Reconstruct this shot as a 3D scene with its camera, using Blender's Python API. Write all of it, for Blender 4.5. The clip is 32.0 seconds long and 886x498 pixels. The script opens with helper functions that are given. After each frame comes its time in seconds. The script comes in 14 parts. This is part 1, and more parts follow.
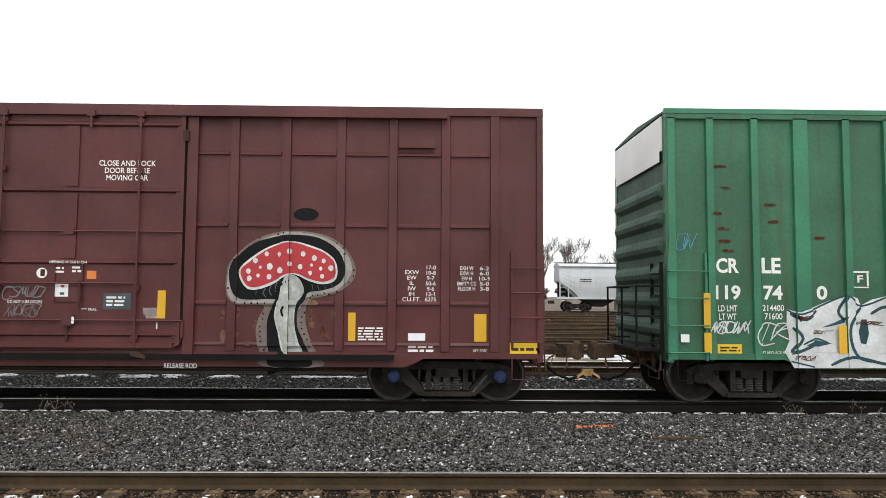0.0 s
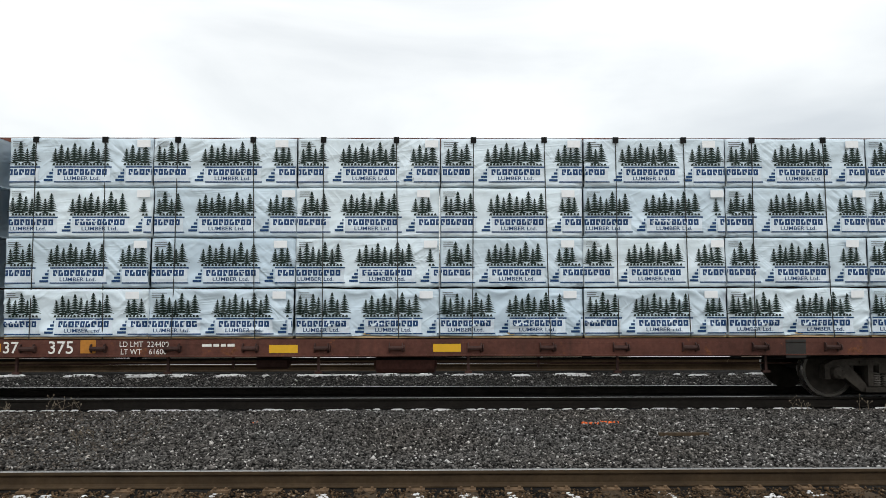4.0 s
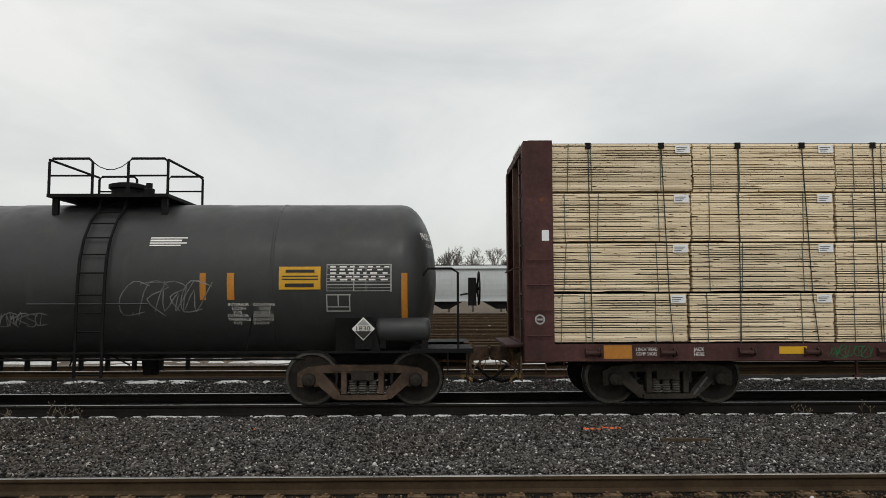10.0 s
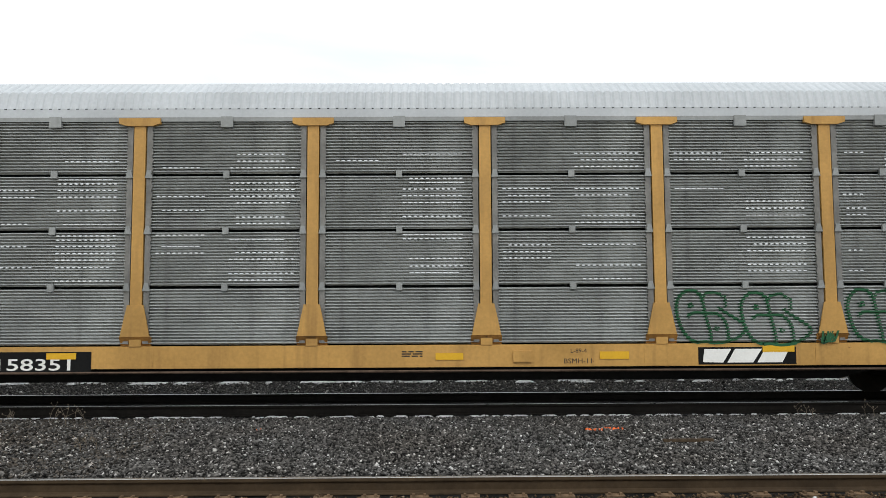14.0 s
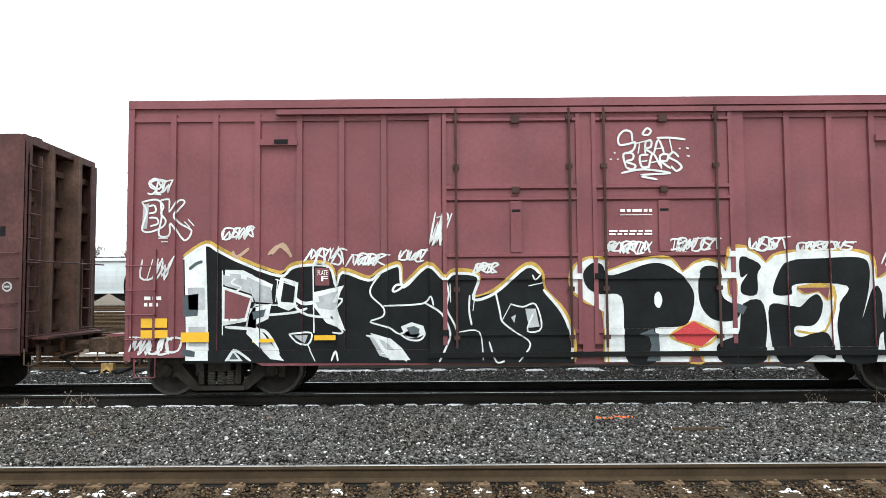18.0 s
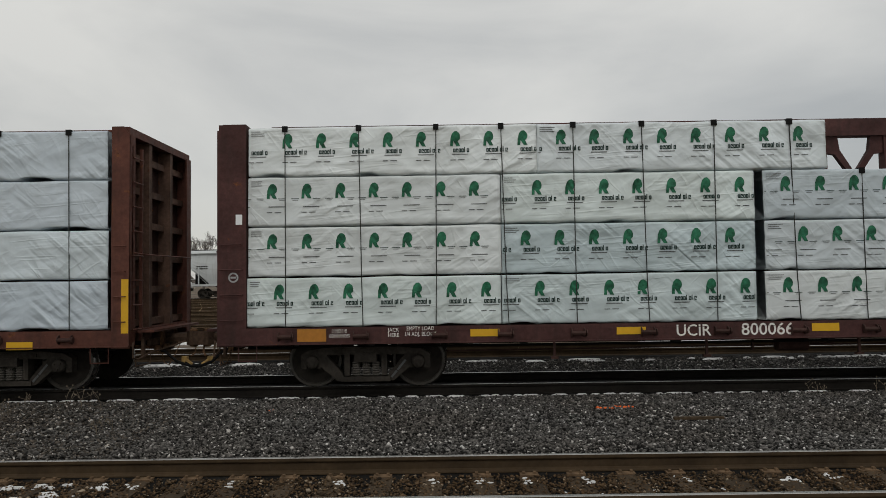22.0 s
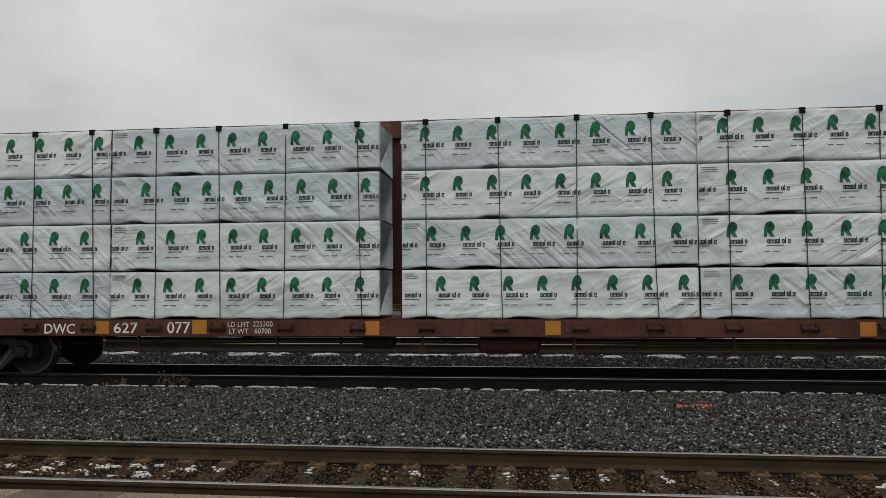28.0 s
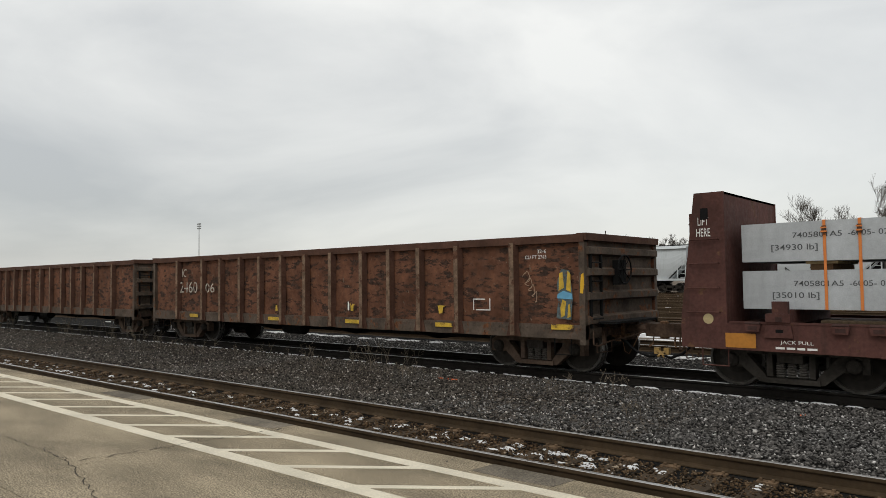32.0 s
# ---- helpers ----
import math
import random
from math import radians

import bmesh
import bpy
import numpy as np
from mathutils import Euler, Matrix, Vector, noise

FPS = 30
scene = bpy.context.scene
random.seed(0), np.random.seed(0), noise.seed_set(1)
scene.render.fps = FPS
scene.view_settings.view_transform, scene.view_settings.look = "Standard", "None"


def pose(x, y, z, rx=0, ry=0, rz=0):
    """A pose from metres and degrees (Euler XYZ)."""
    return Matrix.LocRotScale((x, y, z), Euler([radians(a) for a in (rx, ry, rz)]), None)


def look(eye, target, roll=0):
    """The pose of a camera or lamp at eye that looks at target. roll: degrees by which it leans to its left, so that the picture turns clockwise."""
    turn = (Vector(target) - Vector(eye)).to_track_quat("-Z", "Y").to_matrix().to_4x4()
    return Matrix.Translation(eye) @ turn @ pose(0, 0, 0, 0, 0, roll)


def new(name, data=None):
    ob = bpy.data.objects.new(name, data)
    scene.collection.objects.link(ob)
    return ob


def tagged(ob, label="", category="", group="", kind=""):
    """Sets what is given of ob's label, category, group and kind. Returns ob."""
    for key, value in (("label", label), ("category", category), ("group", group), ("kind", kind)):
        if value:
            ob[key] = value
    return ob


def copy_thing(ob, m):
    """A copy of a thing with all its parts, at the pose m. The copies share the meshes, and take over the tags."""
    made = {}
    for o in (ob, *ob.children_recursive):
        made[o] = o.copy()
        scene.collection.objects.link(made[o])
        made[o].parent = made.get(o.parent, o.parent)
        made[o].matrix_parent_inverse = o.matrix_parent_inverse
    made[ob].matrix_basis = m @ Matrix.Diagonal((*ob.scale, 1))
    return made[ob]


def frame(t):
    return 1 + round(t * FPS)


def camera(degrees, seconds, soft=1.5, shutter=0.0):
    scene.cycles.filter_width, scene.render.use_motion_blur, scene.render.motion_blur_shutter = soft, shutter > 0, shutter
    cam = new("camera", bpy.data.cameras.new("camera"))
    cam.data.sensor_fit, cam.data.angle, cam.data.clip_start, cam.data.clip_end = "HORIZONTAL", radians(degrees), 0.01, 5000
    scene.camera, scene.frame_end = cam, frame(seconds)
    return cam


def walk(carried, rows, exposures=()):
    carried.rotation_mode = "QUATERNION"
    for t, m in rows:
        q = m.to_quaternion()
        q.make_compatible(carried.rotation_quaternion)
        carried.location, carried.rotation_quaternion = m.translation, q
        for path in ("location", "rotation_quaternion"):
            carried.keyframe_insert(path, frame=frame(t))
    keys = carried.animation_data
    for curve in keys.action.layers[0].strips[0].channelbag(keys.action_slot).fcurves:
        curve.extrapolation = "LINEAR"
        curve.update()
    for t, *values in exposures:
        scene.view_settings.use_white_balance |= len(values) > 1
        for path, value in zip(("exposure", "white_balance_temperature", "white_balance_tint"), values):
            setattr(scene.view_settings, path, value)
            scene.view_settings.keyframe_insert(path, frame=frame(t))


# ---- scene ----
# The camera stands on a platform; z = 0 is the top of the rails under the train, x runs along the track.
EYE = 1.81
cam = camera(63.92, 32.0, soft=0.45, shutter=0.0)
walk(cam, [
    (0, pose(0, 0, EYE, 93.79, -0.38, -1.06)),
    (0.5, pose(0, 0, EYE, 93.74, -0.07, -1.16)),
    (1, pose(0, 0, EYE, 93.33, 0.10, -1.16)),
    (1.5, pose(0, 0, EYE, 93.24, -0.05, -1.45)),
    (2, pose(0, 0, EYE, 93.48, 0.12, -1.57)),
    (2.5, pose(0, 0, EYE, 93.91, 0.11, -1.29)),
    (4.5, pose(0, 0, EYE, 93.53, 0.05, -0.61)),
    (5, pose(0, 0, EYE, 94.06, -0.08, -0.64)),
    (5.5, pose(0, 0, EYE, 94.14, -0.01, -0.68)),
    (6, pose(0, 0, EYE, 93.90, -0.04, -0.64)),
    (6.5, pose(0, 0, EYE, 93.99, -0.08, -0.68)),
    (7, pose(0, 0, EYE, 94.08, -0.18, -0.93)),
    (7.5, pose(0, 0, EYE, 94.06, -0.03, -0.77)),
    (8, pose(0, 0, EYE, 93.89, -0.02, -0.77)),
    (8.5, pose(0, 0, EYE, 94.13, -0.02, -0.64)),
    (9, pose(0, 0, EYE, 94.23, 0.11, -0.64)),
    (9.5, pose(0, 0, EYE, 93.97, 0.08, -0.65)),
    (10, pose(0, 0, EYE, 94.05, 0.20, -0.60)),
    (10.5, pose(0, 0, EYE, 93.91, 0.28, -0.75)),
    (11, pose(0, 0, EYE, 94.05, 0.26, -0.81)),
    (11.5, pose(0, 0, EYE, 94.22, 0.23, -0.92)),
    (12, pose(0, 0, EYE, 94.11, 0.27, -0.79)),
    (12.5, pose(0, 0, EYE, 93.86, 0.16, -0.72)),
    (13, pose(0, 0, EYE, 93.92, 0.20, -0.61)),
    (13.5, pose(0, 0, EYE, 94.16, 0.25, -0.47)),
    (15.5, pose(0, 0, EYE, 93.76, 0.40, -0.47)),
    (16, pose(0, 0, EYE, 93.86, 0.55, -0.44)),
    (16.5, pose(0, 0, EYE, 93.86, 0.58, -0.35)),
    (17, pose(0, 0, EYE, 93.72, 0.57, -0.11)),
    (17.5, pose(0, 0, EYE, 93.54, 0.52, 0.11)),
    (18, pose(0, 0, EYE, 93.22, 0.40, 0.32)),
    (18.5, pose(0, 0, EYE, 92.78, 0.49, 0.19)),
    (19, pose(0, 0, EYE, 92.90, 0.54, 0.13)),
    (19.5, pose(0, 0, EYE, 92.92, 0.63, 0.07)),
    (20, pose(0, 0, EYE, 93.05, 0.43, 0.01)),
    (20.5, pose(0, 0, EYE, 93.10, 0.34, 0.35)),
    (21, pose(0, 0, EYE, 92.92, 0.43, 0.34)),
    (21.5, pose(0, 0, EYE, 92.60, 0.68, 0.15)),
    (22, pose(0, 0, EYE, 92.55, 0.83, 0.34)),
    (22.5, pose(0, 0, EYE, 92.17, 1.02, 0.38)),
    (23, pose(0, 0, EYE, 91.92, 0.78, 0.54)),
    (23.5, pose(0, 0, EYE, 91.96, 0.61, 0.94)),
    (24, pose(0, 0, EYE, 92.17, 0.41, 1.06)),
    (24.5, pose(0, 0, EYE, 92.76, 0.23, 2.06)),
    (25, pose(0, 0, EYE, 91.99, -0.06, 1.92)),
    (25.5, pose(0, 0, EYE, 91.92, 0.02, 1.84)),
    (26, pose(0, 0, EYE, 91.14, -0.04, 2.53)),
    (26.5, pose(0, 0, EYE, 90.71, 0.44, 2.87)),
    (28.5, pose(0, 0, EYE, 92.56, 0.23, 11.12)),
    (29, pose(0, 0, EYE, 92.26, 0.63, 20.05)),
    (29.5, pose(0, 0, EYE, 92.33, 0.97, 26.64)),
    (30, pose(0, 0, EYE, 91.96, 0.13, 32.57)),
    (30.5, pose(0, 0, EYE, 92.22, 0.39, 37.30)),
    (31, pose(0, 0, EYE, 92.67, 0.43, 39.55)),
    (31.5, pose(0, 0, EYE, 92.59, 0.69, 40.66)),
    (32, pose(0, 0, EYE, 92.59, 0.67, 40.52)),
], exposures=[
    (0.0, 0.52, 6400, 9), (0.5, 0.8, 6350, 9), (1.0, 1.0, 6250, 8), (2.0, 0.88, 6100, 6), (2.5, 0.55, 6250, 8), (4.5, -0.1, 6500, 8), (5.0, -0.3, 6600, 8), (6.0, -0.35, 6600, 7), (7.0, -0.4, 6300, 9),
    (8.0, -0.45, 6150, 9), (9.0, -0.48, 6350, 9), (10.0, -0.35, 6600, 8), (11.0, -0.27, 6680, 8), (12.0, -0.25, 6600, 8), (12.6, 0.0, 6400, 8), (13.0, 0.2, 6300, 7), (13.5, 0.25, 6300, 7), (15.5, 0.25, 6350, 7),
    (16.0, 0.3, 6400, 7), (17.0, 0.6, 6350, 6), (17.5, 0.9, 6250, 5), (18.0, 1.1, 6100, 4), (18.5, 0.8, 6050, 3), (19.0, 0.4, 6250, 5), (19.5, -0.2, 6500, 7), (20.0, -0.62, 6650, 8), (21.0, -0.62, 6680, 8),
    (22.0, -0.68, 6680, 8), (23.0, -0.55, 6680, 8), (24.0, -0.68, 6680, 8), (26.0, -0.64, 6680, 8), (28.5, -0.66, 6650, 8), (29.0, -0.6, 6650, 8), (29.5, -0.45, 6600, 8), (30.0, -0.25, 6580, 8), (32.0, -0.27, 6560, 8)])

# ---- world and light ----
world = bpy.data.worlds.new("overcast")
scene.world = world
world.use_nodes = True
wn, wl = world.node_tree.nodes, world.node_tree.links
wn.clear()


def wnode(kind, **values):
    n = wn.new(kind)
    for key, value in values.items():
        n.inputs[key].default_value = value
    return n


sky = wn.new("ShaderNodeTexSky")
sky.sky_type, sky.sun_disc = "NISHITA", False
sky.sun_elevation, sky.sun_rotation = radians(38), radians(200)
coord = wn.new("ShaderNodeTexCoord")
squash = wnode("ShaderNodeMapping", Scale=(1.0, 1.0, 2.6), Location=(0.35, 0.1, 0.2))
wl.new(coord.outputs["Generated"], squash.inputs["Vector"])
big = wnode("ShaderNodeTexNoise", Scale=1.5, Detail=7.0, Roughness=0.52, Distortion=0.5)
wl.new(squash.outputs["Vector"], big.inputs["Vector"])
cloud = wn.new("ShaderNodeValToRGB")
cloud.color_ramp.elements[0].position, cloud.color_ramp.elements[0].color = 0.32, (0.62, 0.63, 0.64, 1)
cloud.color_ramp.elements[1].position, cloud.color_ramp.elements[1].color = 0.66, (1.0, 0.99, 0.965, 1)
wl.new(big.outputs["Fac"], cloud.inputs["Fac"])
sky_bg = wnode("ShaderNodeBackground", Strength=0.02)
cloud_bg = wnode("ShaderNodeBackground", Strength=0.88)
both = wn.new("ShaderNodeAddShader")
world_out = wn.new("ShaderNodeOutputWorld")
wl.new(sky.outputs["Color"], sky_bg.inputs["Color"])
up = wn.new("ShaderNodeSeparateXYZ")
wl.new(coord.outputs["Generated"], up.inputs[0])
lift = wn.new("ShaderNodeMapRange")
lift.inputs["From Min"].default_value, lift.inputs["From Max"].default_value = 0.0, 1.0
lift.inputs["To Min"].default_value, lift.inputs["To Max"].default_value = 0.92, 1.75
wl.new(up.outputs["Z"], lift.inputs["Value"])
zenith = wn.new("ShaderNodeMix")
zenith.data_type, zenith.blend_type = "RGBA", "MULTIPLY"
zenith.inputs[0].default_value = 1.0
wl.new(cloud.outputs["Color"], zenith.inputs[6])
wl.new(lift.outputs["Result"], zenith.inputs[7])
wl.new(zenith.outputs[2], cloud_bg.inputs["Color"])
wl.new(sky_bg.outputs[0], both.inputs[0])
wl.new(cloud_bg.outputs[0], both.inputs[1])
wl.new(both.outputs[0], world_out.inputs["Surface"])

sun = new("sun", bpy.data.lights.new("sun", "SUN"))
sun.data.energy, sun.data.angle, sun.data.color = 0.9, radians(25), (1.0, 0.97, 0.93)
sun.matrix_world = look((4, -14, 16), (0, 0, 0))


# ---- materials ----
def node_material(name):
    m = bpy.data.materials.new(name)
    m.use_nodes = True
    nodes, links = m.node_tree.nodes, m.node_tree.links
    return m, nodes, links, nodes["Principled BSDF"]


def noise_at(nodes, links, scale, detail=5.0, stretch=None, rough=0.55):
    c = nodes.new("ShaderNodeTexCoord")
    n = nodes.new("ShaderNodeTexNoise")
    n.inputs["Scale"].default_value, n.inputs["Detail"].default_value, n.inputs["Roughness"].default_value = scale, detail, rough
    if stretch:
        mp = nodes.new("ShaderNodeMapping")
        mp.inputs["Scale"].default_value = stretch
        links.new(c.outputs["Object"], mp.inputs["Vector"])
        links.new(mp.outputs["Vector"], n.inputs["Vector"])
    else:
        links.new(c.outputs["Object"], n.inputs["Vector"])
    return n.outputs["Fac"]


def ramp(nodes, links, fac, lo, hi, a, b):
    r = nodes.new("ShaderNodeValToRGB")
    r.color_ramp.elements[0].position, r.color_ramp.elements[0].color = lo, (*a, 1)
    r.color_ramp.elements[1].position, r.color_ramp.elements[1].color = hi, (*b, 1)
    links.new(fac, r.inputs["Fac"])
    return r.outputs["Color"]


def mix(nodes, links, fac, a, b, mode="MIX"):
    n = nodes.new("ShaderNodeMix")
    n.data_type, n.blend_type = "RGBA", mode
    for socket, value in ((n.inputs[0], fac), (n.inputs[6], a), (n.inputs[7], b)):
        if isinstance(value, (int, float)):
            socket.default_value = value
        elif isinstance(value, tuple):
            socket.default_value = (*value, 1)
        else:
            links.new(value, socket)
    return n.outputs[2]


def shade(c, k):
    return tuple(min(1.0, v * k) for v in c)


def surface(name, base, rough=0.6, metal=0.0, vary=0.18, big=0.8, fine=18.0, streak=0.0, streak_colour=(0.05, 0.03, 0.02),
            rust=0.0, rust_colour=(0.12, 0.045, 0.02), bump=0.15, bump_scale=60.0, per_object=0.0, stretch=None, gloss=None, speckle=0.0, flake=0.0, dent=0.0, smear=None):
    """Painted or raw surface: base colour, variation at two scales, runs down the side, rust, fine relief."""
    m, nodes, links, bsdf = node_material(name)
    col = ramp(nodes, links, noise_at(nodes, links, big, 4, stretch), 0.3, 0.7, shade(base, 1 - vary), shade(base, 1 + vary))
    grain = ramp(nodes, links, noise_at(nodes, links, fine, 6, stretch), 0.25, 0.75, (1 - vary * 0.8,) * 3, (1 + vary * 0.5,) * 3)
    col = mix(nodes, links, 1.0, col, grain, "MULTIPLY")
    if speckle:
        dots = ramp(nodes, links, noise_at(nodes, links, 60.0, 3), 0.34, 0.66, (1 - speckle,) * 3, (1 + speckle * 0.7,) * 3)
        col = mix(nodes, links, 1.0, col, dots, "MULTIPLY")
    if streak:
        run = ramp(nodes, links, noise_at(nodes, links, 1.0, 6, (5.0, 5.0, 0.45)), 0.52, 0.78, (0, 0, 0), (1, 1, 1))
        weight = nodes.new("ShaderNodeMath")
        weight.operation, weight.inputs[1].default_value = "MULTIPLY", streak
        links.new(run, weight.inputs[0])
        col = mix(nodes, links, weight.outputs[0], col, streak_colour)
    if rust:
        spots = ramp(nodes, links, noise_at(nodes, links, 3.2, 9, smear, 0.7), 0.72 - rust * 0.45, 0.76 - rust * 0.40, (0, 0, 0), (1, 1, 1))
        tone = ramp(nodes, links, noise_at(nodes, links, 14.0, 5), 0.3, 0.7, shade(rust_colour, 0.45), shade(rust_colour, 1.8))
        col = mix(nodes, links, spots, col, tone)
    if flake:
        bits = ramp(nodes, links, noise_at(nodes, links, 6.5, 7, (1.6, 1.6, 1.0), 0.72), 0.74 - flake * 0.28, 0.77 - flake * 0.28, (0, 0, 0), (1, 1, 1))
        col = mix(nodes, links, bits, col, ramp(nodes, links, noise_at(nodes, links, 4.0, 3), 0.35, 0.65, (0.085, 0.060, 0.042), (0.25, 0.19, 0.135)))
    if per_object:
        info = nodes.new("ShaderNodeObjectInfo")
        col = mix(nodes, links, 1.0, col, ramp(nodes, links, info.outputs["Random"], 0.0, 1.0, (1 - per_object,) * 3, (1 + per_object,) * 3), "MULTIPLY")
    links.new(col, bsdf.inputs["Base Color"])
    rr = ramp(nodes, links, noise_at(nodes, links, fine * 0.6, 4), 0.3, 0.7, (max(rough - 0.12, 0.03),) * 3, (min(rough + 0.12, 1),) * 3)
    links.new(rr, bsdf.inputs["Roughness"])
    bsdf.inputs["Metallic"].default_value = metal
    bsdf.inputs["Specular IOR Level"].default_value = gloss if gloss is not None else (0.18 if rough > 0.6 else 0.4)
    if bump:
        b = nodes.new("ShaderNodeBump")
        b.inputs["Strength"].default_value, b.inputs["Distance"].default_value = bump, 0.01
        links.new(noise_at(nodes, links, bump_scale, 5, stretch), b.inputs["Height"])
        if dent:
            d = nodes.new("ShaderNodeBump")
            d.inputs["Strength"].default_value, d.inputs["Distance"].default_value = dent, 0.09
            links.new(noise_at(nodes, links, 1.15, 1.0, (1.2, 1.2, 0.8)), d.inputs["Height"])
            links.new(d.outputs["Normal"], b.inputs["Normal"])
        links.new(b.outputs["Normal"], bsdf.inputs["Normal"])
    return m


def islands(name, lo, hi, rough=0.9, bump=0.3, chip=None, tint=(0.8, 0.78, 0.76)):
    """Loose stones: each one its own tone, a few pale as chips and painted sky glints."""
    m, nodes, links, bsdf = node_material(name)
    geo = nodes.new("ShaderNodeNewGeometry")
    r = nodes.new("ShaderNodeValToRGB")
    r.color_ramp.elements[0].position, r.color_ramp.elements[0].color = 0.0, (*lo, 1)
    r.color_ramp.elements[1].position, r.color_ramp.elements[1].color = 0.93, (*hi, 1)
    # Pale top tone: light chips, and glints of sky put into the colour.
    top = r.color_ramp.elements.new(0.975)
    top.color = (*(chip or shade(hi, 3.2)), 1)
    links.new(geo.outputs["Random Per Island"], r.inputs["Fac"])
    grain = ramp(nodes, links, noise_at(nodes, links, 45.0, 4), 0.3, 0.7, (0.75,) * 3, (1.2,) * 3)
    patch = ramp(nodes, links, noise_at(nodes, links, 0.55, 4), 0.3, 0.7, tint, (1.15, 1.15, 1.15))
    col = mix(nodes, links, 1.0, r.outputs["Color"], grain, "MULTIPLY")
    col = mix(nodes, links, 1.0, col, patch, "MULTIPLY")
    links.new(col, bsdf.inputs["Base Color"])
    bsdf.inputs["Roughness"].default_value = rough
    bsdf.inputs["Specular IOR Level"].default_value = 0.2
    b = nodes.new("ShaderNodeBump")
    b.inputs["Strength"].default_value, b.inputs["Distance"].default_value = bump, 0.01
    links.new(noise_at(nodes, links, 80.0, 4), b.inputs["Height"])
    links.new(b.outputs["Normal"], bsdf.inputs["Normal"])
    return m


def wood_ends(name):
    """Sides of stacked softwood boards: pale, grain along x, a tone for every board, knots and dark gaps of bark."""
    m, nodes, links, bsdf = node_material(name)
    geo = nodes.new("ShaderNodeNewGeometry")
    board = ramp(nodes, links, geo.outputs["Random Per Island"], 0.0, 1.0, (0.63, 0.555, 0.43), (0.90, 0.825, 0.68))
    grain = ramp(nodes, links, noise_at(nodes, links, 3.0, 6, (0.6, 1, 26)), 0.3, 0.75, (0.78, 0.74, 0.68), (1.08, 1.08, 1.08))
    knots = ramp(nodes, links, noise_at(nodes, links, 24.0, 2, (0.7, 1, 1.4)), 0.645, 0.675, (1, 1, 1), (0.22, 0.13, 0.07))
    patch = ramp(nodes, links, noise_at(nodes, links, 1.1, 3), 0.35, 0.7, (0.9, 0.86, 0.8), (1.06, 1.05, 1.02))
    info = nodes.new("ShaderNodeObjectInfo")
    whole = ramp(nodes, links, info.outputs["Random"], 0.0, 1.0, (0.97, 0.955, 0.92), (1.18, 1.145, 1.08))
    col = mix(nodes, links, 1.0, board, grain, "MULTIPLY")
    for extra in (knots, patch, whole):
        col = mix(nodes, links, 1.0, col, extra, "MULTIPLY")
    links.new(col, bsdf.inputs["Base Color"])
    bsdf.inputs["Roughness"].default_value = 0.8
    b = nodes.new("ShaderNodeBump")
    b.inputs["Strength"].default_value, b.inputs["Distance"].default_value = 0.3, 0.01
    links.new(noise_at(nodes, links, 6.0, 6, (0.5, 1, 30)), b.inputs["Height"])
    links.new(b.outputs["Normal"], bsdf.inputs["Normal"])
    return m


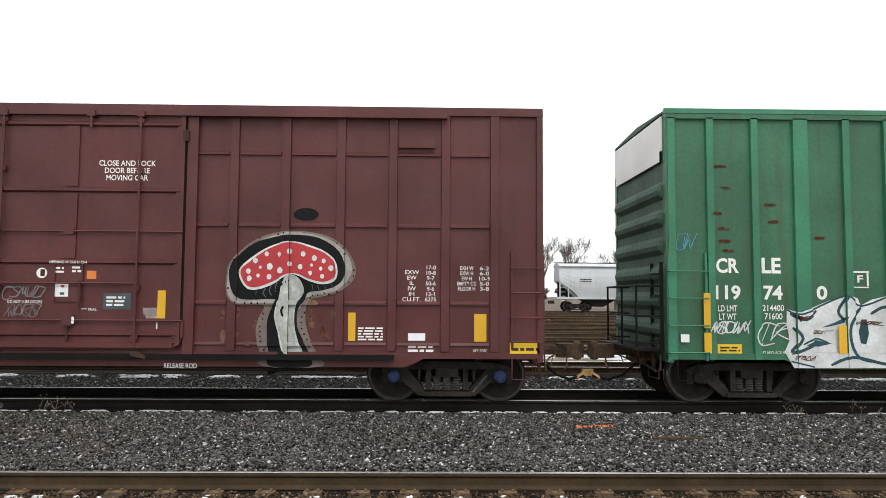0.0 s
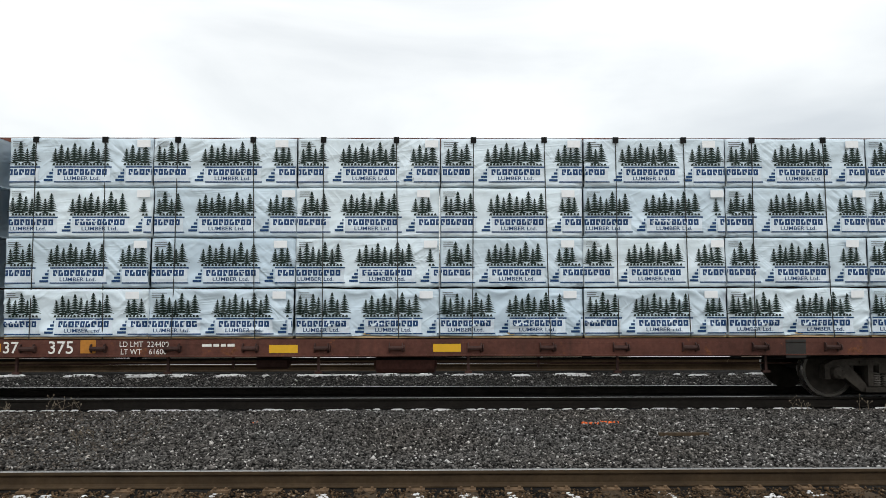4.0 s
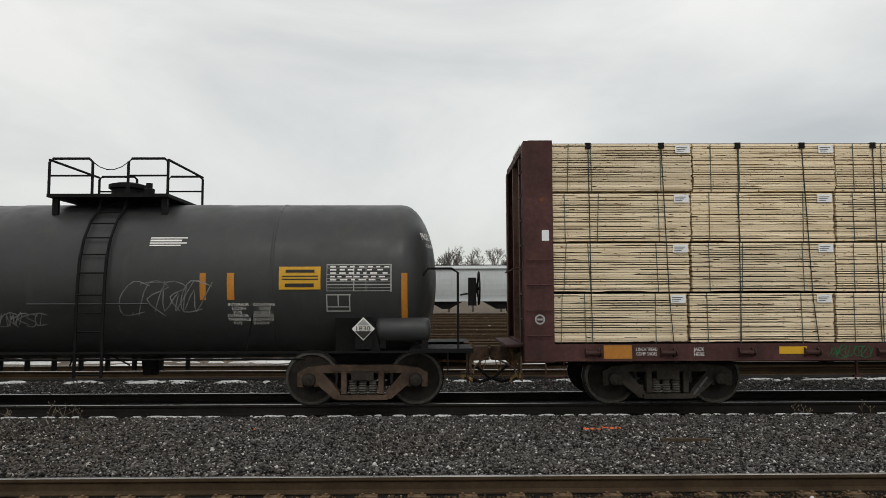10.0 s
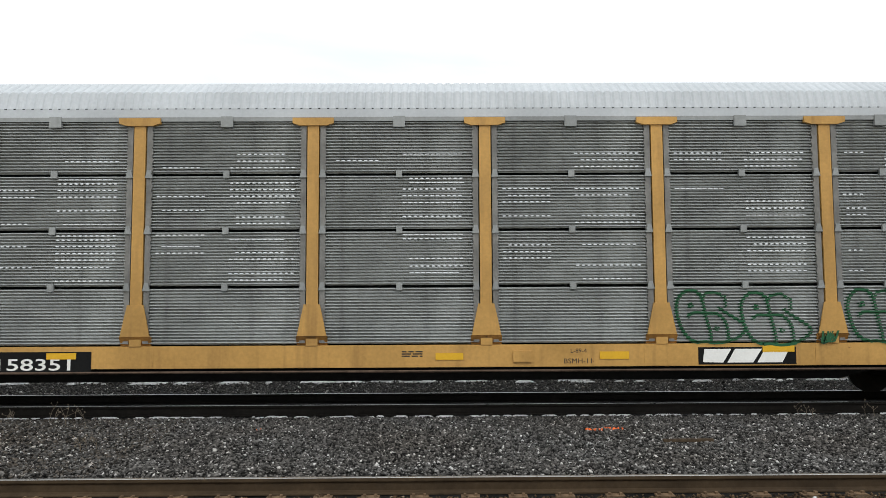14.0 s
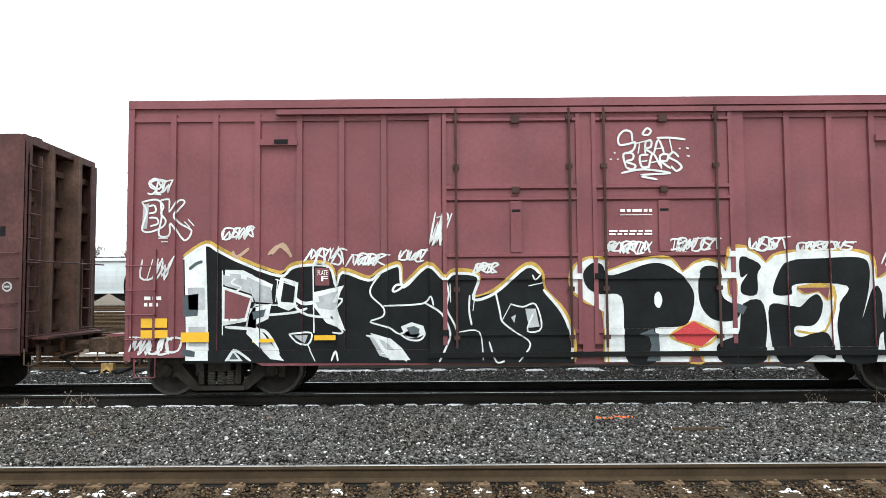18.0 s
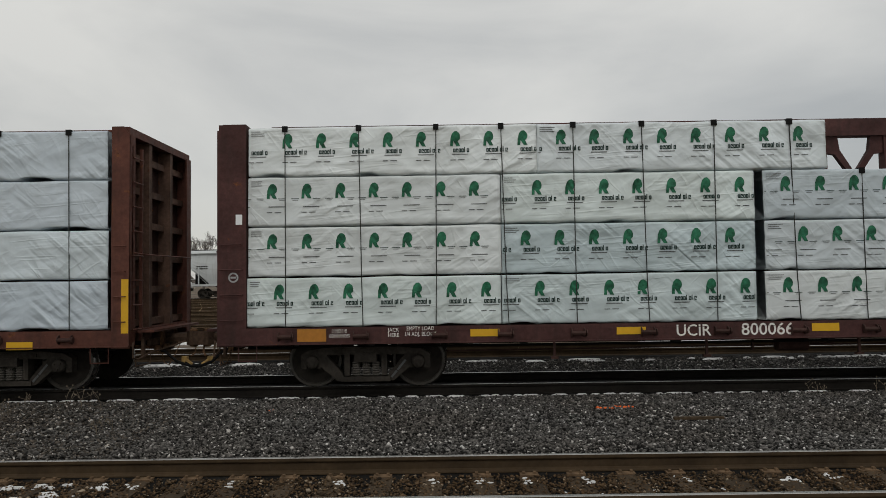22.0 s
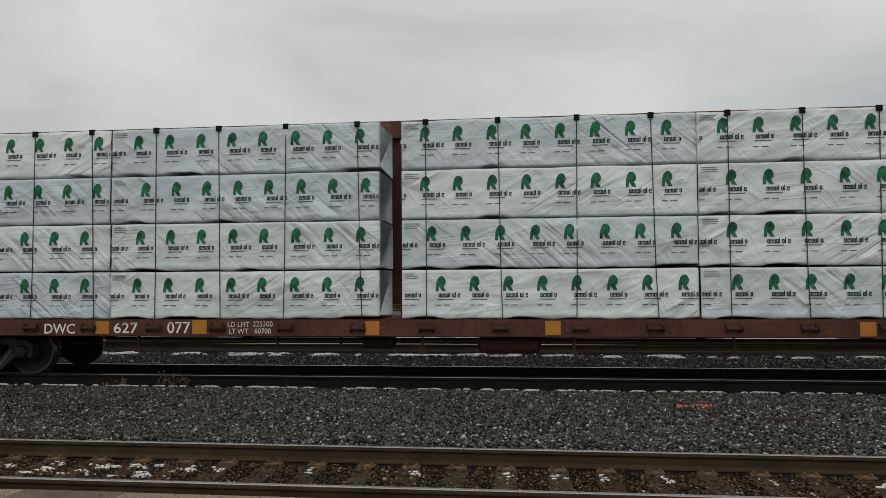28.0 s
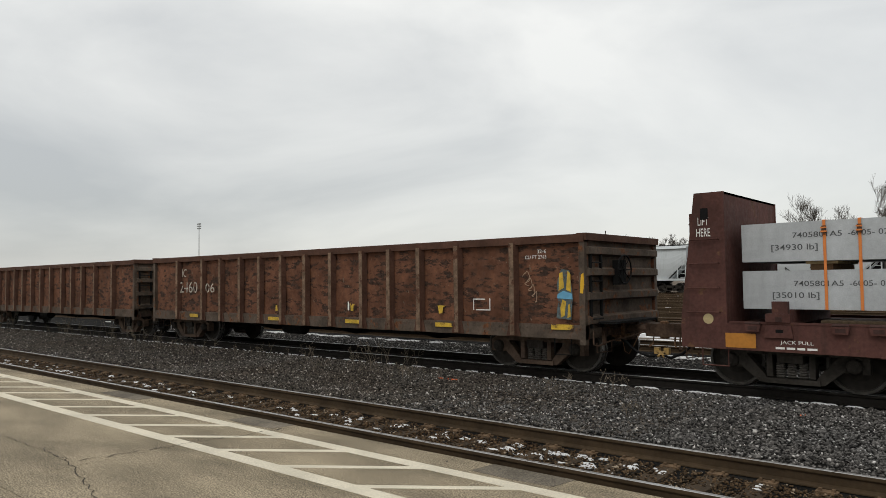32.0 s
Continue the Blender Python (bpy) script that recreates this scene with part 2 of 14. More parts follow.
def sheeting(name, base):
    """Woven plastic lumber wrap: white, soft folds and creases."""
    m, nodes, links, bsdf = node_material(name)
    info = nodes.new("ShaderNodeObjectInfo")
    tone = ramp(nodes, links, info.outputs["Random"], 0.0, 1.0, (base[0] * 0.74, base[1] * 0.80, base[2] * 0.86), shade(base, 1.04))
    dirt = ramp(nodes, links, noise_at(nodes, links, 2.2, 6), 0.3, 0.65, (0.90, 0.90, 0.89), (1.04, 1.04, 1.04))
    links.new(mix(nodes, links, 1.0, tone, dirt, "MULTIPLY"), bsdf.inputs["Base Color"])
    bsdf.inputs["Roughness"].default_value = 0.42
    c = nodes.new("ShaderNodeTexCoord")
    shift = nodes.new("ShaderNodeVectorMath")
    shift.operation = "MULTIPLY_ADD"
    links.new(info.outputs["Random"], shift.inputs[0])
    shift.inputs[1].default_value = (7.0, 5.0, 9.0)
    links.new(c.outputs["Object"], shift.inputs[2])
    def stretched(scale):
        n = nodes.new("ShaderNodeVectorMath")
        n.operation, n.inputs[1].default_value = "MULTIPLY", scale
        links.new(shift.outputs[0], n.inputs[0])
        return n.outputs[0]

    def relief(height, strength, depth, below=None):
        b = nodes.new("ShaderNodeBump")
        b.inputs["Strength"].default_value, b.inputs["Distance"].default_value = strength, depth
        links.new(height, b.inputs["Height"])
        if below is not None:
            links.new(below, b.inputs["Normal"])
        return b.outputs["Normal"]

    def turned(angle, scale):
        lean = nodes.new("ShaderNodeVectorRotate")
        lean.rotation_type = "Y_AXIS"
        lean.inputs["Angle"].default_value = radians(angle)
        links.new(shift.outputs[0], lean.inputs["Vector"])
        tight = nodes.new("ShaderNodeVectorMath")
        tight.operation, tight.inputs[1].default_value = "MULTIPLY", scale
        links.new(lean.outputs[0], tight.inputs[0])
        return tight.outputs[0]

    def cloud_of(vector, scale, detail, distortion):
        n = nodes.new("ShaderNodeTexNoise")
        n.inputs["Scale"].default_value, n.inputs["Detail"].default_value, n.inputs["Distortion"].default_value = scale, detail, distortion
        links.new(vector, n.inputs["Vector"])
        return n.outputs["Fac"]

    def fold(angle, scale, where):
        """Sharp thin creases along one direction, on part of the sheet."""
        r = nodes.new("ShaderNodeValToRGB")
        e = r.color_ramp.elements
        e[0].position, e[0].color = 0.41, (0, 0, 0, 1)
        e[1].position, e[1].color = 0.58, (0, 0, 0, 1)
        e.new(0.5).color = (1, 1, 1, 1)
        links.new(cloud_of(turned(angle, scale), 1.0, 1.5, 0.5), r.inputs["Fac"])
        area = ramp(nodes, links, cloud_of(stretched((0.9, 0.5, 1.3)), where, 1.0, 0.0), 0.42, 0.60, (0, 0, 0), (1, 1, 1))
        return mix(nodes, links, 1.0, r.outputs["Color"], area, "MULTIPLY")

    normal = relief(cloud_of(turned(28, (0.9, 0.6, 1.7)), 1.3, 2.5, 0.5), 0.75, 0.09)
    normal = relief(fold(36, (0.9, 0.5, 3.6), 1.1), 0.35, 0.020, normal)
    normal = relief(fold(-48, (1.1, 0.5, 3.8), 1.6), 0.30, 0.018, normal)
    pulled = nodes.new("ShaderNodeVectorRotate")
    pulled.rotation_type = "Y_AXIS"
    lean_by = nodes.new("ShaderNodeMath")
    lean_by.operation = "ADD"
    lean_by.inputs[1].default_value = radians(-41)
    links.new(ramp(nodes, links, info.outputs["Random"], 0.60, 0.62, (0.0,) * 3, (radians(72),) * 3), lean_by.inputs[0])
    links.new(lean_by.outputs[0], pulled.inputs["Angle"])
    links.new(shift.outputs[0], pulled.inputs["Vector"])
    tight = nodes.new("ShaderNodeVectorMath")
    tight.operation, tight.inputs[1].default_value = "MULTIPLY", (0.8, 0.5, 6.0)
    links.new(pulled.outputs[0], tight.inputs[0])
    area = ramp(nodes, links, cloud_of(stretched((0.8, 0.5, 1.1)), 1.0, 1.0, 0.0), 0.46, 0.66, (0.05,) * 3, (1, 1, 1))
    normal = relief(mix(nodes, links, 1.0, cloud_of(tight.outputs[0], 1.0, 1.2, 0.6), area, "MULTIPLY"), 0.85, 0.10, normal)
    normal = relief(fold(4, (0.4, 0.5, 7.0), 1.3), 0.35, 0.012, normal)
    links.new(normal, bsdf.inputs["Normal"])
    return m


MAROON = surface("maroon_paint", (0.082, 0.0232, 0.0230), 0.46, vary=0.20, streak=0.35, streak_colour=(0.036, 0.015, 0.015), rust=0.03, bump=0.12, gloss=0.3, dent=0.8)
BRICK = surface("oxide_red_paint", (0.148, 0.046, 0.053), 0.5, vary=0.16, streak=0.3, streak_colour=(0.085, 0.042, 0.038), rust=0.03, bump=0.12, gloss=0.28, dent=0.7)
FLATCAR = surface("dusty_maroon_paint", (0.066, 0.029, 0.027), 0.68, vary=0.34, big=1.6, streak=0.65, streak_colour=(0.024, 0.017, 0.015), rust=0.16, bump=0.12)
RUSSET = surface("russet_paint", (0.095, 0.037, 0.027), 0.62, vary=0.32, big=1.6, streak=0.7, streak_colour=(0.03, 0.018, 0.015), rust=0.26, bump=0.12)
# Dark maroon for small fittings; on bulkheads it carries the recess's shade.
DARK_MAROON = surface("dark_maroon_paint", (0.050, 0.026, 0.022), 0.75, vary=0.35, streak=0.4, streak_colour=(0.02, 0.014, 0.012), rust=0.15, bump=0.2)
# Lighter brown than the bulkhead sheet, for its posts and ribs.
BULK_POST = surface("light_brown_steel", (0.105, 0.062, 0.046), 0.75, vary=0.4, big=2.0, streak=0.5, streak_colour=(0.035, 0.022, 0.018), rust=0.2, bump=0.2)
GRIMY_FLAT = surface("grimy_maroon_paint", (0.086, 0.037, 0.030), 0.75, vary=0.35, streak=0.6, streak_colour=(0.024, 0.017, 0.013), rust=0.24, rust_colour=(0.09, 0.045, 0.025), bump=0.2)
GREEN = surface("green_paint", (0.030, 0.115, 0.060), 0.5, vary=0.25, streak=0.75, streak_colour=(0.045, 0.060, 0.026), rust=0.12, bump=0.1, dent=0.6)
GREEN_RIB = surface("bright_green_paint", (0.032, 0.165, 0.090), 0.5, vary=0.22, streak=0.4, streak_colour=(0.05, 0.07, 0.035), rust=0.06, bump=0.08)
# Greyer green than the sides, for the end walls and roof.
GREEN_END = surface("greyish_green_paint", (0.052, 0.096, 0.067), 0.65, vary=0.3, streak=0.5, streak_colour=(0.03, 0.028, 0.022), rust=0.12, bump=0.15)
YELLOW = surface("ochre_yellow_paint", (0.445, 0.252, 0.070), 0.5, vary=0.18, streak=0.5, streak_colour=(0.14, 0.070, 0.026), rust=0.10, bump=0.08, gloss=0.3, dent=0.4)
REFLECT = surface("yellow_reflector", (0.62, 0.35, 0.013), 0.4, vary=0.08, bump=0.0)
OLD_REFLECT = surface("faded_orange_reflector", (0.42, 0.17, 0.02), 0.5, vary=0.2, bump=0.0)
WORN_REFLECT = surface("worn_yellow_reflector", (0.50, 0.32, 0.03), 0.6, vary=0.3, big=6.0, rust=0.42, rust_colour=(0.07, 0.032, 0.018), bump=0.0)
GALV = surface("galvanised_steel", (0.25, 0.258, 0.255), 0.5, metal=0.15, vary=0.2, streak=0.35, streak_colour=(0.13, 0.128, 0.12), bump=0.06)
GALV_DARK = surface("tarnished_steel", (0.17, 0.165, 0.155), 0.6, metal=0.1, vary=0.3, big=3.0, streak=0.5, streak_colour=(0.09, 0.08, 0.07), bump=0.1)
RACK_STEEL = surface("dull_corrugated_steel", (0.33, 0.342, 0.338), 0.5, metal=0.1, vary=0.28, big=0.8, streak=0.45, streak_colour=(0.085, 0.085, 0.078), bump=0.06)
# Grime on the end sill; on folds, lips and rungs it carries shade.
GRIME_SHADE_YELLOW = surface("grimy_shade_yellow_paint", (0.30, 0.145, 0.034), 0.6, vary=0.35, big=1.5, streak=0.75, streak_colour=(0.05, 0.032, 0.018), rust=0.28, rust_colour=(0.035, 0.024, 0.016), bump=0.12)
ROOF_WHITE = surface("weathered_white_roof", (0.43, 0.45, 0.47), 0.5, vary=0.10, streak=0.12, streak_colour=(0.4, 0.4, 0.4), bump=0.05)
TANK = surface("charcoal_tank_paint", (0.036, 0.038, 0.038), 0.42, vary=0.16, big=0.35, fine=4.0, streak=0.45, streak_colour=(0.062, 0.057, 0.050), bump=0.03, gloss=0.28)
BLACK = surface("black_steel", (0.008, 0.008, 0.008), 0.65, vary=0.3, bump=0.1, gloss=0.10)
# Lighter grey than the truck frame, for the spring coils.
SPRING = surface("light_spring_steel", (0.11, 0.10, 0.088), 0.75, vary=0.3, big=6.0, bump=0.1)
TRUCK = surface("grimy_cast_steel", (0.039, 0.034, 0.029), 0.8, vary=0.45, big=3.0, rust=0.15, rust_colour=(0.07, 0.045, 0.03), bump=0.35, gloss=0.10)
TRUCK_RUST = surface("rusty_cast_steel", (0.085, 0.058, 0.042), 0.85, vary=0.4, big=3.0, rust=0.2, rust_colour=(0.10, 0.05, 0.03), bump=0.35)
WHEEL = surface("dusty_wheel_steel", (0.027, 0.0235, 0.020), 0.75, vary=0.35, big=4.0, fine=10, bump=0.2, gloss=0.10)
RIM = surface("worn_wheel_rim", (0.058, 0.053, 0.046), 0.55, metal=0.2, vary=0.3, big=5.0, bump=0.1)
TREAD = surface("polished_tread", (0.30, 0.29, 0.28), 0.3, metal=0.9, vary=0.15, bump=0.0)
BLUE_CAP = surface("blue_bearing_cap", (0.03, 0.06, 0.16), 0.5, vary=0.2, bump=0.05)
RAIL_SIDE = surface("rusty_rail", (0.050, 0.033, 0.018), 0.8, vary=0.3, big=2.0, bump=0.25)
# Near-black rail sides for the train's own track.
RAIL_BLACK = surface("near_black_rail", (0.016, 0.014, 0.012), 0.7, vary=0.3, big=2.0, bump=0.2, gloss=0.08)
RAIL_TOP = surface("worn_rail_head", (0.42, 0.41, 0.40), 0.34, metal=0.85, vary=0.15, bump=0.0, stretch=(0.2, 3, 3))
PLATE = surface("rusty_tie_plate", (0.135, 0.088, 0.052), 0.85, vary=0.3, big=6.0, bump=0.3)
TIE = surface("weathered_tie_wood", (0.056, 0.039, 0.024), 0.9, vary=0.35, big=3.0, fine=30, bump=0.6, bump_scale=20, per_object=0.25, stretch=(6, 0.6, 6))
STONE = islands("basalt_ballast", (0.010, 0.0096, 0.0092), (0.166, 0.159, 0.152), chip=(0.52, 0.51, 0.50), tint=(0.90, 0.85, 0.80))
# Browner and darker ballast for the stretch left of x = -4.
STONE_LEFT = islands("left_brown_ballast", (0.009, 0.008, 0.007), (0.132, 0.118, 0.102), chip=(0.44, 0.42, 0.39), tint=(0.92, 0.82, 0.74))
STONE_BROWN = islands("rust_stained_ballast", (0.014, 0.010, 0.006), (0.120, 0.078, 0.043), chip=(0.30, 0.25, 0.19), tint=(0.85, 0.75, 0.65))
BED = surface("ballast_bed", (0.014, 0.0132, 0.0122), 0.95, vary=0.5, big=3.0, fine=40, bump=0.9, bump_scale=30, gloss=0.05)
DIRT = surface("yard_ground", (0.115, 0.090, 0.066), 0.95, vary=0.5, big=0.25, fine=6, bump=0.7, bump_scale=8)
CONCRETE = surface("weathered_concrete", (0.282, 0.232, 0.158), 0.9, vary=0.36, big=1.1, fine=26, bump=0.8, bump_scale=40, speckle=0.75, stretch=(0.6, 1.5, 1))
STRIPE = surface("worn_cream_paint", (0.60, 0.545, 0.43), 0.75, vary=0.12, big=2.0, fine=35, bump=0.2, bump_scale=45, speckle=0.14)
PATCHED = surface("grey_mortar_patch", (0.150, 0.128, 0.098), 0.95, vary=0.35, big=2.0, fine=30, bump=0.5, bump_scale=40, speckle=0.4)
CRACK = surface("crack_filler", (0.07, 0.058, 0.045), 0.95, vary=0.3, bump=0.3)
SNOW = surface("old_snow", (0.62, 0.62, 0.62), 0.7, vary=0.08, big=4.0, bump=0.5, bump_scale=25)
PAINT_ORANGE = surface("survey_orange_paint", (0.85, 0.16, 0.04), 0.7, vary=0.25, bump=0.1)
WEED = surface("dead_stems", (0.165, 0.135, 0.10), 0.9, vary=0.3, bump=0.0)
BRUSH = islands("dry_yard_brush", (0.07, 0.05, 0.032), (0.30, 0.23, 0.14))
COUPLER = surface("rusty_coupler_iron", (0.070, 0.044, 0.030), 0.85, vary=0.5, big=5.0, bump=0.35)
RUST_IRON = surface("flaking_rusty_iron", (0.120, 0.066, 0.036), 0.88, vary=0.5, big=9.0, bump=0.4)
BRASS = surface("tarnished_yellow_fitting", (0.32, 0.20, 0.06), 0.6, vary=0.35, big=9.0, bump=0.1)
BARK = surface("grey_bark", (0.11, 0.095, 0.083), 0.9, vary=0.25, bump=0.0)
LUMBER = wood_ends("softwood_boards")
WRAP = sheeting("white_lumber_wrap", (0.665, 0.712, 0.725))
WRAP_COOL = sheeting("cool_white_lumber_wrap", (0.645, 0.735, 0.795))
WRAP_GREY = sheeting("pale_grey_lumber_wrap", (0.585, 0.625, 0.635))
WRAP_MINT = sheeting("greenish_white_lumber_wrap", (0.575, 0.645, 0.645))
WRAP_BLUE = sheeting("blue_grey_lumber_wrap", (0.56, 0.615, 0.66))
STRAP = surface("dark_steel_strap", (0.022, 0.024, 0.022), 0.5, vary=0.2, bump=0.0)
BAND = surface("green_plastic_band", (0.05, 0.07, 0.05), 0.5, vary=0.2, bump=0.0)
STICKER = surface("old_wood_sticker", (0.17, 0.10, 0.055), 0.9, vary=0.3, bump=0.2)
STALE_SHEET = surface("worn_ochre_sheet", (0.46, 0.33, 0.16), 0.7, vary=0.25, big=8.0, fine=30, rust=0.34, rust_colour=(0.42, 0.41, 0.38), bump=0.0)
TAPE = surface("old_tan_tape", (0.34, 0.25, 0.155), 0.7, vary=0.3, big=9.0, bump=0.1)
BAND_OCHRE = surface("faded_ochre_band", (0.40, 0.31, 0.20), 0.75, vary=0.3, big=3.0, rust=0.36, rust_colour=(0.13, 0.055, 0.03), bump=0.1)
# White of paper tags; also stands in for daylight through slots and holes.
PAPER_DAYLIGHT = surface("paper_and_daylight_white", (0.74, 0.76, 0.78), 0.6, vary=0.06, bump=0.0)
TAG_CREAM = surface("cream_enamel_disc", (0.42, 0.33, 0.17), 0.6, vary=0.2, bump=0.0)
INK = surface("grey_ink", (0.075, 0.078, 0.08), 0.6, vary=0.15, bump=0.0)
PALE_BLUE = surface("pale_blue_print", (0.60, 0.67, 0.735), 0.5, vary=0.1, bump=0.0, gloss=0.2)
PINE = surface("dark_green_print", (0.012, 0.024, 0.020), 0.5, vary=0.2, bump=0.0, gloss=0.2)
LEAF = surface("emerald_print", (0.020, 0.125, 0.068), 0.5, vary=0.6, big=7.0, bump=0.0, gloss=0.2)
TEAL = surface("dark_teal_print", (0.010, 0.030, 0.026), 0.5, vary=0.1, bump=0.0, gloss=0.2)
BLUE = surface("blue_print", (0.010, 0.046, 0.135), 0.5, vary=0.1, bump=0.0, gloss=0.2)
LETTER = surface("white_lettering", (0.74, 0.73, 0.70), 0.6, vary=0.08, fine=30, bump=0.0)
TABLE_INK = surface("dull_white_print", (0.34, 0.34, 0.33), 0.7, vary=0.15, bump=0.0)
AMBER_SIGN = surface("amber_notice", (0.60, 0.33, 0.02), 0.5, vary=0.12, bump=0.0)
FADED_LETTER = surface("faded_lettering", (0.42, 0.38, 0.32), 0.8, vary=0.3, big=8.0, rust=0.46, rust_colour=(0.10, 0.05, 0.03), bump=0.0)
DARK_LETTER = surface("black_lettering", (0.02, 0.018, 0.016), 0.6, vary=0.1, bump=0.0)
SIGN = surface("yellow_notice", (0.72, 0.46, 0.02), 0.45, vary=0.05, bump=0.0)
ORANGE_STRAP = surface("orange_webbing", (0.62, 0.20, 0.055), 0.7, vary=0.1, bump=0.2, bump_scale=120)
GREY_BEAM = surface("grey_steel_beam", (0.375, 0.39, 0.40), 0.6, vary=0.14, big=1.2, fine=12, streak=0.35, streak_colour=(0.25, 0.26, 0.26), bump=0.08, per_object=0.06, speckle=0.08)
DULL_BEAM = surface("dull_grey_beam", (0.26, 0.272, 0.282), 0.65, vary=0.25, big=2.5, fine=14, streak=0.3, streak_colour=(0.14, 0.145, 0.15), bump=0.1, speckle=0.2)
LUMBER_PLAIN = surface("fresh_pine_board", (0.42, 0.31, 0.17), 0.8, vary=0.25, big=2.0, bump=0.15, stretch=(0.5, 4, 4))
RUSTY = surface("rusted_gondola_steel", (0.128, 0.056, 0.032), 0.85, vary=0.40, big=1.6, fine=11, streak=0.35, streak_colour=(0.050, 0.033, 0.024), rust=0.47, rust_colour=(0.036, 0.022, 0.016), bump=0.5, bump_scale=14, flake=0.36, smear=(0.9, 0.9, 2.4))
CHORD_RUST = surface("brown_chord_steel", (0.078, 0.038, 0.025), 0.8, vary=0.3, big=2.0, streak=0.3, streak_colour=(0.04, 0.022, 0.016), bump=0.2)
# Rusty post front, made paler to carry the light it catches.
POST_FACE = surface("lit_rusty_post_steel", (0.165, 0.110, 0.074), 0.85, vary=0.45, big=3.0, fine=12, rust=0.42, rust_colour=(0.085, 0.040, 0.024), bump=0.3)
RUST_GREY = surface("worn_brown_paint", (0.088, 0.066, 0.050), 0.8, vary=0.4, big=2.0, streak=0.4, streak_colour=(0.05, 0.03, 0.02), rust=0.38, rust_colour=(0.11, 0.045, 0.02), bump=0.3)
HOPPER = surface("light_grey_hopper_paint", (0.47, 0.495, 0.50), 0.6, vary=0.10, big=0.3, streak=0.35, streak_colour=(0.22, 0.22, 0.21), bump=0.0)


# ---- building tools ----
class Shape:
    """Collects solids and makes one mesh of them."""

    def __init__(self):
        self.v, self.f = [], []

    def add(self, verts, faces):
        k = len(self.v)
        self.v.extend(verts)
        self.f.extend(tuple(i + k for i in face) for face in faces)
        return self

    def box(self, x0, x1, y0, y1, z0, z1):
        return self.add([(x0, y0, z0), (x1, y0, z0), (x1, y1, z0), (x0, y1, z0), (x0, y0, z1), (x1, y0, z1), (x1, y1, z1), (x0, y1, z1)],
                        [(3, 2, 1, 0), (4, 5, 6, 7), (0, 1, 5, 4), (1, 2, 6, 5), (2, 3, 7, 6), (3, 0, 4, 7)])

    def prism(self, outline, axis, a, b):
        """An outline (anticlockwise seen from the axis' positive end or not: both are closed) swept from a to b along the axis."""
        def put(p, q):
            return {"x": (q, p[0], p[1]), "y": (p[0], q, p[1]), "z": (p[0], p[1], q)}[axis]
        n = len(outline)
        area = sum(outline[i][0] * outline[(i + 1) % n][1] - outline[(i + 1) % n][0] * outline[i][1] for i in range(n))
        pts = list(outline) if (area > 0) != (axis == "y") else list(reversed(outline))
        lo, hi = min(a, b), max(a, b)
        faces = [tuple(range(n - 1, -1, -1)), tuple(range(n, 2 * n))] + [(i, (i + 1) % n, n + (i + 1) % n, n + i) for i in range(n)]
        return self.add([put(p, lo) for p in pts] + [put(p, hi) for p in pts], faces)

    def tube(self, path, r, n=6, closed=False):
        path = [Vector(p) for p in path]
        rings = []
        for i, p in enumerate(path):
            d = (path[min(i + 1, len(path) - 1)] - path[max(i - 1, 0)]).normalized()
            side = d.cross(Vector((0, 0, 1)) if abs(d.z) < 0.9 else Vector((1, 0, 0))).normalized()
            up = side.cross(d)
            rings.append([tuple(p + r * (math.cos(a) * side + math.sin(a) * up)) for a in (2 * math.pi * k / n for k in range(n))])
        verts = [v for ring in rings for v in ring]
        faces = [(i * n + k, (i + 1) * n + k, (i + 1) * n + (k + 1) % n, i * n + (k + 1) % n) for i in range(len(path) - 1) for k in range(n)]
        faces += [tuple(range(n)), tuple(range(len(verts) - 1, len(verts) - n - 1, -1))]
        return self.add(verts, faces)

    def lathe(self, profile, axis="y", n=24, centre=(0, 0, 0)):
        """Profile of (along, radius) turned about an axis."""
        verts, faces = [], []
        for a, r in profile:
            for k in range(n):
                c, s = r * math.cos(2 * math.pi * k / n), r * math.sin(2 * math.pi * k / n)
                p = {"y": (c, a, s), "x": (a, c, s), "z": (c, s, a)}[axis]
                verts.append(tuple(p[i] + centre[i] for i in range(3)))
        for i in range(len(profile) - 1):
            for k in range(n):
                q = (i * n + k, i * n + (k + 1) % n, (i + 1) * n + (k + 1) % n, (i + 1) * n + k)
                faces.append(q if axis != "y" else tuple(reversed(q)))
        first, last = tuple(range(n)), tuple(range(len(verts) - n, len(verts)))
        faces += [tuple(reversed(first)), last] if axis != "y" else [first, tuple(reversed(last))]
        return self.add(verts, faces)

    def mesh(self, name, smooth=False):
        me = bpy.data.meshes.new(name)
        me.from_pydata(self.v, [], self.f)
        if smooth:
            me.polygons.foreach_set("use_smooth", [True] * len(me.polygons))
        me.update()
        return me


def thing(name, label, category, group="", at=None):
    ob = tagged(new(name), label, category, group)
    if at is not None:
        ob.matrix_basis = at
    return ob


def part(name, shape, material, parent, label="", smooth=False):
    me = shape if isinstance(shape, bpy.types.Mesh) else shape.mesh(name, smooth)
    if not me.materials:
        me.materials.append(material)
    ob = new(name, me)
    ob.parent = parent
    if label:
        ob["label"] = label
    return ob


def structure(name, shape, material, label, category):
    me = shape if isinstance(shape, bpy.types.Mesh) else shape.mesh(name)
    me.materials.append(material)
    return tagged(new(name, me), label, category, kind="structure")


LETTERS = {}


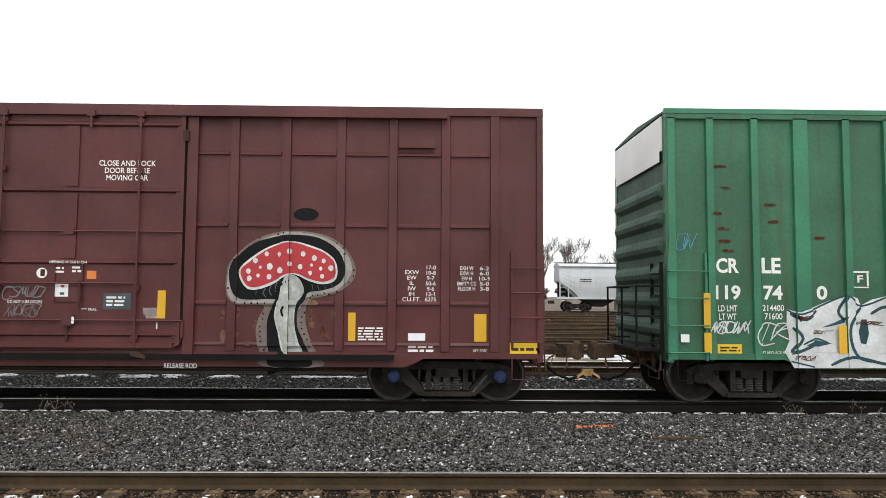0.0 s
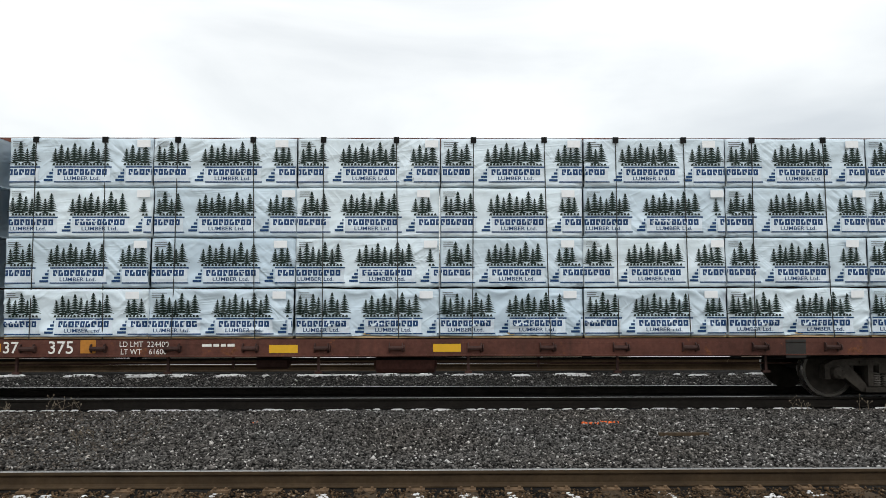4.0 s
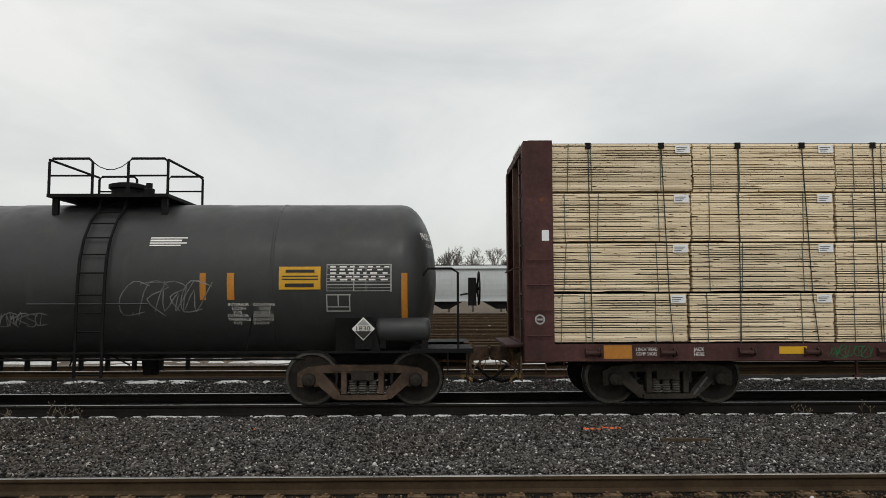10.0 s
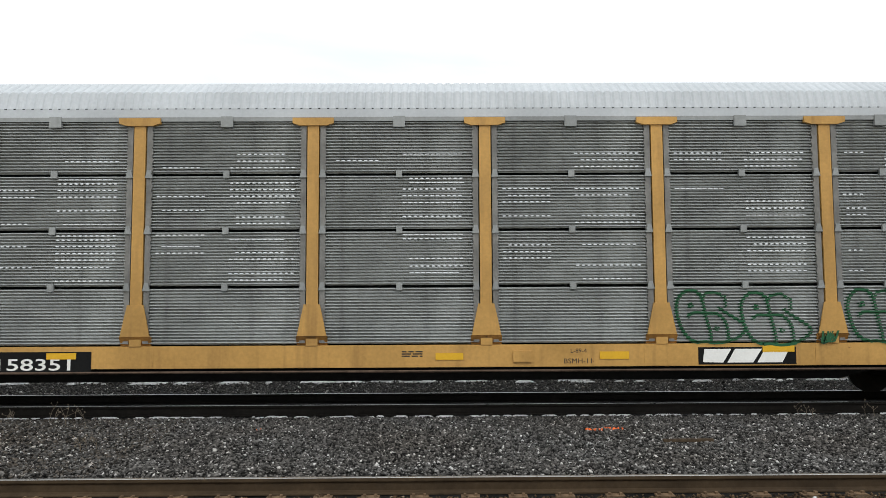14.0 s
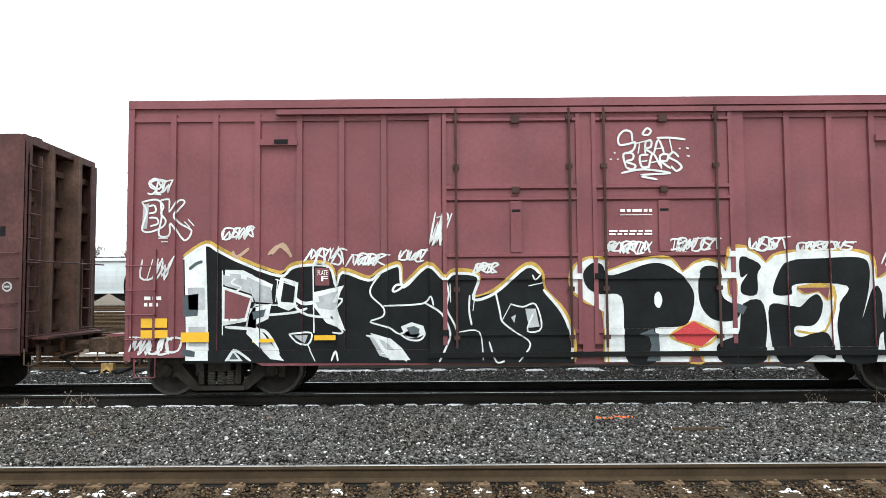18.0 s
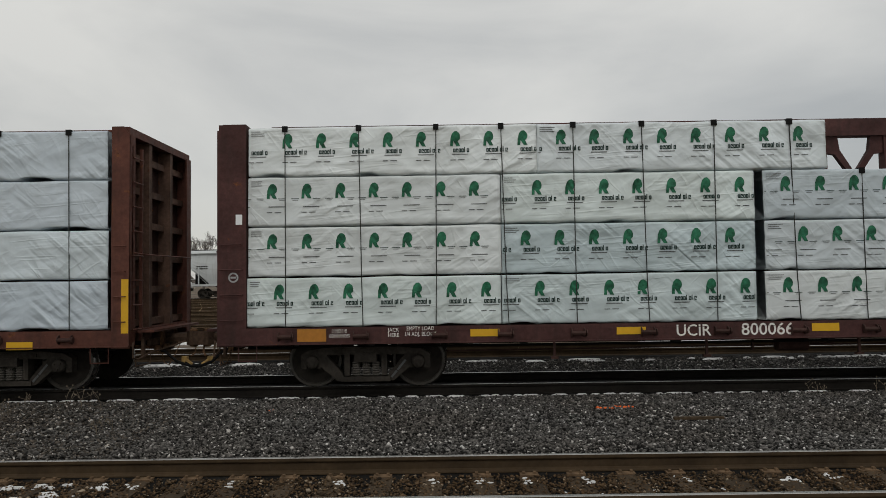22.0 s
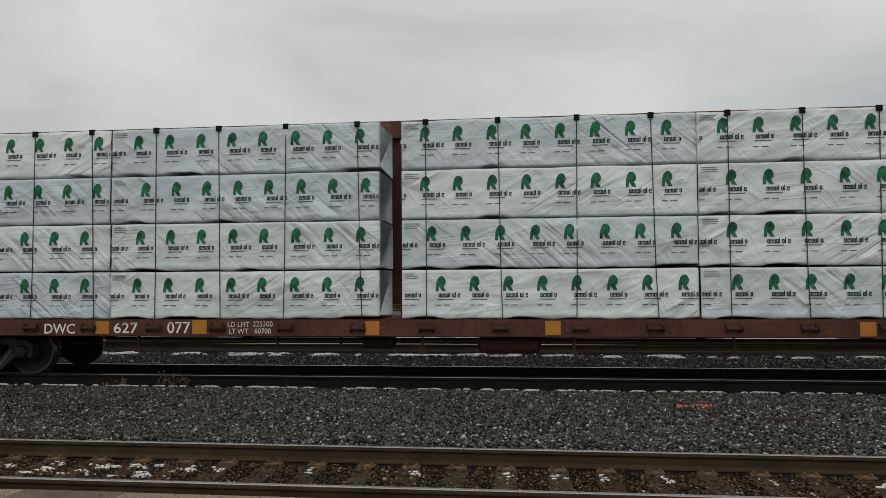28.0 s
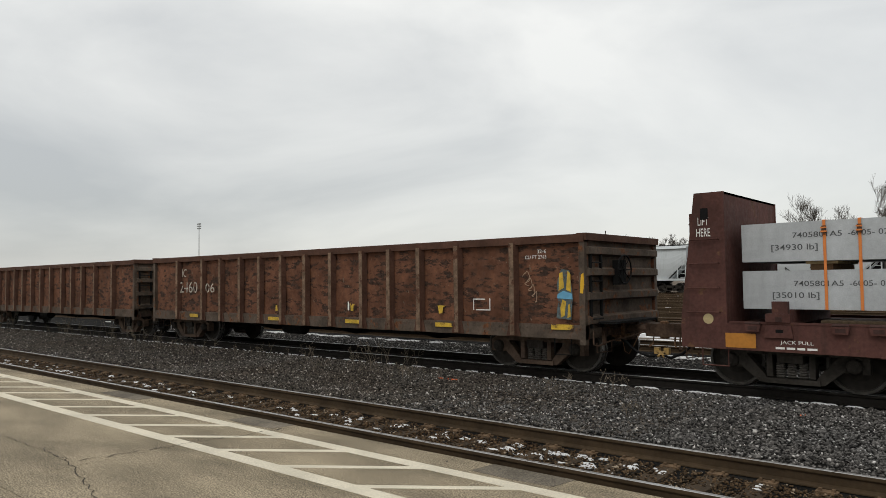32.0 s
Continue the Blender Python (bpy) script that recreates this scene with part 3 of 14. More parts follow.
def word(text, bold=0.0):
    """A flat mesh of a text, scaled to a unit box; its width over height comes with it."""
    if (text, bold) not in LETTERS:
        curve = bpy.data.curves.new("letters", "FONT")
        curve.body, curve.offset, curve.resolution_u = text, bold, 3
        curve.align_x, curve.space_line = "CENTER", 0.95
        ob = bpy.data.objects.new("letters", curve)
        me = bpy.data.meshes.new_from_object(ob)
        co = np.empty(len(me.vertices) * 3)
        me.vertices.foreach_get("co", co)
        co = co.reshape(-1, 3)
        co[:, :2] = (co[:, :2] - co[:, :2].min(0)) / np.ptp(co[:, :2], axis=0)
        faces = [tuple(p.vertices) for p in me.polygons]
        LETTERS[text, bold] = (co, faces)
        bpy.data.objects.remove(ob)
    return LETTERS[text, bold]


def lettering(parent, text, x0, x1, z0, z1, y, material, bold=0.012, name="lettering", label=""):
    """A text on a side that faces the camera, filling x0..x1 by z0..z1 at depth y."""
    co, faces = word(text, bold)
    s = Shape()
    s.add([(x0 + (x1 - x0) * a, y, z0 + (z1 - z0) * b) for a, b, _ in co], faces)
    return part(name, s, material, parent, label)


def bars(parent, x0, x1, z0, z1, y, rows, material, name="small_print", seed=0):
    """Small print that cannot be read: rows of short bars."""
    rnd, s = random.Random(seed), Shape()
    step = (z1 - z0) / rows
    for i in range(rows):
        x = x0
        while x < x1 - 0.02:
            w = min(rnd.uniform(0.05, 0.16) * max(1.0, (x1 - x0) * 1.5), x1 - x)
            s.box(x, x + w, y, y + 0.002, z1 - (i + 0.75) * step, z1 - (i + 0.2) * step)
            x += w + 0.03
    return part(name, s, material, parent)


def panel(parent, name, x0, x1, y0, y1, z0, z1, material, label=""):
    return part(name, Shape().box(x0, x1, y0, y1, z0, z1), material, parent, label)


# ---- ground ----
NEAR_RAIL, FAR_RAIL = 6.44, 12.48
GAUGE = 1.505
NEAR_TOP = -0.125


def wave(x, y, k=1.0):
    return noise.noise(Vector((x * k, y * k, 0.0)))


def ground_sheet():
    """One sheet from the platform edge to the horizon, ballast shaped between the tracks."""
    ys = [6.2, 6.3, 6.6, 7.2, 7.8, 8.15, 8.5, 9.0, 9.6, 10.2, 10.8, 11.4, 11.9, 12.2, 12.6, 13.2, 13.9, 14.3, 15, 16, 17, 17.8, 18.5, 20, 22, 24, 27, 30, 35, 40,
          48, 56, 64, 72, 85, 110, 160, 300, 700, 2200]
    level = {6.2: -0.33, 6.3: -0.33, 6.6: -0.33, 7.2: -0.34, 7.8: -0.33, 8.15: -0.22, 8.5: -0.19, 9.0: -0.22, 9.6: -0.23, 10.2: -0.21, 10.8: -0.20, 11.4: -0.19,
             11.9: -0.19, 12.2: -0.20, 12.6: -0.23, 13.2: -0.24, 13.9: -0.23, 14.3: -0.21, 15: -0.25, 16: -0.3, 17: -0.25, 17.8: -0.22}
    xs = [-2200, -700, -300, -160, -110, -80] + [-60 + 1.0 * i for i in range(101)] + [55, 80, 110, 160, 300, 700, 2200]
    s = Shape()
    for y in ys:
        for x in xs:
            base = level.get(y, -0.2 + min(max((y - 18) / 50, 0), 1) * 0.5)
            bump = 0.015 * wave(x, y, 0.9) if 6.5 < y < 18 else (0.06 * wave(x, y, 0.2) if y > 18 else 0)
            s.v.append((x, y, base + bump))
    n = len(xs)
    for j in range(len(ys) - 1):
        for i in range(n - 1):
            s.f.append((j * n + i, j * n + i + 1, (j + 1) * n + i + 1, (j + 1) * n + i))
    me = s.mesh("ground")
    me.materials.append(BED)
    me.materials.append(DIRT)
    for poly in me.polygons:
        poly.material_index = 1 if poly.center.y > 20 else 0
    return tagged(new("ground", me), "dark ballast bed and brown yard ground reaching the horizon", "ground", kind="structure")


ground_sheet()


def rocks(name, boxes, per_m2, size, material, label, z_of, seed, flat=0.65):
    """Loose crushed stones scattered over stretches of ground, one joined mesh."""
    r = np.random.default_rng(seed)
    octa = np.array([(1, 0, 0), (-1, 0, 0), (0, 1, 0), (0, -1, 0), (0.15, 0.1, 1), (0, 0, -1)], float)
    tris = np.array([(0, 2, 4), (2, 1, 4), (1, 3, 4), (3, 0, 4), (2, 0, 5), (1, 2, 5), (3, 1, 5), (0, 3, 5)])
    verts, count = [], 0
    for x0, x1, y0, y1, density in boxes:
        n = int((x1 - x0) * (y1 - y0) * per_m2 * density)
        x, y = r.uniform(x0, x1, n), r.uniform(y0, y1, n)
        z = np.array([z_of(b) for b in y]) + r.uniform(-0.2, 0.45, n) * size
        scale = size * r.uniform(0.45, 1.0, n) * (1 + 0.6 * (r.random(n) > 0.93))
        p = octa[None] * r.uniform(0.6, 1.4, (n, 6, 1)) + r.normal(0, 0.2, (n, 6, 3))
        a = r.uniform(0, 2 * np.pi, n)
        tilt = r.normal(0, 0.5, n)
        p[..., 2] *= flat
        c, s_ = np.cos(tilt)[:, None], np.sin(tilt)[:, None]
        py, pz = p[..., 1] * c - p[..., 2] * s_, p[..., 1] * s_ + p[..., 2] * c
        c, s_ = np.cos(a)[:, None], np.sin(a)[:, None]
        q = np.stack([p[..., 0] * c - py * s_, p[..., 0] * s_ + py * c, pz], -1) * scale[:, None, None] / 2
        q += np.stack([x, y, z], -1)[:, None, :]
        verts.append(q.reshape(-1, 3))
        count += n
    co = np.concatenate(verts)
    idx = (np.arange(count)[:, None, None] * 6 + tris[None]).reshape(-1)
    me = bpy.data.meshes.new(name)
    me.vertices.add(len(co))
    me.vertices.foreach_set("co", co.reshape(-1))
    me.loops.add(len(idx))
    me.loops.foreach_set("vertex_index", idx.astype(np.int32))
    me.polygons.add(len(idx) // 3)
    me.polygons.foreach_set("loop_start", np.arange(0, len(idx), 3, dtype=np.int32))
    me.update()
    me.validate()
    me.materials.append(material)
    return tagged(new(name, me), label, "gravel", kind="stuff")


def shoulder(y):
    return float(np.interp(y, [7.9, 8.15, 8.5, 9.0, 9.6, 10.2, 10.8, 11.4, 11.9, 12.2, 12.6], [-0.24, -0.21, -0.18, -0.21, -0.22, -0.20, -0.19, -0.18, -0.18, -0.19, -0.22]))


rocks("ballast_stones", [(-4, 8.5, 8.02, 12.3, 1.0), (-6, -4, 8.02, 12.3, 0.66), (-8, -6, 8.02, 12.3, 0.33)], 1080, 0.050, STONE,
      "dark crushed basalt ballast between the tracks, some stones pale as chips and painted sky glints", shoulder, 11)
rocks("left_ballast_stones", [(-6, -4, 8.02, 12.3, 0.33), (-8, -6, 8.02, 12.3, 0.66), (-9, -8, 8.02, 12.3, 1.0), (-16, -9, 8.02, 12.3, 0.8), (-42, -16, 8.02, 12.3, 0.40)], 1080, 0.050, STONE_LEFT,
      "browner, darker crushed ballast between the tracks on the left stretch", shoulder, 14)
rocks("track_stones", [(-12, 7, 6.62, 7.84, 1.0), (-40, -12, 6.62, 7.84, 0.5)], 900, 0.045, STONE_BROWN,
      "rust-brown stained ballast between the ties", lambda y: -0.324, 12)
rocks("far_track_stones", [(-34, 16, 14.2, 17.9, 1.0)], 240, 0.060, STONE,
      "dark crushed ballast beyond the train's track", lambda y: float(np.interp(y, [14.2, 15, 16, 17, 17.9], [-0.2, -0.24, -0.29, -0.24, -0.2])), 13)


# ---- tracks ----
def rail_profile(y, top):
    half = [(0.036, 0.0), (0.037, -0.03), (0.030, -0.042), (0.010, -0.055), (0.009, -0.135), (0.030, -0.150), (0.072, -0.160), (0.072, -0.172)]
    pts = [(y + a, top + b) for a, b in half] + [(y - a, top + b) for a, b in reversed(half)]
    return pts


def rail(y, top, x0, x1, bright=True, side=None):
    ob = thing("rail", "rusty steel rail with a worn bright head" if bright else "rusty little-used yard rail", "rail", "rails")
    part("rail_web", Shape().prism(rail_profile(y, top), "x", x0, x1), side or RAIL_SIDE, ob)
    crown = [(y - 0.033, top - 0.002), (y - 0.024, top + 0.004), (y + 0.024, top + 0.004), (y + 0.033, top - 0.002)]
    part("rail_head", Shape().prism(crown, "x", x0, x1), RAIL_TOP if bright else PLATE, ob, "worn running surface")
    return ob


for y in (NEAR_RAIL, NEAR_RAIL + GAUGE):
    rail(y, NEAR_TOP, -150, 60)
for y in (FAR_RAIL, FAR_RAIL + GAUGE):
    rail(y, 0.0, -220, 120, True, RAIL_BLACK)


def yard_level(y):
    return min(max((y - 18) / 50, 0), 1) * 0.45


YARD = [18.25, 24.0, 28.3, 32.6, 37.0, 41.5, 46.0, 51.0, 56.0, 61.5, 67.25]
for k, y in enumerate(YARD):
    for dy in (0, GAUGE):
        rail(y + dy, yard_level(y) if k else 0.02, -260, 120, k in (0, 1, 10))


def tie_mesh(seed):
    r = random.Random(seed)
    s = Shape()
    w, h = 0.115, 0.09
    n = 9
    for i in range(n + 1):
        y = -1.28 + 2.56 * i / n
        j = [r.uniform(-0.012, 0.012) for _ in range(4)]
        s.v += [(-w + j[0], y, -h), (w + j[1], y, -h), (w + j[2], y, h + j[2]), (-w + j[3], y, h + j[3] * 0.6)]
    for i in range(n):
        for k in range(4):
            s.f.append((i * 4 + k, i * 4 + (k + 1) % 4, (i + 1) * 4 + (k + 1) % 4, (i + 1) * 4 + k))
    s.f += [(3, 2, 1, 0), (4 * n, 4 * n + 1, 4 * n + 2, 4 * n + 3)]
    return s.mesh("tie")


def plate_mesh():
    s = Shape().box(-0.10, 0.10, -0.175, 0.175, 0, 0.02)
    for x in (-0.06, 0.06):
        for y in (-0.125, 0.125):
            s.box(x - 0.014, x + 0.014, y - 0.02, y + 0.02, 0.02, 0.045)
    return s.mesh("tie_plate")


TIES, PLATES = [tie_mesh(k) for k in range(5)], plate_mesh()
for me in TIES:
    me.materials.append(TIE)
PLATES.materials.append(PLATE)
bed = tagged(new("ties"), "weathered wooden ties under the near track", "ties", kind="structure")
rnd = random.Random(4)
for i in range(-70, 14):
    x = 0.335 + 0.5245 * i + rnd.uniform(-0.02, 0.02)
    t = new("tie", TIES[i % 5])
    t.parent = bed
    t.matrix_basis = pose(x, NEAR_RAIL + GAUGE / 2 + rnd.uniform(-0.03, 0.03), NEAR_TOP - 0.172 - 0.02 - 0.09, 0, 0, rnd.uniform(-1.2, 1.2))
    for y in (NEAR_RAIL, NEAR_RAIL + GAUGE):
        q = new("tie_plate", PLATES)
        q.parent = bed
        q.matrix_basis = pose(x, y, NEAR_TOP - 0.172 - 0.02)


# ---- platform ----
def platform():
    top = -0.20
    ob = structure("platform", Shape().box(-160, 40, -14, 6.29, top - 0.3, top - 0.2), CONCRETE, "worn tan concrete platform slabs with hairline cracks", "platform")
    edges = [-160, -60, -30, -20.4, -14.3, -8.35, -2.4, 3.6, 9.6, 40]
    for a, b in zip(edges, edges[1:]):
        for y0, y1 in ((2.6, 6.33), (-14, 2.592)):
            part("slab", Shape().box(a + 0.004, b - 0.004, y0, y1, top - 0.2, top), CONCRETE, ob)
    paint = thing("hatched_marking", "worn cream hatched safety marking painted on the platform", "marking")
    h = 0.004
    for y0, y1 in ((5.71, 5.88), (4.66, 4.85)):
        part("edge_line", Shape().box(-70, 1.2, y0, y1, top, top + h), STRIPE, paint)
    for k in range(-30, 9):
        x = -5.31 + 1.238 * k
        bar = [(x, 4.85), (x + 0.17, 4.85), (x + 1.37, 5.71), (x + 1.20, 5.71)]
        part("hatch_bar", Shape().prism(bar, "z", top, top + h), STRIPE, paint)
    r = random.Random(9)

    def crack(points, width):
        line = Shape()
        dense = []
        for a, b in zip(points, points[1:]):
            for k in range(8):
                u = k / 8
                dense.append((a[0] + (b[0] - a[0]) * u + r.uniform(-0.04, 0.04), a[1] + (b[1] - a[1]) * u + r.uniform(-0.03, 0.03)))
        dense.append(points[-1])
        ws = [width * r.uniform(0.4, 1.3) for _ in dense]
        for (a, wa), (b, wb) in zip(zip(dense, ws), zip(dense[1:], ws[1:])):
            line.add([(a[0] - wa, a[1] - wa, top + 0.006), (a[0] + wa, a[1] + wa, top + 0.006), (b[0] + wb, b[1] + wb, top + 0.006), (b[0] - wb, b[1] - wb, top + 0.006)], [(0, 1, 2, 3)])
        structure("crack", line, CRACK, "branching crack in the concrete", "crack")

    crack([(-11.6, 3.6), (-10.8, 3.45), (-9.6, 3.5), (-8.67, 3.47), (-7.6, 3.2), (-6.83, 3.0)], 0.0055)
    crack([(-8.56, 3.48), (-8.43, 4.2), (-8.32, 4.9), (-8.2, 5.6), (-8.08, 6.32)], 0.009)
    crack([(-5.22, 5.89), (-5.16, 6.31)], 0.008)
    for x0, x1, y0, y1 in ((-4.75, -3.75, 5.98, 6.33), (-9.3, -8.25, 5.97, 6.33), (-13.6, -12.2, 5.98, 6.33)):
        outline = [(x0, y0), ((x0 + x1) / 2, y0 - 0.03), (x1, y0 + 0.02), (x1 + 0.05, y1), (x0 + 0.04, y1)]
        structure("patch", Shape().prism(outline, "z", top, top + 0.004), PATCHED, "darker mortar patch along the platform edge", "patch")
    crack([(-9.6, 3.5), (-9.9, 2.9), (-10.8, 2.2)], 0.0045)
    return ob


platform()


# ---- snow, paint marks, weeds ----
def blob(s, x, y, z, rx, ry, h, r, n=11):
    ring = [(math.cos(2 * math.pi * k / n), math.sin(2 * math.pi * k / n), r.uniform(0.55, 1.2)) for k in range(n)]
    verts = [(x + rx * c * q, y + ry * d * q, z - 0.01) for c, d, q in ring] + [(x + rx * c * q * 0.6, y + ry * d * q * 0.6, z + h * r.uniform(0.7, 1.1)) for c, d, q in ring] + [(x, y, z + h)]
    faces = [(k, (k + 1) % n, n + (k + 1) % n, n + k) for k in range(n)] + [(n + k, n + (k + 1) % n, 2 * n) for k in range(n)]
    s.add(verts, faces)


r = random.Random(21)
line = Shape()
x = -60.0
while x < 14:
    if r.random() < 0.85:
        w = r.uniform(0.03, 0.20)
        blob(line, x, 12.33 + r.uniform(-0.035, 0.02), -0.176, w, r.uniform(0.012, 0.04), r.uniform(0.010, 0.022), r)
    x += r.uniform(0.08, 0.36)
tagged(new("snow_line", line.mesh("snow_line")), "thin broken line of old snow along the rail base", "snow", kind="stuff").data.materials.append(SNOW)
patch = Shape()
for x in (-3.38, -4.12, -4.72, 0.36, -0.13, 1.45, -1.22, 0.84, 2.42, 3.53, 4.05, -2.34, -3.75, -4.4, -5.3, -5.8, -6.5, -7.4, -8.3):
    for _ in range(5):
        blob(patch, x + r.uniform(-0.08, 0.08), 7.62 + r.uniform(-0.14, 0.10), -0.318, r.uniform(0.02, 0.07), r.uniform(0.015, 0.05), 0.012, r)
for _ in range(125):
    blob(patch, r.uniform(-36, -4), 7.5 + r.uniform(-0.35, 0.24), -0.318, r.uniform(0.03, 0.15), r.uniform(0.02, 0.075), 0.014, r)
for _ in range(40):
    blob(patch, r.uniform(-8, 6), 6.9 + r.uniform(-0.3, 0.4), -0.325, r.uniform(0.015, 0.04), r.uniform(0.01, 0.03), 0.012, r)
tagged(new("snow_on_ties", patch.mesh("snow_on_ties")), "small patches of old snow on the near ties", "snow", kind="stuff").data.materials.append(SNOW)
yard_snow = Shape()
for _ in range(170):
    blob(yard_snow, r.uniform(-40, 22), r.choice([17.55, 17.7, 17.8]) + r.uniform(-0.1, 0.1), -0.20, r.uniform(0.08, 0.45), r.uniform(0.03, 0.09), 0.03, r)
for _ in range(900):
    y = r.uniform(20, 66)
    blob(yard_snow, r.uniform(-60, 35), y, yard_level(y) - 0.17, r.uniform(0.06, 0.5), r.uniform(0.04, 0.16), 0.04, r, 7)
for _ in range(260):
    y = r.uniform(21, 64)
    blob(yard_snow, r.uniform(-70, 40), y, yard_level(y) - 0.16, r.uniform(0.4, 2.4), r.uniform(0.08, 0.3), 0.04, r)
for y, n in ((20.6, 120), (22.6, 150), (23.3, 120)):
    for _ in range(n):
        blob(yard_snow, r.uniform(-40, 22), y + r.uniform(-0.25, 0.25), yard_level(y) - 0.20, r.uniform(0.15, 0.8), r.uniform(0.06, 0.16), 0.06, r)
for _ in range(40):
    blob(yard_snow, r.uniform(-50, 24), r.uniform(19.9, 21.5), -0.12, r.uniform(0.4, 1.6), r.uniform(0.1, 0.35), 0.05, r)
tagged(new("yard_snow", yard_snow.mesh("yard_snow")), "strips and patches of snow lying between the yard tracks", "snow", kind="stuff").data.materials.append(SNOW)

for x0, x1, y in ((2.2, 2.5, 10.96), (2.55, 2.82, 11.04), (-2.9, -2.5, 11.08), (-9.6, -9.0, 11.05)):
    s = Shape()
    for _ in range(int((15 if x0 > -2 else 6 if x0 < -5 else 2) * (x1 - x0) / 0.3)):
        blob(s, r.uniform(x0, x1), y + r.gauss(0, 0.03), shoulder(y) + 0.018, r.uniform(0.012, 0.03), r.uniform(0.012, 0.025), 0.014, r, 6)
    tagged(new("paint_mark", s.mesh("paint_mark")), "orange survey paint sprayed on the ballast", "marking", kind="stuff").data.materials.append(PAINT_ORANGE)

plank = thing("timber_scrap", "grey weathered timber scrap lying on the ballast", "timber")
part("board", Shape().box(3.15, 3.85, 10.05, 10.12, -0.185, -0.15), TIE, plank)


def weed(x, y, height, stems, seed, spread=0.12):
    r = random.Random(seed)
    ob = thing("dead_weed", "dry brown dead weed standing in the ballast", "weed", "weeds")
    s = Shape()
    for _ in range(max(3, stems // 2)):
        a, lean = r.uniform(0, 6.28), r.uniform(0.05, 0.5)
        h = height * r.uniform(0.45, 1.0)
        bx, by = x + r.gauss(0, spread), y + r.gauss(0, spread)
        path = [(bx + math.cos(a) * lean * h * u * u, by + math.sin(a) * lean * h * u * u, -0.22 + h * u) for u in (0, 0.35, 0.7, 1.0)]
        s.tube(path, 0.004, 3)
        for _ in range(3):
            u = r.uniform(0.4, 1.0)
            p = Vector(path[0]).lerp(Vector(path[3]), u)
            q = p + Vector((r.gauss(0, 0.07), r.gauss(0, 0.05), r.uniform(0.02, 0.10)))
            s.tube([p, q], 0.003, 3)
            blob(s, q.x, q.y, q.z, 0.012, 0.012, 0.016, r, 4)
    part("dry_tuft", s, WEED, ob)["kind"] = "stuff"


def yard_brush():
    """Dry grass and twigs between the yard tracks, one joined mesh of thin blades."""
    r = np.random.default_rng(31)
    n = 24000
    x, y = r.uniform(-75, 45, n), r.uniform(19.4, 66, n)
    thick = np.array([noise.noise(Vector((a * 0.12, b * 0.35, 3.0))) for a, b in zip(x, y)])
    keep = thick + r.normal(0, 0.12, n) > 0.02
    x, y = x[keep], y[keep]
    n = len(x)
    h = r.uniform(0.08, 0.34, n) * (0.6 + 0.4 * r.random(n))
    z = np.clip((y - 18) / 50, 0, 1) * 0.5 - 0.22
    lean, turn, w = r.normal(0, 0.35, (n, 2)) * h[:, None], r.uniform(0, np.pi, n), r.uniform(0.006, 0.016, n)
    dx, dy = np.cos(turn) * w, np.sin(turn) * w
    tip = np.stack([x + lean[:, 0], y + lean[:, 1], z + h], -1)
    co = np.stack([np.stack([x - dx, y - dy, z], -1), np.stack([x + dx, y + dy, z], -1), tip], 1).reshape(-1, 3)
    me = bpy.data.meshes.new("yard_brush")
    me.from_pydata(co.tolist(), [], np.arange(3 * n).reshape(-1, 3).tolist())
    me.materials.append(BRUSH)
    tagged(new("yard_brush", me), "dry tan grass and twigs between the yard tracks", "brush", kind="stuff")


yard_brush()
WEEDS = [(-6.25, 12.15, 0.32, 6), (-12.0, 11.3, 0.7, 26), (-10.5, 10.7, 0.45, 14), (-11.4, 12.1, 0.6, 10), (-12.4, 12.2, 0.55, 10), (-10.0, 10.6, 0.4, 16), (-13.1, 10.6, 0.35, 14),
         (-5.85, 11.7, 0.35, 5), (-30.5, 12.0, 0.9, 30), (-28.0, 11.9, 0.8, 26), (-26.2, 12.0, 0.8, 24), (-24.3, 11.8, 0.7, 22), (-16.5, 11.6, 0.4, 20), (-19.0, 11.0, 0.4, 22), (-21.5, 11.4, 0.5, 22),
         (-7.0, 10.9, 0.3, 10), (-4.9, 9.9, 0.2, 8), (6.2, 12.1, 0.25, 6), (-7.2, 12.2, 0.2, 6), (-35, 11.6, 0.8, 24), (-14.6, 11.8, 0.45, 12), (7.3, 12.0, 0.25, 6)]
for k, (x, y, h, n) in enumerate(WEEDS):
    weed(x, y, h, n, 100 + k, 0.16 if n < 16 else 0.32)


# ---- running gear ----
TRACK = FAR_RAIL + GAUGE / 2
MOVING, WHEELS = [], []
SHARED = {}


def wheelset_mesh(r):
    if ("wheelset", r) not in SHARED:
        s = Shape()
        for side in (-1, 1):
            prof = [(0.69, r * 0.55), (0.675, r * 0.8), (0.68, r + 0.028), (0.705, r + 0.028), (0.72, r), (0.825, r - 0.005), (0.83, r - 0.05), (0.80, r - 0.065), (0.775, r * 0.55), (0.80, 0.12), (0.86, 0.115)]
            s.lathe([(a * side, b) for a, b in prof], "y", 36)
            s.lathe([(0.86 * side, 0.075), (1.08 * side, 0.075)], "y", 10)
        s.lathe([(-0.7, 0.08), (0.7, 0.08)], "y", 10)
        me = s.mesh("wheelset", False)
        me.materials.append(WHEEL)
        me.materials.append(TREAD)
        me.materials.append(RIM)
        for p in me.polygons:
            d = math.hypot(p.center.x, p.center.z)
            if d > r * 0.985 and 0.69 < abs(p.center.y) < 0.84 and abs(p.normal.y) < 0.7:
                p.material_index = 1
            elif r - 0.075 < d and abs(p.center.y) > 0.78:
                p.material_index = 2
        me.update()
        SHARED["wheelset", r] = me
    return SHARED["wheelset", r]


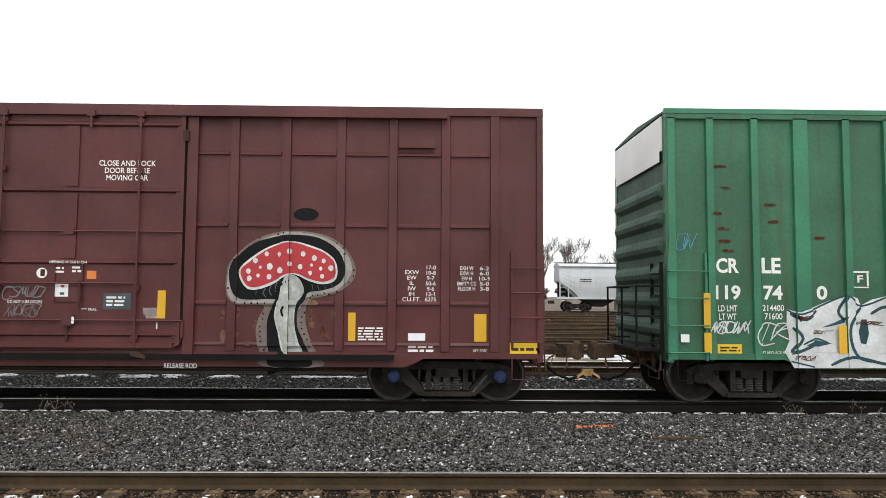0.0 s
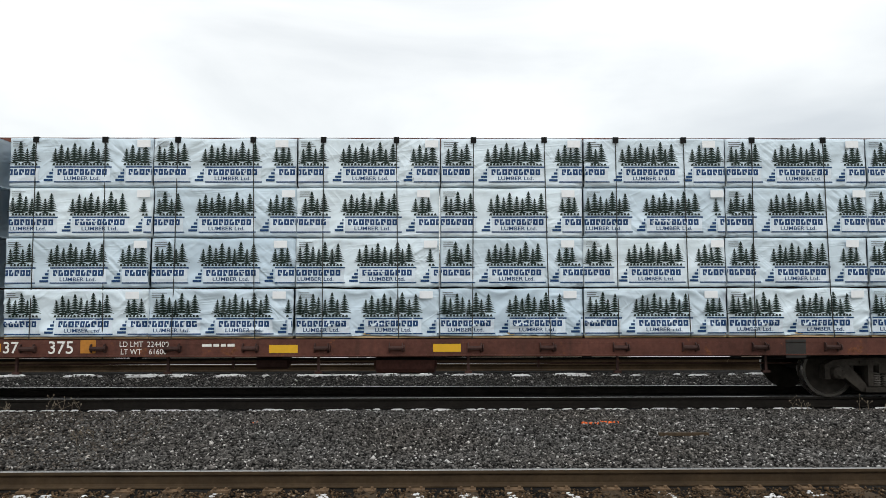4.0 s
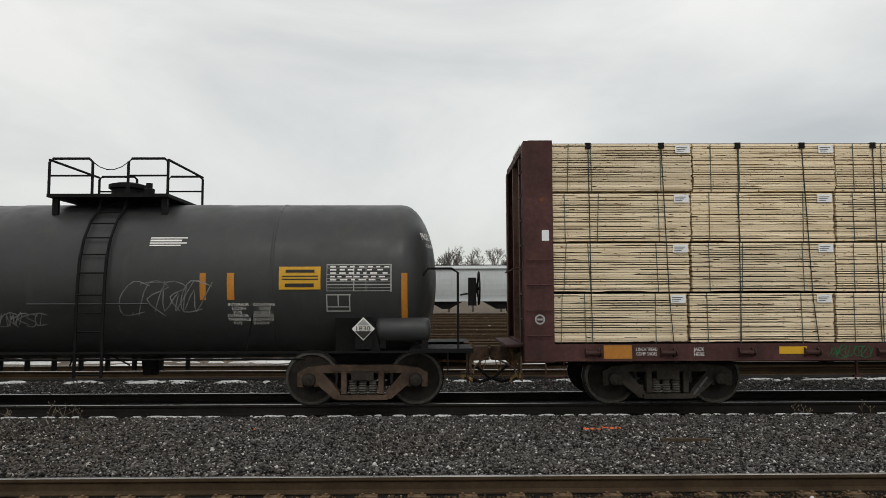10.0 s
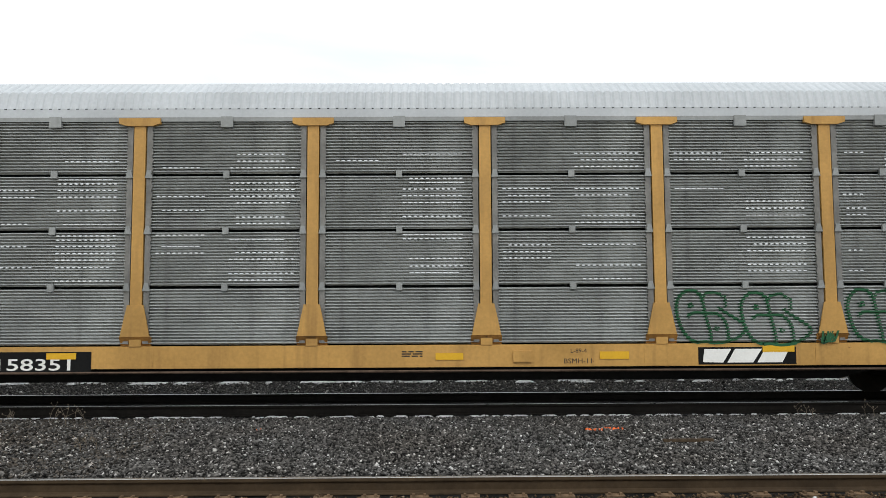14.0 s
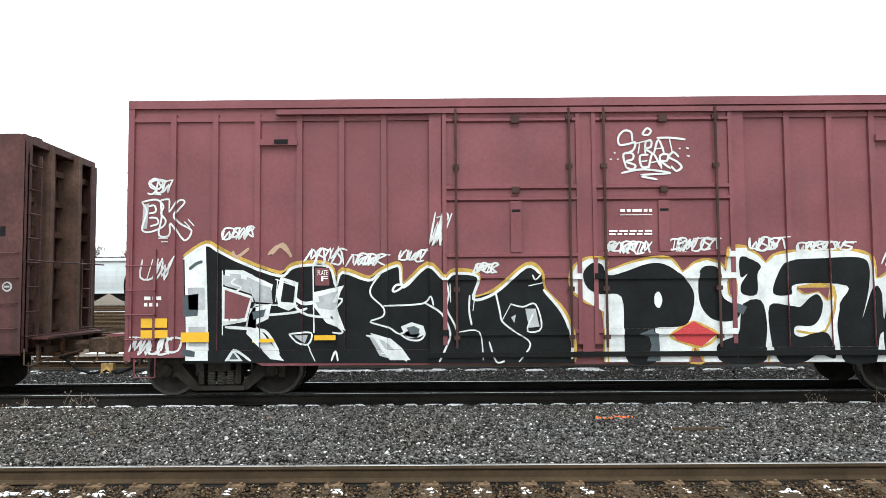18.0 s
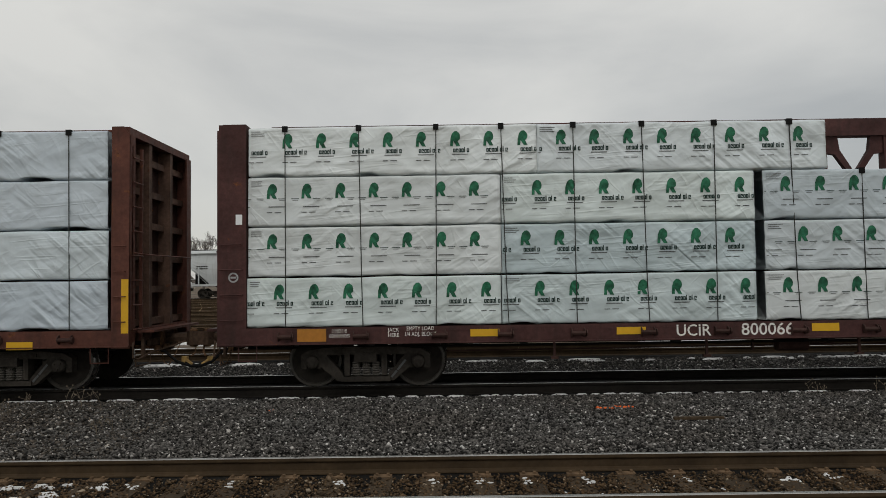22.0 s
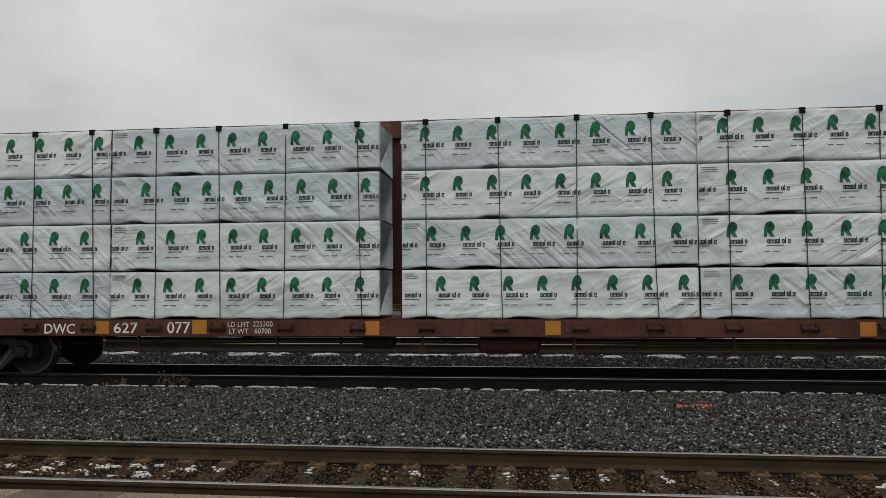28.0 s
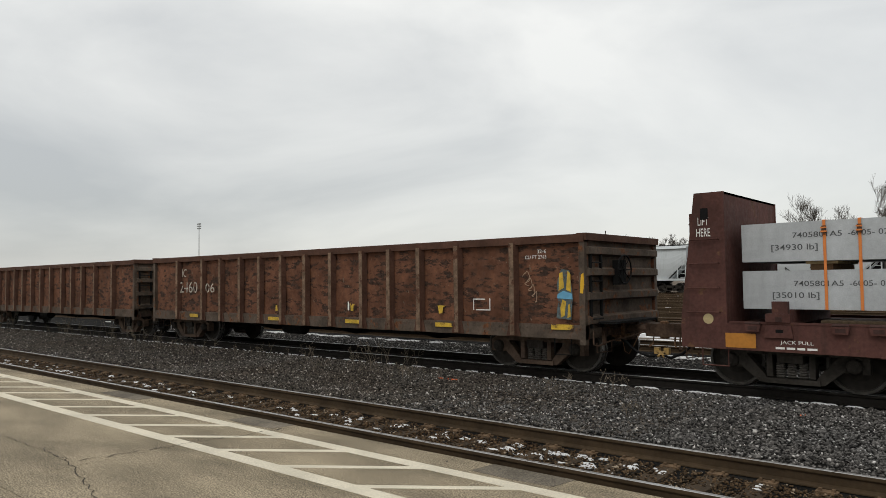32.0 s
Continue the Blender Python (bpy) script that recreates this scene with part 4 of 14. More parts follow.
def side_frame_mesh():
    if "side_frame" not in SHARED:
        s = Shape()
        top = [(-1.10, 0.34), (-1.10, 0.58), (-0.95, 0.66), (-0.55, 0.70), (0.55, 0.70), (0.95, 0.66), (1.10, 0.58), (1.10, 0.34), (1.00, 0.34), (1.00, 0.53), (0.78, 0.53),
               (0.70, 0.57), (-0.70, 0.57), (-0.78, 0.53), (-1.00, 0.53), (-1.00, 0.34)]
        s.prism(top, "y", -0.09, 0.09)
        for k in (-1, 1):
            s.prism([(0.34 * k, 0.13), (0.48 * k, 0.13), (0.80 * k, 0.40), (0.80 * k, 0.56), (0.68 * k, 0.58), (0.40 * k, 0.26)], "y", -0.085, 0.085)
            s.prism([(0.27 * k, 0.22), (0.36 * k, 0.22), (0.36 * k, 0.60), (0.27 * k, 0.60)], "y", -0.10, 0.10)
            s.prism([(0.76 * k, 0.34), (0.82 * k, 0.34), (0.82 * k, 0.54), (0.76 * k, 0.54)], "y", -0.08, 0.08)
        s.box(-0.42, 0.42, -0.12, 0.12, 0.12, 0.20)
        s.box(-0.50, 0.50, -0.11, 0.02, 0.60, 0.66)
        SHARED["side_frame"] = s.mesh("side_frame")
        SHARED["side_frame"].materials.append(TRUCK)
    return SHARED["side_frame"]


def spring_mesh():
    if "spring" not in SHARED:
        s = Shape()
        prof = []
        for i in range(13):
            z = 0.205 + 0.24 * i / 12
            prof.append((z, 0.078 if i % 2 else 0.052))
        s.lathe(prof, "z", 10)
        SHARED["spring"] = s.mesh("spring")
        SHARED["spring"].materials.append(SPRING)
    return SHARED["spring"]


def bearing_mesh():
    if "bearing" not in SHARED:
        s = Shape().lathe([(-0.06, 0.11), (0.06, 0.115), (0.10, 0.10), (0.12, 0.05)], "y", 14)
        for k in range(3):
            a = 2.1 * k + 0.5
            s.lathe([(0.10, 0.018), (0.135, 0.018)], "y", 6, (0.06 * math.cos(a), 0, 0.06 * math.sin(a)))
        SHARED["bearing"] = s.mesh("bearing")
    return SHARED["bearing"]


def truck(car, x, r=0.457, blue=False, tag_plate=False, rusty=False):
    """A two-axle freight truck: bolster, side frames, springs, adapters, turning wheelsets."""
    if "bolster" not in SHARED:
        s = Shape().box(-0.19, 0.19, -1.12, 1.12, 0.45, 0.60).box(-0.24, 0.24, -0.7, 0.7, 0.42, 0.66)
        for k in (-1, 1):
            s.box(-0.62, 0.62, 0.55 * k - 0.05, 0.55 * k + 0.05, 0.30, 0.38)
        SHARED["bolster"] = s.mesh("truck")
        SHARED["bolster"].materials.append(TRUCK)
    t = part("truck", SHARED["bolster"], TRUCK, car, "rusty brown cast steel two-axle truck" if rusty else "grimy cast steel two-axle truck")
    t.location = (x, 0, 0)
    for side in (-1, 1):
        frame_mesh = side_frame_mesh()
        if rusty:
            frame_mesh = frame_mesh.copy()
            frame_mesh.materials.clear()
            frame_mesh.materials.append(TRUCK_RUST)
        part("side_frame", frame_mesh, TRUCK, t).location = (0, 0.985 * side, 0)
        for dx in (-0.17, 0.0, 0.17):
            part("spring", spring_mesh(), TRUCK, t).location = (dx, 0.99 * side, 0)
        for dx in (-0.90, 0.90):
            key = ("cap", blue)
            if key not in SHARED:
                SHARED[key] = bearing_mesh().copy()
                SHARED[key].materials.clear()
                SHARED[key].materials.append(BLUE_CAP if blue else TRUCK)
            b = part("bearing", SHARED[key], TRUCK, t)
            b.matrix_basis = pose(dx, 1.06 * side, r, 0, 0, 0 if side > 0 else 180)
    for dx in (-0.90, 0.90):
        w = part("wheelset", wheelset_mesh(r), WHEEL, t)
        WHEELS.append((w, dx, r))
    if tag_plate:
        strip = part("stencil_strip", Shape().box(-0.19, -0.05, -0.004, 0.004, -0.018, 0.018).box(-0.03, 0.19, -0.004, 0.004, -0.018, 0.018), INK, t)
        strip.matrix_basis = pose(0.56, -1.075, 0.33, 0, -50, 0)
    return t


def coupler(car, x, d):
    """Draft gear, shank, knuckle and locking gear at one end (d = +1 or -1), with the lever, brake pipe and hose beside it."""
    def span(a, b):
        return min(x + a * d, x + b * d), max(x + a * d, x + b * d)

    pocket = Shape().box(*span(-0.9, 0.02), -0.20, 0.20, 0.64, 0.98).box(*span(0.0, 0.10), -0.30, 0.30, 0.60, 1.02)
    c = part("coupler", pocket, COUPLER, car, "rusty cast steel coupler with hose and lever")
    part("shank", Shape().prism([(-0.10, 0.76), (0.10, 0.76), (0.12, 0.84), (0.09, 0.91), (-0.09, 0.91), (-0.12, 0.84)], "x", *span(0.05, 0.58)), COUPLER, c)
    a, b = x + 0.5 * d, x + 0.98 * d
    part("coupler_head", Shape().prism([(a, -0.13), (a + 0.14 * d, -0.22), (b - 0.08 * d, -0.21), (b, -0.12), (b - 0.06 * d, -0.02), (a + 0.22 * d, 0.02), (a + 0.30 * d, 0.12), (b - 0.05 * d, 0.17), (a + 0.2 * d, 0.20), (a, 0.14)], "z", 0.70, 0.95), COUPLER, c)
    part("knuckle", Shape().lathe([(0.66, 0.03), (0.67, 0.075), (0.98, 0.075), (1.0, 0.03)], "z", 10, (x + 0.86 * d, -0.10, 0)), RUST_IRON, c)
    part("lock_lift", Shape().tube([(x + 0.66 * d, -0.12, 0.70), (x + 0.66 * d, -0.16, 0.56), (x + 0.60 * d, -0.22, 0.50)], 0.018, 5), RUST_IRON, c)
    part("carrier_iron", Shape().box(*span(0.08, 0.16), -0.34, 0.34, 0.66, 0.73).box(*span(0.08, 0.14), -0.34, -0.28, 0.66, 0.96).box(*span(0.08, 0.14), 0.28, 0.34, 0.66, 0.96), RUST_IRON, c)
    lever = [(x + 0.05 * d, -1.38, 0.86), (x + 0.06 * d, -1.40, 0.60), (x + 0.10 * d, -1.30, 0.57), (x + 0.14 * d, -0.9, 0.64), (x + 0.3 * d, -0.30, 0.70), (x + 0.48 * d, -0.16, 0.78)]
    part("uncoupling_lever", Shape().tube(lever, 0.015, 6), COUPLER, c)
    hose = [(x + 0.06 * d, -0.40, 0.66), (x + 0.22 * d, -0.42, 0.60), (x + 0.42 * d, -0.40, 0.42), (x + 0.66 * d, -0.34, 0.33), (x + 0.88 * d, -0.28, 0.37), (x + 1.0 * d, -0.24, 0.42)]
    part("air_hose", Shape().tube(hose, 0.026, 7), BLACK, c, "black rubber air hose")
    part("hose_coupling", Shape().box(*span(0.92, 1.02), -0.28, -0.19, 0.38, 0.50).tube([(x + 0.80 * d, -0.30, 0.34), (x + 0.97 * d, -0.24, 0.45)], 0.034, 6), BRASS, c, "tarnished yellow hose coupling")
    part("angle_cock", Shape().box(*span(0.02, 0.12), -0.46, -0.36, 0.60, 0.72).tube([(x + 0.04 * d, -0.41, 0.70), (x - 0.5 * d, -0.46, 0.72)], 0.026, 6).tube([(x + 0.08 * d, -0.46, 0.72), (x + 0.06 * d, -0.52, 0.82)], 0.010, 4), RUST_IRON, c)
    part("yoke_bracket", Shape().box(*span(0.02, 0.08), -0.75, 0.75, 0.74, 0.86).box(*span(0.0, 0.05), -0.95, -0.88, 0.56, 0.90), COUPLER, c)
    part("safety_bar", Shape().tube([(x + 0.02 * d, -1.2, 0.62), (x + 0.02 * d, -1.2, 0.44), (x + 0.02 * d, -0.62, 0.42), (x + 0.02 * d, -0.60, 0.64)], 0.012, 5), COUPLER, c)
    part("chain", Shape().tube([(x + 0.10 * d, -0.32, 0.64), (x + 0.16 * d, -0.34, 0.40), (x + 0.24 * d, -0.33, 0.36), (x + 0.33 * d, -0.30, 0.52), (x + 0.40 * d, -0.20, 0.74)], 0.010, 4), RUST_IRON, c)
    return c


def ladder(car, x0, x1, y, z0, z1, rungs, material, name="ladder"):
    s = Shape()
    for x in (x0, x1):
        s.box(x - 0.02, x + 0.02, y - 0.005, y + 0.05, z0, z1)
    p = part(name, s, material, car)
    for k in range(rungs):
        z = z0 + (z1 - z0) * (k + 0.3) / rungs
        part("rung", Shape().tube([(x0 - 0.02, y + 0.02, z), (x0 - 0.02, y - 0.055, z), (x1 + 0.02, y - 0.055, z), (x1 + 0.02, y + 0.02, z)], 0.013, 5), material, p)
    return p


def end_ladder(car, x, d, y0, y1, z0, z1, rungs, material):
    s = Shape()
    for y in (y0, y1):
        s.box(min(x, x + 0.05 * d), max(x, x + 0.05 * d), y - 0.02, y + 0.02, z0, z1)
    p = part("end_ladder", s, material, car)
    for k in range(rungs):
        z = z0 + (z1 - z0) * (k + 0.5) / rungs
        part("rung", Shape().tube([(x + 0.06 * d, y0, z), (x + 0.06 * d, y1, z)], 0.013, 5), material, p)


def stirrup(car, x, y, z, material, w=0.34, drop=0.36):
    part("stirrup", Shape().tube([(x - w / 2, y, z), (x - w / 2, y, z - drop), (x + w / 2, y, z - drop), (x + w / 2, y, z)], 0.014, 5), material, car)


def brake_wheel(car, x, d, y, z):
    s = Shape()
    ring = [(x + 0.18 * d, y + 0.28 * math.cos(a), z + 0.28 * math.sin(a)) for a in (2 * math.pi * k / 16 for k in range(17))]
    s.tube(ring, 0.016, 5)
    for k in range(4):
        a = math.pi * k / 4
        s.tube([(x + 0.18 * d, y + 0.28 * math.cos(a), z + 0.28 * math.sin(a)), (x + 0.14 * d, y, z), (x + 0.18 * d, y - 0.28 * math.cos(a), z - 0.28 * math.sin(a))], 0.011, 4)
    s.tube([(x, y, z), (x + 0.2 * d, y, z)], 0.03, 6)
    s.box(min(x, x + 0.13 * d), max(x, x + 0.13 * d), y - 0.16, y + 0.16, z - 0.3, z + 0.18)
    part("brake_wheel", s, BLACK, car, "black hand brake wheel on its gearbox")


def rolling(name, label, category, centre, trucks, half, r=0.457, blue=False, tag_plate=False, rusty=False):
    car = thing(name, label, category, "cars of the freight train", pose(centre, TRACK, 0))
    MOVING.append((car, centre, 0.0))
    for d in (-1, 1):
        truck(car, trucks * d, r, blue, tag_plate, rusty)
        coupler(car, half * d, d)
    return car


# ---- box cars ----
def box_shell(car, half, top, sill, material, y=1.60, end_material=None, ridge=False):
    """Side sheets, ends, floor, roof with ribs."""
    for side in (-1, 1):
        a, b = sorted((side * (y - 0.05), side * (y - 0.09)))
        part("side_wall", Shape().box(-half + 0.02, half - 0.02, a, b, sill, top - 0.12), material, car)
        a, b = sorted((side * (y - 0.10), side * (y + 0.01)))
        part("top_chord", Shape().box(-half, half, a, b, top - 0.12, top), material, car)
        a, b = sorted((side * (y - 0.09), side * (y - 0.005)))
        part("side_sill", Shape().prism([(-half, sill), (-half, sill + 0.10), (half, sill + 0.10), (half, sill), (half - 1.95, sill), (half - 2.25, sill - 0.14), (-half + 2.25, sill - 0.14), (-half + 1.95, sill)], "y", a, b), material, car)
    part("floor", Shape().box(-half + 0.03, half - 0.03, -y + 0.1, y - 0.1, sill + 0.05, sill + 0.22), material, car)
    part("centre_sill", Shape().box(-half + 0.3, half - 0.3, -0.2, 0.2, 0.62, sill + 0.05), BLACK, car)
    roof = Shape().prism([(-y, top), (y, top), (y, top + 0.02), (0, top + 0.10), (-y, top + 0.02)], "x", -half, half)
    r = part("roof", roof, end_material or material, car)
    for k in range(14):
        x = -half + (k + 0.5) * 2 * half / 14
        part("roof_rib", Shape().prism([(-y, top + 0.02), (y, top + 0.02), (0, top + 0.13)], "x", x - 0.04, x + 0.04), end_material or material, r)
    for d in (-1, 1):
        x = half * d
        a, b = sorted((x - 0.06 * d, x - 0.02 * d))
        part("end_wall", Shape().box(a, b, -y + 0.09, y - 0.09, sill - 0.05, top - 0.02), end_material or material, car)
        for side in (-1, 1):
            p, q = sorted((side * (y - 0.12), side * y))
            a, b = sorted((x - 0.10 * d, x))
            part("corner_post", Shape().box(a, b, p, q, sill - 0.05, top - 0.12), material, car)


def corrugated_end(car, half, d, top, sill, material, n, bulge=0.11):
    for k in range(n):
        z = sill + 0.25 + (top - sill - 0.75) * (k + 0.5) / n
        h = (top - sill - 0.75) / n * 0.34
        x = half * d - 0.02 * d
        prof = [(-h, 0), (-h * 0.5, bulge * 0.8), (0, bulge), (h * 0.5, bulge * 0.8), (h, 0)]
        s = Shape()
        ys = [-1.48, -1.38, -0.6, 0.6, 1.38, 1.48]
        for y in ys:
            f = 0.25 if abs(y) > 1.4 else 1.0
            s.v += [(x + q * f * d, y, z + p) for p, q in prof]
        for i in range(len(ys) - 1):
            for j in range(4):
                s.f.append((i * 5 + j, i * 5 + j + 1, (i + 1) * 5 + j + 1, (i + 1) * 5 + j))
        s.f += [(0, 1, 2, 3, 4), tuple(5 * (len(ys) - 1) + j for j in (4, 3, 2, 1, 0))]
        part("end_corrugation", s, material, car)


def post(car, x, w, z0, z1, y, material, deep=0.05, name="side_post"):
    """A pressed side post with splayed flanks."""
    s = Shape().prism([(x - w / 2, y), (x - w / 2 + 0.008, y - deep), (x + w / 2 - 0.008, y - deep), (x + w / 2, y)], "z", z0, z1)
    return part(name, s, material, car)


def stiffener(car, x0, x1, z, y, material, h=0.07, deep=0.04):
    s = Shape().prism([(y, z - h / 2), (y - deep, z - h / 2 + 0.004), (y - deep, z + h / 2 - 0.040), (y, z + h / 2)], "x", x0, x1)
    return part("stiffener", s, material, car)


def sliding_door(car, x0, x1, z0, z1, y, material, bars_at, rails_at, rod=None):
    d = part("sliding_door", Shape().box(x0, x1, y - 0.055, y - 0.005, z0, z1), material, car)
    for x in (x0 + 0.03, x1 - 0.03):
        part("door_edge", Shape().box(x - 0.035, x + 0.035, y - 0.09, y - 0.057, z0, z1), material, d)
    for z in rails_at:
        part("door_rib", Shape().prism([(y - 0.055, z - 0.045), (y - 0.10, z - 0.02), (y - 0.10, z + 0.02), (y - 0.055, z + 0.045)], "x", x0 + 0.06, x1 - 0.06), material, d)
    for x in bars_at:
        part("lock_rod", Shape().tube([(x, y - 0.125, z0 - 0.05), (x, y - 0.125, z1 + 0.06)], 0.022, 6), rod or material, d)
        for z in (z0 + 0.12, z0 + 0.9, z1 - 0.9, z1 - 0.1):
            part("rod_bracket", Shape().box(x - 0.05, x + 0.05, y - 0.13, y - 0.06, z - 0.035, z + 0.035), rod or material, d)
    return d


def reflector(car, x0, x1, z0, z1, y, material=None):
    return part("reflector", Shape().box(x0, x1, y - 0.004, y, z0, z1), material or REFLECT, car, "yellow reflective strip" if material is None else "faded orange reflective strip")


def car_green():
    car = rolling("boxcar", "weathered green boxcar with white lettering and painted tags", "boxcar", 11.6, 6.1, 7.7)
    half, top, sill, y = 7.7, 4.92, 0.80, 1.60
    box_shell(car, half, top, sill, GREEN, y, GREEN_END)
    for x, w in ((-7.60, 0.14), (-6.95, 0.13), (-6.20, 0.13), (-5.42, 0.26), (-4.65, 0.13), (-3.95, 0.13), (-3.2, 0.13), (-2.4, 0.2)):
        post(car, x, w, sill, top - 0.1, -y + 0.05, GREEN_RIB, 0.06)
    part("roof_edge", Shape().box(-half - 0.01, half + 0.01, -y - 0.02, -y + 0.06, top - 0.03, top + 0.05), GREEN_RIB, car)
    sliding_door(car, -1.9, 1.9, sill + 0.05, top - 0.15, -y + 0.04, GREEN, (-1.2, 0.2, 1.2), (1.6, 2.6, 3.6, 4.5))
    corrugated_end(car, half, -1, 4.35, sill, GREEN_END, 6, 0.10)
    part("end_band", Shape().box(-half - 0.03, -half + 0.0, -1.47, 1.47, 4.28, 4.86), LETTER, car, "white painted band on the end")
    ladder(car, -7.66, -7.05, -y - 0.01, 0.78, 2.55, 4, GREEN_RIB)
    end_ladder(car, -half - 0.02, -1, -1.45, -0.95, 0.9, 2.4, 4, BLACK)
    s = Shape()
    for yy in (-1.4, -0.5, 0.5):
        s.tube([(-half - 0.45, yy, 0.98), (-half - 0.45, yy, 2.0)], 0.02, 5)
    for z in (1.05, 1.5, 2.0):
        s.tube([(-half - 0.02, -1.42, z), (-half - 0.45, -1.42, z), (-half - 0.45, 0.55, z), (-half - 0.02, 0.55, z)], 0.018, 5)
    part("end_railing", s, BLACK, car)
    part("end_platform", Shape().box(-half - 0.5, -half - 0.02, -1.42, 0.6, 0.92, 0.96), BLACK, car)
    stirrup(car, -7.36, -y + 0.02, 0.82, BLACK)
    return car


def car_mushroom():
    c = -5.83
    car = rolling("boxcar", "maroon boxcar with ribbed sides and a painted red mushroom", "boxcar", c, 6.13, 7.69, blue=True, tag_plate=True)
    half, top, sill, y = 7.69, 4.92, 0.79, 1.60
    box_shell(car, half, top, sill, MAROON, y)
    face = -y + 0.05
    left, right = (-7.06, -6.19, -5.31, -4.40, -3.50, -2.62), (2.60, 3.45, 4.35, 5.21, 6.08, 6.89)
    for x in left + right:
        post(car, x, 0.15, sill + 0.12, top - 0.12, face, MAROON, 0.05)
    for group, ends in ((left, (-1.96,)), (right, ())):
        xs = list(group) + list(ends) if ends else [1.9] + list(group)
        for a, b in zip(xs, xs[1:]):
            for z in (4.15, 2.96, 1.69):
                stiffener(car, a + 0.09, b - 0.09, z, face, MAROON)
            stiffener(car, a + 0.09, b - 0.09, 1.02, face, MAROON, 0.05, 0.025)
    for x, w in ((-1.945, 0.105), (1.925, 0.085)):
        part("door_post", Shape().box(x - w, x + w, face - 0.09, face, sill, top - 0.14), MAROON, car)
    door = sliding_door(car, -1.80, 1.80, 1.0, top - 0.18, face - 0.03, MAROON, (-1.115, 1.095), (4.59, 3.50, 2.33, 1.17))
    for x in (-1.735, 1.735):
        part("door_frame", Shape().box(x - 0.055, x + 0.055, face - 0.115, face - 0.085, 1.10, 4.60), MAROON, door)
    for z, a, b in ((2.82, -1.78, 1.82), (1.98, -1.10, 1.08), (1.385, -1.82, 1.84)):
        part("latch_rod", Shape().tube([(a, face - 0.135, z), (b, face - 0.135, z)], 0.017, 6), MAROON, door)
    part("door_channel", Shape().box(-1.70, 1.70, face - 0.15, face - 0.09, 0.95, 1.03), MAROON, car)
    bow = [(-1.83, 1.38), (-1.83, 1.12), (-1.79, 1.01), (-1.70, 0.965), (1.70, 0.965), (1.80, 1.01), (1.84, 1.12), (1.84, 1.38)]
    part("latch_frame", Shape().tube([(x, face - 0.115, z) for x, z in bow], 0.024, 6), MAROON, car)
    for x in (-1.825, 1.82):
        part("door_gap", Shape().box(x - 0.012, x + 0.012, face - 0.085, face - 0.02, 1.2, 4.62), BLACK, car)
    for x, z in ((-1.83, 4.40), (-1.83, 1.64), (1.82, 4.40)):
        part("door_hinge", Shape().box(x - 0.045, x + 0.045, face - 0.13, face - 0.085, z - 0.09, z + 0.09), DARK_MAROON, car)
    for x in (-1.115, 0.29, 1.095):
        part("rod_guide", Shape().box(x - 0.06, x + 0.06, face - 0.19, face - 0.10, 4.70, 4.80).tube([(x, face - 0.16, 4.52), (x, face - 0.16, 4.82)], 0.025, 6), MAROON, car)
    for x, d in ((-1.115, -1), (1.095, 1)):
        part("latch_cam", Shape().prism([(x - 0.06, 0.90), (x + 0.06, 0.90), (x + 0.20 * d, 0.82), (x + 0.20 * d, 0.78), (x - 0.02 * d, 0.82)], "y", face - 0.20, face - 0.14), DARK_MAROON, car)
    part("door_track", Shape().box(-2.3, 6.1, face - 0.16, face - 0.06, top - 0.19, top - 0.12), MAROON, car)
    part("door_sill_rail", Shape().box(-1.45, 5.25, face - 0.15, face - 0.05, 0.77, 0.85), BLACK, car)
    for z0, z1 in ((2.38, 3.44), (3.56, 4.55)):
        part("door_panel_bar", Shape().box(-0.12, 0.09, face - 0.112, face - 0.085, z0, z1), MAROON, car)
    part("bar_bracket", Shape().box(-0.10, 0.07, face - 0.15, face - 0.112, 2.77, 2.88), MAROON, car)
    case = part("lock_case", Shape().box(-0.235, -0.222, face - 0.115, face - 0.085, 1.68, 2.28).box(0.212, 0.225, face - 0.115, face - 0.085, 1.68, 2.28).box(-0.222, 0.212, face - 0.115, face - 0.085, 1.68, 1.692), MAROON, door)
    part("lock_lever", Shape().tube([(0.19, face - 0.15, 2.02), (0.21, face - 0.16, 1.80), (0.19, face - 0.15, 1.56)], 0.022, 6), DARK_MAROON, case)
    part("lock_box", Shape().box(-0.07, 0.09, face - 0.16, face - 0.085, 1.30, 1.47), MAROON, case)
    part("lock_lever", Shape().tube([(0.01, face - 0.13, 1.30), (0.01, face - 0.13, 0.98)], 0.020, 6), DARK_MAROON, case)
    ladder(car, -7.63, -7.18, -y - 0.005, 0.95, 2.55, 4, MAROON)
    ladder(car, 7.18, 7.63, -y - 0.005, 0.95, 2.55, 4, MAROON)
    for d in (-1, 1):
        corrugated_end(car, half, d, top, sill, MAROON, 8, 0.05)
        stirrup(car, 7.35 * d, -y + 0.03, 0.82, MAROON)
        end_ladder(car, half * d, d, -1.4, -0.95, 0.9, 2.5, 4, MAROON)
    brake_wheel(car, -half - 0.05, -1, -0.75, 2.1)
    part("pulling_eye", Shape().box(5.3, 5.9, face - 0.09, face - 0.045, 4.25, 4.40), MAROON, car)
    part("release_rod", Shape().tube([(-3.4, face, 0.60), (4.0, face, 0.60)], 0.02, 6), BLACK, car)
    for x in (-2.6, 3.2):
        part("under_brace", Shape().box(x - 0.05, x + 0.05, -1.3, -0.3, 0.50, 0.70), BLACK, car)
    return car


TAGGED_POSTS = [d * (3.33 + 0.698 * k) for d in (-1, 1) for k in range(6)]


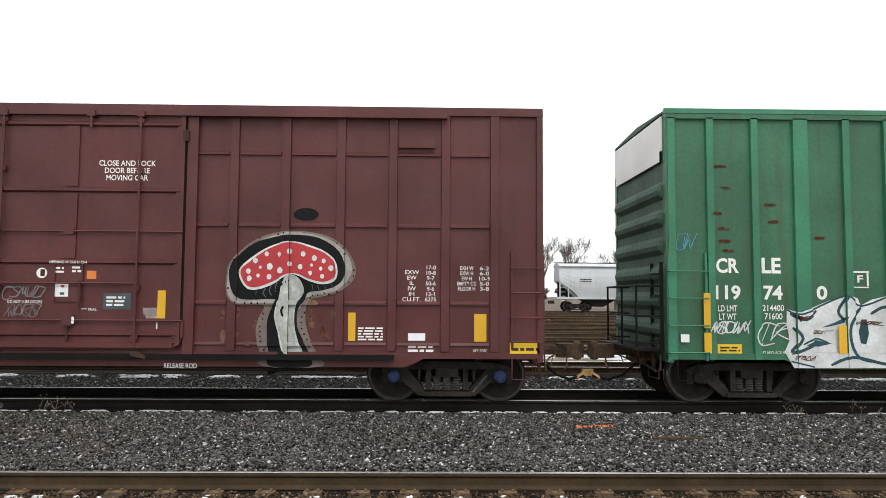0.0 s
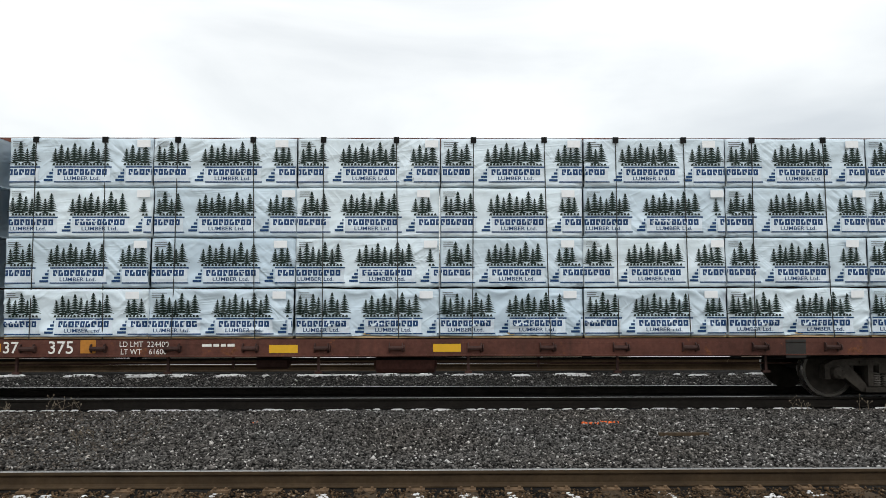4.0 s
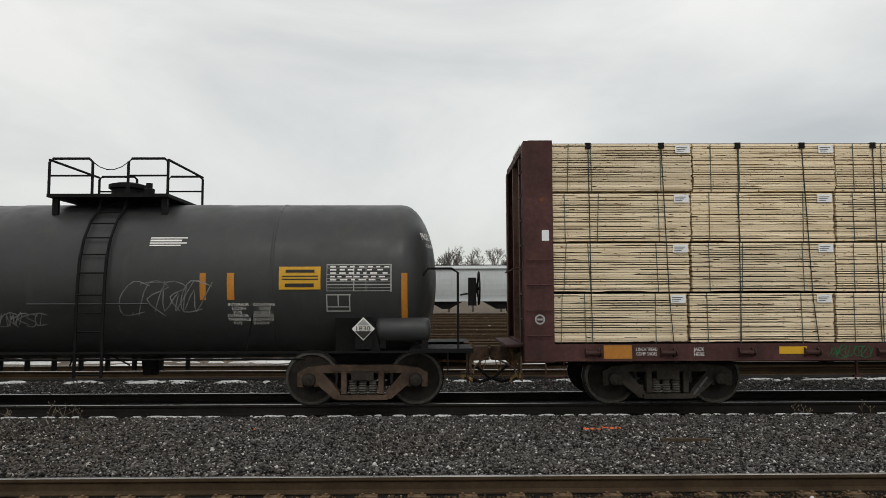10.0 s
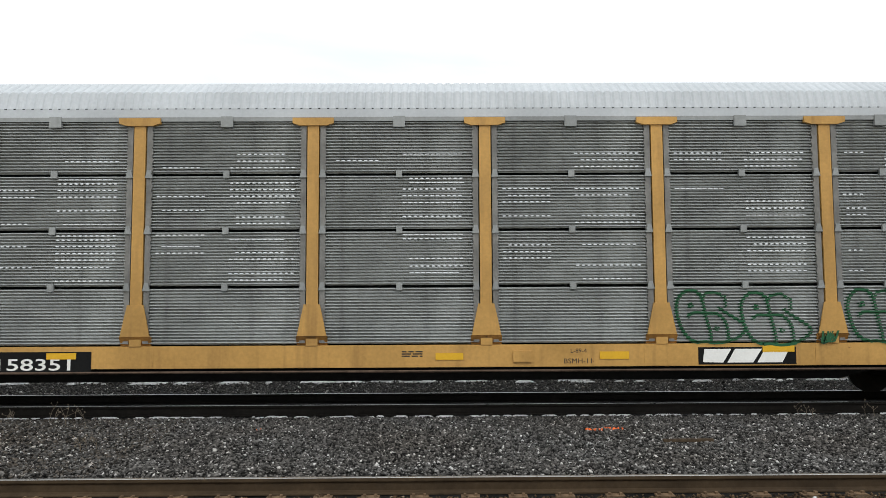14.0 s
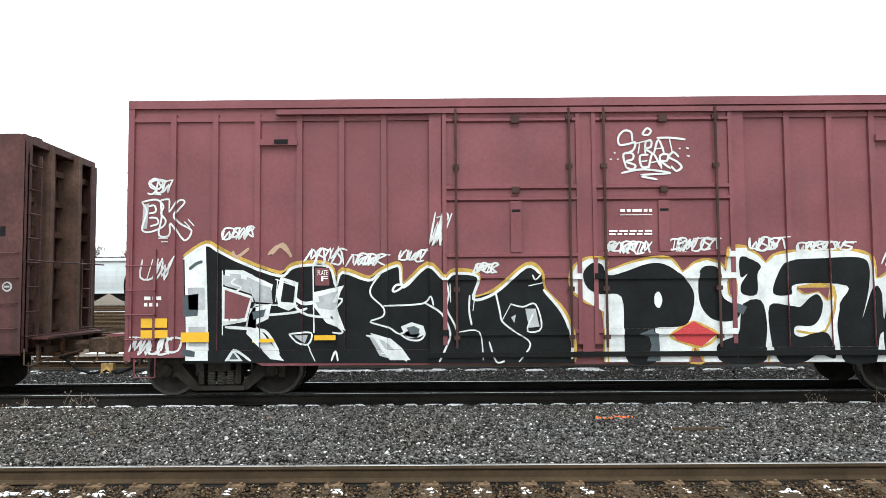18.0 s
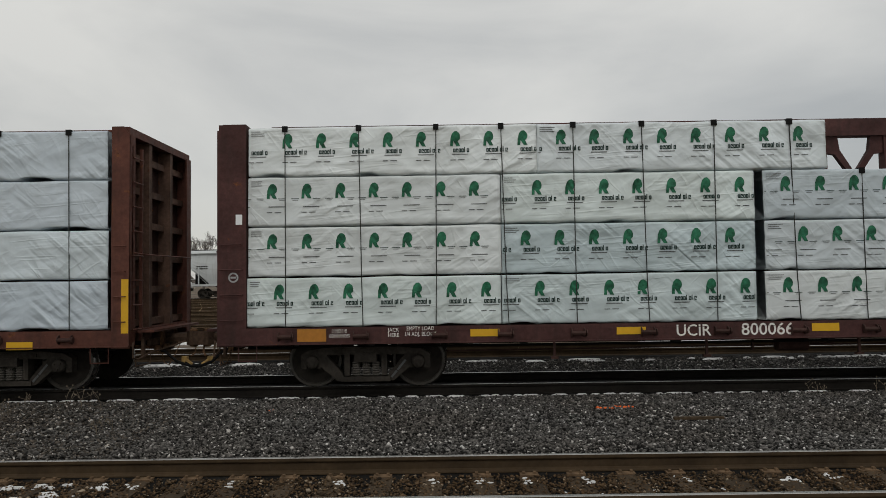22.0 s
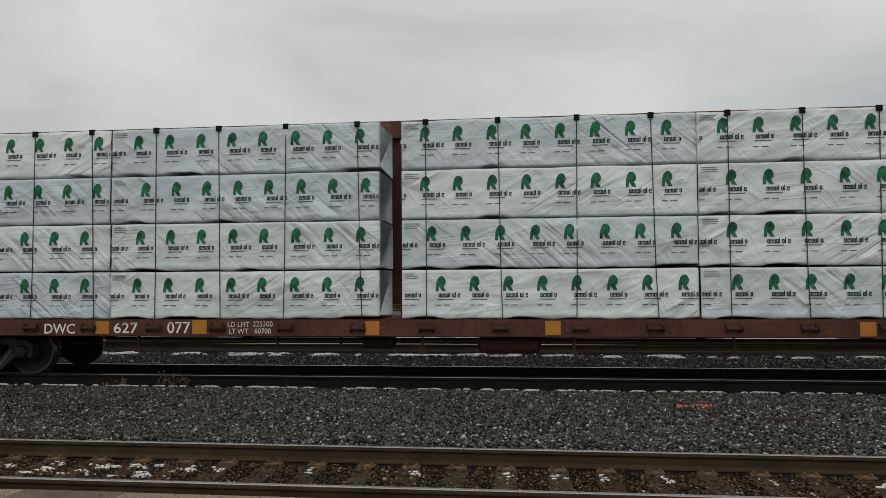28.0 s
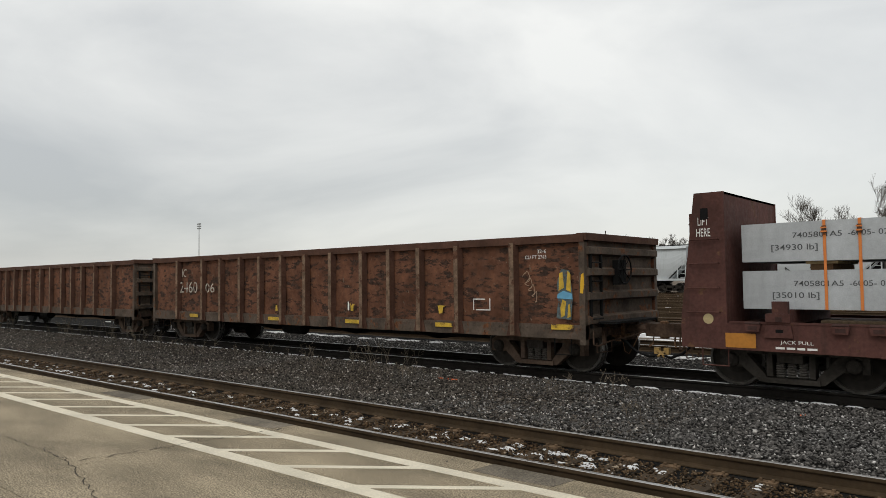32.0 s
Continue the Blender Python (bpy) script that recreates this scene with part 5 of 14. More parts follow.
def car_tagged():
    c = -113.02
    car = rolling("boxcar", "oxide red boxcar with black and white graffiti below", "boxcar", c, 6.17, 7.57)
    half, top, sill, y = 7.57, 4.95, 0.72, 1.60
    box_shell(car, half, top, sill, BRICK, y)
    face = -y + 0.05
    for x in TAGGED_POSTS:
        post(car, x, 0.11, sill + 0.1, top - 0.22, face, BRICK, 0.05)
    part("top_band", Shape().box(-half, half, face - 0.04, face, top - 0.34, top - 0.27), BRICK, car)
    for x in (-2.48, 0.0, 2.50):
        part("door_post", Shape().box(x - 0.10, x + 0.10, face - 0.08, face, sill, top - 0.2), BRICK, car)
    sliding_door(car, -2.36, -0.10, 0.9, top - 0.24, face - 0.02, BRICK, (-2.14, -0.28), (4.59, 3.47, 3.28, 2.35, 2.0, 1.1), DARK_MAROON)
    sliding_door(car, 0.10, 2.40, 0.9, top - 0.24, face - 0.02, BRICK, (0.29, 2.12), (4.59, 3.47, 3.28, 2.35, 2.0, 1.1), DARK_MAROON)
    for x in (-1.16, 1.26):
        bar = part("door_panel_bar", Shape().box(x - 0.09, x + 0.09, face - 0.11, face - 0.07, 2.40, 3.24), BRICK, car)
        part("bar_slot", Shape().box(x - 0.07, x + 0.07, face - 0.116, face - 0.11, 3.06, 3.10), BLACK, bar)
        part("rib_latch", Shape().box(x - 0.06, x + 0.06, face - 0.15, face - 0.09, 3.37, 3.47), DARK_MAROON, car)
        part("top_latch", Shape().box(x - 0.07, x + 0.07, face - 0.15, face - 0.09, 4.53, 4.65), DARK_MAROON, car)
    part("door_track", Shape().box(-5.1, 5.1, face - 0.14, face - 0.05, top - 0.25, top - 0.17), BRICK, car)
    part("lower_rail", Shape().box(-2.6, 5.0, face - 0.13, face - 0.05, 0.70, 0.78), BLACK, car)
    for x in (-5.07, 5.08):
        eye = part("pulling_eye", Shape().box(x - 0.31, x + 0.31, face - 0.09, face - 0.045, 4.20, 4.30), BRICK, car)
        part("eye_hook", Shape().box(x - 0.06, x + 0.16, face - 0.115, face - 0.09, 4.22, 4.29), BLACK, eye)
    for d in (-1, 1):
        corrugated_end(car, half, d, 4.75, sill, BRICK, 11, 0.13)
        stirrup(car, 7.25 * d, -y + 0.03, 0.76, BRICK)
    part("end_band", Shape().box(half - 0.0, half + 0.03, -1.47, 1.47, 4.45, 4.82), BAND_OCHRE, car, "rusted ochre band on the end")
    part("end_band", Shape().box(-half - 0.03, -half, -1.47, 1.47, 4.45, 4.82), BAND_OCHRE, car, "rusted ochre band on the end")
    ladder(car, -7.53, -7.1, -y - 0.005, 0.9, 2.5, 4, BRICK)
    ladder(car, 7.1, 7.53, -y - 0.005, 0.9, 2.5, 4, BRICK)
    brake_wheel(car, -half - 0.12, -1, -0.7, 1.9)
    part("end_platform", Shape().box(-half - 0.45, -half - 0.02, -1.2, 0.4, 1.05, 1.09), BRICK, car)
    return car


# ---- centre-beam flat cars ----
def centre_beam(label, centre, half, trucks, width, material, straps, left_width=None):
    car = rolling("centre_beam_car", label, "flat car", centre, trucks, half, tag_plate=True)
    deck, top, y = 1.06, 4.48, 1.42
    part("deck", Shape().box(-half + 0.02, half - 0.02, -y + 0.03, y - 0.03, deck - 0.06, deck), material, car)
    for side in (-1, 1):
        sill = part("side_sill", Shape().prism([(side * y, 0.78), (side * (y - 0.02), 0.78), (side * (y - 0.02), deck - 0.02), (side * (y - 0.10), deck - 0.02), (side * (y - 0.10), deck + 0.0), (side * y, deck + 0.0)], "x", -half, half), material, car)
        part("sill_flange", Shape().box(-half, half, min(side * y, side * (y + 0.025)), max(side * y, side * (y + 0.025)), 0.78, 0.80), material, car)
    part("centre_sill", Shape().prism([(-half + 0.2, 0.66), (half - 0.2, 0.66), (half - 0.2, deck - 0.06), (-half + 0.2, deck - 0.06)], "y", -0.24, 0.24), BLACK, car)
    n = 9
    for k in range(1, n):
        x = -half + 2 * half * k / n
        part("cross_bearer", Shape().box(x - 0.06, x + 0.06, -y + 0.03, y - 0.03, 0.74, deck - 0.06), BLACK, car)
        if abs(x) < trucks - 1.6:
            part("brace_rod", Shape().box(x + 0.5, x + 0.54, -1.28, -1.24, 0.50, 0.80).box(x + 0.46, x + 0.58, -1.30, -1.22, 0.48, 0.52), DARK_MAROON, car)
    part("brake_pipe", Shape().tube([(-half + 0.4, -1.0, 0.70), (half - 0.4, -1.0, 0.70)], 0.022, 6), BLACK, car)
    part("air_reservoir", Shape().lathe([(-0.55, 0.05), (-0.5, 0.17), (0.5, 0.17), (0.55, 0.05)], "x", 12, (0.7, -0.75, 0.60)), GRIMY_FLAT, car)
    part("brake_cylinder", Shape().lathe([(-0.3, 0.04), (-0.28, 0.12), (0.25, 0.12), (0.3, 0.03), (0.75, 0.02)], "x", 10, (-1.6, -0.7, 0.62)), DARK_MAROON, car)
    part("brake_rod", Shape().tube([(-trucks + 1.2, -0.5, 0.56), (-1.9, -0.62, 0.60)], 0.016, 5).tube([(-0.8, -0.62, 0.60), (trucks - 1.2, -0.5, 0.56)], 0.016, 5), DARK_MAROON, car)
    part("hanger", Shape().box(-2.32, -2.28, -0.75, -0.70, 0.52, 0.80), DARK_MAROON, car)
    part("hanger", Shape().box(3.0, 3.04, -0.75, -0.70, 0.52, 0.80), DARK_MAROON, car)
    part("hanger", Shape().box(1.75, 1.79, -1.2, -1.15, 0.56, 0.80), DARK_MAROON, car)
    beam = part("centre_beam", Shape().box(-half + 0.6, half - 0.6, -0.13, 0.13, top - 0.09, top + 0.23), material, car)
    for k in range(n + 1):
        x = -half + 0.4 + (2 * half - 0.8) * k / n
        part("beam_post", Shape().box(x - 0.09, x + 0.09, -0.10, 0.10, deck, top - 0.2), material, beam)
    for k in range(n):
        x0, x1 = -half + 0.4 + (2 * half - 0.8) * k / n, -half + 0.4 + (2 * half - 0.8) * (k + 1) / n
        part("beam_web", Shape().box(x0 + 0.1, x1 - 0.1, -0.02, 0.02, deck + 0.2, top - 1.0 if "open gap" in label else top - 0.09), material, beam)
    for d in (-1, 1):
        w = left_width if (left_width and d < 0) else width
        bulkhead(car, half, d, w, top, y, material)
        stirrup(car, (half - 0.5) * d, -y + 0.02, 0.80, material, 0.3, 0.28)
    part("strap_rows", Shape().box(-half + 1.0, half - 1.0, -y - 0.004, -y, 0.985, 0.995), material, car)
    for x in straps:
        drum = Shape().lathe([(x - 0.10, 0.035), (x + 0.10, 0.035)], "x", 8, (0, -y - 0.045, 0.915)).lathe([(x + 0.13, 0.055), (x + 0.15, 0.055)], "x", 8, (0, -y - 0.045, 0.915))
        for q in (-0.115, 0.10):
            drum.prism([(-y, 0.84), (-y - 0.06, 0.87), (-y - 0.085, 0.92), (-y - 0.06, 0.975), (-y, 1.0)], "x", x + q, x + q + 0.018)
        part("winch", drum, DARK_MAROON, car, "dark maroon cable winch on the side sill")
    return car


def bulkhead(car, half, d, w, top, y, material):
    x = half * d
    inner = x - w * d
    a, b = sorted((x, inner))
    # The shade inside the bulkhead is put into this sheet's dark colour.
    head = part("bulkhead", Shape().box(min(inner, inner + 0.03 * d), max(inner, inner + 0.03 * d), -y + 0.02, y - 0.02, 0.82, top), DARK_MAROON, car)
    back = 0.19 if d > 0 and w > 0.45 else 0.0
    for side in (-1, 1):
        p, q = sorted((side * (y + 0.004), side * (y - 0.026)))
        xs = x - (back if side > 0 else 0.0)
        a, b = sorted((xs, inner))
        part("bulkhead_flange", Shape().prism([(a, 0.76), (b, 0.76), (b, top - 0.14), (b - 0.10 if d > 0 else b, top), (a if d > 0 else a + 0.10, top), (a, top - 0.14 if d < 0 else top)], "y", p, q), material, head)
        part("flange_lip", Shape().box(min(xs, xs - 0.03 * d), max(xs, xs - 0.03 * d), min(side * y, side * (y - 0.22)), max(side * y, side * (y - 0.22)), 0.80, top - 0.1), material, head)
    a, b = sorted((x, inner))
    part("bulkhead_cap", Shape().prism([(a + 0.02, -y + 0.03), (b - 0.02, -y + 0.03), (b - 0.02 - back, y - 0.03), (a + 0.02, y - 0.03)], "z", top - 0.13, top), material, head)
    if back:
        end_ladder(car, x - back - 0.04, d, y - 0.52, y - 0.14, 0.9, 2.45, 4, BULK_POST)
        part("latch_plate", Shape().box(x - 0.24, x - 0.22, 0.62, 0.74, 2.72, 2.92), LETTER, head, "small white plate")
    for yy in (-0.48, 0.48):
        part("bulkhead_post", Shape().box(min(inner, x - 0.04 * d), max(inner, x - 0.04 * d), yy - 0.06, yy + 0.06, 0.82, top - 0.05), BULK_POST, head)
    for k in range(6):
        z = 1.15 + k * 0.58
        part("bulkhead_rib", Shape().box(min(inner + 0.03 * d, inner + 0.15 * d), max(inner + 0.03 * d, inner + 0.15 * d), -y + 0.05, y - 0.05, z - 0.06, z + 0.06), BULK_POST, head)
    end_ladder(car, x - 0.05 * d, d, -y + 0.12, -y + 0.52, 0.85, top - 0.3, 8, material)
    part("end_platform", Shape().box(min(x, x + 0.28 * d), max(x, x + 0.28 * d), -1.1, 1.1, 1.0, 1.04), material, head)
    part("hand_rail", Shape().tube([(x + 0.04 * d, -y + 0.1, 2.35), (x + 0.12 * d, -y + 0.5, 2.33), (x + 0.04 * d, y - 0.1, 2.35)], 0.014, 5), material, head)
    for k in range(4):
        z = 1.2 + 0.42 * k
        g0, g1 = a + 0.06, b - 0.06
        part("grab_iron", Shape().tube([(g0, -y, z), (g0, -y - 0.05, z), (g1, -y - 0.05, z), (g1, -y, z)], 0.011, 5), material, head)


def tie_downs(car, xs, top, face, slant=None, from_z=1.0, low=()):
    """Cables from the deck winches over the stacked packs, each with a black corner guard on the top edge."""
    for k, x in enumerate(xs):
        lean = 0.0 if slant is None else slant[k % len(slant)]
        y = face - 0.012
        full = top
        if x in low:
            top = full - 0.845
        c = part("tie_down", Shape().tube([(x + lean, y - 0.02, from_z), (x + lean * 0.6, y, from_z + 0.8), (x, y, top - 0.06), (x, y + 0.015, top + 0.015), (x, -0.12, top + 0.03)], 0.0085, 5), STRAP, car, "dark tie-down cable")
        part("corner_guard", Shape().box(x - 0.045, x + 0.045, face - 0.03, face + 0.12, top - 0.075, top + 0.02), BLACK, c, "black plastic corner guard")
        top = full


# ---- tank car ----
def car_tank():
    c = -69.35
    car = rolling("tank_car", "charcoal black tank car with a top platform and ladder", "tank car", c, 4.39, 6.15, rusty=True)
    cz, r = 2.16, 1.40
    head = [(5.02 + 0.62 * math.sin(radians(q)), r * math.cos(radians(q))) for q in (0, 8, 16, 25, 34, 44, 55, 66, 77, 87)]
    prof = [(-a, b) for a, b in reversed(head)] + [(-1.9, r + 0.005), (-1.86, r + 0.012), (1.86, r + 0.012), (1.9, r + 0.005)] + head
    shell = part("tank_shell", Shape().lathe(prof, "x", 56, (0, 0, cz)), TANK, car, "smooth charcoal steel tank", smooth=True)
    for x in (-2.9, 2.9, 0.0):
        part("weld_band", Shape().lathe([(x - 0.03, r + 0.002), (x - 0.015, r + 0.0135), (x + 0.015, r + 0.0135), (x + 0.03, r + 0.002)], "x", 48, (0, 0, cz)), TANK, car)
    for a, b in ((-6.2, -3.4), (3.4, 6.2)):
        part("end_sill", Shape().box(a, b, -0.35, 0.35, 0.62, 1.0), BLACK, car)
    for d in (-1, 1):
        part("end_deck", Shape().box(min(5.2 * d, 6.25 * d), max(5.2 * d, 6.25 * d), -1.45, 1.45, 0.93, 1.0), BLACK, car)
        part("saddle", Shape().prism([(-1.2, 0.95), (1.2, 0.95), (1.25, 1.5), (0.9, 1.1), (-0.9, 1.1), (-1.25, 1.5)], "x", 4.2 * d - 0.25, 4.2 * d + 0.25), BLACK, car)
        rail_path = [(6.0 * d, -1.45, 1.0), (6.0 * d, -1.45, 2.25), (5.9 * d, -1.45, 2.32), (5.5 * d, -1.45, 2.32), (5.42 * d, -1.43, 2.2)]
        part("end_railing", Shape().tube(rail_path, 0.022, 6), BLACK, car)
        part("end_railing", Shape().tube([(6.15 * d, -1.4, 1.9), (6.15 * d, 1.4, 1.9)], 0.02, 6), BLACK, car)
        stirrup(car, 6.0 * d, -1.45, 0.95, BLACK)
        part("support_strut", Shape().prism([(4.55 * d, 0.95), (4.45 * d, 1.52), (4.58 * d, 1.52), (4.72 * d, 0.95)], "y", -1.42, -1.36), BLACK, car)
    part("running_board", Shape().box(-6.2, 6.2, -1.46, -1.36, 0.93, 0.965), BLACK, car)
    deck = part("top_platform", Shape().box(-1.05, 1.05, -0.95, 0.95, 3.60, 3.66), BLACK, car)
    for x in (-0.95, 0.95):
        part("platform_leg", Shape().box(x - 0.05, x + 0.05, -0.85, -0.78, 3.3, 3.6), BLACK, deck)
    for yy in (-0.92, 0.92):
        for x0, x1 in ((-1.03, -0.28), (0.34, 1.03)):
            part("guard_rail", Shape().tube([(x0, yy, 3.66), (x0, yy, 4.22), (x0 + 0.06, yy, 4.28), (x1 - 0.06, yy, 4.28), (x1, yy, 4.22), (x1, yy, 3.66)], 0.024, 6), BLACK, deck)
            part("guard_rail", Shape().tube([(x0, yy, 3.98), (x1, yy, 3.98)], 0.018, 6), BLACK, deck)
    for x in (-1.03, 1.03):
        part("guard_rail", Shape().tube([(x, -0.92, 4.26), (x, 0.92, 4.26)], 0.022, 6), BLACK, deck)
    deck.location.x = -0.06
    chain = [(-0.28 + 0.62 * u, -0.92, 4.22 - 0.55 * u * (1 - u)) for u in (0, 0.2, 0.4, 0.6, 0.8, 1.0)]
    part("safety_chain", Shape().tube(chain, 0.008, 4), BLACK, deck)
    part("manway", Shape().lathe([(3.5, 0.29), (3.86, 0.29), (3.88, 0.34), (3.95, 0.34), (3.99, 0.2)], "z", 18, (-0.05, 0, 0)), BLACK, deck)
    part("valve", Shape().lathe([(3.6, 0.10), (3.85, 0.10), (3.87, 0.06), (3.96, 0.06)], "z", 10, (0.42, -0.2, 0)), BLACK, deck)
    side = Shape()
    for x in (-0.20, 0.24):
        pts = [(x, -0.72, 3.62)] + [(x, -(r + 0.09) * math.sin(a), cz + (r + 0.09) * math.cos(a)) for a in (radians(q) for q in (34, 48, 62, 76, 90))] + [(x, -1.52, 1.5), (x, -1.52, 0.55)]
        side.tube(pts, 0.026, 6)
    lad = part("side_ladder", side, BLACK, car)
    lad.location.x = -0.05
    for q in (38, 50, 62, 74, 86):
        a = radians(q)
        p = (-(r + 0.09) * math.sin(a), cz + (r + 0.09) * math.cos(a))
        part("rung", Shape().tube([(-0.20, *p), (0.24, *p)], 0.014, 5), BLACK, lad)
    for z in (1.9, 1.6, 1.3, 0.95, 0.6):
        part("rung", Shape().tube([(-0.20, -1.52, z), (0.24, -1.52, z)], 0.014, 5), BLACK, lad)
    for k in (-1, 1):
        part("ladder_brace", Shape().tube([(0.02 + 0.22 * k, -1.5, 1.0), (0.02 + 0.5 * k, -1.1, 0.72)], 0.015, 5), BLACK, lad)
    part("air_reservoir", Shape().lathe([(4.62, 0.05), (4.65, 0.18), (4.72, 0.205), (5.45, 0.205), (5.52, 0.18), (5.55, 0.05)], "x", 16, (0, -1.22, 1.30)), TANK, car, smooth=True)
    part("reservoir_bracket", Shape().box(4.7, 4.8, -1.35, -1.0, 1.0, 1.2).box(5.4, 5.5, -1.35, -1.0, 1.0, 1.2), BLACK, car)
    s = Shape().tube([(-3.4, -1.0, 0.80), (3.4, -1.0, 0.80)], 0.02, 5)
    for k in range(8):
        x = -2.2 + 0.48 * k
        s.box(x - 0.03, x + 0.03, -0.3, -0.22, 0.55, 0.9)
    part("bottom_outlet_guard", s, BLACK, car)
    part("outlet", Shape().lathe([(0.45, 0.14), (0.95, 0.2)], "z", 10, (0.4, 0, 0)), BLACK, car)
    for x in (-2.6, 2.6):
        part("drip_rod", Shape().tube([(x, -1.38, 1.55), (x - 0.08, -1.42, 1.0)], 0.012, 5), BLACK, car)
    part("side_rail", Shape().tube([(-1.1, -1.44, 1.75), (0.9, -1.44, 1.75)], 0.016, 5), TANK, car)
    brake_wheel(car, 6.2, 1, -0.9, 2.0)
    return car


# ---- auto rack ----
def car_rack():
    c = -90.04
    car = rolling("auto_rack", "yellow auto rack with grey corrugated panels and white roof", "auto rack", c, 9.96, 13.56, r=0.42)
    half, y, top, sill = 13.56, 1.60, 4.80, 1.08
    for side in (-1, 1):
        a, b = sorted((side * y, side * (y - 0.04)))
        part("side_sill", Shape().prism([(-half, 0.72), (half, 0.72), (half, sill), (-half, sill)], "y", a, b), YELLOW, car)
        a, b = sorted((side * (y + 0.01), side * (y - 0.06)))
        part("top_rail", Shape().box(-half, half, a, b, top - 0.02, top + 0.06), GALV, car)
    part("deck", Shape().box(-half + 0.02, half - 0.02, -1.5, 1.5, 0.95, 1.02), BLACK, car)
    for z in (2.55, 3.75):
        part("inner_deck", Shape().box(-half + 0.5, half - 0.5, -1.45, 1.45, z - 0.05, z), GALV, car)
    part("centre_sill", Shape().prism([(-13.0, 0.6), (-8.4, 0.6), (-7.6, 0.42), (7.6, 0.42), (8.4, 0.6), (13.0, 0.6), (13.0, 0.95), (-13.0, 0.95)], "y", -0.8, 0.8), BLACK, car)
    posts = [-11.60, -8.98, -7.08, -4.28, -1.42, 1.42, 4.28, 7.08, 8.98, 11.60]
    for x in posts[1:-1]:
        p = part("side_post", Shape().box(x - 0.095, x + 0.095, -y - 0.02, -y + 0.10, 1.08, top), YELLOW, car)
        part("post_foot", Shape().prism([(x - 0.24, 1.24), (x + 0.24, 1.24), (x + 0.13, 1.75), (x - 0.13, 1.75)], "y", -y - 0.045, -y - 0.02), YELLOW, p)
        # The fold's shaded underside is also painted, as darker yellow.
        part("foot_fold", Shape().prism([(-y - 0.045, 1.238), (-y + 0.04, 1.085), (-y + 0.04, 1.238)], "x", x - 0.25, x + 0.25), GRIME_SHADE_YELLOW, p)
        part("sill_cover", Shape().box(x - 0.29, x + 0.29, -y - 0.006, -y, 0.735, 1.062), YELLOW, car)
        part("post_cap", Shape().prism([(x - 0.34, top - 0.06), (x - 0.34, top + 0.03), (x + 0.34, top + 0.03), (x + 0.34, top - 0.06), (x + 0.22, top - 0.10), (x - 0.22, top - 0.10)], "y", -y - 0.05, -y + 0.02), YELLOW, p)
    corr, perforated = {}, {}
    levels = [(1.10, 2.012), (2.058, 2.942), (2.988, 3.872), (3.918, 4.78)]

    def corrugated(width, height):
        key = (round(width, 2), round(height, 2))
        if key not in corr:
            n = max(6, round(height / 0.050))
            h = height / n
            front = []
            for i in range(n):
                z0 = i * h
                front += [(0.052, z0 + h * 0.01), (0.052, z0 + h * 0.42), (-0.010, z0 + h * 0.45), (-0.018, z0 + h * 0.52), (-0.018, z0 + h * 0.64), (0.016, z0 + h * 0.97)]
            s = Shape().prism(front + [(0.052, height), (0.070, height), (0.070, 0.0)], "x", 0, width)
            corr[key] = s.mesh("rack_panel")
            corr[key].materials.append(RACK_STEEL)
        return corr[key]

    # Flat pale shapes on the panels: daylight through the slots is painted on.
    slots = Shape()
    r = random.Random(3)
    for a, b in zip(posts, posts[1:]):
        x0, x1 = a + 0.16, b - 0.16
        for k, (z0, z1) in enumerate(levels):
            crest = abs((a + b) / 2 + 8.03) < 0.2
            if crest and k >= 2:
                continue
            p = part("rack_panel", corrugated(x1 - x0, z1 - z0), RACK_STEEL, car, "grey corrugated galvanised panel")
            p.location = (x0, -y + 0.03, z0)
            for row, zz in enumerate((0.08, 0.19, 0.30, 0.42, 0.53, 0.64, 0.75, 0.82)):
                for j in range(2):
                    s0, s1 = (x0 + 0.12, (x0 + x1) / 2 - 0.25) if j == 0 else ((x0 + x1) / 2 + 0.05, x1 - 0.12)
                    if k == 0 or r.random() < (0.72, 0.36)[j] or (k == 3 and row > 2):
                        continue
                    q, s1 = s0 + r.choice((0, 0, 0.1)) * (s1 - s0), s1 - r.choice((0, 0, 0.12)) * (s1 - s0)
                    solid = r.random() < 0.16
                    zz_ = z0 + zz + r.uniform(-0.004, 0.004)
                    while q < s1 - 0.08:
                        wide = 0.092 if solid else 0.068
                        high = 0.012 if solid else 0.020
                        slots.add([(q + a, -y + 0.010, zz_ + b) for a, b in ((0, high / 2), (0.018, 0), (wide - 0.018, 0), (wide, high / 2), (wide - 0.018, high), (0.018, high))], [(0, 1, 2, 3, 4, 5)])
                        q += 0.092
        for x in (x0, x1):
            inward = 1 if x == x0 else -1
            high = 2.94 if crest else top - 0.06
            edge = [(x - 0.045 * inward, 1.12), (x - 0.045 * inward, high)]
            for q in range(int((high - 1.12) / 0.036)):
                edge.append((x + inward * (0.048 + 0.010 * math.sin(q * 1.5708)), high - q * 0.036))
            part("panel_channel", Shape().prism(edge + [(x + 0.05 * inward, 1.12)], "y", -y - 0.004, -y + 0.03), GALV_DARK, car, "dull grey scalloped panel edge")
        for z in (2.035, 2.965, 3.895):
            m = (x0 + x1) / 2
            if abs((a + b) / 2 + 8.03) < 0.2 and z > 2.5:
                continue
            part("panel_clip", Shape().box(m - 0.05, m + 0.05, -y - 0.02, -y + 0.02, z - 0.06, z + 0.06), GALV, car)
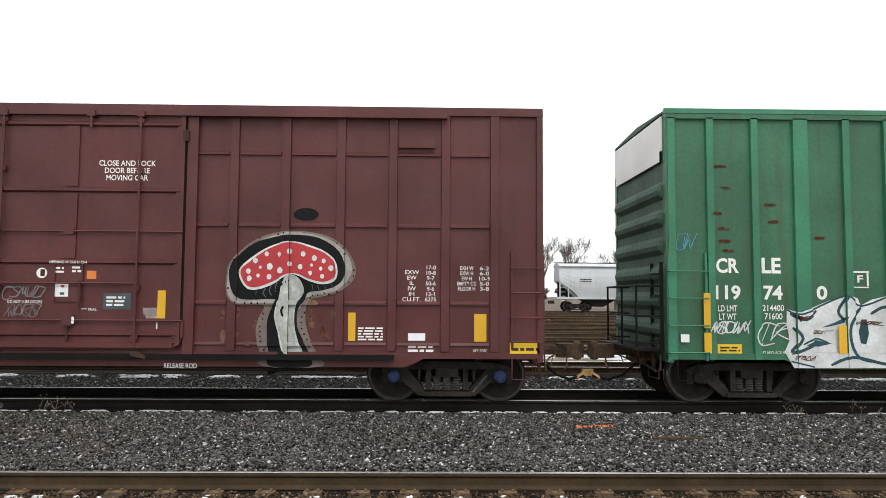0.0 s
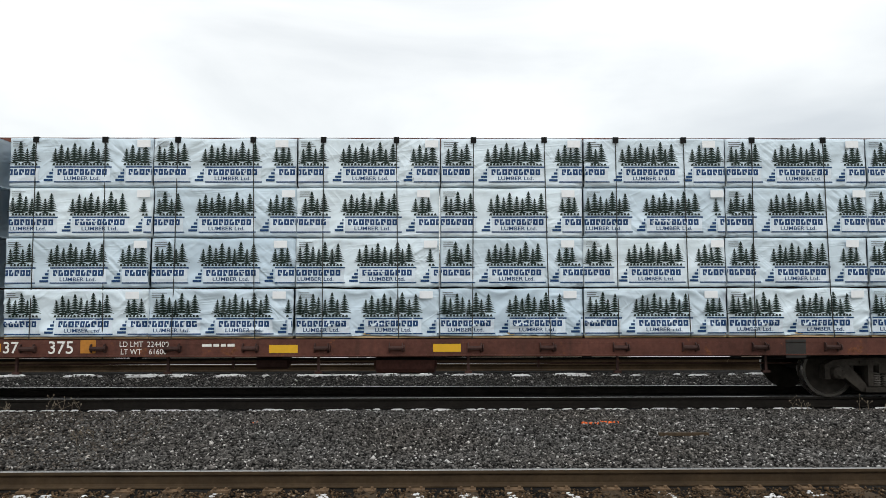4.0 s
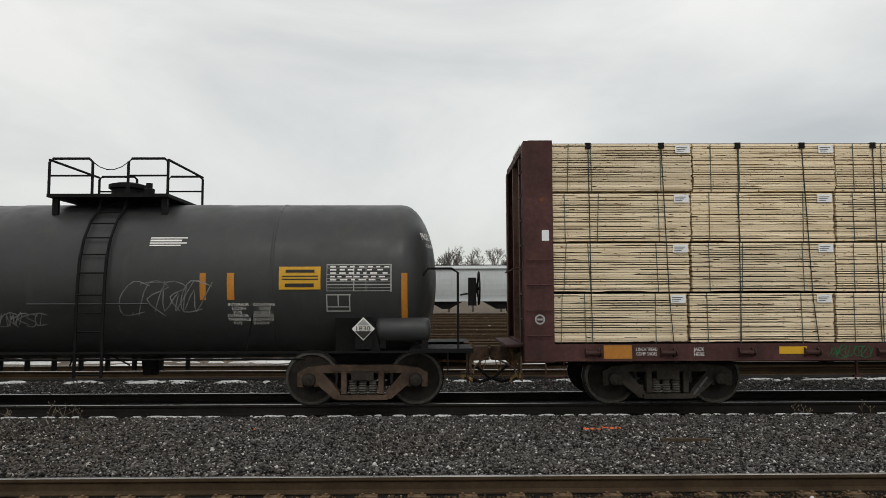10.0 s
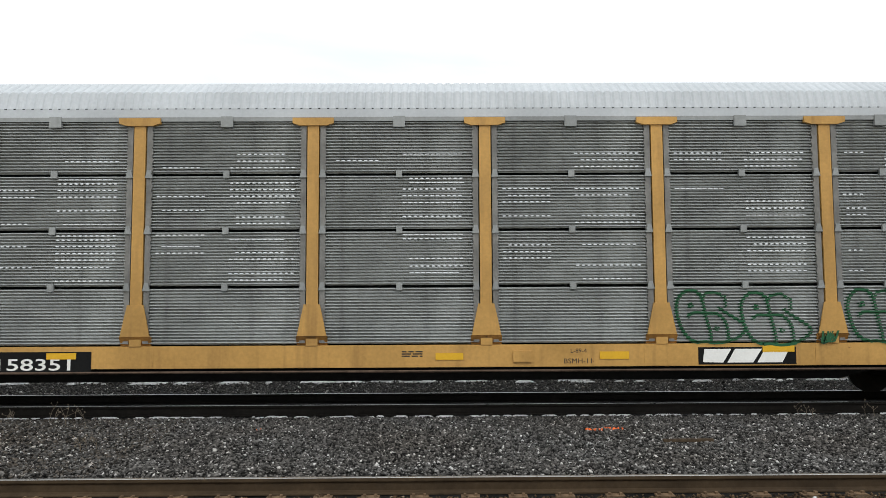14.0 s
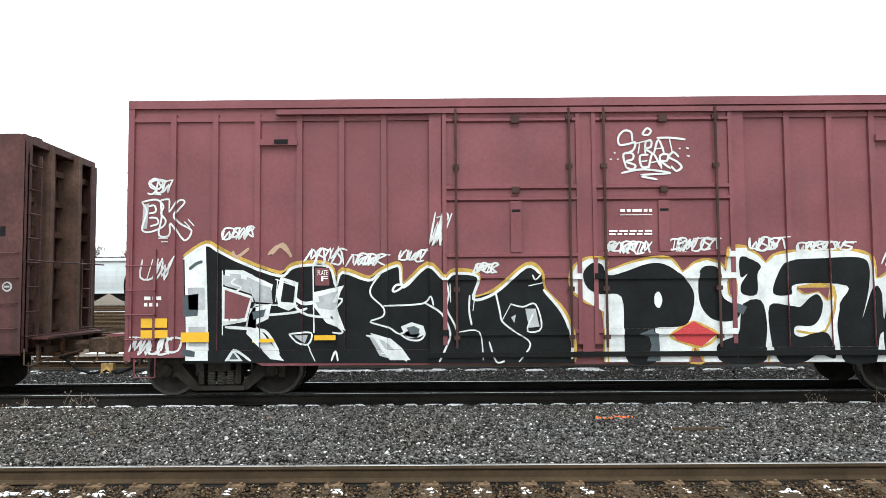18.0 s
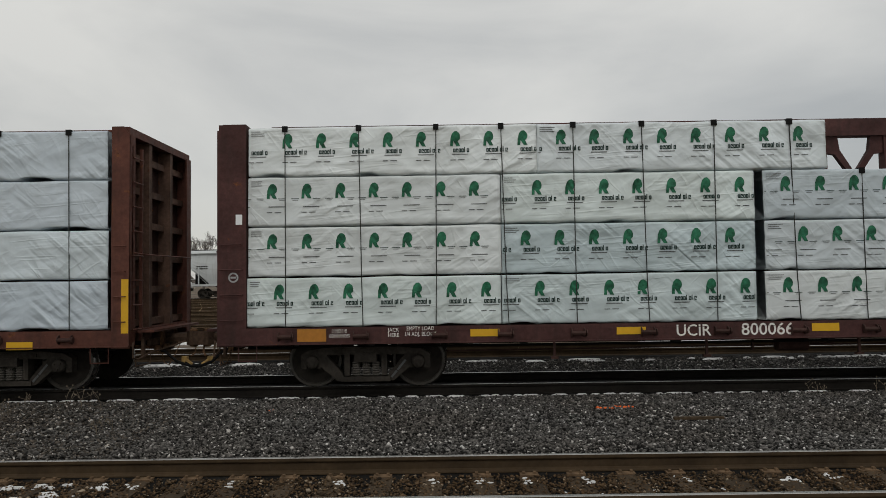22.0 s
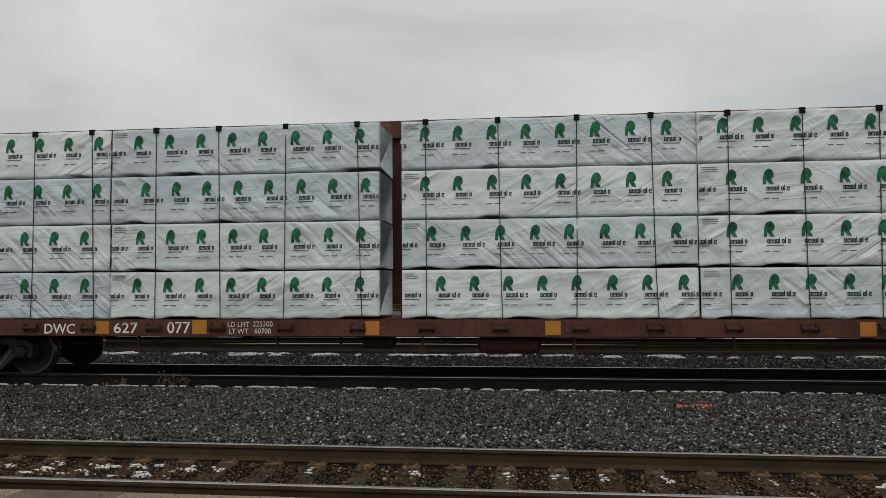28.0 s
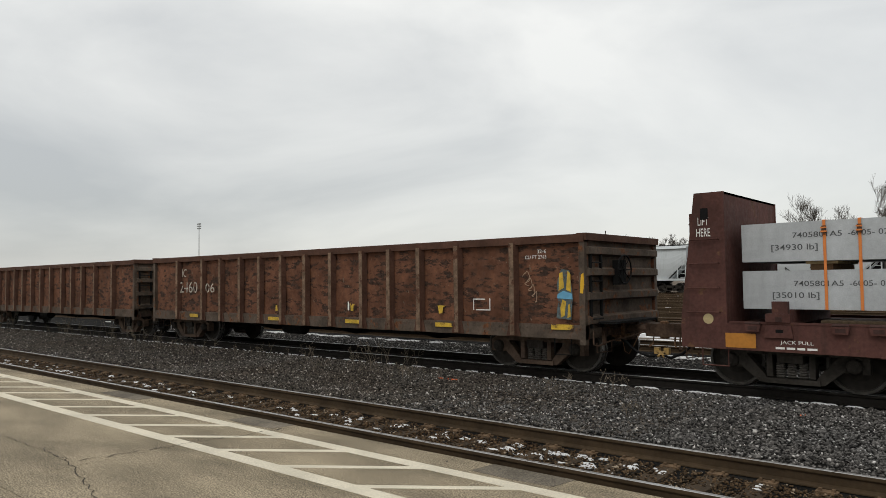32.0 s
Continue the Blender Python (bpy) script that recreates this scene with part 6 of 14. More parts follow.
            for x in (x0, x1):
                part("panel_latch", Shape().prism([(x - 0.06, z - 0.06), (x + 0.06, z - 0.06), (x + 0.03, z + 0.07), (x - 0.03, z + 0.07)], "y", -y - 0.03, -y - 0.005), GALV, car)
        part("roof_clip", Shape().box((x0 + x1) / 2 - 0.10, (x0 + x1) / 2 + 0.10, -y - 0.03, -y + 0.02, top - 0.12, top + 0.06), GALV, car)
    part("perforation", slots, PAPER_DAYLIGHT, car, "rows of flat pale slot shapes, daylight through them put into the colour")["kind"] = "stuff"
    part("far_panel", Shape().box(-12.9, 12.9, y - 0.05, y - 0.03, 1.08, top), GALV, car)
    part("crest_panel", Shape().box(-8.85, -7.2, -y - 0.01, -y + 0.02, 2.98, 4.78), YELLOW, car, "plain yellow panel with an emblem")
    for d in (-1, 1):
        x0, x1 = sorted((11.72 * d, 12.947 * d))
        e = part("end_panel", Shape().box(x0, x1, -y - 0.005, -y + 0.03, 1.1, top - 0.04), YELLOW, car)
        for q in (11.72, 12.84):
            part("door_strip", Shape().box(q * d - 0.05, q * d + 0.05, -y - 0.022, -y - 0.005, 1.7, 4.6), YELLOW, car)
        part("end_post", Shape().box(11.60 * d - 0.13, 11.60 * d + 0.13, -y - 0.03, -y + 0.06, 1.06, top), YELLOW, car)
        part("end_foot", Shape().prism([(11.3 * d, 1.08), (12.2 * d, 1.08), (11.9 * d, 1.6), (11.45 * d, 1.6)], "y", -y - 0.05, -y - 0.03), YELLOW, car)
        part("end_gusset", Shape().prism([(12.85 * d, 1.15), (12.5 * d, 1.15), (12.72 * d, 1.75), (12.85 * d, 1.75)], "y", -y - 0.03, -y - 0.006), YELLOW, car)
        part("end_seam", Shape().box(12.76 * d - 0.012, 12.76 * d + 0.012, -y - 0.012, -y, 1.7, 4.6), GRIME_SHADE_YELLOW, car)
        x0, x1 = sorted((13.003 * d, half * d))
        col = part("corner_column", Shape().box(x0, x1, -y + 0.02, -y + 0.16, 0.98, top - 0.06), YELLOW, car)
        part("column_flange", Shape().box(13.105 * d - 0.085, 13.105 * d + 0.085, -y - 0.06, -y + 0.02, 0.96, top - 0.06), YELLOW, col)
        # Lip, seam and rungs are darker to put the recess's shade into colour.
        part("column_lip", Shape().box(13.535 * d - 0.025, 13.535 * d + 0.025, -y - 0.05, -y + 0.02, 0.98, top - 0.06), GRIME_SHADE_YELLOW, col)
        part("column_seam", Shape().box(13.43 * d - 0.012, 13.43 * d + 0.012, -y + 0.012, -y + 0.02, 1.0, top - 0.08), DARK_MAROON, col)
        for k in range(8):
            z = 1.0 + k * 0.522
            part("rung", Shape().tube([(13.15 * d, -y - 0.06, z), (13.15 * d, -y - 0.115, z), (13.54 * d, -y - 0.115, z), (13.54 * d, -y - 0.05, z)], 0.016, 6), GRIME_SHADE_YELLOW, col)
        part("end_sill_plate", Shape().box(min(11.35 * d, 13.52 * d), max(11.35 * d, 13.52 * d), -y - 0.008, -y, 0.73, 1.055), GRIME_SHADE_YELLOW, car, "grimy rust-stained yellow end sill")
        part("sill_bar", Shape().box(min(12.5 * d, 13.0 * d), max(12.5 * d, 13.0 * d), -y - 0.05, -y - 0.008, 0.97, 1.06), BLACK, car)
        for q in (13.0, 13.45):
            part("step_rod", Shape().tube([(q * d, -y - 0.03, 0.98), (q * d, -y - 0.03, 0.52)], 0.013, 5), GRIME_SHADE_YELLOW, car)
        part("step_tread", Shape().tube([(13.0 * d, -y - 0.03, 0.53), (13.45 * d, -y - 0.03, 0.53)], 0.013, 5), GRIME_SHADE_YELLOW, car)
        part("door_slot", Shape().box(min(12.950 * d, 13.000 * d), max(12.950 * d, 13.000 * d), -y - 0.002, -y + 0.06, 1.1, top - 0.1), BLACK, car)
        x0, x1 = sorted((11.15 * d, 13.62 * d))
        part("end_cap_rail", Shape().box(x0, x1, -y - 0.07, -y + 0.05, top - 0.05, top + 0.06), YELLOW, car)
        part("cap_bracket", Shape().box(12.15 * d - 0.09, 12.15 * d + 0.09, -y - 0.03, -y - 0.004, 4.42, 4.50).box(12.15 * d - 0.05, 12.15 * d + 0.05, -y - 0.03, -y - 0.004, 4.50, 4.66), BLACK, car)
        a, b = sorted((y - 0.16, y + 0.02))
        part("corner_column", Shape().box(min(13.34 * d, half * d), max(13.34 * d, half * d), a, b, 0.98, top - 0.06), YELLOW, car)
        part("far_end_panel", Shape().box(min(11.6 * d, 13.02 * d), max(11.6 * d, 13.02 * d), y - 0.06, y - 0.03, 1.1, top), YELLOW, car)
        for side in (-1, 1):
            pts = [(half - 0.10, 0.02), (half - 0.12, 0.5), (half - 0.17, 1.0), (half - 0.26, 1.50)]
            for z0, z1, material in ((0.98, 4.28, YELLOW), (4.285, top + 0.72, ROOF_WHITE)):
                outline = [(d * px, side * py * (1.0 if z0 < 2 else 0.90)) for px, py in pts] + [(d * (px - 0.06), side * py * (1.0 if z0 < 2 else 0.90)) for px, py in reversed(pts)]
                part("end_door", Shape().prism(outline, "z", z0, z1), material, car, "curved end door leaf, yellow below and white above")
            part("door_vent", Shape().box(min(d * (half - 0.2), d * (half - 0.10)), max(d * (half - 0.2), d * (half - 0.10)), min(side * 0.35, side * 1.0), max(side * 0.35, side * 1.0), 3.02, 3.17), BLACK, car)
        part("lock_rod", Shape().tube([(d * (half - 0.08), -0.08, 1.1), (d * (half - 0.08), -0.08, top + 0.5)], 0.02, 6), GALV, car)
        part("end_sill", Shape().box(min(d * (half - 0.5), d * half), max(d * (half - 0.5), d * half), -1.5, 1.5, 0.72, 1.02), YELLOW, car)
    pts = [(-1.60, top + 0.06), (-1.597, top + 0.20), (-1.52, top + 0.48), (-1.15, top + 0.74), (-0.6, top + 0.91), (0, top + 0.98)]
    outline = pts + [(-a, b) for a, b in reversed(pts[:-1])]
    roof = Shape()
    ribs, m = 168, len(outline)
    step = (2 * half - 2.2) / ribs
    rows = [(i + u, k) for i in range(ribs) for u, k in ((0.0, 0.0), (0.10, 0.0), (0.30, 0.017), (0.55, 0.022), (0.80, 0.017))]
    for u, k in rows:
        for a, b in outline:
            swell = k if b > top + 0.1 else 0
            roof.v.append((-half + 1.1 + u * step, a * (1 + swell * 0.55) if abs(a) > 1.5 else a, b + (swell if abs(a) < 1.55 else 0)))
    for i in range(len(rows) - 1):
        for j in range(m - 1):
            roof.f.append((i * m + j, (i + 1) * m + j, (i + 1) * m + j + 1, i * m + j + 1))
    part("roof", roof, ROOF_WHITE, car, "curved corrugated weathered white roof")
    for d in (-1, 1):
        cap = Shape().prism([(a * 1.012, b + 0.018 * (b > top + 0.1)) for a, b in outline], "x", (half - 1.12) * d, (half - 0.35) * d)
        part("roof_end", cap, ROOF_WHITE, car, "smooth white roof end")
        low = [(a * 1.004, b) for a, b in pts[:4]]
        part("roof_cut", Shape().prism([(half * d - 0.36 * d, top + 0.06), (half * d - 0.22 * d, top + 0.06), (half * d - 0.16 * d, top + 0.40), (half * d - 0.02 * d, top + 0.62), (half * d - 0.26 * d, top + 0.42)], "y", -1.50, -1.46), BLACK, car, "black torn edge of the roof end")
    part("roof_flashing", Shape().box(-half + 0.4, half - 0.4, -1.612, -1.60, top + 0.05, top + 0.185), ROOF_WHITE, car)
    # Solid black strip: shade under the rib ends is painted on.
    part("eave_shade_strip", Shape().box(-half + 1.1, half - 1.1, -1.603, -1.595, top + 0.185, top + 0.202), BLACK, car, "black strip standing in for the shade under the roof ribs")
    part("brake_pipe", Shape().tube([(-half + 0.6, -y - 0.02, 0.66), (half - 1.8, -y - 0.02, 0.66)], 0.02, 5), TRUCK_RUST, car)
    brake = part("hand_brake", Shape().lathe([(-y - 0.17, 0.10), (-y - 0.15, 0.14), (-y - 0.06, 0.15), (-y - 0.01, 0.12)], "y", 14, (12.36, 0, 1.86)).box(12.26, 12.44, -y - 0.12, -y - 0.01, 1.55, 1.78), TRUCK_RUST, car, "rusty hand brake gear")
    part("brake_chain", Shape().tube([(12.40, -y - 0.09, 1.6), (12.43, -y - 0.08, 1.35), (12.38, -y - 0.07, 1.12)], 0.018, 5), TRUCK_RUST, brake)
    part("brake_pawl", Shape().prism([(12.40, 1.90), (12.56, 2.02), (12.60, 1.98), (12.50, 1.84), (12.44, 1.80)], "y", -y - 0.14, -y - 0.10), TRUCK_RUST, brake)
    for z in (2.3, 3.1, 3.9, 4.5):
        part("hinge_bracket", Shape().box(12.84, 13.0, -y - 0.04, -y + 0.02, z - 0.05, z + 0.05), GRIME_SHADE_YELLOW, car)
    part("brake_handle", Shape().tube([(12.42, -y - 0.1, 1.9), (12.62, -y - 0.1, 1.62), (12.62, -y - 0.1, 1.5)], 0.014, 5), LETTER, car)
    part("brake_case", Shape().box(12.14, 12.46, -y - 0.15, -y - 0.01, 1.42, 1.62), BLACK, brake)
    part("brake_dome", Shape().prism([(12.19, 1.62), (12.47, 1.62), (12.46, 1.80), (12.40, 2.05), (12.28, 2.05), (12.21, 1.82)], "y", -y - 0.19, -y - 0.05), RUST_IRON, brake)
    part("brake_box", Shape().box(11.72, 12.18, -y - 0.1, -y - 0.01, 1.48, 1.64), YELLOW, car)
    for x in (9.7, 2.0):
        part("sill_box", Shape().box(x - 0.15, x + 0.15, -y - 0.04, -y, 0.80, 0.98), YELLOW, car)
    return car


# ---- bulkhead flat car with steel beams ----
def car_bulkhead_flat():
    c, half = -204.25, 8.70
    car = rolling("bulkhead_flat_car", "maroon bulkhead flat car with end walls and stake pockets", "flat car", c, 7.1, half)
    y, deck, top = 1.45, 1.06, 3.23
    part("deck", Shape().box(-half, half, -y + 0.03, y - 0.03, deck - 0.08, deck), GRIMY_FLAT, car)
    for side in (-1, 1):
        a, b = sorted((side * y, side * (y - 0.03)))
        part("side_sill", Shape().prism([(-half, 0.66), (-half, deck + 0.02), (half, deck + 0.02), (half, 0.66), (half - 2.9, 0.64), (-half + 2.9, 0.64)], "y", a, b), GRIMY_FLAT, car)
        a, b = sorted((side * (y + 0.012), side * (y - 0.05)))
        part("deck_edge", Shape().box(-half + 0.8, half - 0.8, a, b, deck + 0.02, deck + 0.05), GRIMY_FLAT, car)
        a, b = sorted((side * (y + 0.03), side * y))
        part("sill_flange", Shape().box(-half + 2.9, half - 2.9, a, b, 0.63, 0.655), GRIMY_FLAT, car)
    part("centre_sill", Shape().prism([(-half + 0.2, 0.62), (-5.2, 0.62), (-4.2, 0.38), (4.2, 0.38), (5.2, 0.62), (half - 0.2, 0.62), (half - 0.2, deck - 0.08), (-half + 0.2, deck - 0.08)], "y", -0.35, 0.35), BLACK, car)
    for k in range(-5, 6):
        for x in ((1.51 * k - 0.25, 1.51 * k + 0.24) if abs(k) < 5 else (1.505 * k,)):
            pocket = Shape().prism([(x - 0.12, 1.07), (x + 0.12, 1.07), (x + 0.10, 0.96), (x - 0.10, 0.96)], "y", -y - 0.085, -y)
            p = part("stake_pocket", pocket, GRIMY_FLAT, car)
            part("pocket_mouth", Shape().box(x - 0.07, x + 0.07, -y - 0.089, -y - 0.085, 0.985, 1.045), DARK_MAROON, p)
            part("pocket_lug", Shape().lathe([(x - 0.11, 0.026), (x + 0.11, 0.026)], "x", 8, (0, -y - 0.06, 1.085)), DARK_MAROON, p)
    for x in (-5.6, -2.6, 2.7, 5.7):
        part("under_brace", Shape().box(x - 0.04, x + 0.04, -1.3, -0.3, 0.50, 0.66), BLACK, car)
    part("air_reservoir", Shape().lathe([(-0.5, 0.05), (-0.45, 0.16), (0.45, 0.16), (0.5, 0.05)], "x", 12, (-0.9, -0.85, 0.50)), DARK_MAROON, car)
    part("brake_pipe", Shape().tube([(-half + 0.5, -1.05, 0.60), (half - 0.5, -1.05, 0.60)], 0.02, 5), DARK_MAROON, car)
    for d in (-1, 1):
        x = half * d
        head = part("bulkhead", Shape().box(min(x - 0.74 * d, x - 0.70 * d), max(x - 0.74 * d, x - 0.70 * d), -y + 0.02, y - 0.02, deck, top), GRIMY_FLAT, car)
        for side in (-1, 1):
            a, b = sorted((side * (y + 0.004), side * (y - 0.026)))
            part("bulkhead_flange", Shape().prism([(x, 0.66), (x - 0.76 * d, 0.66), (x - 0.76 * d, top), (x - 0.27 * d, top), (x - 0.07 * d, 1.66), (x - 0.01 * d, 1.17)], "y", a, b), GRIMY_FLAT, head)
        part("bulkhead_cap", Shape().box(min(x - 0.74 * d, x - 0.27 * d), max(x - 0.74 * d, x - 0.27 * d), -y + 0.03, y - 0.03, top - 0.04, top), GRIMY_FLAT, head)
        part("lifting_slot", Shape().box(min(x - 0.50 * d, x - 0.37 * d), max(x - 0.50 * d, x - 0.37 * d), -y - 0.008, -y - 0.005, 2.78, 2.97), BLACK, head)
        for yy in (-0.42, 0.42):
            part("bulkhead_post", Shape().prism([(x - 0.70 * d, deck), (x - 0.20 * d, deck), (x - 0.44 * d, top - 0.04), (x - 0.70 * d, top - 0.04)], "y", yy - 0.085, yy + 0.085), GRIMY_FLAT, head)
        part("end_hand_rail", Shape().tube([(x - 0.22 * d, -1.3, 2.55), (x - 0.16 * d, -0.4, 2.50), (x - 0.22 * d, 1.3, 2.55)], 0.014, 5), GRIMY_FLAT, head)
        for z in (1.5, 2.1, 2.7):
            part("bulkhead_rib", Shape().box(min(x - 0.70 * d, x - 0.52 * d), max(x - 0.70 * d, x - 0.52 * d), -y + 0.05, y - 0.05, z - 0.04, z + 0.04), DARK_MAROON, head)
        for k in range(4):
            z = 1.25 + 0.40 * k
            part("grab_iron", Shape().tube([(x - 0.66 * d, -y, z), (x - 0.66 * d, -y - 0.06, z), (x - 0.12 * d - 0.03 * k * d, -y - 0.06, z), (x - 0.12 * d - 0.03 * k * d, -y, z)], 0.012, 5), GRIMY_FLAT, head)
        end_ladder(car, x - 0.2 * d, d, -1.35, -0.95, 1.1, 2.9, 5, GRIMY_FLAT)
        part("end_platform", Shape().box(min(x - 0.15 * d, x + 0.2 * d), max(x - 0.15 * d, x + 0.2 * d), -0.7, 0.6, 1.14, 1.18), DARK_MAROON, head)
        stirrup(car, x - 0.55 * d, -y + 0.03, 0.68, GRIMY_FLAT, 0.42, 0.3)
    for x in (-7.14, -4.42, -1.95, 0.1, 2.0, 4.42, 7.14):
        bunk = part("bunk", Shape().box(x - 0.13, x + 0.13, -y + 0.16, y - 0.16, deck, 1.298), GRIMY_FLAT, car)
        part("bunk_stop", Shape().box(x - 0.115, x + 0.115, -y + 0.01, -y + 0.13, 1.24, 1.43), GRIMY_FLAT, bunk)
        part("bunk_foot", Shape().box(x - 0.20, x + 0.16, -y - 0.035, -y + 0.15, deck + 0.05, 1.24), GRIMY_FLAT, bunk)
        part("bunk_pin", Shape().box(x - 0.05, x + 0.04, -y - 0.045, -y - 0.035, 1.12, 1.19), DARK_MAROON, bunk)
        part("bunk_frame", Shape().prism([(x - 0.22, 0.87), (x + 0.20, 0.87), (x + 0.17, 1.06), (x - 0.20, 1.06)], "y", -y - 0.05, -y), GRIMY_FLAT, bunk)
        part("frame_hole", Shape().box(x - 0.05, x + 0.06, -y - 0.054, -y - 0.05, 0.95, 1.0), BLACK, bunk)
    return car


# ---- gondolas ----
def gondola(centre, label):
    half, y, top, bottom = 8.02, 1.58, 2.66, 0.70
    car = rolling("gondola", label, "gondola", centre, 6.6, half, rusty=True)
    for side in (-1, 1):
        a, b = sorted((side * (y - 0.10), side * (y - 0.07)))
        s = Shape()
        nx, nz = 60, 6
        for j in range(nz + 1):
            for i in range(nx + 1):
                x, z = -half + 2 * half * i / nx, bottom + (top - 0.08 - bottom) * j / nz
                s.v.append((x, side * (y - 0.08 + 0.03 * noise.noise(Vector((x * 1.3, z * 1.6, side + centre)))), z))
        for j in range(nz):
            for i in range(nx):
                s.f.append((j * (nx + 1) + i, j * (nx + 1) + i + 1, (j + 1) * (nx + 1) + i + 1, (j + 1) * (nx + 1) + i))
        part("side_wall", s, RUSTY, car, "dented rusty side sheet")
        part("inner_wall", Shape().box(-half, half, min(side * (y - 0.14), side * (y - 0.12)), max(side * (y - 0.14), side * (y - 0.12)), bottom, top - 0.05), RUSTY, car)
        a, b = sorted((side * (y - 0.15), side * (y + 0.02)))
        part("top_chord", Shape().box(-half, half, a, b, top - 0.15, top), CHORD_RUST, car)
        a, b = sorted((side * (y - 0.12), side * (y - 0.01)))
        part("side_sill", Shape().prism([(-half, bottom), (half, bottom), (half, bottom + 0.26), (-half, bottom + 0.26)], "y", a, b), RUST_GREY, car)
        if side < 0:
            rivets = Shape()
            for k in range(96):
                x = -half + 0.12 + k * (2 * half - 0.24) / 95
                rivets.lathe([(-y - 0.014, 0.008), (-y - 0.004, 0.020)], "y", 6, (x, 0, bottom + 0.20))
            part("rivet_row", rivets, RUST_GREY, car)["kind"] = "stuff"
    for x in (-6.43, -4.98, -4.0, -3.0, -2.06, -1.08, -0.08, 0.93, 2.05, 2.97, 3.90, 4.99, 6.42):
        s = Shape().prism([(x - 0.10, -y + 0.06), (x - 0.06, -y - 0.06), (x + 0.06, -y - 0.06), (x + 0.10, -y + 0.06)], "z", bottom + 0.02, top - 0.10)
        # Dark post sides and pale front: light and shade put into the colours.
        post = part("side_post", s, CHORD_RUST, car)
        part("post_face", Shape().box(x - 0.052, x + 0.052, -y - 0.066, -y - 0.058, bottom + 0.03, top - 0.11), POST_FACE, post, "rusty post face with its lit tone put into the colour")
        part("post_gusset", Shape().prism([(x - 0.17, bottom + 0.01), (x + 0.17, bottom + 0.01), (x + 0.10, bottom + 0.30), (x - 0.10, bottom + 0.30)], "y", -y - 0.012, -y + 0.0), CHORD_RUST, post)
    part("floor", Shape().box(-half, half, -y + 0.12, y - 0.12, bottom + 0.1, bottom + 0.2), RUST_GREY, car)
    part("centre_sill", Shape().box(-half + 0.2, half - 0.2, -0.25, 0.25, 0.5, bottom + 0.1), BLACK, car)
    for x in (-3.0, 0.5, 3.4):
        part("cross_bearer", Shape().prism([(-1.4, bottom), (1.4, bottom), (0.4, 0.45), (-0.4, 0.45)], "x", x - 0.06, x + 0.06), BLACK, car)
    part("air_reservoir", Shape().lathe([(-0.45, 0.06), (-0.4, 0.17), (0.4, 0.17), (0.45, 0.06)], "x", 12, (-1.5, -0.8, 0.56)), BLACK, car)
    for d in (-1, 1):
        x = half * d
        part("end_wall", Shape().box(min(x - 0.06 * d, x - 0.10 * d), max(x - 0.06 * d, x - 0.10 * d), -y + 0.1, y - 0.1, bottom, top - 0.06), RUST_GREY, car)
        part("end_cap", Shape().box(min(x - 0.16 * d, x + 0.05 * d), max(x - 0.16 * d, x + 0.05 * d), -y - 0.01, y + 0.01, top - 0.12, top + 0.015), CHORD_RUST, car)
        for z in (1.05, 1.5, 1.95, 2.35):
            part("end_rib", Shape().prism([(x - 0.06 * d, z - 0.10), (x + 0.06 * d, z - 0.06), (x + 0.06 * d, z + 0.06), (x - 0.06 * d, z + 0.10)], "y", -y + 0.08, y - 0.08), RUST_GREY, car)
        for side in (-1, 1):
            part("corner_post", Shape().box(min(x - 0.12 * d, x), max(x - 0.12 * d, x), min(side * y, side * (y - 0.12)), max(side * y, side * (y - 0.12)), bottom - 0.1, top - 0.1), RUST_GREY, car)
        stirrup(car, x - 0.5 * d, -y + 0.03, bottom, BLACK, 0.36, 0.3)
        end_ladder(car, x, d, -1.4, -1.0, 0.9, 2.3, 4, BLACK)
    brake_wheel(car, half + 0.02, 1, -0.35, 2.0)
    part("end_platform", Shape().box(half, half + 0.4, -1.2, 0.6, 0.98, 1.02), BLACK, car)
    return car


green_box = car_green()
mushroom_box = car_mushroom()
tank_car = car_tank()
auto_rack = car_rack()
tagged_box = car_tagged()
FACE = -1.37
ROW, PACK = 0.845, 0.815
BASE = 1.075


STRAPS = (-10.28, -9.07, -7.80, -6.65, -5.47, -4.35, -3.08, -1.85, -0.70, 0.58, 1.85, 3.10, 4.28, 5.40, 6.62, 7.80, 9.0, 10.25)
CARS = {
    "tree_wrap": ("maroon centre-beam flat car loaded with wrapped lumber", -26.65, 11.25, 8.97, 0.34, RUSSET),
    "bare": ("dark maroon centre-beam flat car loaded with bare sawn lumber", -50.81, 11.44, 8.97, 0.50, FLATCAR),
    "leaf_gap": ("maroon centre-beam flat car with an open gap in its load", -133.86, 11.45, 9.03, 0.48, FLATCAR),
    "plain_wrap": ("russet centre-beam flat car loaded with plain white wrapped lumber", -158.06, 11.28, 9.05, 0.30, RUSSET),
    "leaf_wrap": ("russet centre-beam flat car loaded with printed white wrapped lumber", -182.22, 11.43, 9.1, 0.40, RUSSET),
}
FLATS = {}
for key, (label, c, half, trucks, w, material) in CARS.items():
    xs = [x + ((k * 37 % 11) - 5) * 0.008 for k, x in enumerate(STRAPS)]
    lw = {"leaf_wrap": 0.24}.get(key)
    FLATS[key] = car = centre_beam(label, c, half, trucks, w, material, xs, lw)
    tie_downs(car, xs, BASE + 3 * ROW + PACK, FACE, (0.02, 0.13, -0.05, 0.16, 0.0) if key == "bare" else (0.0, 0.05, -0.04, 0.08), low=xs[8:10] if key == "leaf_gap" else ())

co, faces = word("CAUTION", 0.012)
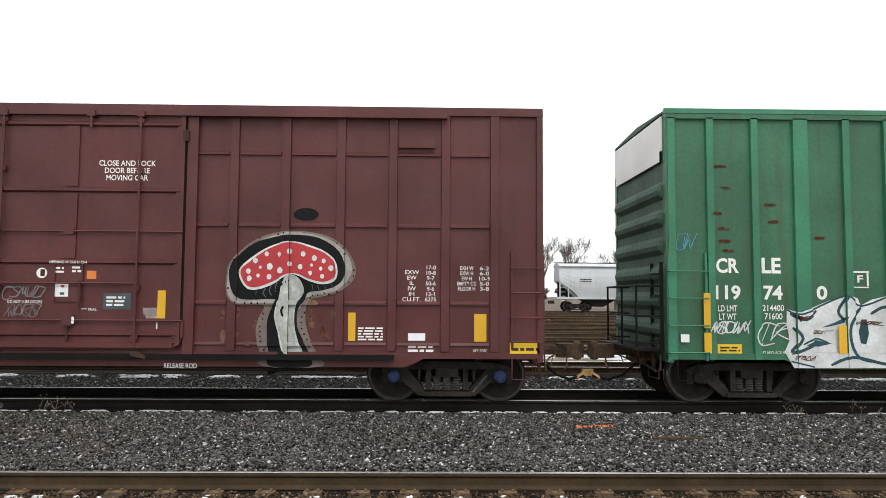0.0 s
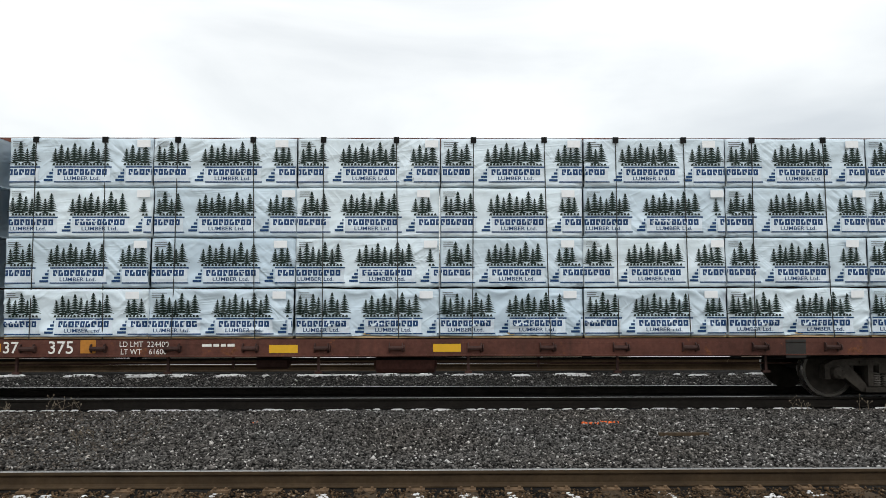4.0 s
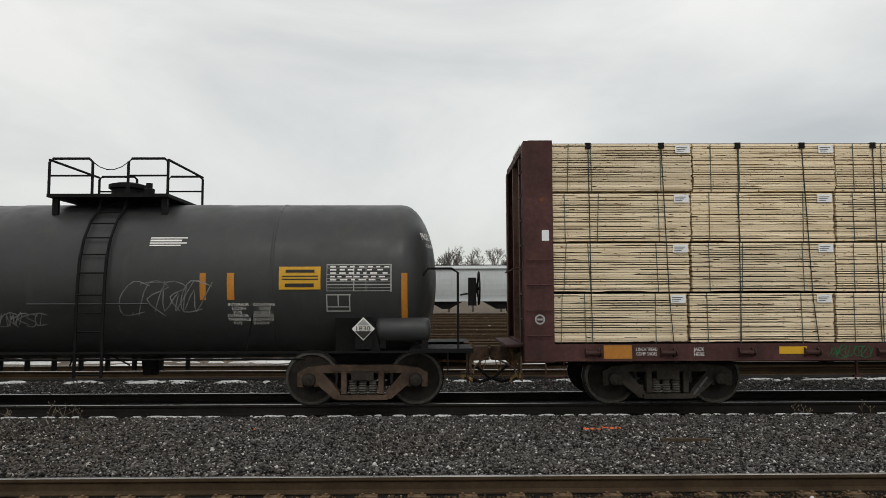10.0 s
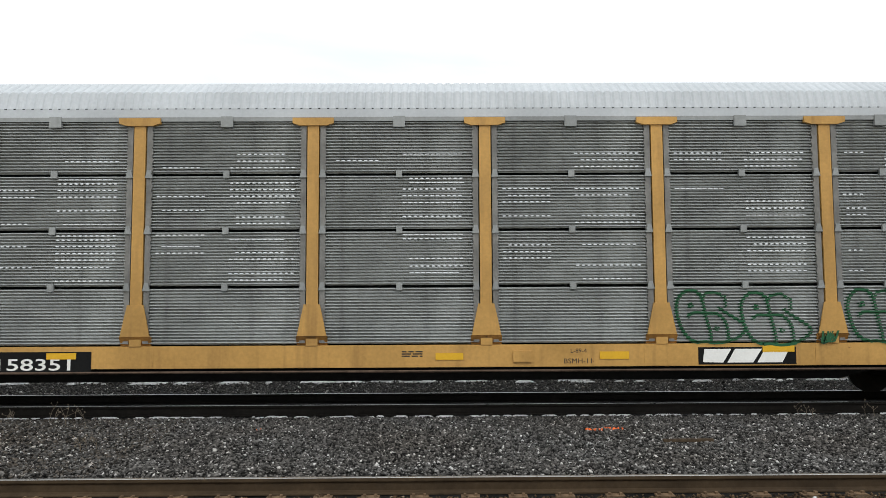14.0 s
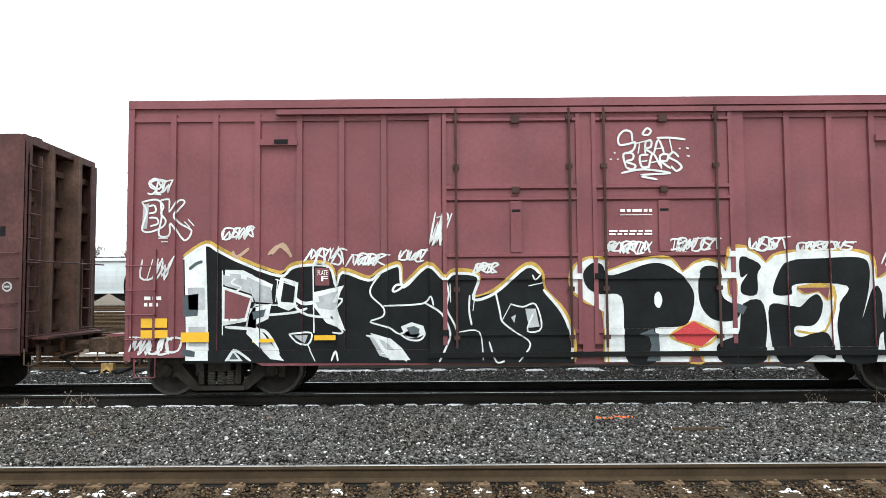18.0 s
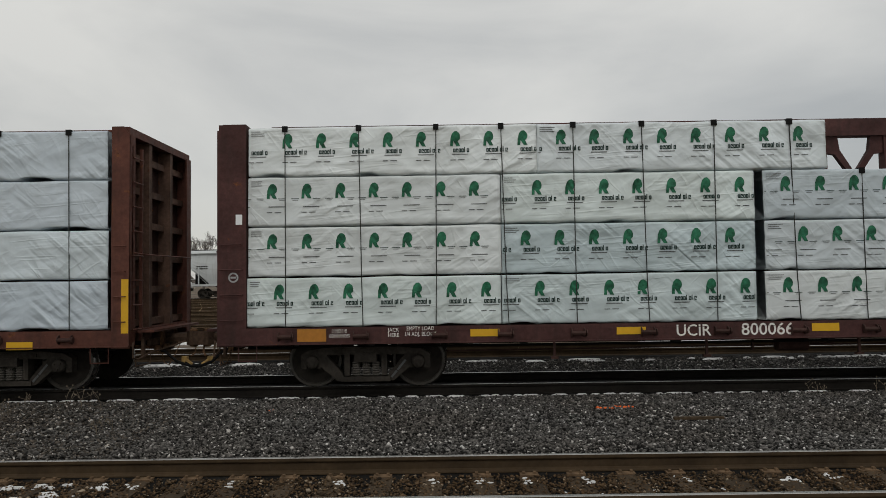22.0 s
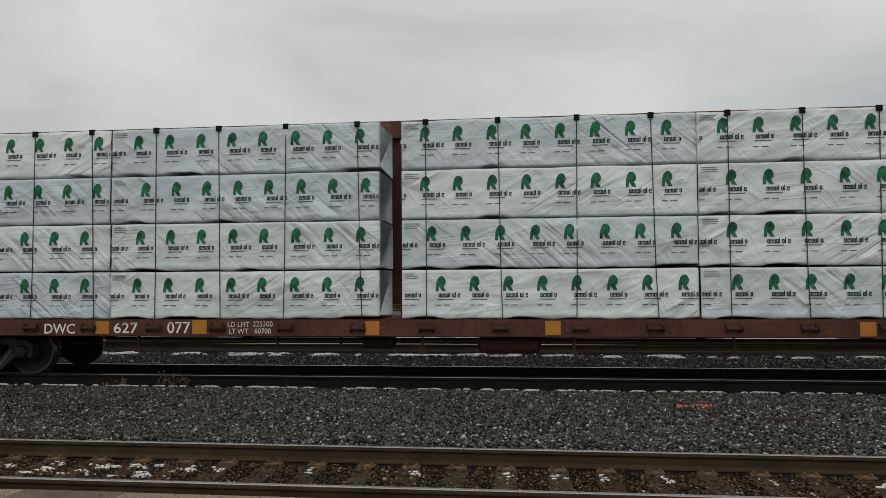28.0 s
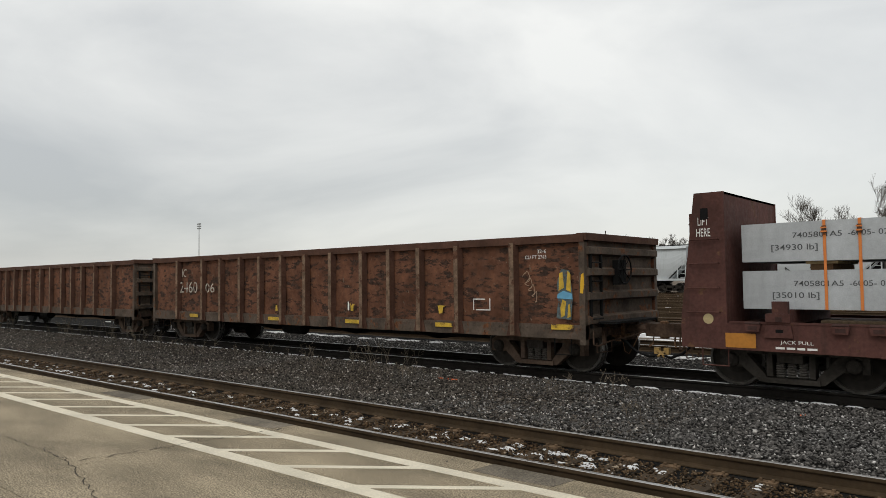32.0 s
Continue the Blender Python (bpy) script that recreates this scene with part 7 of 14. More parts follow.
slant = [(11.44 - 0.02 - 0.19 * (0.30 + 0.48 * a + 1.39) / 2.78 + 0.006, 0.30 + 0.48 * a, 4.375 + 0.085 * b) for a, b, _ in co]
part("lettering", Shape().add(slant, faces), LETTER, FLATS["bare"])
truss = FLATS["leaf_gap"]
for k in (-1, 1):
    part("truss_post", Shape().box(min(0.53 * k, 0.65 * k), max(0.53 * k, 0.65 * k), -0.09, 0.09, 3.4, 4.40), FLATCAR, truss)
    part("truss_plate", Shape().prism([(0.53 * k, 4.40), (0.31 * k, 4.40), (0.27 * k, 4.13), (0.05 * k, 3.78), (0.17 * k, 3.78), (0.36 * k, 4.05), (0.53 * k, 4.08)], "y", -0.05, 0.05), FLATCAR, truss)

bulk_flat = car_bulkhead_flat()
gondola_a = gondola(-222.72, "rusty brown gondola with worn yellow reflectors")
gondola(-240.08, "rusty brown gondola with dented sides")


# ---- lumber packs ----
def load(ob, x, y, z):
    """Put a pack on the train: its place now and its offset for the journey."""
    ob.matrix_basis = pose(x, TRACK + y, z)
    MOVING.append((ob, x, z))
    return ob


def bare_pack(width, seed):
    r = random.Random(seed)
    ob = thing("lumber_pack", "strapped pack of bare pale softwood boards", "lumber pack", "lumber packs")
    s, n = Shape(), 20
    step = PACK / n
    for i in range(n):
        y = r.gauss(0, 0.004)
        a, b = r.uniform(-0.010, 0.010), width + r.uniform(-0.012, 0.012)
        open_joint = r.random() < 0.66
        streaks = [(r.uniform(a, b), r.uniform(0.12, 1.0), r.uniform(0.008, 0.018)) for _ in range(r.choice((1, 2, 3)) if open_joint else r.choice((0, 0, 1)))]
        streaks += [(r.uniform(a, b), r.uniform(0.02, 0.07), r.uniform(0.010, 0.020)) for _ in range(r.choice((0, 0, 1, 2)))]
        steps = 90
        low = []
        for k in range(steps + 1):
            x = a + (b - a) * k / steps
            wane = max([d * min(1.0, 5 * max(0.0, 1 - abs(x - c) / w)) * r.uniform(0.65, 1.15) for c, w, d in streaks] + [0.0])
            low.append((x, i * step + (0.0068 if open_joint else 0.0030) + wane))
        s.prism(low + [(b, (i + 1) * step), (a, (i + 1) * step)], "y", y, 1.2)
    part("sawn_timber", s, LUMBER, ob)["kind"] = "stuff"
    for x in (0.12 * width, 0.27 * width * r.uniform(0.95, 1.3), 0.78 * width):
        lean = r.gauss(0, 0.03)
        part("band", Shape().prism([(x - 0.006, -0.01), (x + 0.006, -0.01), (x + 0.006 + lean, PACK), (x - 0.006 + lean, PACK)], "y", -0.014, -0.008), BAND, ob, "thin green strapping band")
    a = width - 0.27
    part("tag", Shape().box(a, a + 0.25, -0.018, -0.012, PACK - 0.155, PACK - 0.02), PAPER_DAYLIGHT, ob, "white paper tag stapled on the boards")
    s = Shape()
    for k in range(3):
        s.box(a + 0.02, a + 0.2 - 0.03 * k, -0.021, -0.0185, PACK - 0.07 - 0.03 * k, PACK - 0.058 - 0.03 * k)
    part("tag_print", s, INK, ob)
    return ob


def crease(x, z, seed):
    v = Vector((x * 1.1 + z * 0.8, z * 2.2 - x * 0.4, seed * 3.7))
    fold = 1 - abs(noise.noise(v * 1.7))
    slack = 1.7 if 26 <= seed < 30 else 1.0
    hem = 0.075 + 0.035 * noise.noise(Vector((x * 0.9, seed * 1.3, 2.0)))
    tuck = 0.016 * max(0.0, noise.noise(Vector((x * 0.6, seed * 2.1, 7.0))) + 0.25) * math.exp(-((z - hem) / 0.022) ** 2) if seed >= 40 else 0.0
    return -0.018 * slack * noise.noise(v) - 0.013 * slack ** 2 * fold ** 4 - 0.014 * noise.noise(Vector((x * 0.5, z * 1.2, seed))) - tuck


def wrap_mesh(width, seed):
    """A wrapped pack: soft box with puckered, sagging sheet."""
    s = Shape()
    nx, nz = int(width * 18), 28
    for j in range(nz + 1):
        for i in range(nx + 1):
            x, z = width * i / nx, PACK * j / nz
            edge = min(i, nx - i) / 3
            soft = 0.0 if edge >= 1 else 0.02 * (1 - edge)
            low = 0.045 + 0.060 * noise.noise(Vector((x * 1.1, seed, 3.0))) if j == 0 and 26 <= seed < 30 else 0.022 * noise.noise(Vector((x * 3.0, seed, 0))) + (0.16 * max(0.0, noise.noise(Vector((x * 1.3, seed * 1.7, 9.0))) - 0.22) if seed >= 40 else 0.0) if j == 0 else (0.014 * noise.noise(Vector((x * 1.4, seed, 5))) if j == nz else 0.0)
            s.v.append((x, crease(x, z, seed) + soft + (0.012 if j in (0, nz) else 0), z + low))
    for j in range(nz):
        for i in range(nx):
            a = j * (nx + 1) + i
            s.f.append((a, a + 1, a + nx + 2, a + nx + 1))
    k = len(s.v)
    m = nx + 1
    s.v += [(width * i / nx, 1.2, PACK) for i in range(m)] + [(width * i / nx, 1.2, 0) for i in range(m)]
    for i in range(nx):
        s.f.append((nz * m + i, nz * m + i + 1, k + i + 1, k + i))
        s.f.append((i + 1, i, k + m + i, k + m + i + 1))
        s.f.append((k + i, k + i + 1, k + m + i + 1, k + m + i))
    s.f.append(tuple(j * m for j in range(nz, -1, -1)) + (k + m, k))
    s.f.append(tuple(j * m + nx for j in range(nz + 1)) + (k + nx, k + m + nx))
    return s.mesh("wrap", True)


def printed(s, outline, seed, lift=0.009):
    """A flat printed shape that follows the sheet."""
    s.add([(x, crease(x, z, seed) - lift, z) for x, z in outline], [tuple(range(len(outline)))])


def rect(s, x0, x1, z0, z1, seed, width):
    """A printed rectangle, in pieces small enough to lie on the creased sheet."""
    x0, x1 = max(x0, 0.01), min(x1, width - 0.01)
    if x1 - x0 > 0.004:
        nx, nz = max(1, round((x1 - x0) / 0.07)), max(1, round((z1 - z0) / 0.06))
        xs, zs = [x0 + (x1 - x0) * k / nx for k in range(nx + 1)], [z0 + (z1 - z0) * k / nz for k in range(nz + 1)]
        for a, b in zip(xs, xs[1:]):
            for c, d in zip(zs, zs[1:]):
                printed(s, [(a, c), (b, c), (b, d), (a, d)], seed)


def pine(s, x, z, h, seed, width):
    """A printed spruce: a trunk and drooping tiers with white between them."""
    if not 0.07 < x < width - 0.07:
        return
    w, tiers = h * 0.40, 7
    for k in range(tiers):
        zz, ww = z + h * (0.05 + 0.125 * k), w * (1 - k / (tiers + 1.2))
        droop, tall = h * 0.035, h * 0.115
        printed(s, [(x - ww, zz - droop), (x - ww * 0.45, zz + droop * 0.2), (x, zz - droop * 0.4), (x + ww * 0.5, zz + droop * 0.3), (x + ww, zz - droop), (x + ww * 0.36, zz + tall * 0.75), (x, zz + tall), (x - ww * 0.36, zz + tall * 0.75)], seed)
    printed(s, [(x - w * 0.16, z + h * 0.88), (x + w * 0.16, z + h * 0.88), (x, z + h)], seed)


def wrapped_pack(width, seed, style, label, sheet=None):
    ob = thing("lumber_pack", label, "lumber pack", "lumber packs")
    part("wrap", wrap_mesh(width, seed), sheet or WRAP, ob)
    r = random.Random(seed * 17)
    if style == "trees":
        x = r.uniform(-0.75, -0.1)
        while x < width:
            green, blue, pale = Shape(), Shape(), Shape()
            for k in range(9):
                pine(green, x + 0.10 + 0.104 * k + r.uniform(-0.012, 0.012), 0.375 + (0.0 if k % 2 else 0.03), (0.24, 0.34, 0.26, 0.37, 0.28, 0.27, 0.36, 0.27, 0.33)[k], seed, width)
            for k in range(17):
                q = x + 0.06 + 0.056 * k
                if 0.05 < q < width - 0.09:
                    printed(green, [(q, 0.352), (q + 0.05, 0.352), (q + 0.036, 0.39), (q + 0.012, 0.385)], seed)
            rect(pale, x + 0.10, x + 1.03, 0.082, 0.318, seed, width)
            rect(blue, x + 0.10, x + 1.05, 0.312, 0.336, seed, width)
            q = x + 0.15
            for k in range(9):
                wide = (0.070, 0.078, 0.084, 0.070, 0.072, 0.074, 0.080, 0.078, 0.080)[k]
                for a0, a1, b0, b1 in ((0, 0.40, 0.19, 0.29), (0.60, 1, 0.19 if k % 3 else 0.232, 0.29 if k % 4 != 1 else 0.25), (0.3, 0.7, 0.19, 0.218), (0.3, 0.7, 0.262, 0.29)):
                    rect(blue, q + wide * a0, q + wide * a1, b0, b1, seed, width)
                q += wide + 0.017
            for k in range(4):
                rect(blue, x - 0.07 + 0.042 * k, x + 0.075, 0.085 + 0.058 * k, 0.122 + 0.058 * k, seed, width)
            co, faces = word("LUMBER Ltd.", 0.012)
            if 0.0 < x + 0.26 and x + 0.86 < width:
                blue.add([(x + 0.26 + 0.60 * a, crease(x + 0.26 + 0.60 * a, 0.104 + 0.062 * b, seed) - 0.010, 0.104 + 0.062 * b) for a, b, _ in co], faces)
            rect(blue, x + 0.10, x + 1.05, 0.064, 0.084, seed, width)
            x += 1.19
            for name, shape, material, label, lift in (("tree_print", green, PINE, "dark green printed pine trees", 0), ("pale_print", pale, PALE_BLUE, "pale blue printed field", 0.003), ("blue_print", blue, BLUE, "blue printed blocks and lines", 0)):
                if shape.v:
                    p = part(name, shape, material, ob, label)
                    p["kind"] = "stuff"
                    p.location.y = lift
        a = width - r.uniform(0.25, 0.4)
        part("tag", Shape().box(a, a + 0.22, -0.045, -0.040, PACK - 0.16, PACK - 0.04), PAPER_DAYLIGHT, ob, "white paper tag")
    elif style in ("leaves", "dashes"):
        ink, fine = Shape(), Shape()
        x, k = r.uniform(-0.3, 0.1), seed % 2
        while x < width:
            if 0.02 < x and x + 0.17 < width:
                z = 0.46
                blade = [(x, z), (x + 0.048, z), (x + 0.054, z + 0.085), (x + 0.105, z + 0.004), (x + 0.17, z), (x + 0.13, z + 0.08), (x + 0.165, z + 0.115), (x + 0.172, z + 0.165), (x + 0.155, z + 0.215), (x + 0.115, z + 0.25), (x + 0.07, z + 0.245), (x + 0.032, z + 0.205), (x + 0.008, z + 0.13)]
                leaf = Shape()
                printed(leaf, blade, seed)
                part("leaf_print", leaf, LEAF, ob, "emerald green printed leaf emblem")
            n = 0 if style == "dashes" else 6 if k % 2 else 8
            if style == "dashes":
                for a in (-0.17, 0.19):
                    rect(ink, x + a, x + a + 0.13, 0.452, 0.462, seed, width)
                    rect(fine, x + a + 0.02, x + a + 0.11, 0.425, 0.432, seed, width)
            for q in range(n):
                c, low, tall = x + 0.05 + 0.046 * q, 0.355, q in (4, 6)
                rect(ink, c, c + 0.014, low, low + (0.088 if tall else 0.064), seed, width)
                if not tall:
                    rect(ink, c + 0.012, c + 0.040, low, low + 0.014, seed, width)
                    rect(ink, c + 0.012, c + 0.040, low + 0.050, low + 0.064, seed, width)
                    rect(ink, c + 0.025, c + 0.040, low + (0.030 if q % 3 == 1 else 0.010), low + 0.052, seed, width)
            rect(fine, x + 0.03, x + 0.30, 0.315, 0.328, seed, width)
            rect(fine, x + 0.0, x + 0.09, 0.22, 0.232, seed, width)
            rect(fine, x + 0.13, x + 0.24, 0.22, 0.232, seed, width)
            x += 0.568 + r.uniform(-0.012, 0.012)
            k += 1
        part("word_print", ink, TEAL, ob, "dark green printed blocks")["kind"] = "stuff"
        part("small_print", fine, INK, ob)["kind"] = "stuff"
    if 26 <= seed < 30:
        for k in range(2):
            part("bottom_board", Shape().box(0.01, width - 0.01, 0.012, 1.15, 0.046 * k, 0.046 * k + 0.040), LUMBER_PLAIN, ob, "bare board showing under the slack wrap")
    if seed == 26:
        flap, n = Shape(), 8
        for i in range(n + 1):
            for j in range(5):
                u, v = i / n, j / 4
                flap.v.append((width - 0.60 + 0.50 * u + 0.05 * v, -0.045 - 0.09 * math.sin(math.pi * u) * (1 - 0.5 * v) - 0.03 * math.sin(9 * u + 4 * v), 0.40 + 0.06 * u - v * (0.10 + 0.27 * math.sin(0.4 + 2.3 * u))))
        for i in range(n):
            for j in range(4):
                flap.f.append((i * 5 + j, (i + 1) * 5 + j, (i + 1) * 5 + j + 1, i * 5 + j + 1))
        part("torn_flap", flap.mesh("torn_flap", True), sheet or WRAP, ob, "torn flap of plastic wrap hanging loose")
    corner = Shape()
    for k in range(3):
        rect(corner, 0.05, 0.05 + r.uniform(0.14, 0.26), PACK - 0.07 - 0.035 * k, PACK - 0.06 - 0.035 * k, seed, width)
    part("pack_stamp", corner, INK, ob)["kind"] = "stuff"
    return ob


BARE = [bare_pack(2.405, k) for k in range(6)]
TREES = [wrapped_pack(2.39, 20 + k, "trees", "lumber pack in white wrap printed with green pines and blue blocks", WRAP_COOL) for k in range(6)]
PLAIN = [wrapped_pack(2.40, 40 + k, "plain", "lumber pack in plain white creased plastic wrap") for k in range(5)]
DUSKY = [wrapped_pack(2.40, 50 + k, "plain", "lumber pack in plain blue-grey creased plastic wrap", WRAP_BLUE) for k in range(3)]
LEAF_S = [wrapped_pack(2.40, 60 + k, "leaves", "lumber pack in white wrap with green leaf emblems") for k in range(3)]
LEAF_M = [wrapped_pack(4.24, 70 + k, "leaves", "long lumber pack in greenish white wrap with leaf emblems", WRAP_MINT) for k in range(4)]
DASHED = [wrapped_pack(4.24, 90 + k, "dashes", "long lumber pack in pale grey wrap with small green leaf emblems", WRAP_GREY) for k in range(4)]
TORN = [wrapped_pack(2.39, 26, "trees", "lumber pack in torn slack white wrap printed with green pines", WRAP_COOL)]
SLACK = [wrapped_pack(2.39, 27 + k, "trees", "lumber pack in slack creased wrap printed with green pines", WRAP_COOL) for k in range(3)]
LEAF_L = [wrapped_pack(4.86, 80 + k, "leaves", "long lumber pack in white wrap with green leaf emblems") for k in range(5)]
used = set()
pick = random.Random(5)


def lay(pool, x, row, dy=0.0, far=False):
    fresh = [p for p in pool if p not in used]
    src = fresh[0] if fresh else pool[pick.randrange(len(pool))]
    z = BASE + ROW * row
    if src in used:
        ob = copy_thing(src, pose(0, 0, 0))
    else:
        used.add(src)
        ob = src
    return load(ob, x + pick.uniform(-0.015, 0.015) - 0.02 * (3 - row) * 0, (0.17 if far else FACE) + dy + pick.uniform(0, 0.012), z)


for row in range(4):
    x = -37.58 + 0.01 * row
    for col in range(9):
        lay(TREES if row else TORN if col == 0 else SLACK, x, row)
        x += 2.40 + (0.20 if col == 1 else 0.006)
    x = -61.77
    for col in range(9):
        lay(BARE, x + (3 - row) * 0.012 * (col - 4), row)
        x += 2.425
    for x in ((-144.8, -139.95, -132.60, -127.74) if row == 3 else ()):
        lay(LEAF_L, x, row)
    if row < 3:
        for x in (-144.82, -140.56, -136.17, -131.96):
            lay(DASHED if x > -138 or (x < -144 and row > 0) else LEAF_M, x, row)
        lay(LEAF_L, -127.70, row)
    x = -169.06
    for col in range(9):
        leafy = (col == 3 and row >= 2) or (col in (4, 5, 6) and row == 1) or (col in (4, 5) and row == 0)
        lay(LEAF_S if leafy else DUSKY if (col < 1 and row > 0) or (3 < col < 7 and row > 1) or (col == 8 and row != 1) else PLAIN, x, row)
        x += 2.405 + (0.16 if col == 3 else 0.012)
    for x in (-193.42, -188.54, -183.30, -178.42):
        lay(LEAF_L, x, row)
    lay(PLAIN if row == 0 else LEAF_S, -173.55, row)
lay(LEAF_L, -140.05, 3, far=True)
lay(LEAF_L, -132.55, 3, far=True)


# ---- steel beams on the bulkhead flat ----
def beam(x0, x1, z0, h, dy, material, mark, weight, number, ok):
    ob = thing("steel_beam", "long grey galvanised box beam with stencilled marks and orange straps", "beam", "grey beams")
    w = x1 - x0
    s = Shape().prism([(0.0, 0.01), (0.01, 0), (w - 0.01, 0), (w, 0.01), (w, h - 0.01), (w - 0.01, h), (0.01, h), (0, h - 0.01)], "y", 0, 2.0 if dy > 0.5 else 2.4)
    part("body", s, material, ob)
    part("end_plate", Shape().box(w, w + 0.012, 0.02, 1.9, 0.02, h - 0.02), GREY_BEAM, ob)
    head, tail = mark
    lettering(ob, head, 0.78, 1.48, h - 0.25, h - 0.165, -0.004, INK, 0.004, "stencil")
    lettering(ob, tail, 1.56, 3.05, h - 0.25, h - 0.165, -0.004, INK, 0.004, "stencil")
    lettering(ob, f"[{weight} lb]", 0.46, 1.14, 0.15, 0.27, -0.004, INK, 0.006, "stencil")
    if number:
        lettering(ob, number, 2.1, 2.55, 0.20, 0.29, -0.004, INK, 0.004, "stencil")
    else:
        bars(ob, 2.1, 2.5, 0.20, 0.28, -0.004, 1, INK, "stencil", int(x0) + 300)
    if ok:
        lettering(ob, "OK", 0.14, 0.36, 0.22, 0.40, -0.004, INK, 0.0, "hand_mark")
    part("bolt_hole", Shape().lathe([(-0.004, 0.02), (0.0, 0.02)], "y", 10, (w - 0.35, 0, h * 0.55)), BLACK, ob)
    return load(ob, x0, -1.30 + dy, z0)


for x0, x1, n in ((-199.05, -197.35, 3), (-203.6, -201.8, 2), (-206.0, -204.5, 3), (-210.9, -209.0, 2)):
    ob = thing("board_stack", "dark weathered boards lying on the flat car deck", "timber", "boards on the deck")
    for k in range(n):
        part("board", Shape().box(0.05 * k, x1 - x0 - 0.04 * k, 0.03 * k, 0.24 + 0.03 * k, 0.045 * k, 0.045 * k + 0.04), TIE, ob)
    load(ob, x0, -1.30, 1.06)
HEAVY = ("7405801A5", "-6005- 02-26.0X66.0X 208")
LIGHT = ("7504751A2", "-55620153-28.0X45.0X 208")
beam(-212.04, -206.99, 1.30, 0.615, 0.22, GREY_BEAM, HEAVY, 35010, "", False)
beam(-206.92, -201.72, 1.30, 0.675, 0.0, DULL_BEAM, LIGHT, 25240, "4243349", True)
beam(-201.45, -196.28, 1.30, 0.615, 0.0, GREY_BEAM, HEAVY, 34940, "", False)
beam(-212.04, -206.99, 2.06, 0.62, 0.22, GREY_BEAM, HEAVY, 34930, "", False)
beam(-206.93, -201.76, 2.11, 0.67, 0.58, DULL_BEAM, LIGHT, 25300, "4243350", False)
beam(-201.47, -196.28, 2.06, 0.62, 0.0, GREY_BEAM, HEAVY, 34930, "4243847", True)
for x, z, high in ((-210.9, 1.917, 0.141), (-208.0, 1.917, 0.141), (-205.9, 1.977, 0.131), (-202.3, 1.977, 0.131), (-200.7, 1.917, 0.141), (-197.4, 1.917, 0.141)):
    ob = thing("timber_block", "short square timber block between the beams", "timber", "timber blocks")
    part("block", Shape().box(-0.16, 0.16, 0.0, 1.6, 0, high - 0.045), STICKER, ob)
    part("shim_board", Shape().box(-0.22, 0.24, -0.03, 1.5, high - 0.043, high), LUMBER_PLAIN, ob, "pale shim board")
    load(ob, x, -0.88, z)


def ratchet_strap(x, back, slant, high, tail):
    """Webbing from the deck up the load's face; where the upper beam sits back it leans in over the edge."""
    ob = thing("ratchet_strap", "orange webbing strap with a ratchet over the beams", "strap", "orange straps")
    if slant:
        line = [(-0.010, 0.0), (-0.012, 0.680), (slant - 0.012, high), (slant + 0.3, high + 0.008), (slant + 1.9, high + 0.008)]
    else:
        line = [(-0.010, 0.0), (-0.012, high), (0.3, high + 0.008), (2.3, high + 0.008)]
    s = Shape()
    for (y0, z0), (y1, z1) in zip(line, line[1:]):
        ny, nz = -(z1 - z0), (y1 - y0)
        n = math.hypot(ny, nz)
        ny, nz = 0.005 * ny / n, 0.005 * nz / n
        s.prism([(y0, z0), (y1, z1), (y1 + ny, z1 + nz), (y0 + ny, z0 + nz)], "x", -0.021, 0.021)
    part("webbing", s, ORANGE_STRAP, ob)
    t = 0.62 if slant else 0.90
    a, b = (line[1], line[2]) if slant else (line[0], line[1])
    cy, cz = a[0] + (b[0] - a[0]) * t, a[1] + (b[1] - a[1]) * t
    r = part("ratchet", Shape().box(-0.030, 0.030, cy - 0.045, cy - 0.004, cz - 0.07, cz + 0.05), COUPLER, ob, "rusty steel ratchet buckle")
    for q in (-0.04, 0.02):
        part("ratchet_bar", Shape().box(-0.042, 0.042, cy - 0.055, cy - 0.045, cz + q - 0.012, cz + q + 0.012), ORANGE_STRAP, r)
    if tail:
        part("loose_tail", Shape().prism([(-0.03, cz - 0.08), (0.03, cz - 0.08), (0.03 + tail, cz - 0.40), (tail - 0.01, cz - 0.42)], "y", cy - 0.05 - (slant * 0.1), cy - 0.044 - (slant * 0.1)), ORANGE_STRAP, ob, "loose webbing tail")
    return load(ob, x, -1.30 + back, 1.30)


for k, x in enumerate((-210.8, -210.32, -209.68, -209.16, -208.74, -208.18, -207.68)):
    ratchet_strap(x, 0.22, 0.0, 1.385, (0.0, 0.0, -0.05, 0.0, 0.03, -0.06, 0.0)[k])
for k, x in enumerate((-206.38, -205.64, -204.87, -204.22, -203.65, -202.81, -202.25)):
    ratchet_strap(x, 0.0, 0.58, 1.485, (0.05, 0.0, 0.0, 0.06, 0.0, -0.05, 0.0)[k])
for k, x in enumerate((-200.78, -200.20, -199.45, -198.91, -198.02, -197.40, -196.88)):
    ratchet_strap(x, 0.0, 0.0, 1.385, (0.0, 0.0, 0.07, 0.04, 0.06, 0.0, 0.08)[k])


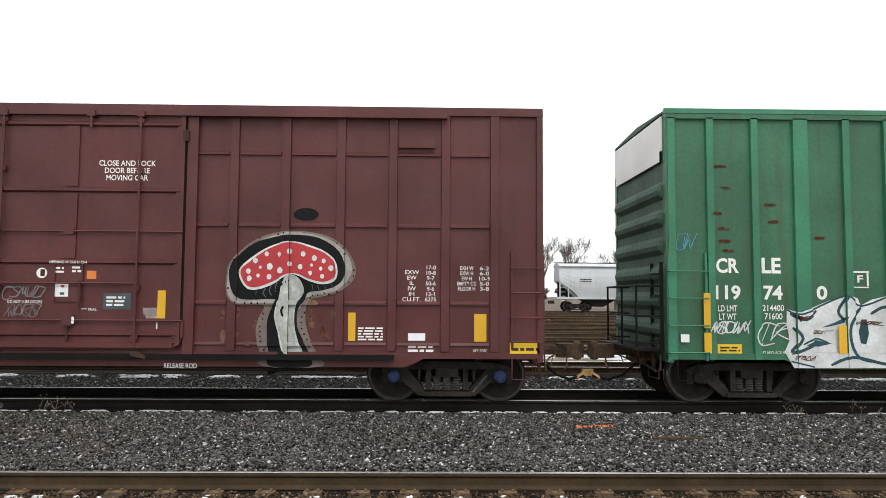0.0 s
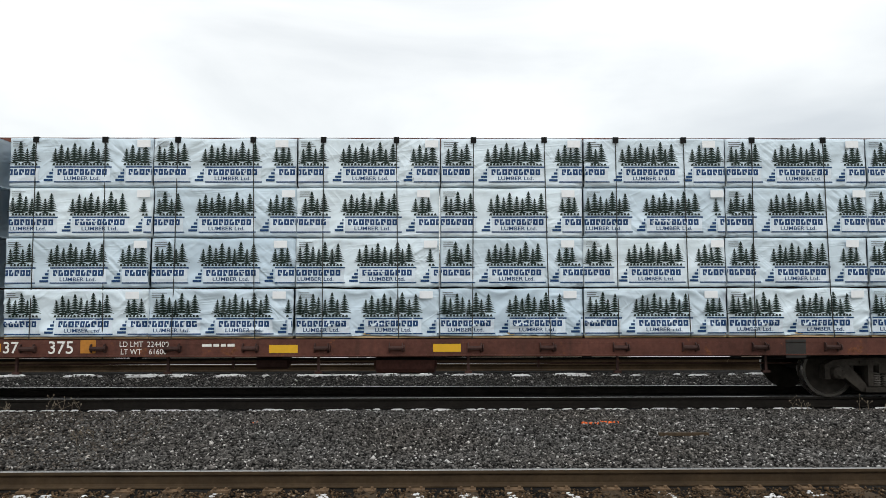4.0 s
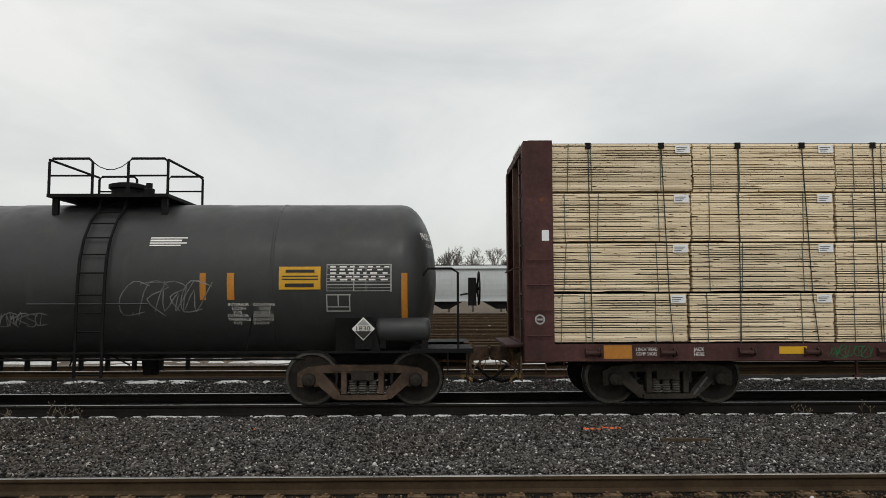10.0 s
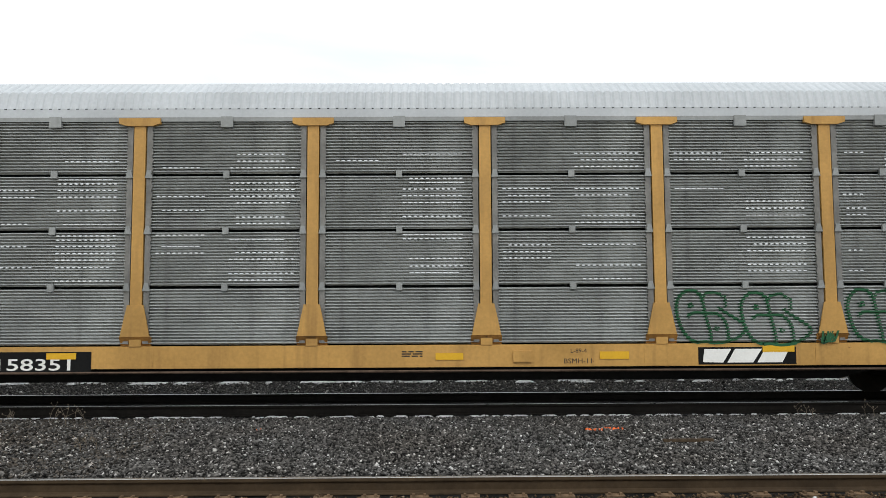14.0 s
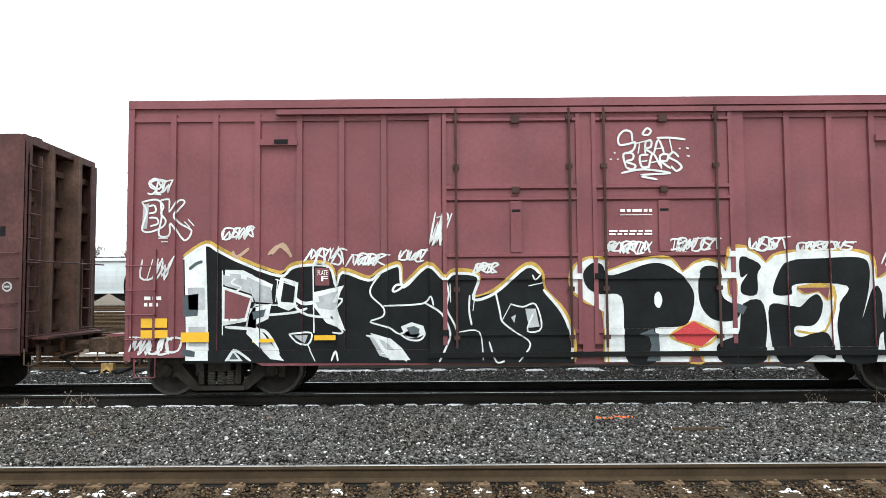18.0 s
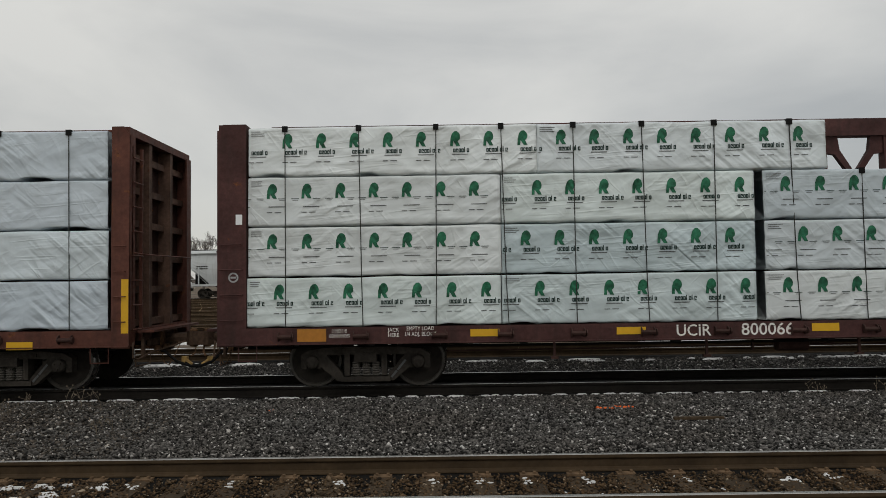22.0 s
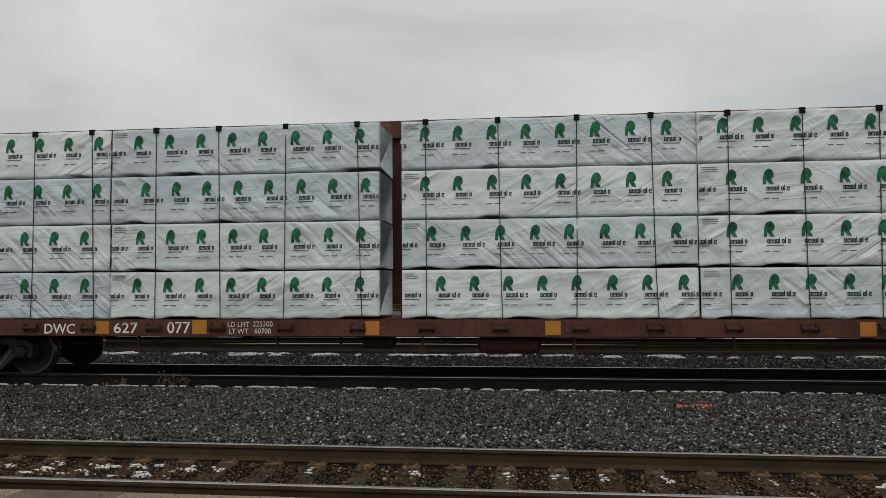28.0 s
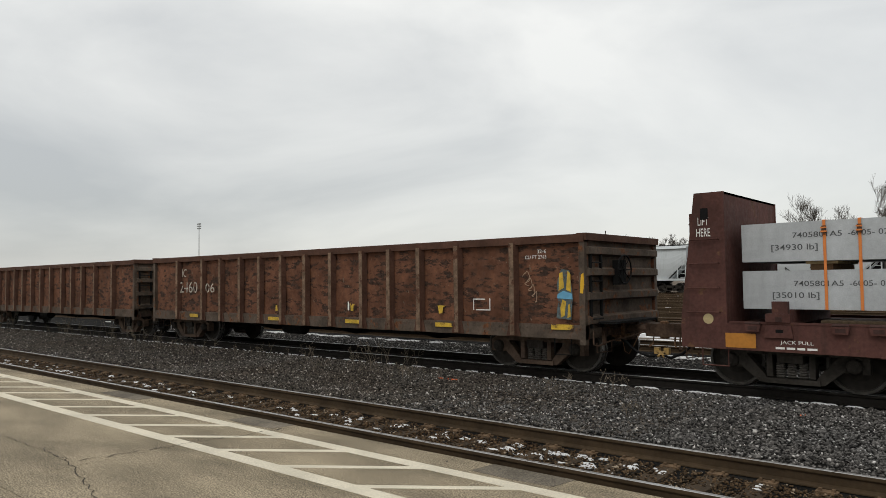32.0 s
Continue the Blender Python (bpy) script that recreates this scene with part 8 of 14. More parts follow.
# ---- yard behind: parked hoppers, trees, masts ----
def hopper(x, y, z, seed, half=8.5):
    ob = thing("hopper_car", "light grey covered hopper car parked in the yard", "hopper car", "parked hopper cars", pose(x, y, z))
    top, w = 4.55, 1.55
    s, rings = Shape(), 15
    for x, low in ((-half + 0.25, 2.9), (-half + 0.3, 2.85), (-half + 1.9, 1.25), (half - 1.9, 1.25), (half - 0.3, 2.85), (half - 0.25, 2.9)):
        side = [(1.52 * math.sqrt(1 - ((z - 2.75) / 2.7) ** 2), z) for z in (low + (top - 0.28 - low) * k / 6 for k in range(7))]
        s.v += [(x, -a, b) for a, b in side] + [(x, 0.0, top - 0.12)] + [(x, a, b) for a, b in reversed(side)]
    for k in range(5):
        for q in range(rings):
            n = (q + 1) % rings
            s.f.append((k * rings + q, (k + 1) * rings + q, (k + 1) * rings + n, k * rings + n))
    s.f += [tuple(range(rings)), tuple(range(6 * rings - 1, 5 * rings - 1, -1))]
    part("body", s, HOPPER, ob)
    part("roof", Shape().prism([(-w, top - 0.32), (w, top - 0.32), (w - 0.25, top - 0.1), (0.4, top), (-0.4, top), (-w + 0.25, top - 0.1)], "x", -half + 0.2, half - 0.2), HOPPER, ob)
    part("roof_walk", Shape().box(-half, half, -0.5, 0.5, top + 0.05, top + 0.09), BLACK, ob)
    part("side_sill", Shape().box(-half, half, -w, w, 1.15, 1.35), HOPPER, ob)
    for k in range(3):
        xx = (half - 4.1) * (k - 1)
        part("chute", Shape().prism([(xx - 1.7, 1.2), (xx + 1.7, 1.2), (xx + 0.35, 0.45), (xx - 0.35, 0.45)], "y", -1.2, 1.2), BLACK, ob)
    for d in (-1, 1):
        # Black slope sheet: the shadow under the hopper's end is in its colour.
        part("slope_sheet", Shape().prism([(d * (half - 0.3), 2.85), (d * (half - 2.0), 1.3), (d * (half - 2.1), 1.3), (d * (half - 0.3), 3.0)], "y", -w + 0.1, w - 0.1), BLACK, ob)
        # Added black filler standing in for the end's shadow; hides the sky behind.
        part("end_frame", Shape().prism([(d * (half - 0.35), 1.3), (d * (half - 0.35), 2.8), (d * (half - 1.95), 1.3)], "y", -0.25, 0.25), BLACK, ob)
        for xx in (half - 0.3, half - 1.1):
            part("end_post", Shape().box(d * xx - 0.05, d * xx + 0.05, -w, -w + 0.08, 1.3, 3.0), HOPPER, ob)
        s = Shape()
        for k in range(5):
            s.box(d * (half - 0.55) - 0.25, d * (half - 0.55) + 0.25, -w - 0.03, -w, 1.0 + 0.4 * k, 1.04 + 0.4 * k)
        part("ladder", s, HOPPER, ob)
        t = part("truck", SHARED["bolster"], TRUCK, ob)
        t.location = (d * (half - 2.1), 0, 0)
        part("side_frame", side_frame_mesh(), TRUCK, t).location = (0, -0.985, 0)
        for dx in (-0.9, 0.9):
            part("wheelset", wheelset_mesh(0.457), WHEEL, t).location = (dx, 0, 0.457)
        part("coupler", Shape().box(min(d * half, d * (half + 0.55)), max(d * half, d * (half + 0.55)), -0.2, 0.2, 0.7, 1.0), TRUCK, ob)
    rr = random.Random(seed)
    bars(ob, -6.3, -5.2, 2.7, 3.1, -w + 0.02, 2, DARK_LETTER, "small_print", seed)
    bars(ob, -2.5, -1.0, 1.9, 2.1, -w + 0.02, 2, INK, "small_print", seed + 5)
    if seed % 3 == 1:
        g = Shape()
        for k in range(9):
            x0, z0 = rr.uniform(-4.5, 3.0), rr.uniform(1.5, 2.3)
            g.tube([(x0, -w + 0.02, z0), (x0 + rr.uniform(-0.4, 0.5), -w + 0.02, z0 + rr.uniform(0.2, 0.6)), (x0 + rr.uniform(0.2, 0.8), -w + 0.02, z0 + rr.uniform(-0.1, 0.3))], 0.04, 4)
        part("graffiti", g, DARK_LETTER, ob, "scrawled dark graffiti")
    return ob


HY = YARD[-1] + GAUGE / 2
for x, half in ((-17.2, 7.2), (0.95, 9.3), (20.4, 8.5), (39.0, 8.5), (57.6, 8.5)):
    hopper(x, HY, 0.45, int(x) + 30, half)
for k in range(1, 8):
    hopper(-25.3 + 9.3 - 18.6 * k, HY, 0.45, k + 20)


def bare_tree(x, y, height, seed, spread=1.0):
    """A leafless tree: forked trunk, limbs and many fine twigs."""
    r = random.Random(seed)
    ob = thing("bare_tree", "leafless winter tree beyond the yard", "tree", "bare trees")
    trunk, crown = Shape(), Shape()

    def grow(p, d, length, rad, depth):
        q = p + d * length
        bend = Vector((r.gauss(0, 0.06), r.gauss(0, 0.06), 0.02)) * length
        mid = p.lerp(q, 0.5) + bend
        target = trunk if depth < 2 else crown
        target.tube([p, mid, q] if depth < 4 else [p, q], max(rad, 0.009), 5 if depth < 2 else 3)
        if depth >= 6:
            return
        n = 3 if depth < 3 else (4 if depth < 5 else 3)
        for k in range(n):
            u = r.uniform(0.45, 1.0) if k else 1.0
            start = p.lerp(q, u)
            side = Vector((r.gauss(0, 1), r.gauss(0, 1), r.gauss(0.35, 0.4))).normalized()
            nd = (d * 0.95 + Vector((0, 0, 0.18)) + side * r.uniform(0.40, 0.75) * spread).normalized()
            if nd.z < -0.1:
                nd.z = 0.05
            grow(start, nd, length * r.uniform(0.58, 0.80), rad * 0.52, depth + 1)

    grow(Vector((x, y, 0.2)), Vector((r.gauss(0, 0.05), 0, 1)).normalized(), height * 0.30, height * 0.016, 0)
    part("trunk", trunk, BARK, ob)
    part("crown", crown, BARK, ob, "fine bare twigs")
    return ob


TREES_AT = [(-15.5, 80, 9.5), (-12.2, 82, 11.0), (-8.6, 79, 10.0), (-5.2, 84, 10.5), (-2.0, 80, 7.5), (1.5, 83, 8.0), (4.5, 86, 7.6), (7.5, 81, 7.5), (12.5, 82, 8.5), (16.5, 86, 9.5), (-19.5, 84, 10.5), (-24, 81, 9.8),
            (-29, 85, 10.2), (-34, 82, 9.6), (-39, 86, 9.0), (-45, 90, 9.0), (-55, 95, 8.2), (-66, 100, 8.2), (22, 84, 8.0), (28, 88, 8.0), (-90, 120, 9.0), (-120, 140, 9.0)]
for k, (x, y, h) in enumerate(TREES_AT):
    bare_tree(x, y, h * (1.14 if x > -20 else 0.95), 300 + k)


def far_woods():
    """A thin far line of woods on the horizon."""
    r = random.Random(8)
    s = Shape()
    x = -900.0
    while x < 500:
        h = r.uniform(4, 8.5)
        for _ in range(3):
            a = x + r.uniform(-6, 6)
            s.tube([(a, 430 + r.uniform(-20, 20), 0), (a + r.uniform(-2, 2), 430, h * 0.6), (a + r.uniform(-4, 4), 430, h)], r.uniform(0.5, 1.6), 4)
        x += r.uniform(4, 9)
    tagged(new("far_woods", s.mesh("far_woods")), "low distant line of bare woods", "woods", kind="stuff").data.materials.append(BARK)


far_woods()


def mast(x, y, height, z0, lamps):
    ob = thing("light_mast" if lamps else "utility_pole", "tall slender floodlight mast" if lamps else "plain weathered utility pole", "mast" if lamps else "pole", "", pose(x, y, z0))
    part("pole", Shape().lathe([(0, 0.3 if lamps else 0.14), (height, 0.16 if lamps else 0.09)], "z", 8), GALV if lamps else BARK, ob)
    for k in range(lamps):
        part("lamp_bar", Shape().box(-1.5, 1.5, -0.3, 0.3, height - 1.2 * k - 0.3, height - 1.2 * k + 0.3), GALV, ob)
    return ob


mast(-339.2, 200, 33.0, 0.3, 3)
mast(-52.2, 100, 9.0, 0.3, 0)
mast(13.1, 90, 9.0, 0.3, 0)
mast(-26, 92, 8.6, 0.3, 0)


# ---- painted and printed surfaces ----
GRAF_BLACK = surface("black_spray_paint", (0.0075, 0.0085, 0.009), 0.6, vary=0.35, big=2.0, bump=0.0, gloss=0.12)
GRAF_WHITE = surface("white_spray_paint", (0.56, 0.575, 0.57), 0.6, vary=0.18, big=3.0, bump=0.0)
GRAF_PALE = surface("pale_spray_halo", (0.30, 0.285, 0.265), 0.7, vary=0.22, big=3.0, bump=0.0)
GRAF_STEM = surface("greenish_white_paint", (0.40, 0.425, 0.385), 0.6, vary=0.3, big=5.0, bump=0.0)
GRAF_DIM = surface("faint_tan_smear", (0.105, 0.046, 0.036), 0.7, vary=0.5, big=9.0, bump=0.0)
GRAF_GREY = surface("grey_spray_paint", (0.33, 0.34, 0.35), 0.6, vary=0.2, big=4.0, bump=0.0)
GRAF_SILVER = surface("silver_spray_paint", (0.50, 0.53, 0.58), 0.45, vary=0.12, big=3.0, bump=0.0)
GRAF_YELLOW = surface("yellow_spray_haze", (0.42, 0.27, 0.06), 0.7, vary=0.3, big=5.0, bump=0.0)
GRAF_RED = surface("red_spray_paint", (0.39, 0.028, 0.034), 0.55, vary=0.15, bump=0.0)
GRAF_GREEN = surface("green_spray_paint", (0.010, 0.085, 0.030), 0.55, vary=0.2, bump=0.0)
GRAF_FAINT = surface("faded_grey_marker", (0.17, 0.17, 0.165), 0.7, vary=0.4, big=6.0, bump=0.0)
GRAF_SLATE = surface("slate_spray_paint", (0.050, 0.066, 0.075), 0.55, vary=0.25, big=4.0, bump=0.0)
GRAF_TEAL = surface("teal_spray_paint", (0.012, 0.055, 0.066), 0.55, vary=0.2, bump=0.0)
GRAF_WASH = surface("slate_blue_paint_wash", (0.085, 0.11, 0.115), 0.7, vary=0.35, big=6.0, rust=0.42, rust_colour=(0.09, 0.045, 0.026), bump=0.0)
GRAF_BLUE = surface("pale_blue_paint", (0.10, 0.28, 0.42), 0.6, vary=0.2, bump=0.0)
GRAF_TAN = surface("tan_spray_paint", (0.36, 0.25, 0.17), 0.7, vary=0.2, bump=0.0)
GRAF_HAZE = surface("grey_spray_haze", (0.17, 0.135, 0.120), 0.7, vary=0.25, big=3.0, bump=0.0)
GRAF_SMEAR = surface("dull_tan_smear", (0.15, 0.085, 0.055), 0.7, vary=0.5, big=8.0, bump=0.0)
GRAF_RUST = surface("rust_stain", (0.085, 0.030, 0.018), 0.85, vary=0.4, big=9.0, bump=0.0)


RIDGE = 0.912 / 18


def depth_at(kind, x, z):
    """How far out the car's side stands at a place, so that paint lies on ribs and panels alike."""
    if kind == "ribbed":
        if any(abs(x - c) < 0.076 for c in (2.60, 3.45, 4.35, 5.21, 6.08, 6.89)):
            return -1.602
        return -1.592 if any(abs(z - c) < 0.036 for c in (4.15, 2.96, 1.69, 1.02)) else (-1.602 if z < 0.84 else -1.552)
    if kind == "green":
        for c, w in ((-7.60, 0.14), (-6.95, 0.13), (-6.20, 0.13), (-5.42, 0.26), (-4.65, 0.13), (-3.95, 0.13), (-3.2, 0.13), (-2.4, 0.2)):
            if abs(x - c) < w / 2:
                return -1.612
        return -1.597 if z < 0.92 else -1.552
    if kind == "doors":
        if any(abs(x - c) < 0.1 for c in (-2.48, 0.0, 2.50)):
            return -1.634
        if -2.36 < x < 2.40:
            return -1.674 if any(abs(z - c) < 0.046 for c in (2.35, 2.0, 1.1)) else -1.628
        if z < 0.83:
            return -1.598
        return -1.602 if any(abs(x - c) < 0.056 for c in TAGGED_POSTS) or abs(x) > 7.46 else -1.552
    if kind == "gondola":
        return -1.545
    if kind == "rack" and abs(x + 8.03) > 0.70 and -11.2 < x < 11.4 and 1.10 < z < 2.012 and not any(abs(x - c) < 0.24 for c in (-8.98, -7.08, 7.08, 8.98, 4.28)) or kind == "rack" and abs(x + 8.03) <= 0.71 and 1.10 < z < 2.012:
        return -1.592 if 0.435 < ((z - 1.10) / RIDGE) % 1 < 0.975 else -1.527
    if kind == "rack":
        return -1.66 if x < -11.2 and z > 1.0 else -1.605 if z < 1.09 else (-1.648 if any(abs(x - c) < 0.24 for c in (-8.98, -7.08, 7.08, 8.98, 4.28)) and z < 1.76 else (-1.625 if any(abs(x - c) < 0.13 for c in (-8.98, -7.08, 7.08, 8.98, 4.28)) or abs(x) > 11.4 else -1.596))
    return -1.652


EDGES = {
    "ribbed": ([c + s * 0.0765 for c in (2.60, 3.45, 4.35, 5.21, 6.08, 6.89) for s in (-1, 1)], [c + s * 0.0365 for c in (2.96, 1.69, 1.02) for s in (-1, 1)] + [0.84]),
    "green": ([c + s * w / 2 for c, w in ((-7.60, 0.142), (-6.95, 0.132), (-6.20, 0.132), (-5.42, 0.262), (-4.65, 0.132), (-3.95, 0.132), (-3.2, 0.132)) for s in (-1, 1)], [0.92]),
    "doors": ([c + s * 0.057 for c in TAGGED_POSTS for s in (-1, 1)] + [c + s * 0.1005 for c in (-2.48, 0.0, 2.50) for s in (-1, 1)] + [-7.46, 7.46],
              [c + s * 0.0465 for c in (2.35, 2.0, 1.1) for s in (-1, 1)] + [0.83]),
    "rack": ([c + s * 0.241 for c in (-8.98, -7.08, 7.08, 8.98) for s in (-1, 1)] + [-11.2], [1.0, 1.09, 1.76] + [1.10 + RIDGE * (k + q) for k in range(18) for q in (0.435, 0.975)]),
    "flat_door": ([], []),
}


def clip(poly, axis, value, keep_low):
    res = []
    for a, b in zip(poly, poly[1:] + poly[:1]):
        ina, inb = (a[axis] <= value) == keep_low, (b[axis] <= value) == keep_low
        if ina:
            res.append(a)
        if ina != inb:
            u = (value - a[axis]) / (b[axis] - a[axis])
            res.append((a[0] + (b[0] - a[0]) * u, a[1] + (b[1] - a[1]) * u))
    return res


def pieces(poly, kind):
    bits = [poly]
    for axis in (0, 1):
        for value in sorted(EDGES.get(kind, ((), ()))[axis]):
            nxt = []
            for q in bits:
                if min(p[axis] for p in q) < value < max(p[axis] for p in q):
                    nxt += [r_ for r_ in (clip(q, axis, value, True), clip(q, axis, value, False)) if len(r_) > 2]
                else:
                    nxt.append(q)
            bits = nxt
    return bits


COAT = [0]


def lay_paint(s, poly, kind, layer):
    for q in pieces(list(poly), kind):
        cx = sum(p[0] for p in q) / len(q)
        cz = sum(p[1] for p in q) / len(q)
        cx = (min(p[0] for p in q) + max(p[0] for p in q)) / 2
        cz = (min(p[1] for p in q) + max(p[1] for p in q)) / 2
        y = depth_at(kind, cx, cz) - 0.004 * (layer + 1) - 0.0006 * COAT[0]
        s.add([(x, y, z) for x, z in q], [tuple(range(len(q)))])


def drape(car, poly, material, kind, layer, name="graffiti"):
    s = Shape()
    COAT[0] = (COAT[0] + 1) % 6
    lay_paint(s, poly, kind, layer)
    return part(name, s, material, car)


def blob_of_paint(car, poly, material, kind, layer, name="graffiti"):
    """A painted shape with a smooth rounded outline."""
    ring = list(poly[-2:]) + list(poly) + list(poly[:2])
    dense = curve_through(ring, 4)
    return drape(car, dense[8:8 + 4 * len(poly)], material, kind, layer, name)


def ribbon(points, width):
    """One strip of quads along a brush line, mitred at its bends."""
    n, h = len(points), width / 2
    rim = []
    for i, p in enumerate(points):
        a, b = points[max(i - 1, 0)], points[min(i + 1, n - 1)]
        dx, dz = b[0] - a[0], b[1] - a[1]
        m = math.hypot(dx, dz) or 1.0
        ox, oz = -dz / m * h, dx / m * h
        taper = 0.6 if i in (0, n - 1) else 1.0
        rim.append(((p[0] + ox * taper, p[1] + oz * taper), (p[0] - ox * taper, p[1] - oz * taper)))
    return [[rim[i][0], rim[i][1], rim[i + 1][1], rim[i + 1][0]] for i in range(n - 1)]


def curve_through(points, steps=5):
    """A smooth line through the points."""
    if len(points) < 3:
        return list(points)
    p = [points[0]] + list(points) + [points[-1]]
    res = []
    for i in range(1, len(p) - 2):
        for k in range(steps):
            u = k / steps
            res.append(tuple(0.5 * (2 * p[i][j] + (p[i + 1][j] - p[i - 1][j]) * u + (2 * p[i - 1][j] - 5 * p[i][j] + 4 * p[i + 1][j] - p[i + 2][j]) * u * u + (3 * p[i][j] - p[i - 1][j] - 3 * p[i + 1][j] + p[i + 2][j]) * u ** 3) for j in (0, 1)))
    return res + [points[-1]]


def stroke(car, points, width, material, kind, layer, name="graffiti"):
    s = Shape()
    COAT[0] = (COAT[0] + 1) % 6
    for k, q in enumerate(ribbon(curve_through(points, 4), width)):
        lay_paint(s, q, kind, layer)
    return part(name, s, material, car)


TAG_STROKES = [[(0, 0), (0.1, 1), (0.8, 0.9), (0.2, 0.5), (0.9, 0)], [(0.9, 0.9), (0.2, 1), (0, 0.5), (0.3, 0), (0.9, 0.1)], [(0, 1), (0.3, 0), (0.5, 0.7), (0.7, 0), (1, 1)], [(0, 0), (0.4, 1), (0.9, 0)],
               [(0, 1), (0.1, 0.1), (0.8, 0.1), (0.9, 1)], [(0.9, 0.85), (0.4, 1), (0.1, 0.75), (0.8, 0.35), (0.5, 0), (0, 0.1)], [(0, 0.95), (1, 1)], [(0.5, 1), (0.4, 0)], [(0, 0.1), (0.3, 1), (0.5, 0.2), (0.9, 1.1)]]


def marks(x0, x1, z0, z1, n, seed):
    """Quick slanted strokes side by side, like a tag that nobody can read."""
    r = random.Random(seed)
    cells = max(2, min(n // 2 + 1, int((x1 - x0) / (z1 - z0) * 1.5) + 1))
    step, h = (x1 - x0) / cells, z1 - z0
    res = []
    for k in range(cells):
        a, drop = x0 + step * k, r.uniform(0.0, 0.25)
        for shape in r.sample(TAG_STROKES, 2):
            res.append([(a + step * (u * 1.45 - 0.2 + r.gauss(0, 0.09)) + 0.25 * h * v, z0 + h * (drop + (1 - drop) * v * r.uniform(0.9, 1.05))) for u, v in shape])
    return res


def scrawl(car, x0, x1, z0, z1, n, width, material, kind, layer, seed):
    s = Shape()
    for pts in marks(x0, x1, z0, z1, n, seed):
        COAT[0] = (COAT[0] + 1) % 6
        for q in ribbon(curve_through(pts, 3), width):
            lay_paint(s, q, kind, layer)
    p = part("scrawl", s, material, car)
    p["kind"] = "stuff"
    return p


def scrawl_flat(car, box, material):
    s = Shape()
    for k, pts in enumerate(marks(*box, 10, 3)):
        for q in ribbon(curve_through(pts, 2), 0.016):
            s.add([(x, -1.426 - 0.0005 * k, z) for x, z in q], [tuple(range(len(q)))])
    p = part("scrawl", s, material, car)
    p["kind"] = "stuff"
    return p


def plate(car, outline, y, material, name):
    return part(name, Shape().prism(outline, "y", y, y + 0.002), material, car)


def on_tank(z, lift, x=0.0):
    """The tank's near side at a height; towards its ends it follows the domed heads."""
    r_ = 1.412 if abs(x) < 5.02 else 1.403 * math.sqrt(max(1 - ((abs(x) - 5.02) / 0.62) ** 2, 0.0))
    return -math.sqrt(max(r_ ** 2 - (z - 2.16) ** 2, 0.01)) - lift


def tank_word(text, x0, x1, z0, z1, material, bold):
    co, faces = word(text, bold)
    pts = [(x0 + (x1 - x0) * a, z0 + (z1 - z0) * b) for a, b, _ in co]
    return part("lettering", Shape().add([(x, on_tank(z, 0.008), z) for x, z in pts], faces), material, tank_car)


def tank_patch(name, x0, x1, z0, z1, material, lift, label=""):
    s, n = Shape(), max(1, int((z1 - z0) / 0.05))
    for k in range(n + 1):
        z = z0 + (z1 - z0) * k / n
        s.v += [(x0, on_tank(z, lift, x0), z), (x1, on_tank(z, lift, x1), z)]
    s.f += [(2 * k, 2 * k + 1, 2 * k + 3, 2 * k + 2) for k in range(n)]
    return part(name, s, material, tank_car, label)


def tank_scrawl(x0, x1, z0, z1, n, seed):
    s = Shape()
    for k, pts in enumerate(marks(x0, x1, z0, z1, n, seed)):
        for q in ribbon(curve_through(pts, 3), 0.02):
            s.add([(x, on_tank(z, 0.007 + 0.0005 * (k % 8)), z) for x, z in q], [tuple(range(len(q)))])
    p = part("scrawl", s, GRAF_FAINT, tank_car, "faint grey graffiti scrawl")
    p["kind"] = "stuff"
    return p


def head_word(text, d, y0, y1, z0, z1):
    """White lettering on the rounded end of the tank."""
    co, faces = word(text, 0.01)
    verts = []
    for a, b, _ in co:
        y = y0 + (y1 - y0) * (a if d > 0 else 1 - a)
        z = z0 + (z1 - z0) * b
        x = 5.02 + 0.62 * math.sqrt(max(1 - (math.hypot(y, z - 2.16) / 1.40) ** 2, 0.0)) + 0.012
        verts.append((d * x, y, z))
    return part("lettering", Shape().add(verts, faces), LETTER, tank_car)


def placard(x, z, r_):
    y = -1.47
    b = part("placard", Shape().prism([(x - r_, z), (x, z - r_), (x + r_, z), (x, z + r_)], "y", y, y + 0.01), LETTER, tank_car, "white diamond hazard placard")
    part("placard_top", Shape().prism([(x - r_ * 0.55, z + r_ * 0.3), (x + r_ * 0.55, z + r_ * 0.3), (x, z + r_ * 0.85)], "y", y - 0.004, y - 0.001), GRAF_GREY, b)
    part("placard_low", Shape().prism([(x - r_ * 0.75, z - r_ * 0.2), (x, z - r_ * 0.92), (x + r_ * 0.75, z - r_ * 0.2)], "y", y - 0.004, y - 0.001), DARK_LETTER, b)
    lettering(tank_car, "1830", x - r_ * 0.62, x + r_ * 0.62, z - r_ * 0.16, z + r_ * 0.24, y - 0.006, DARK_LETTER, 0.02)
    part("placard_holder", Shape().box(x - 0.14, x + 0.14, y + 0.01, y + 0.12, z - r_ - 0.14, z - r_ * 0.7), BLACK, tank_car)


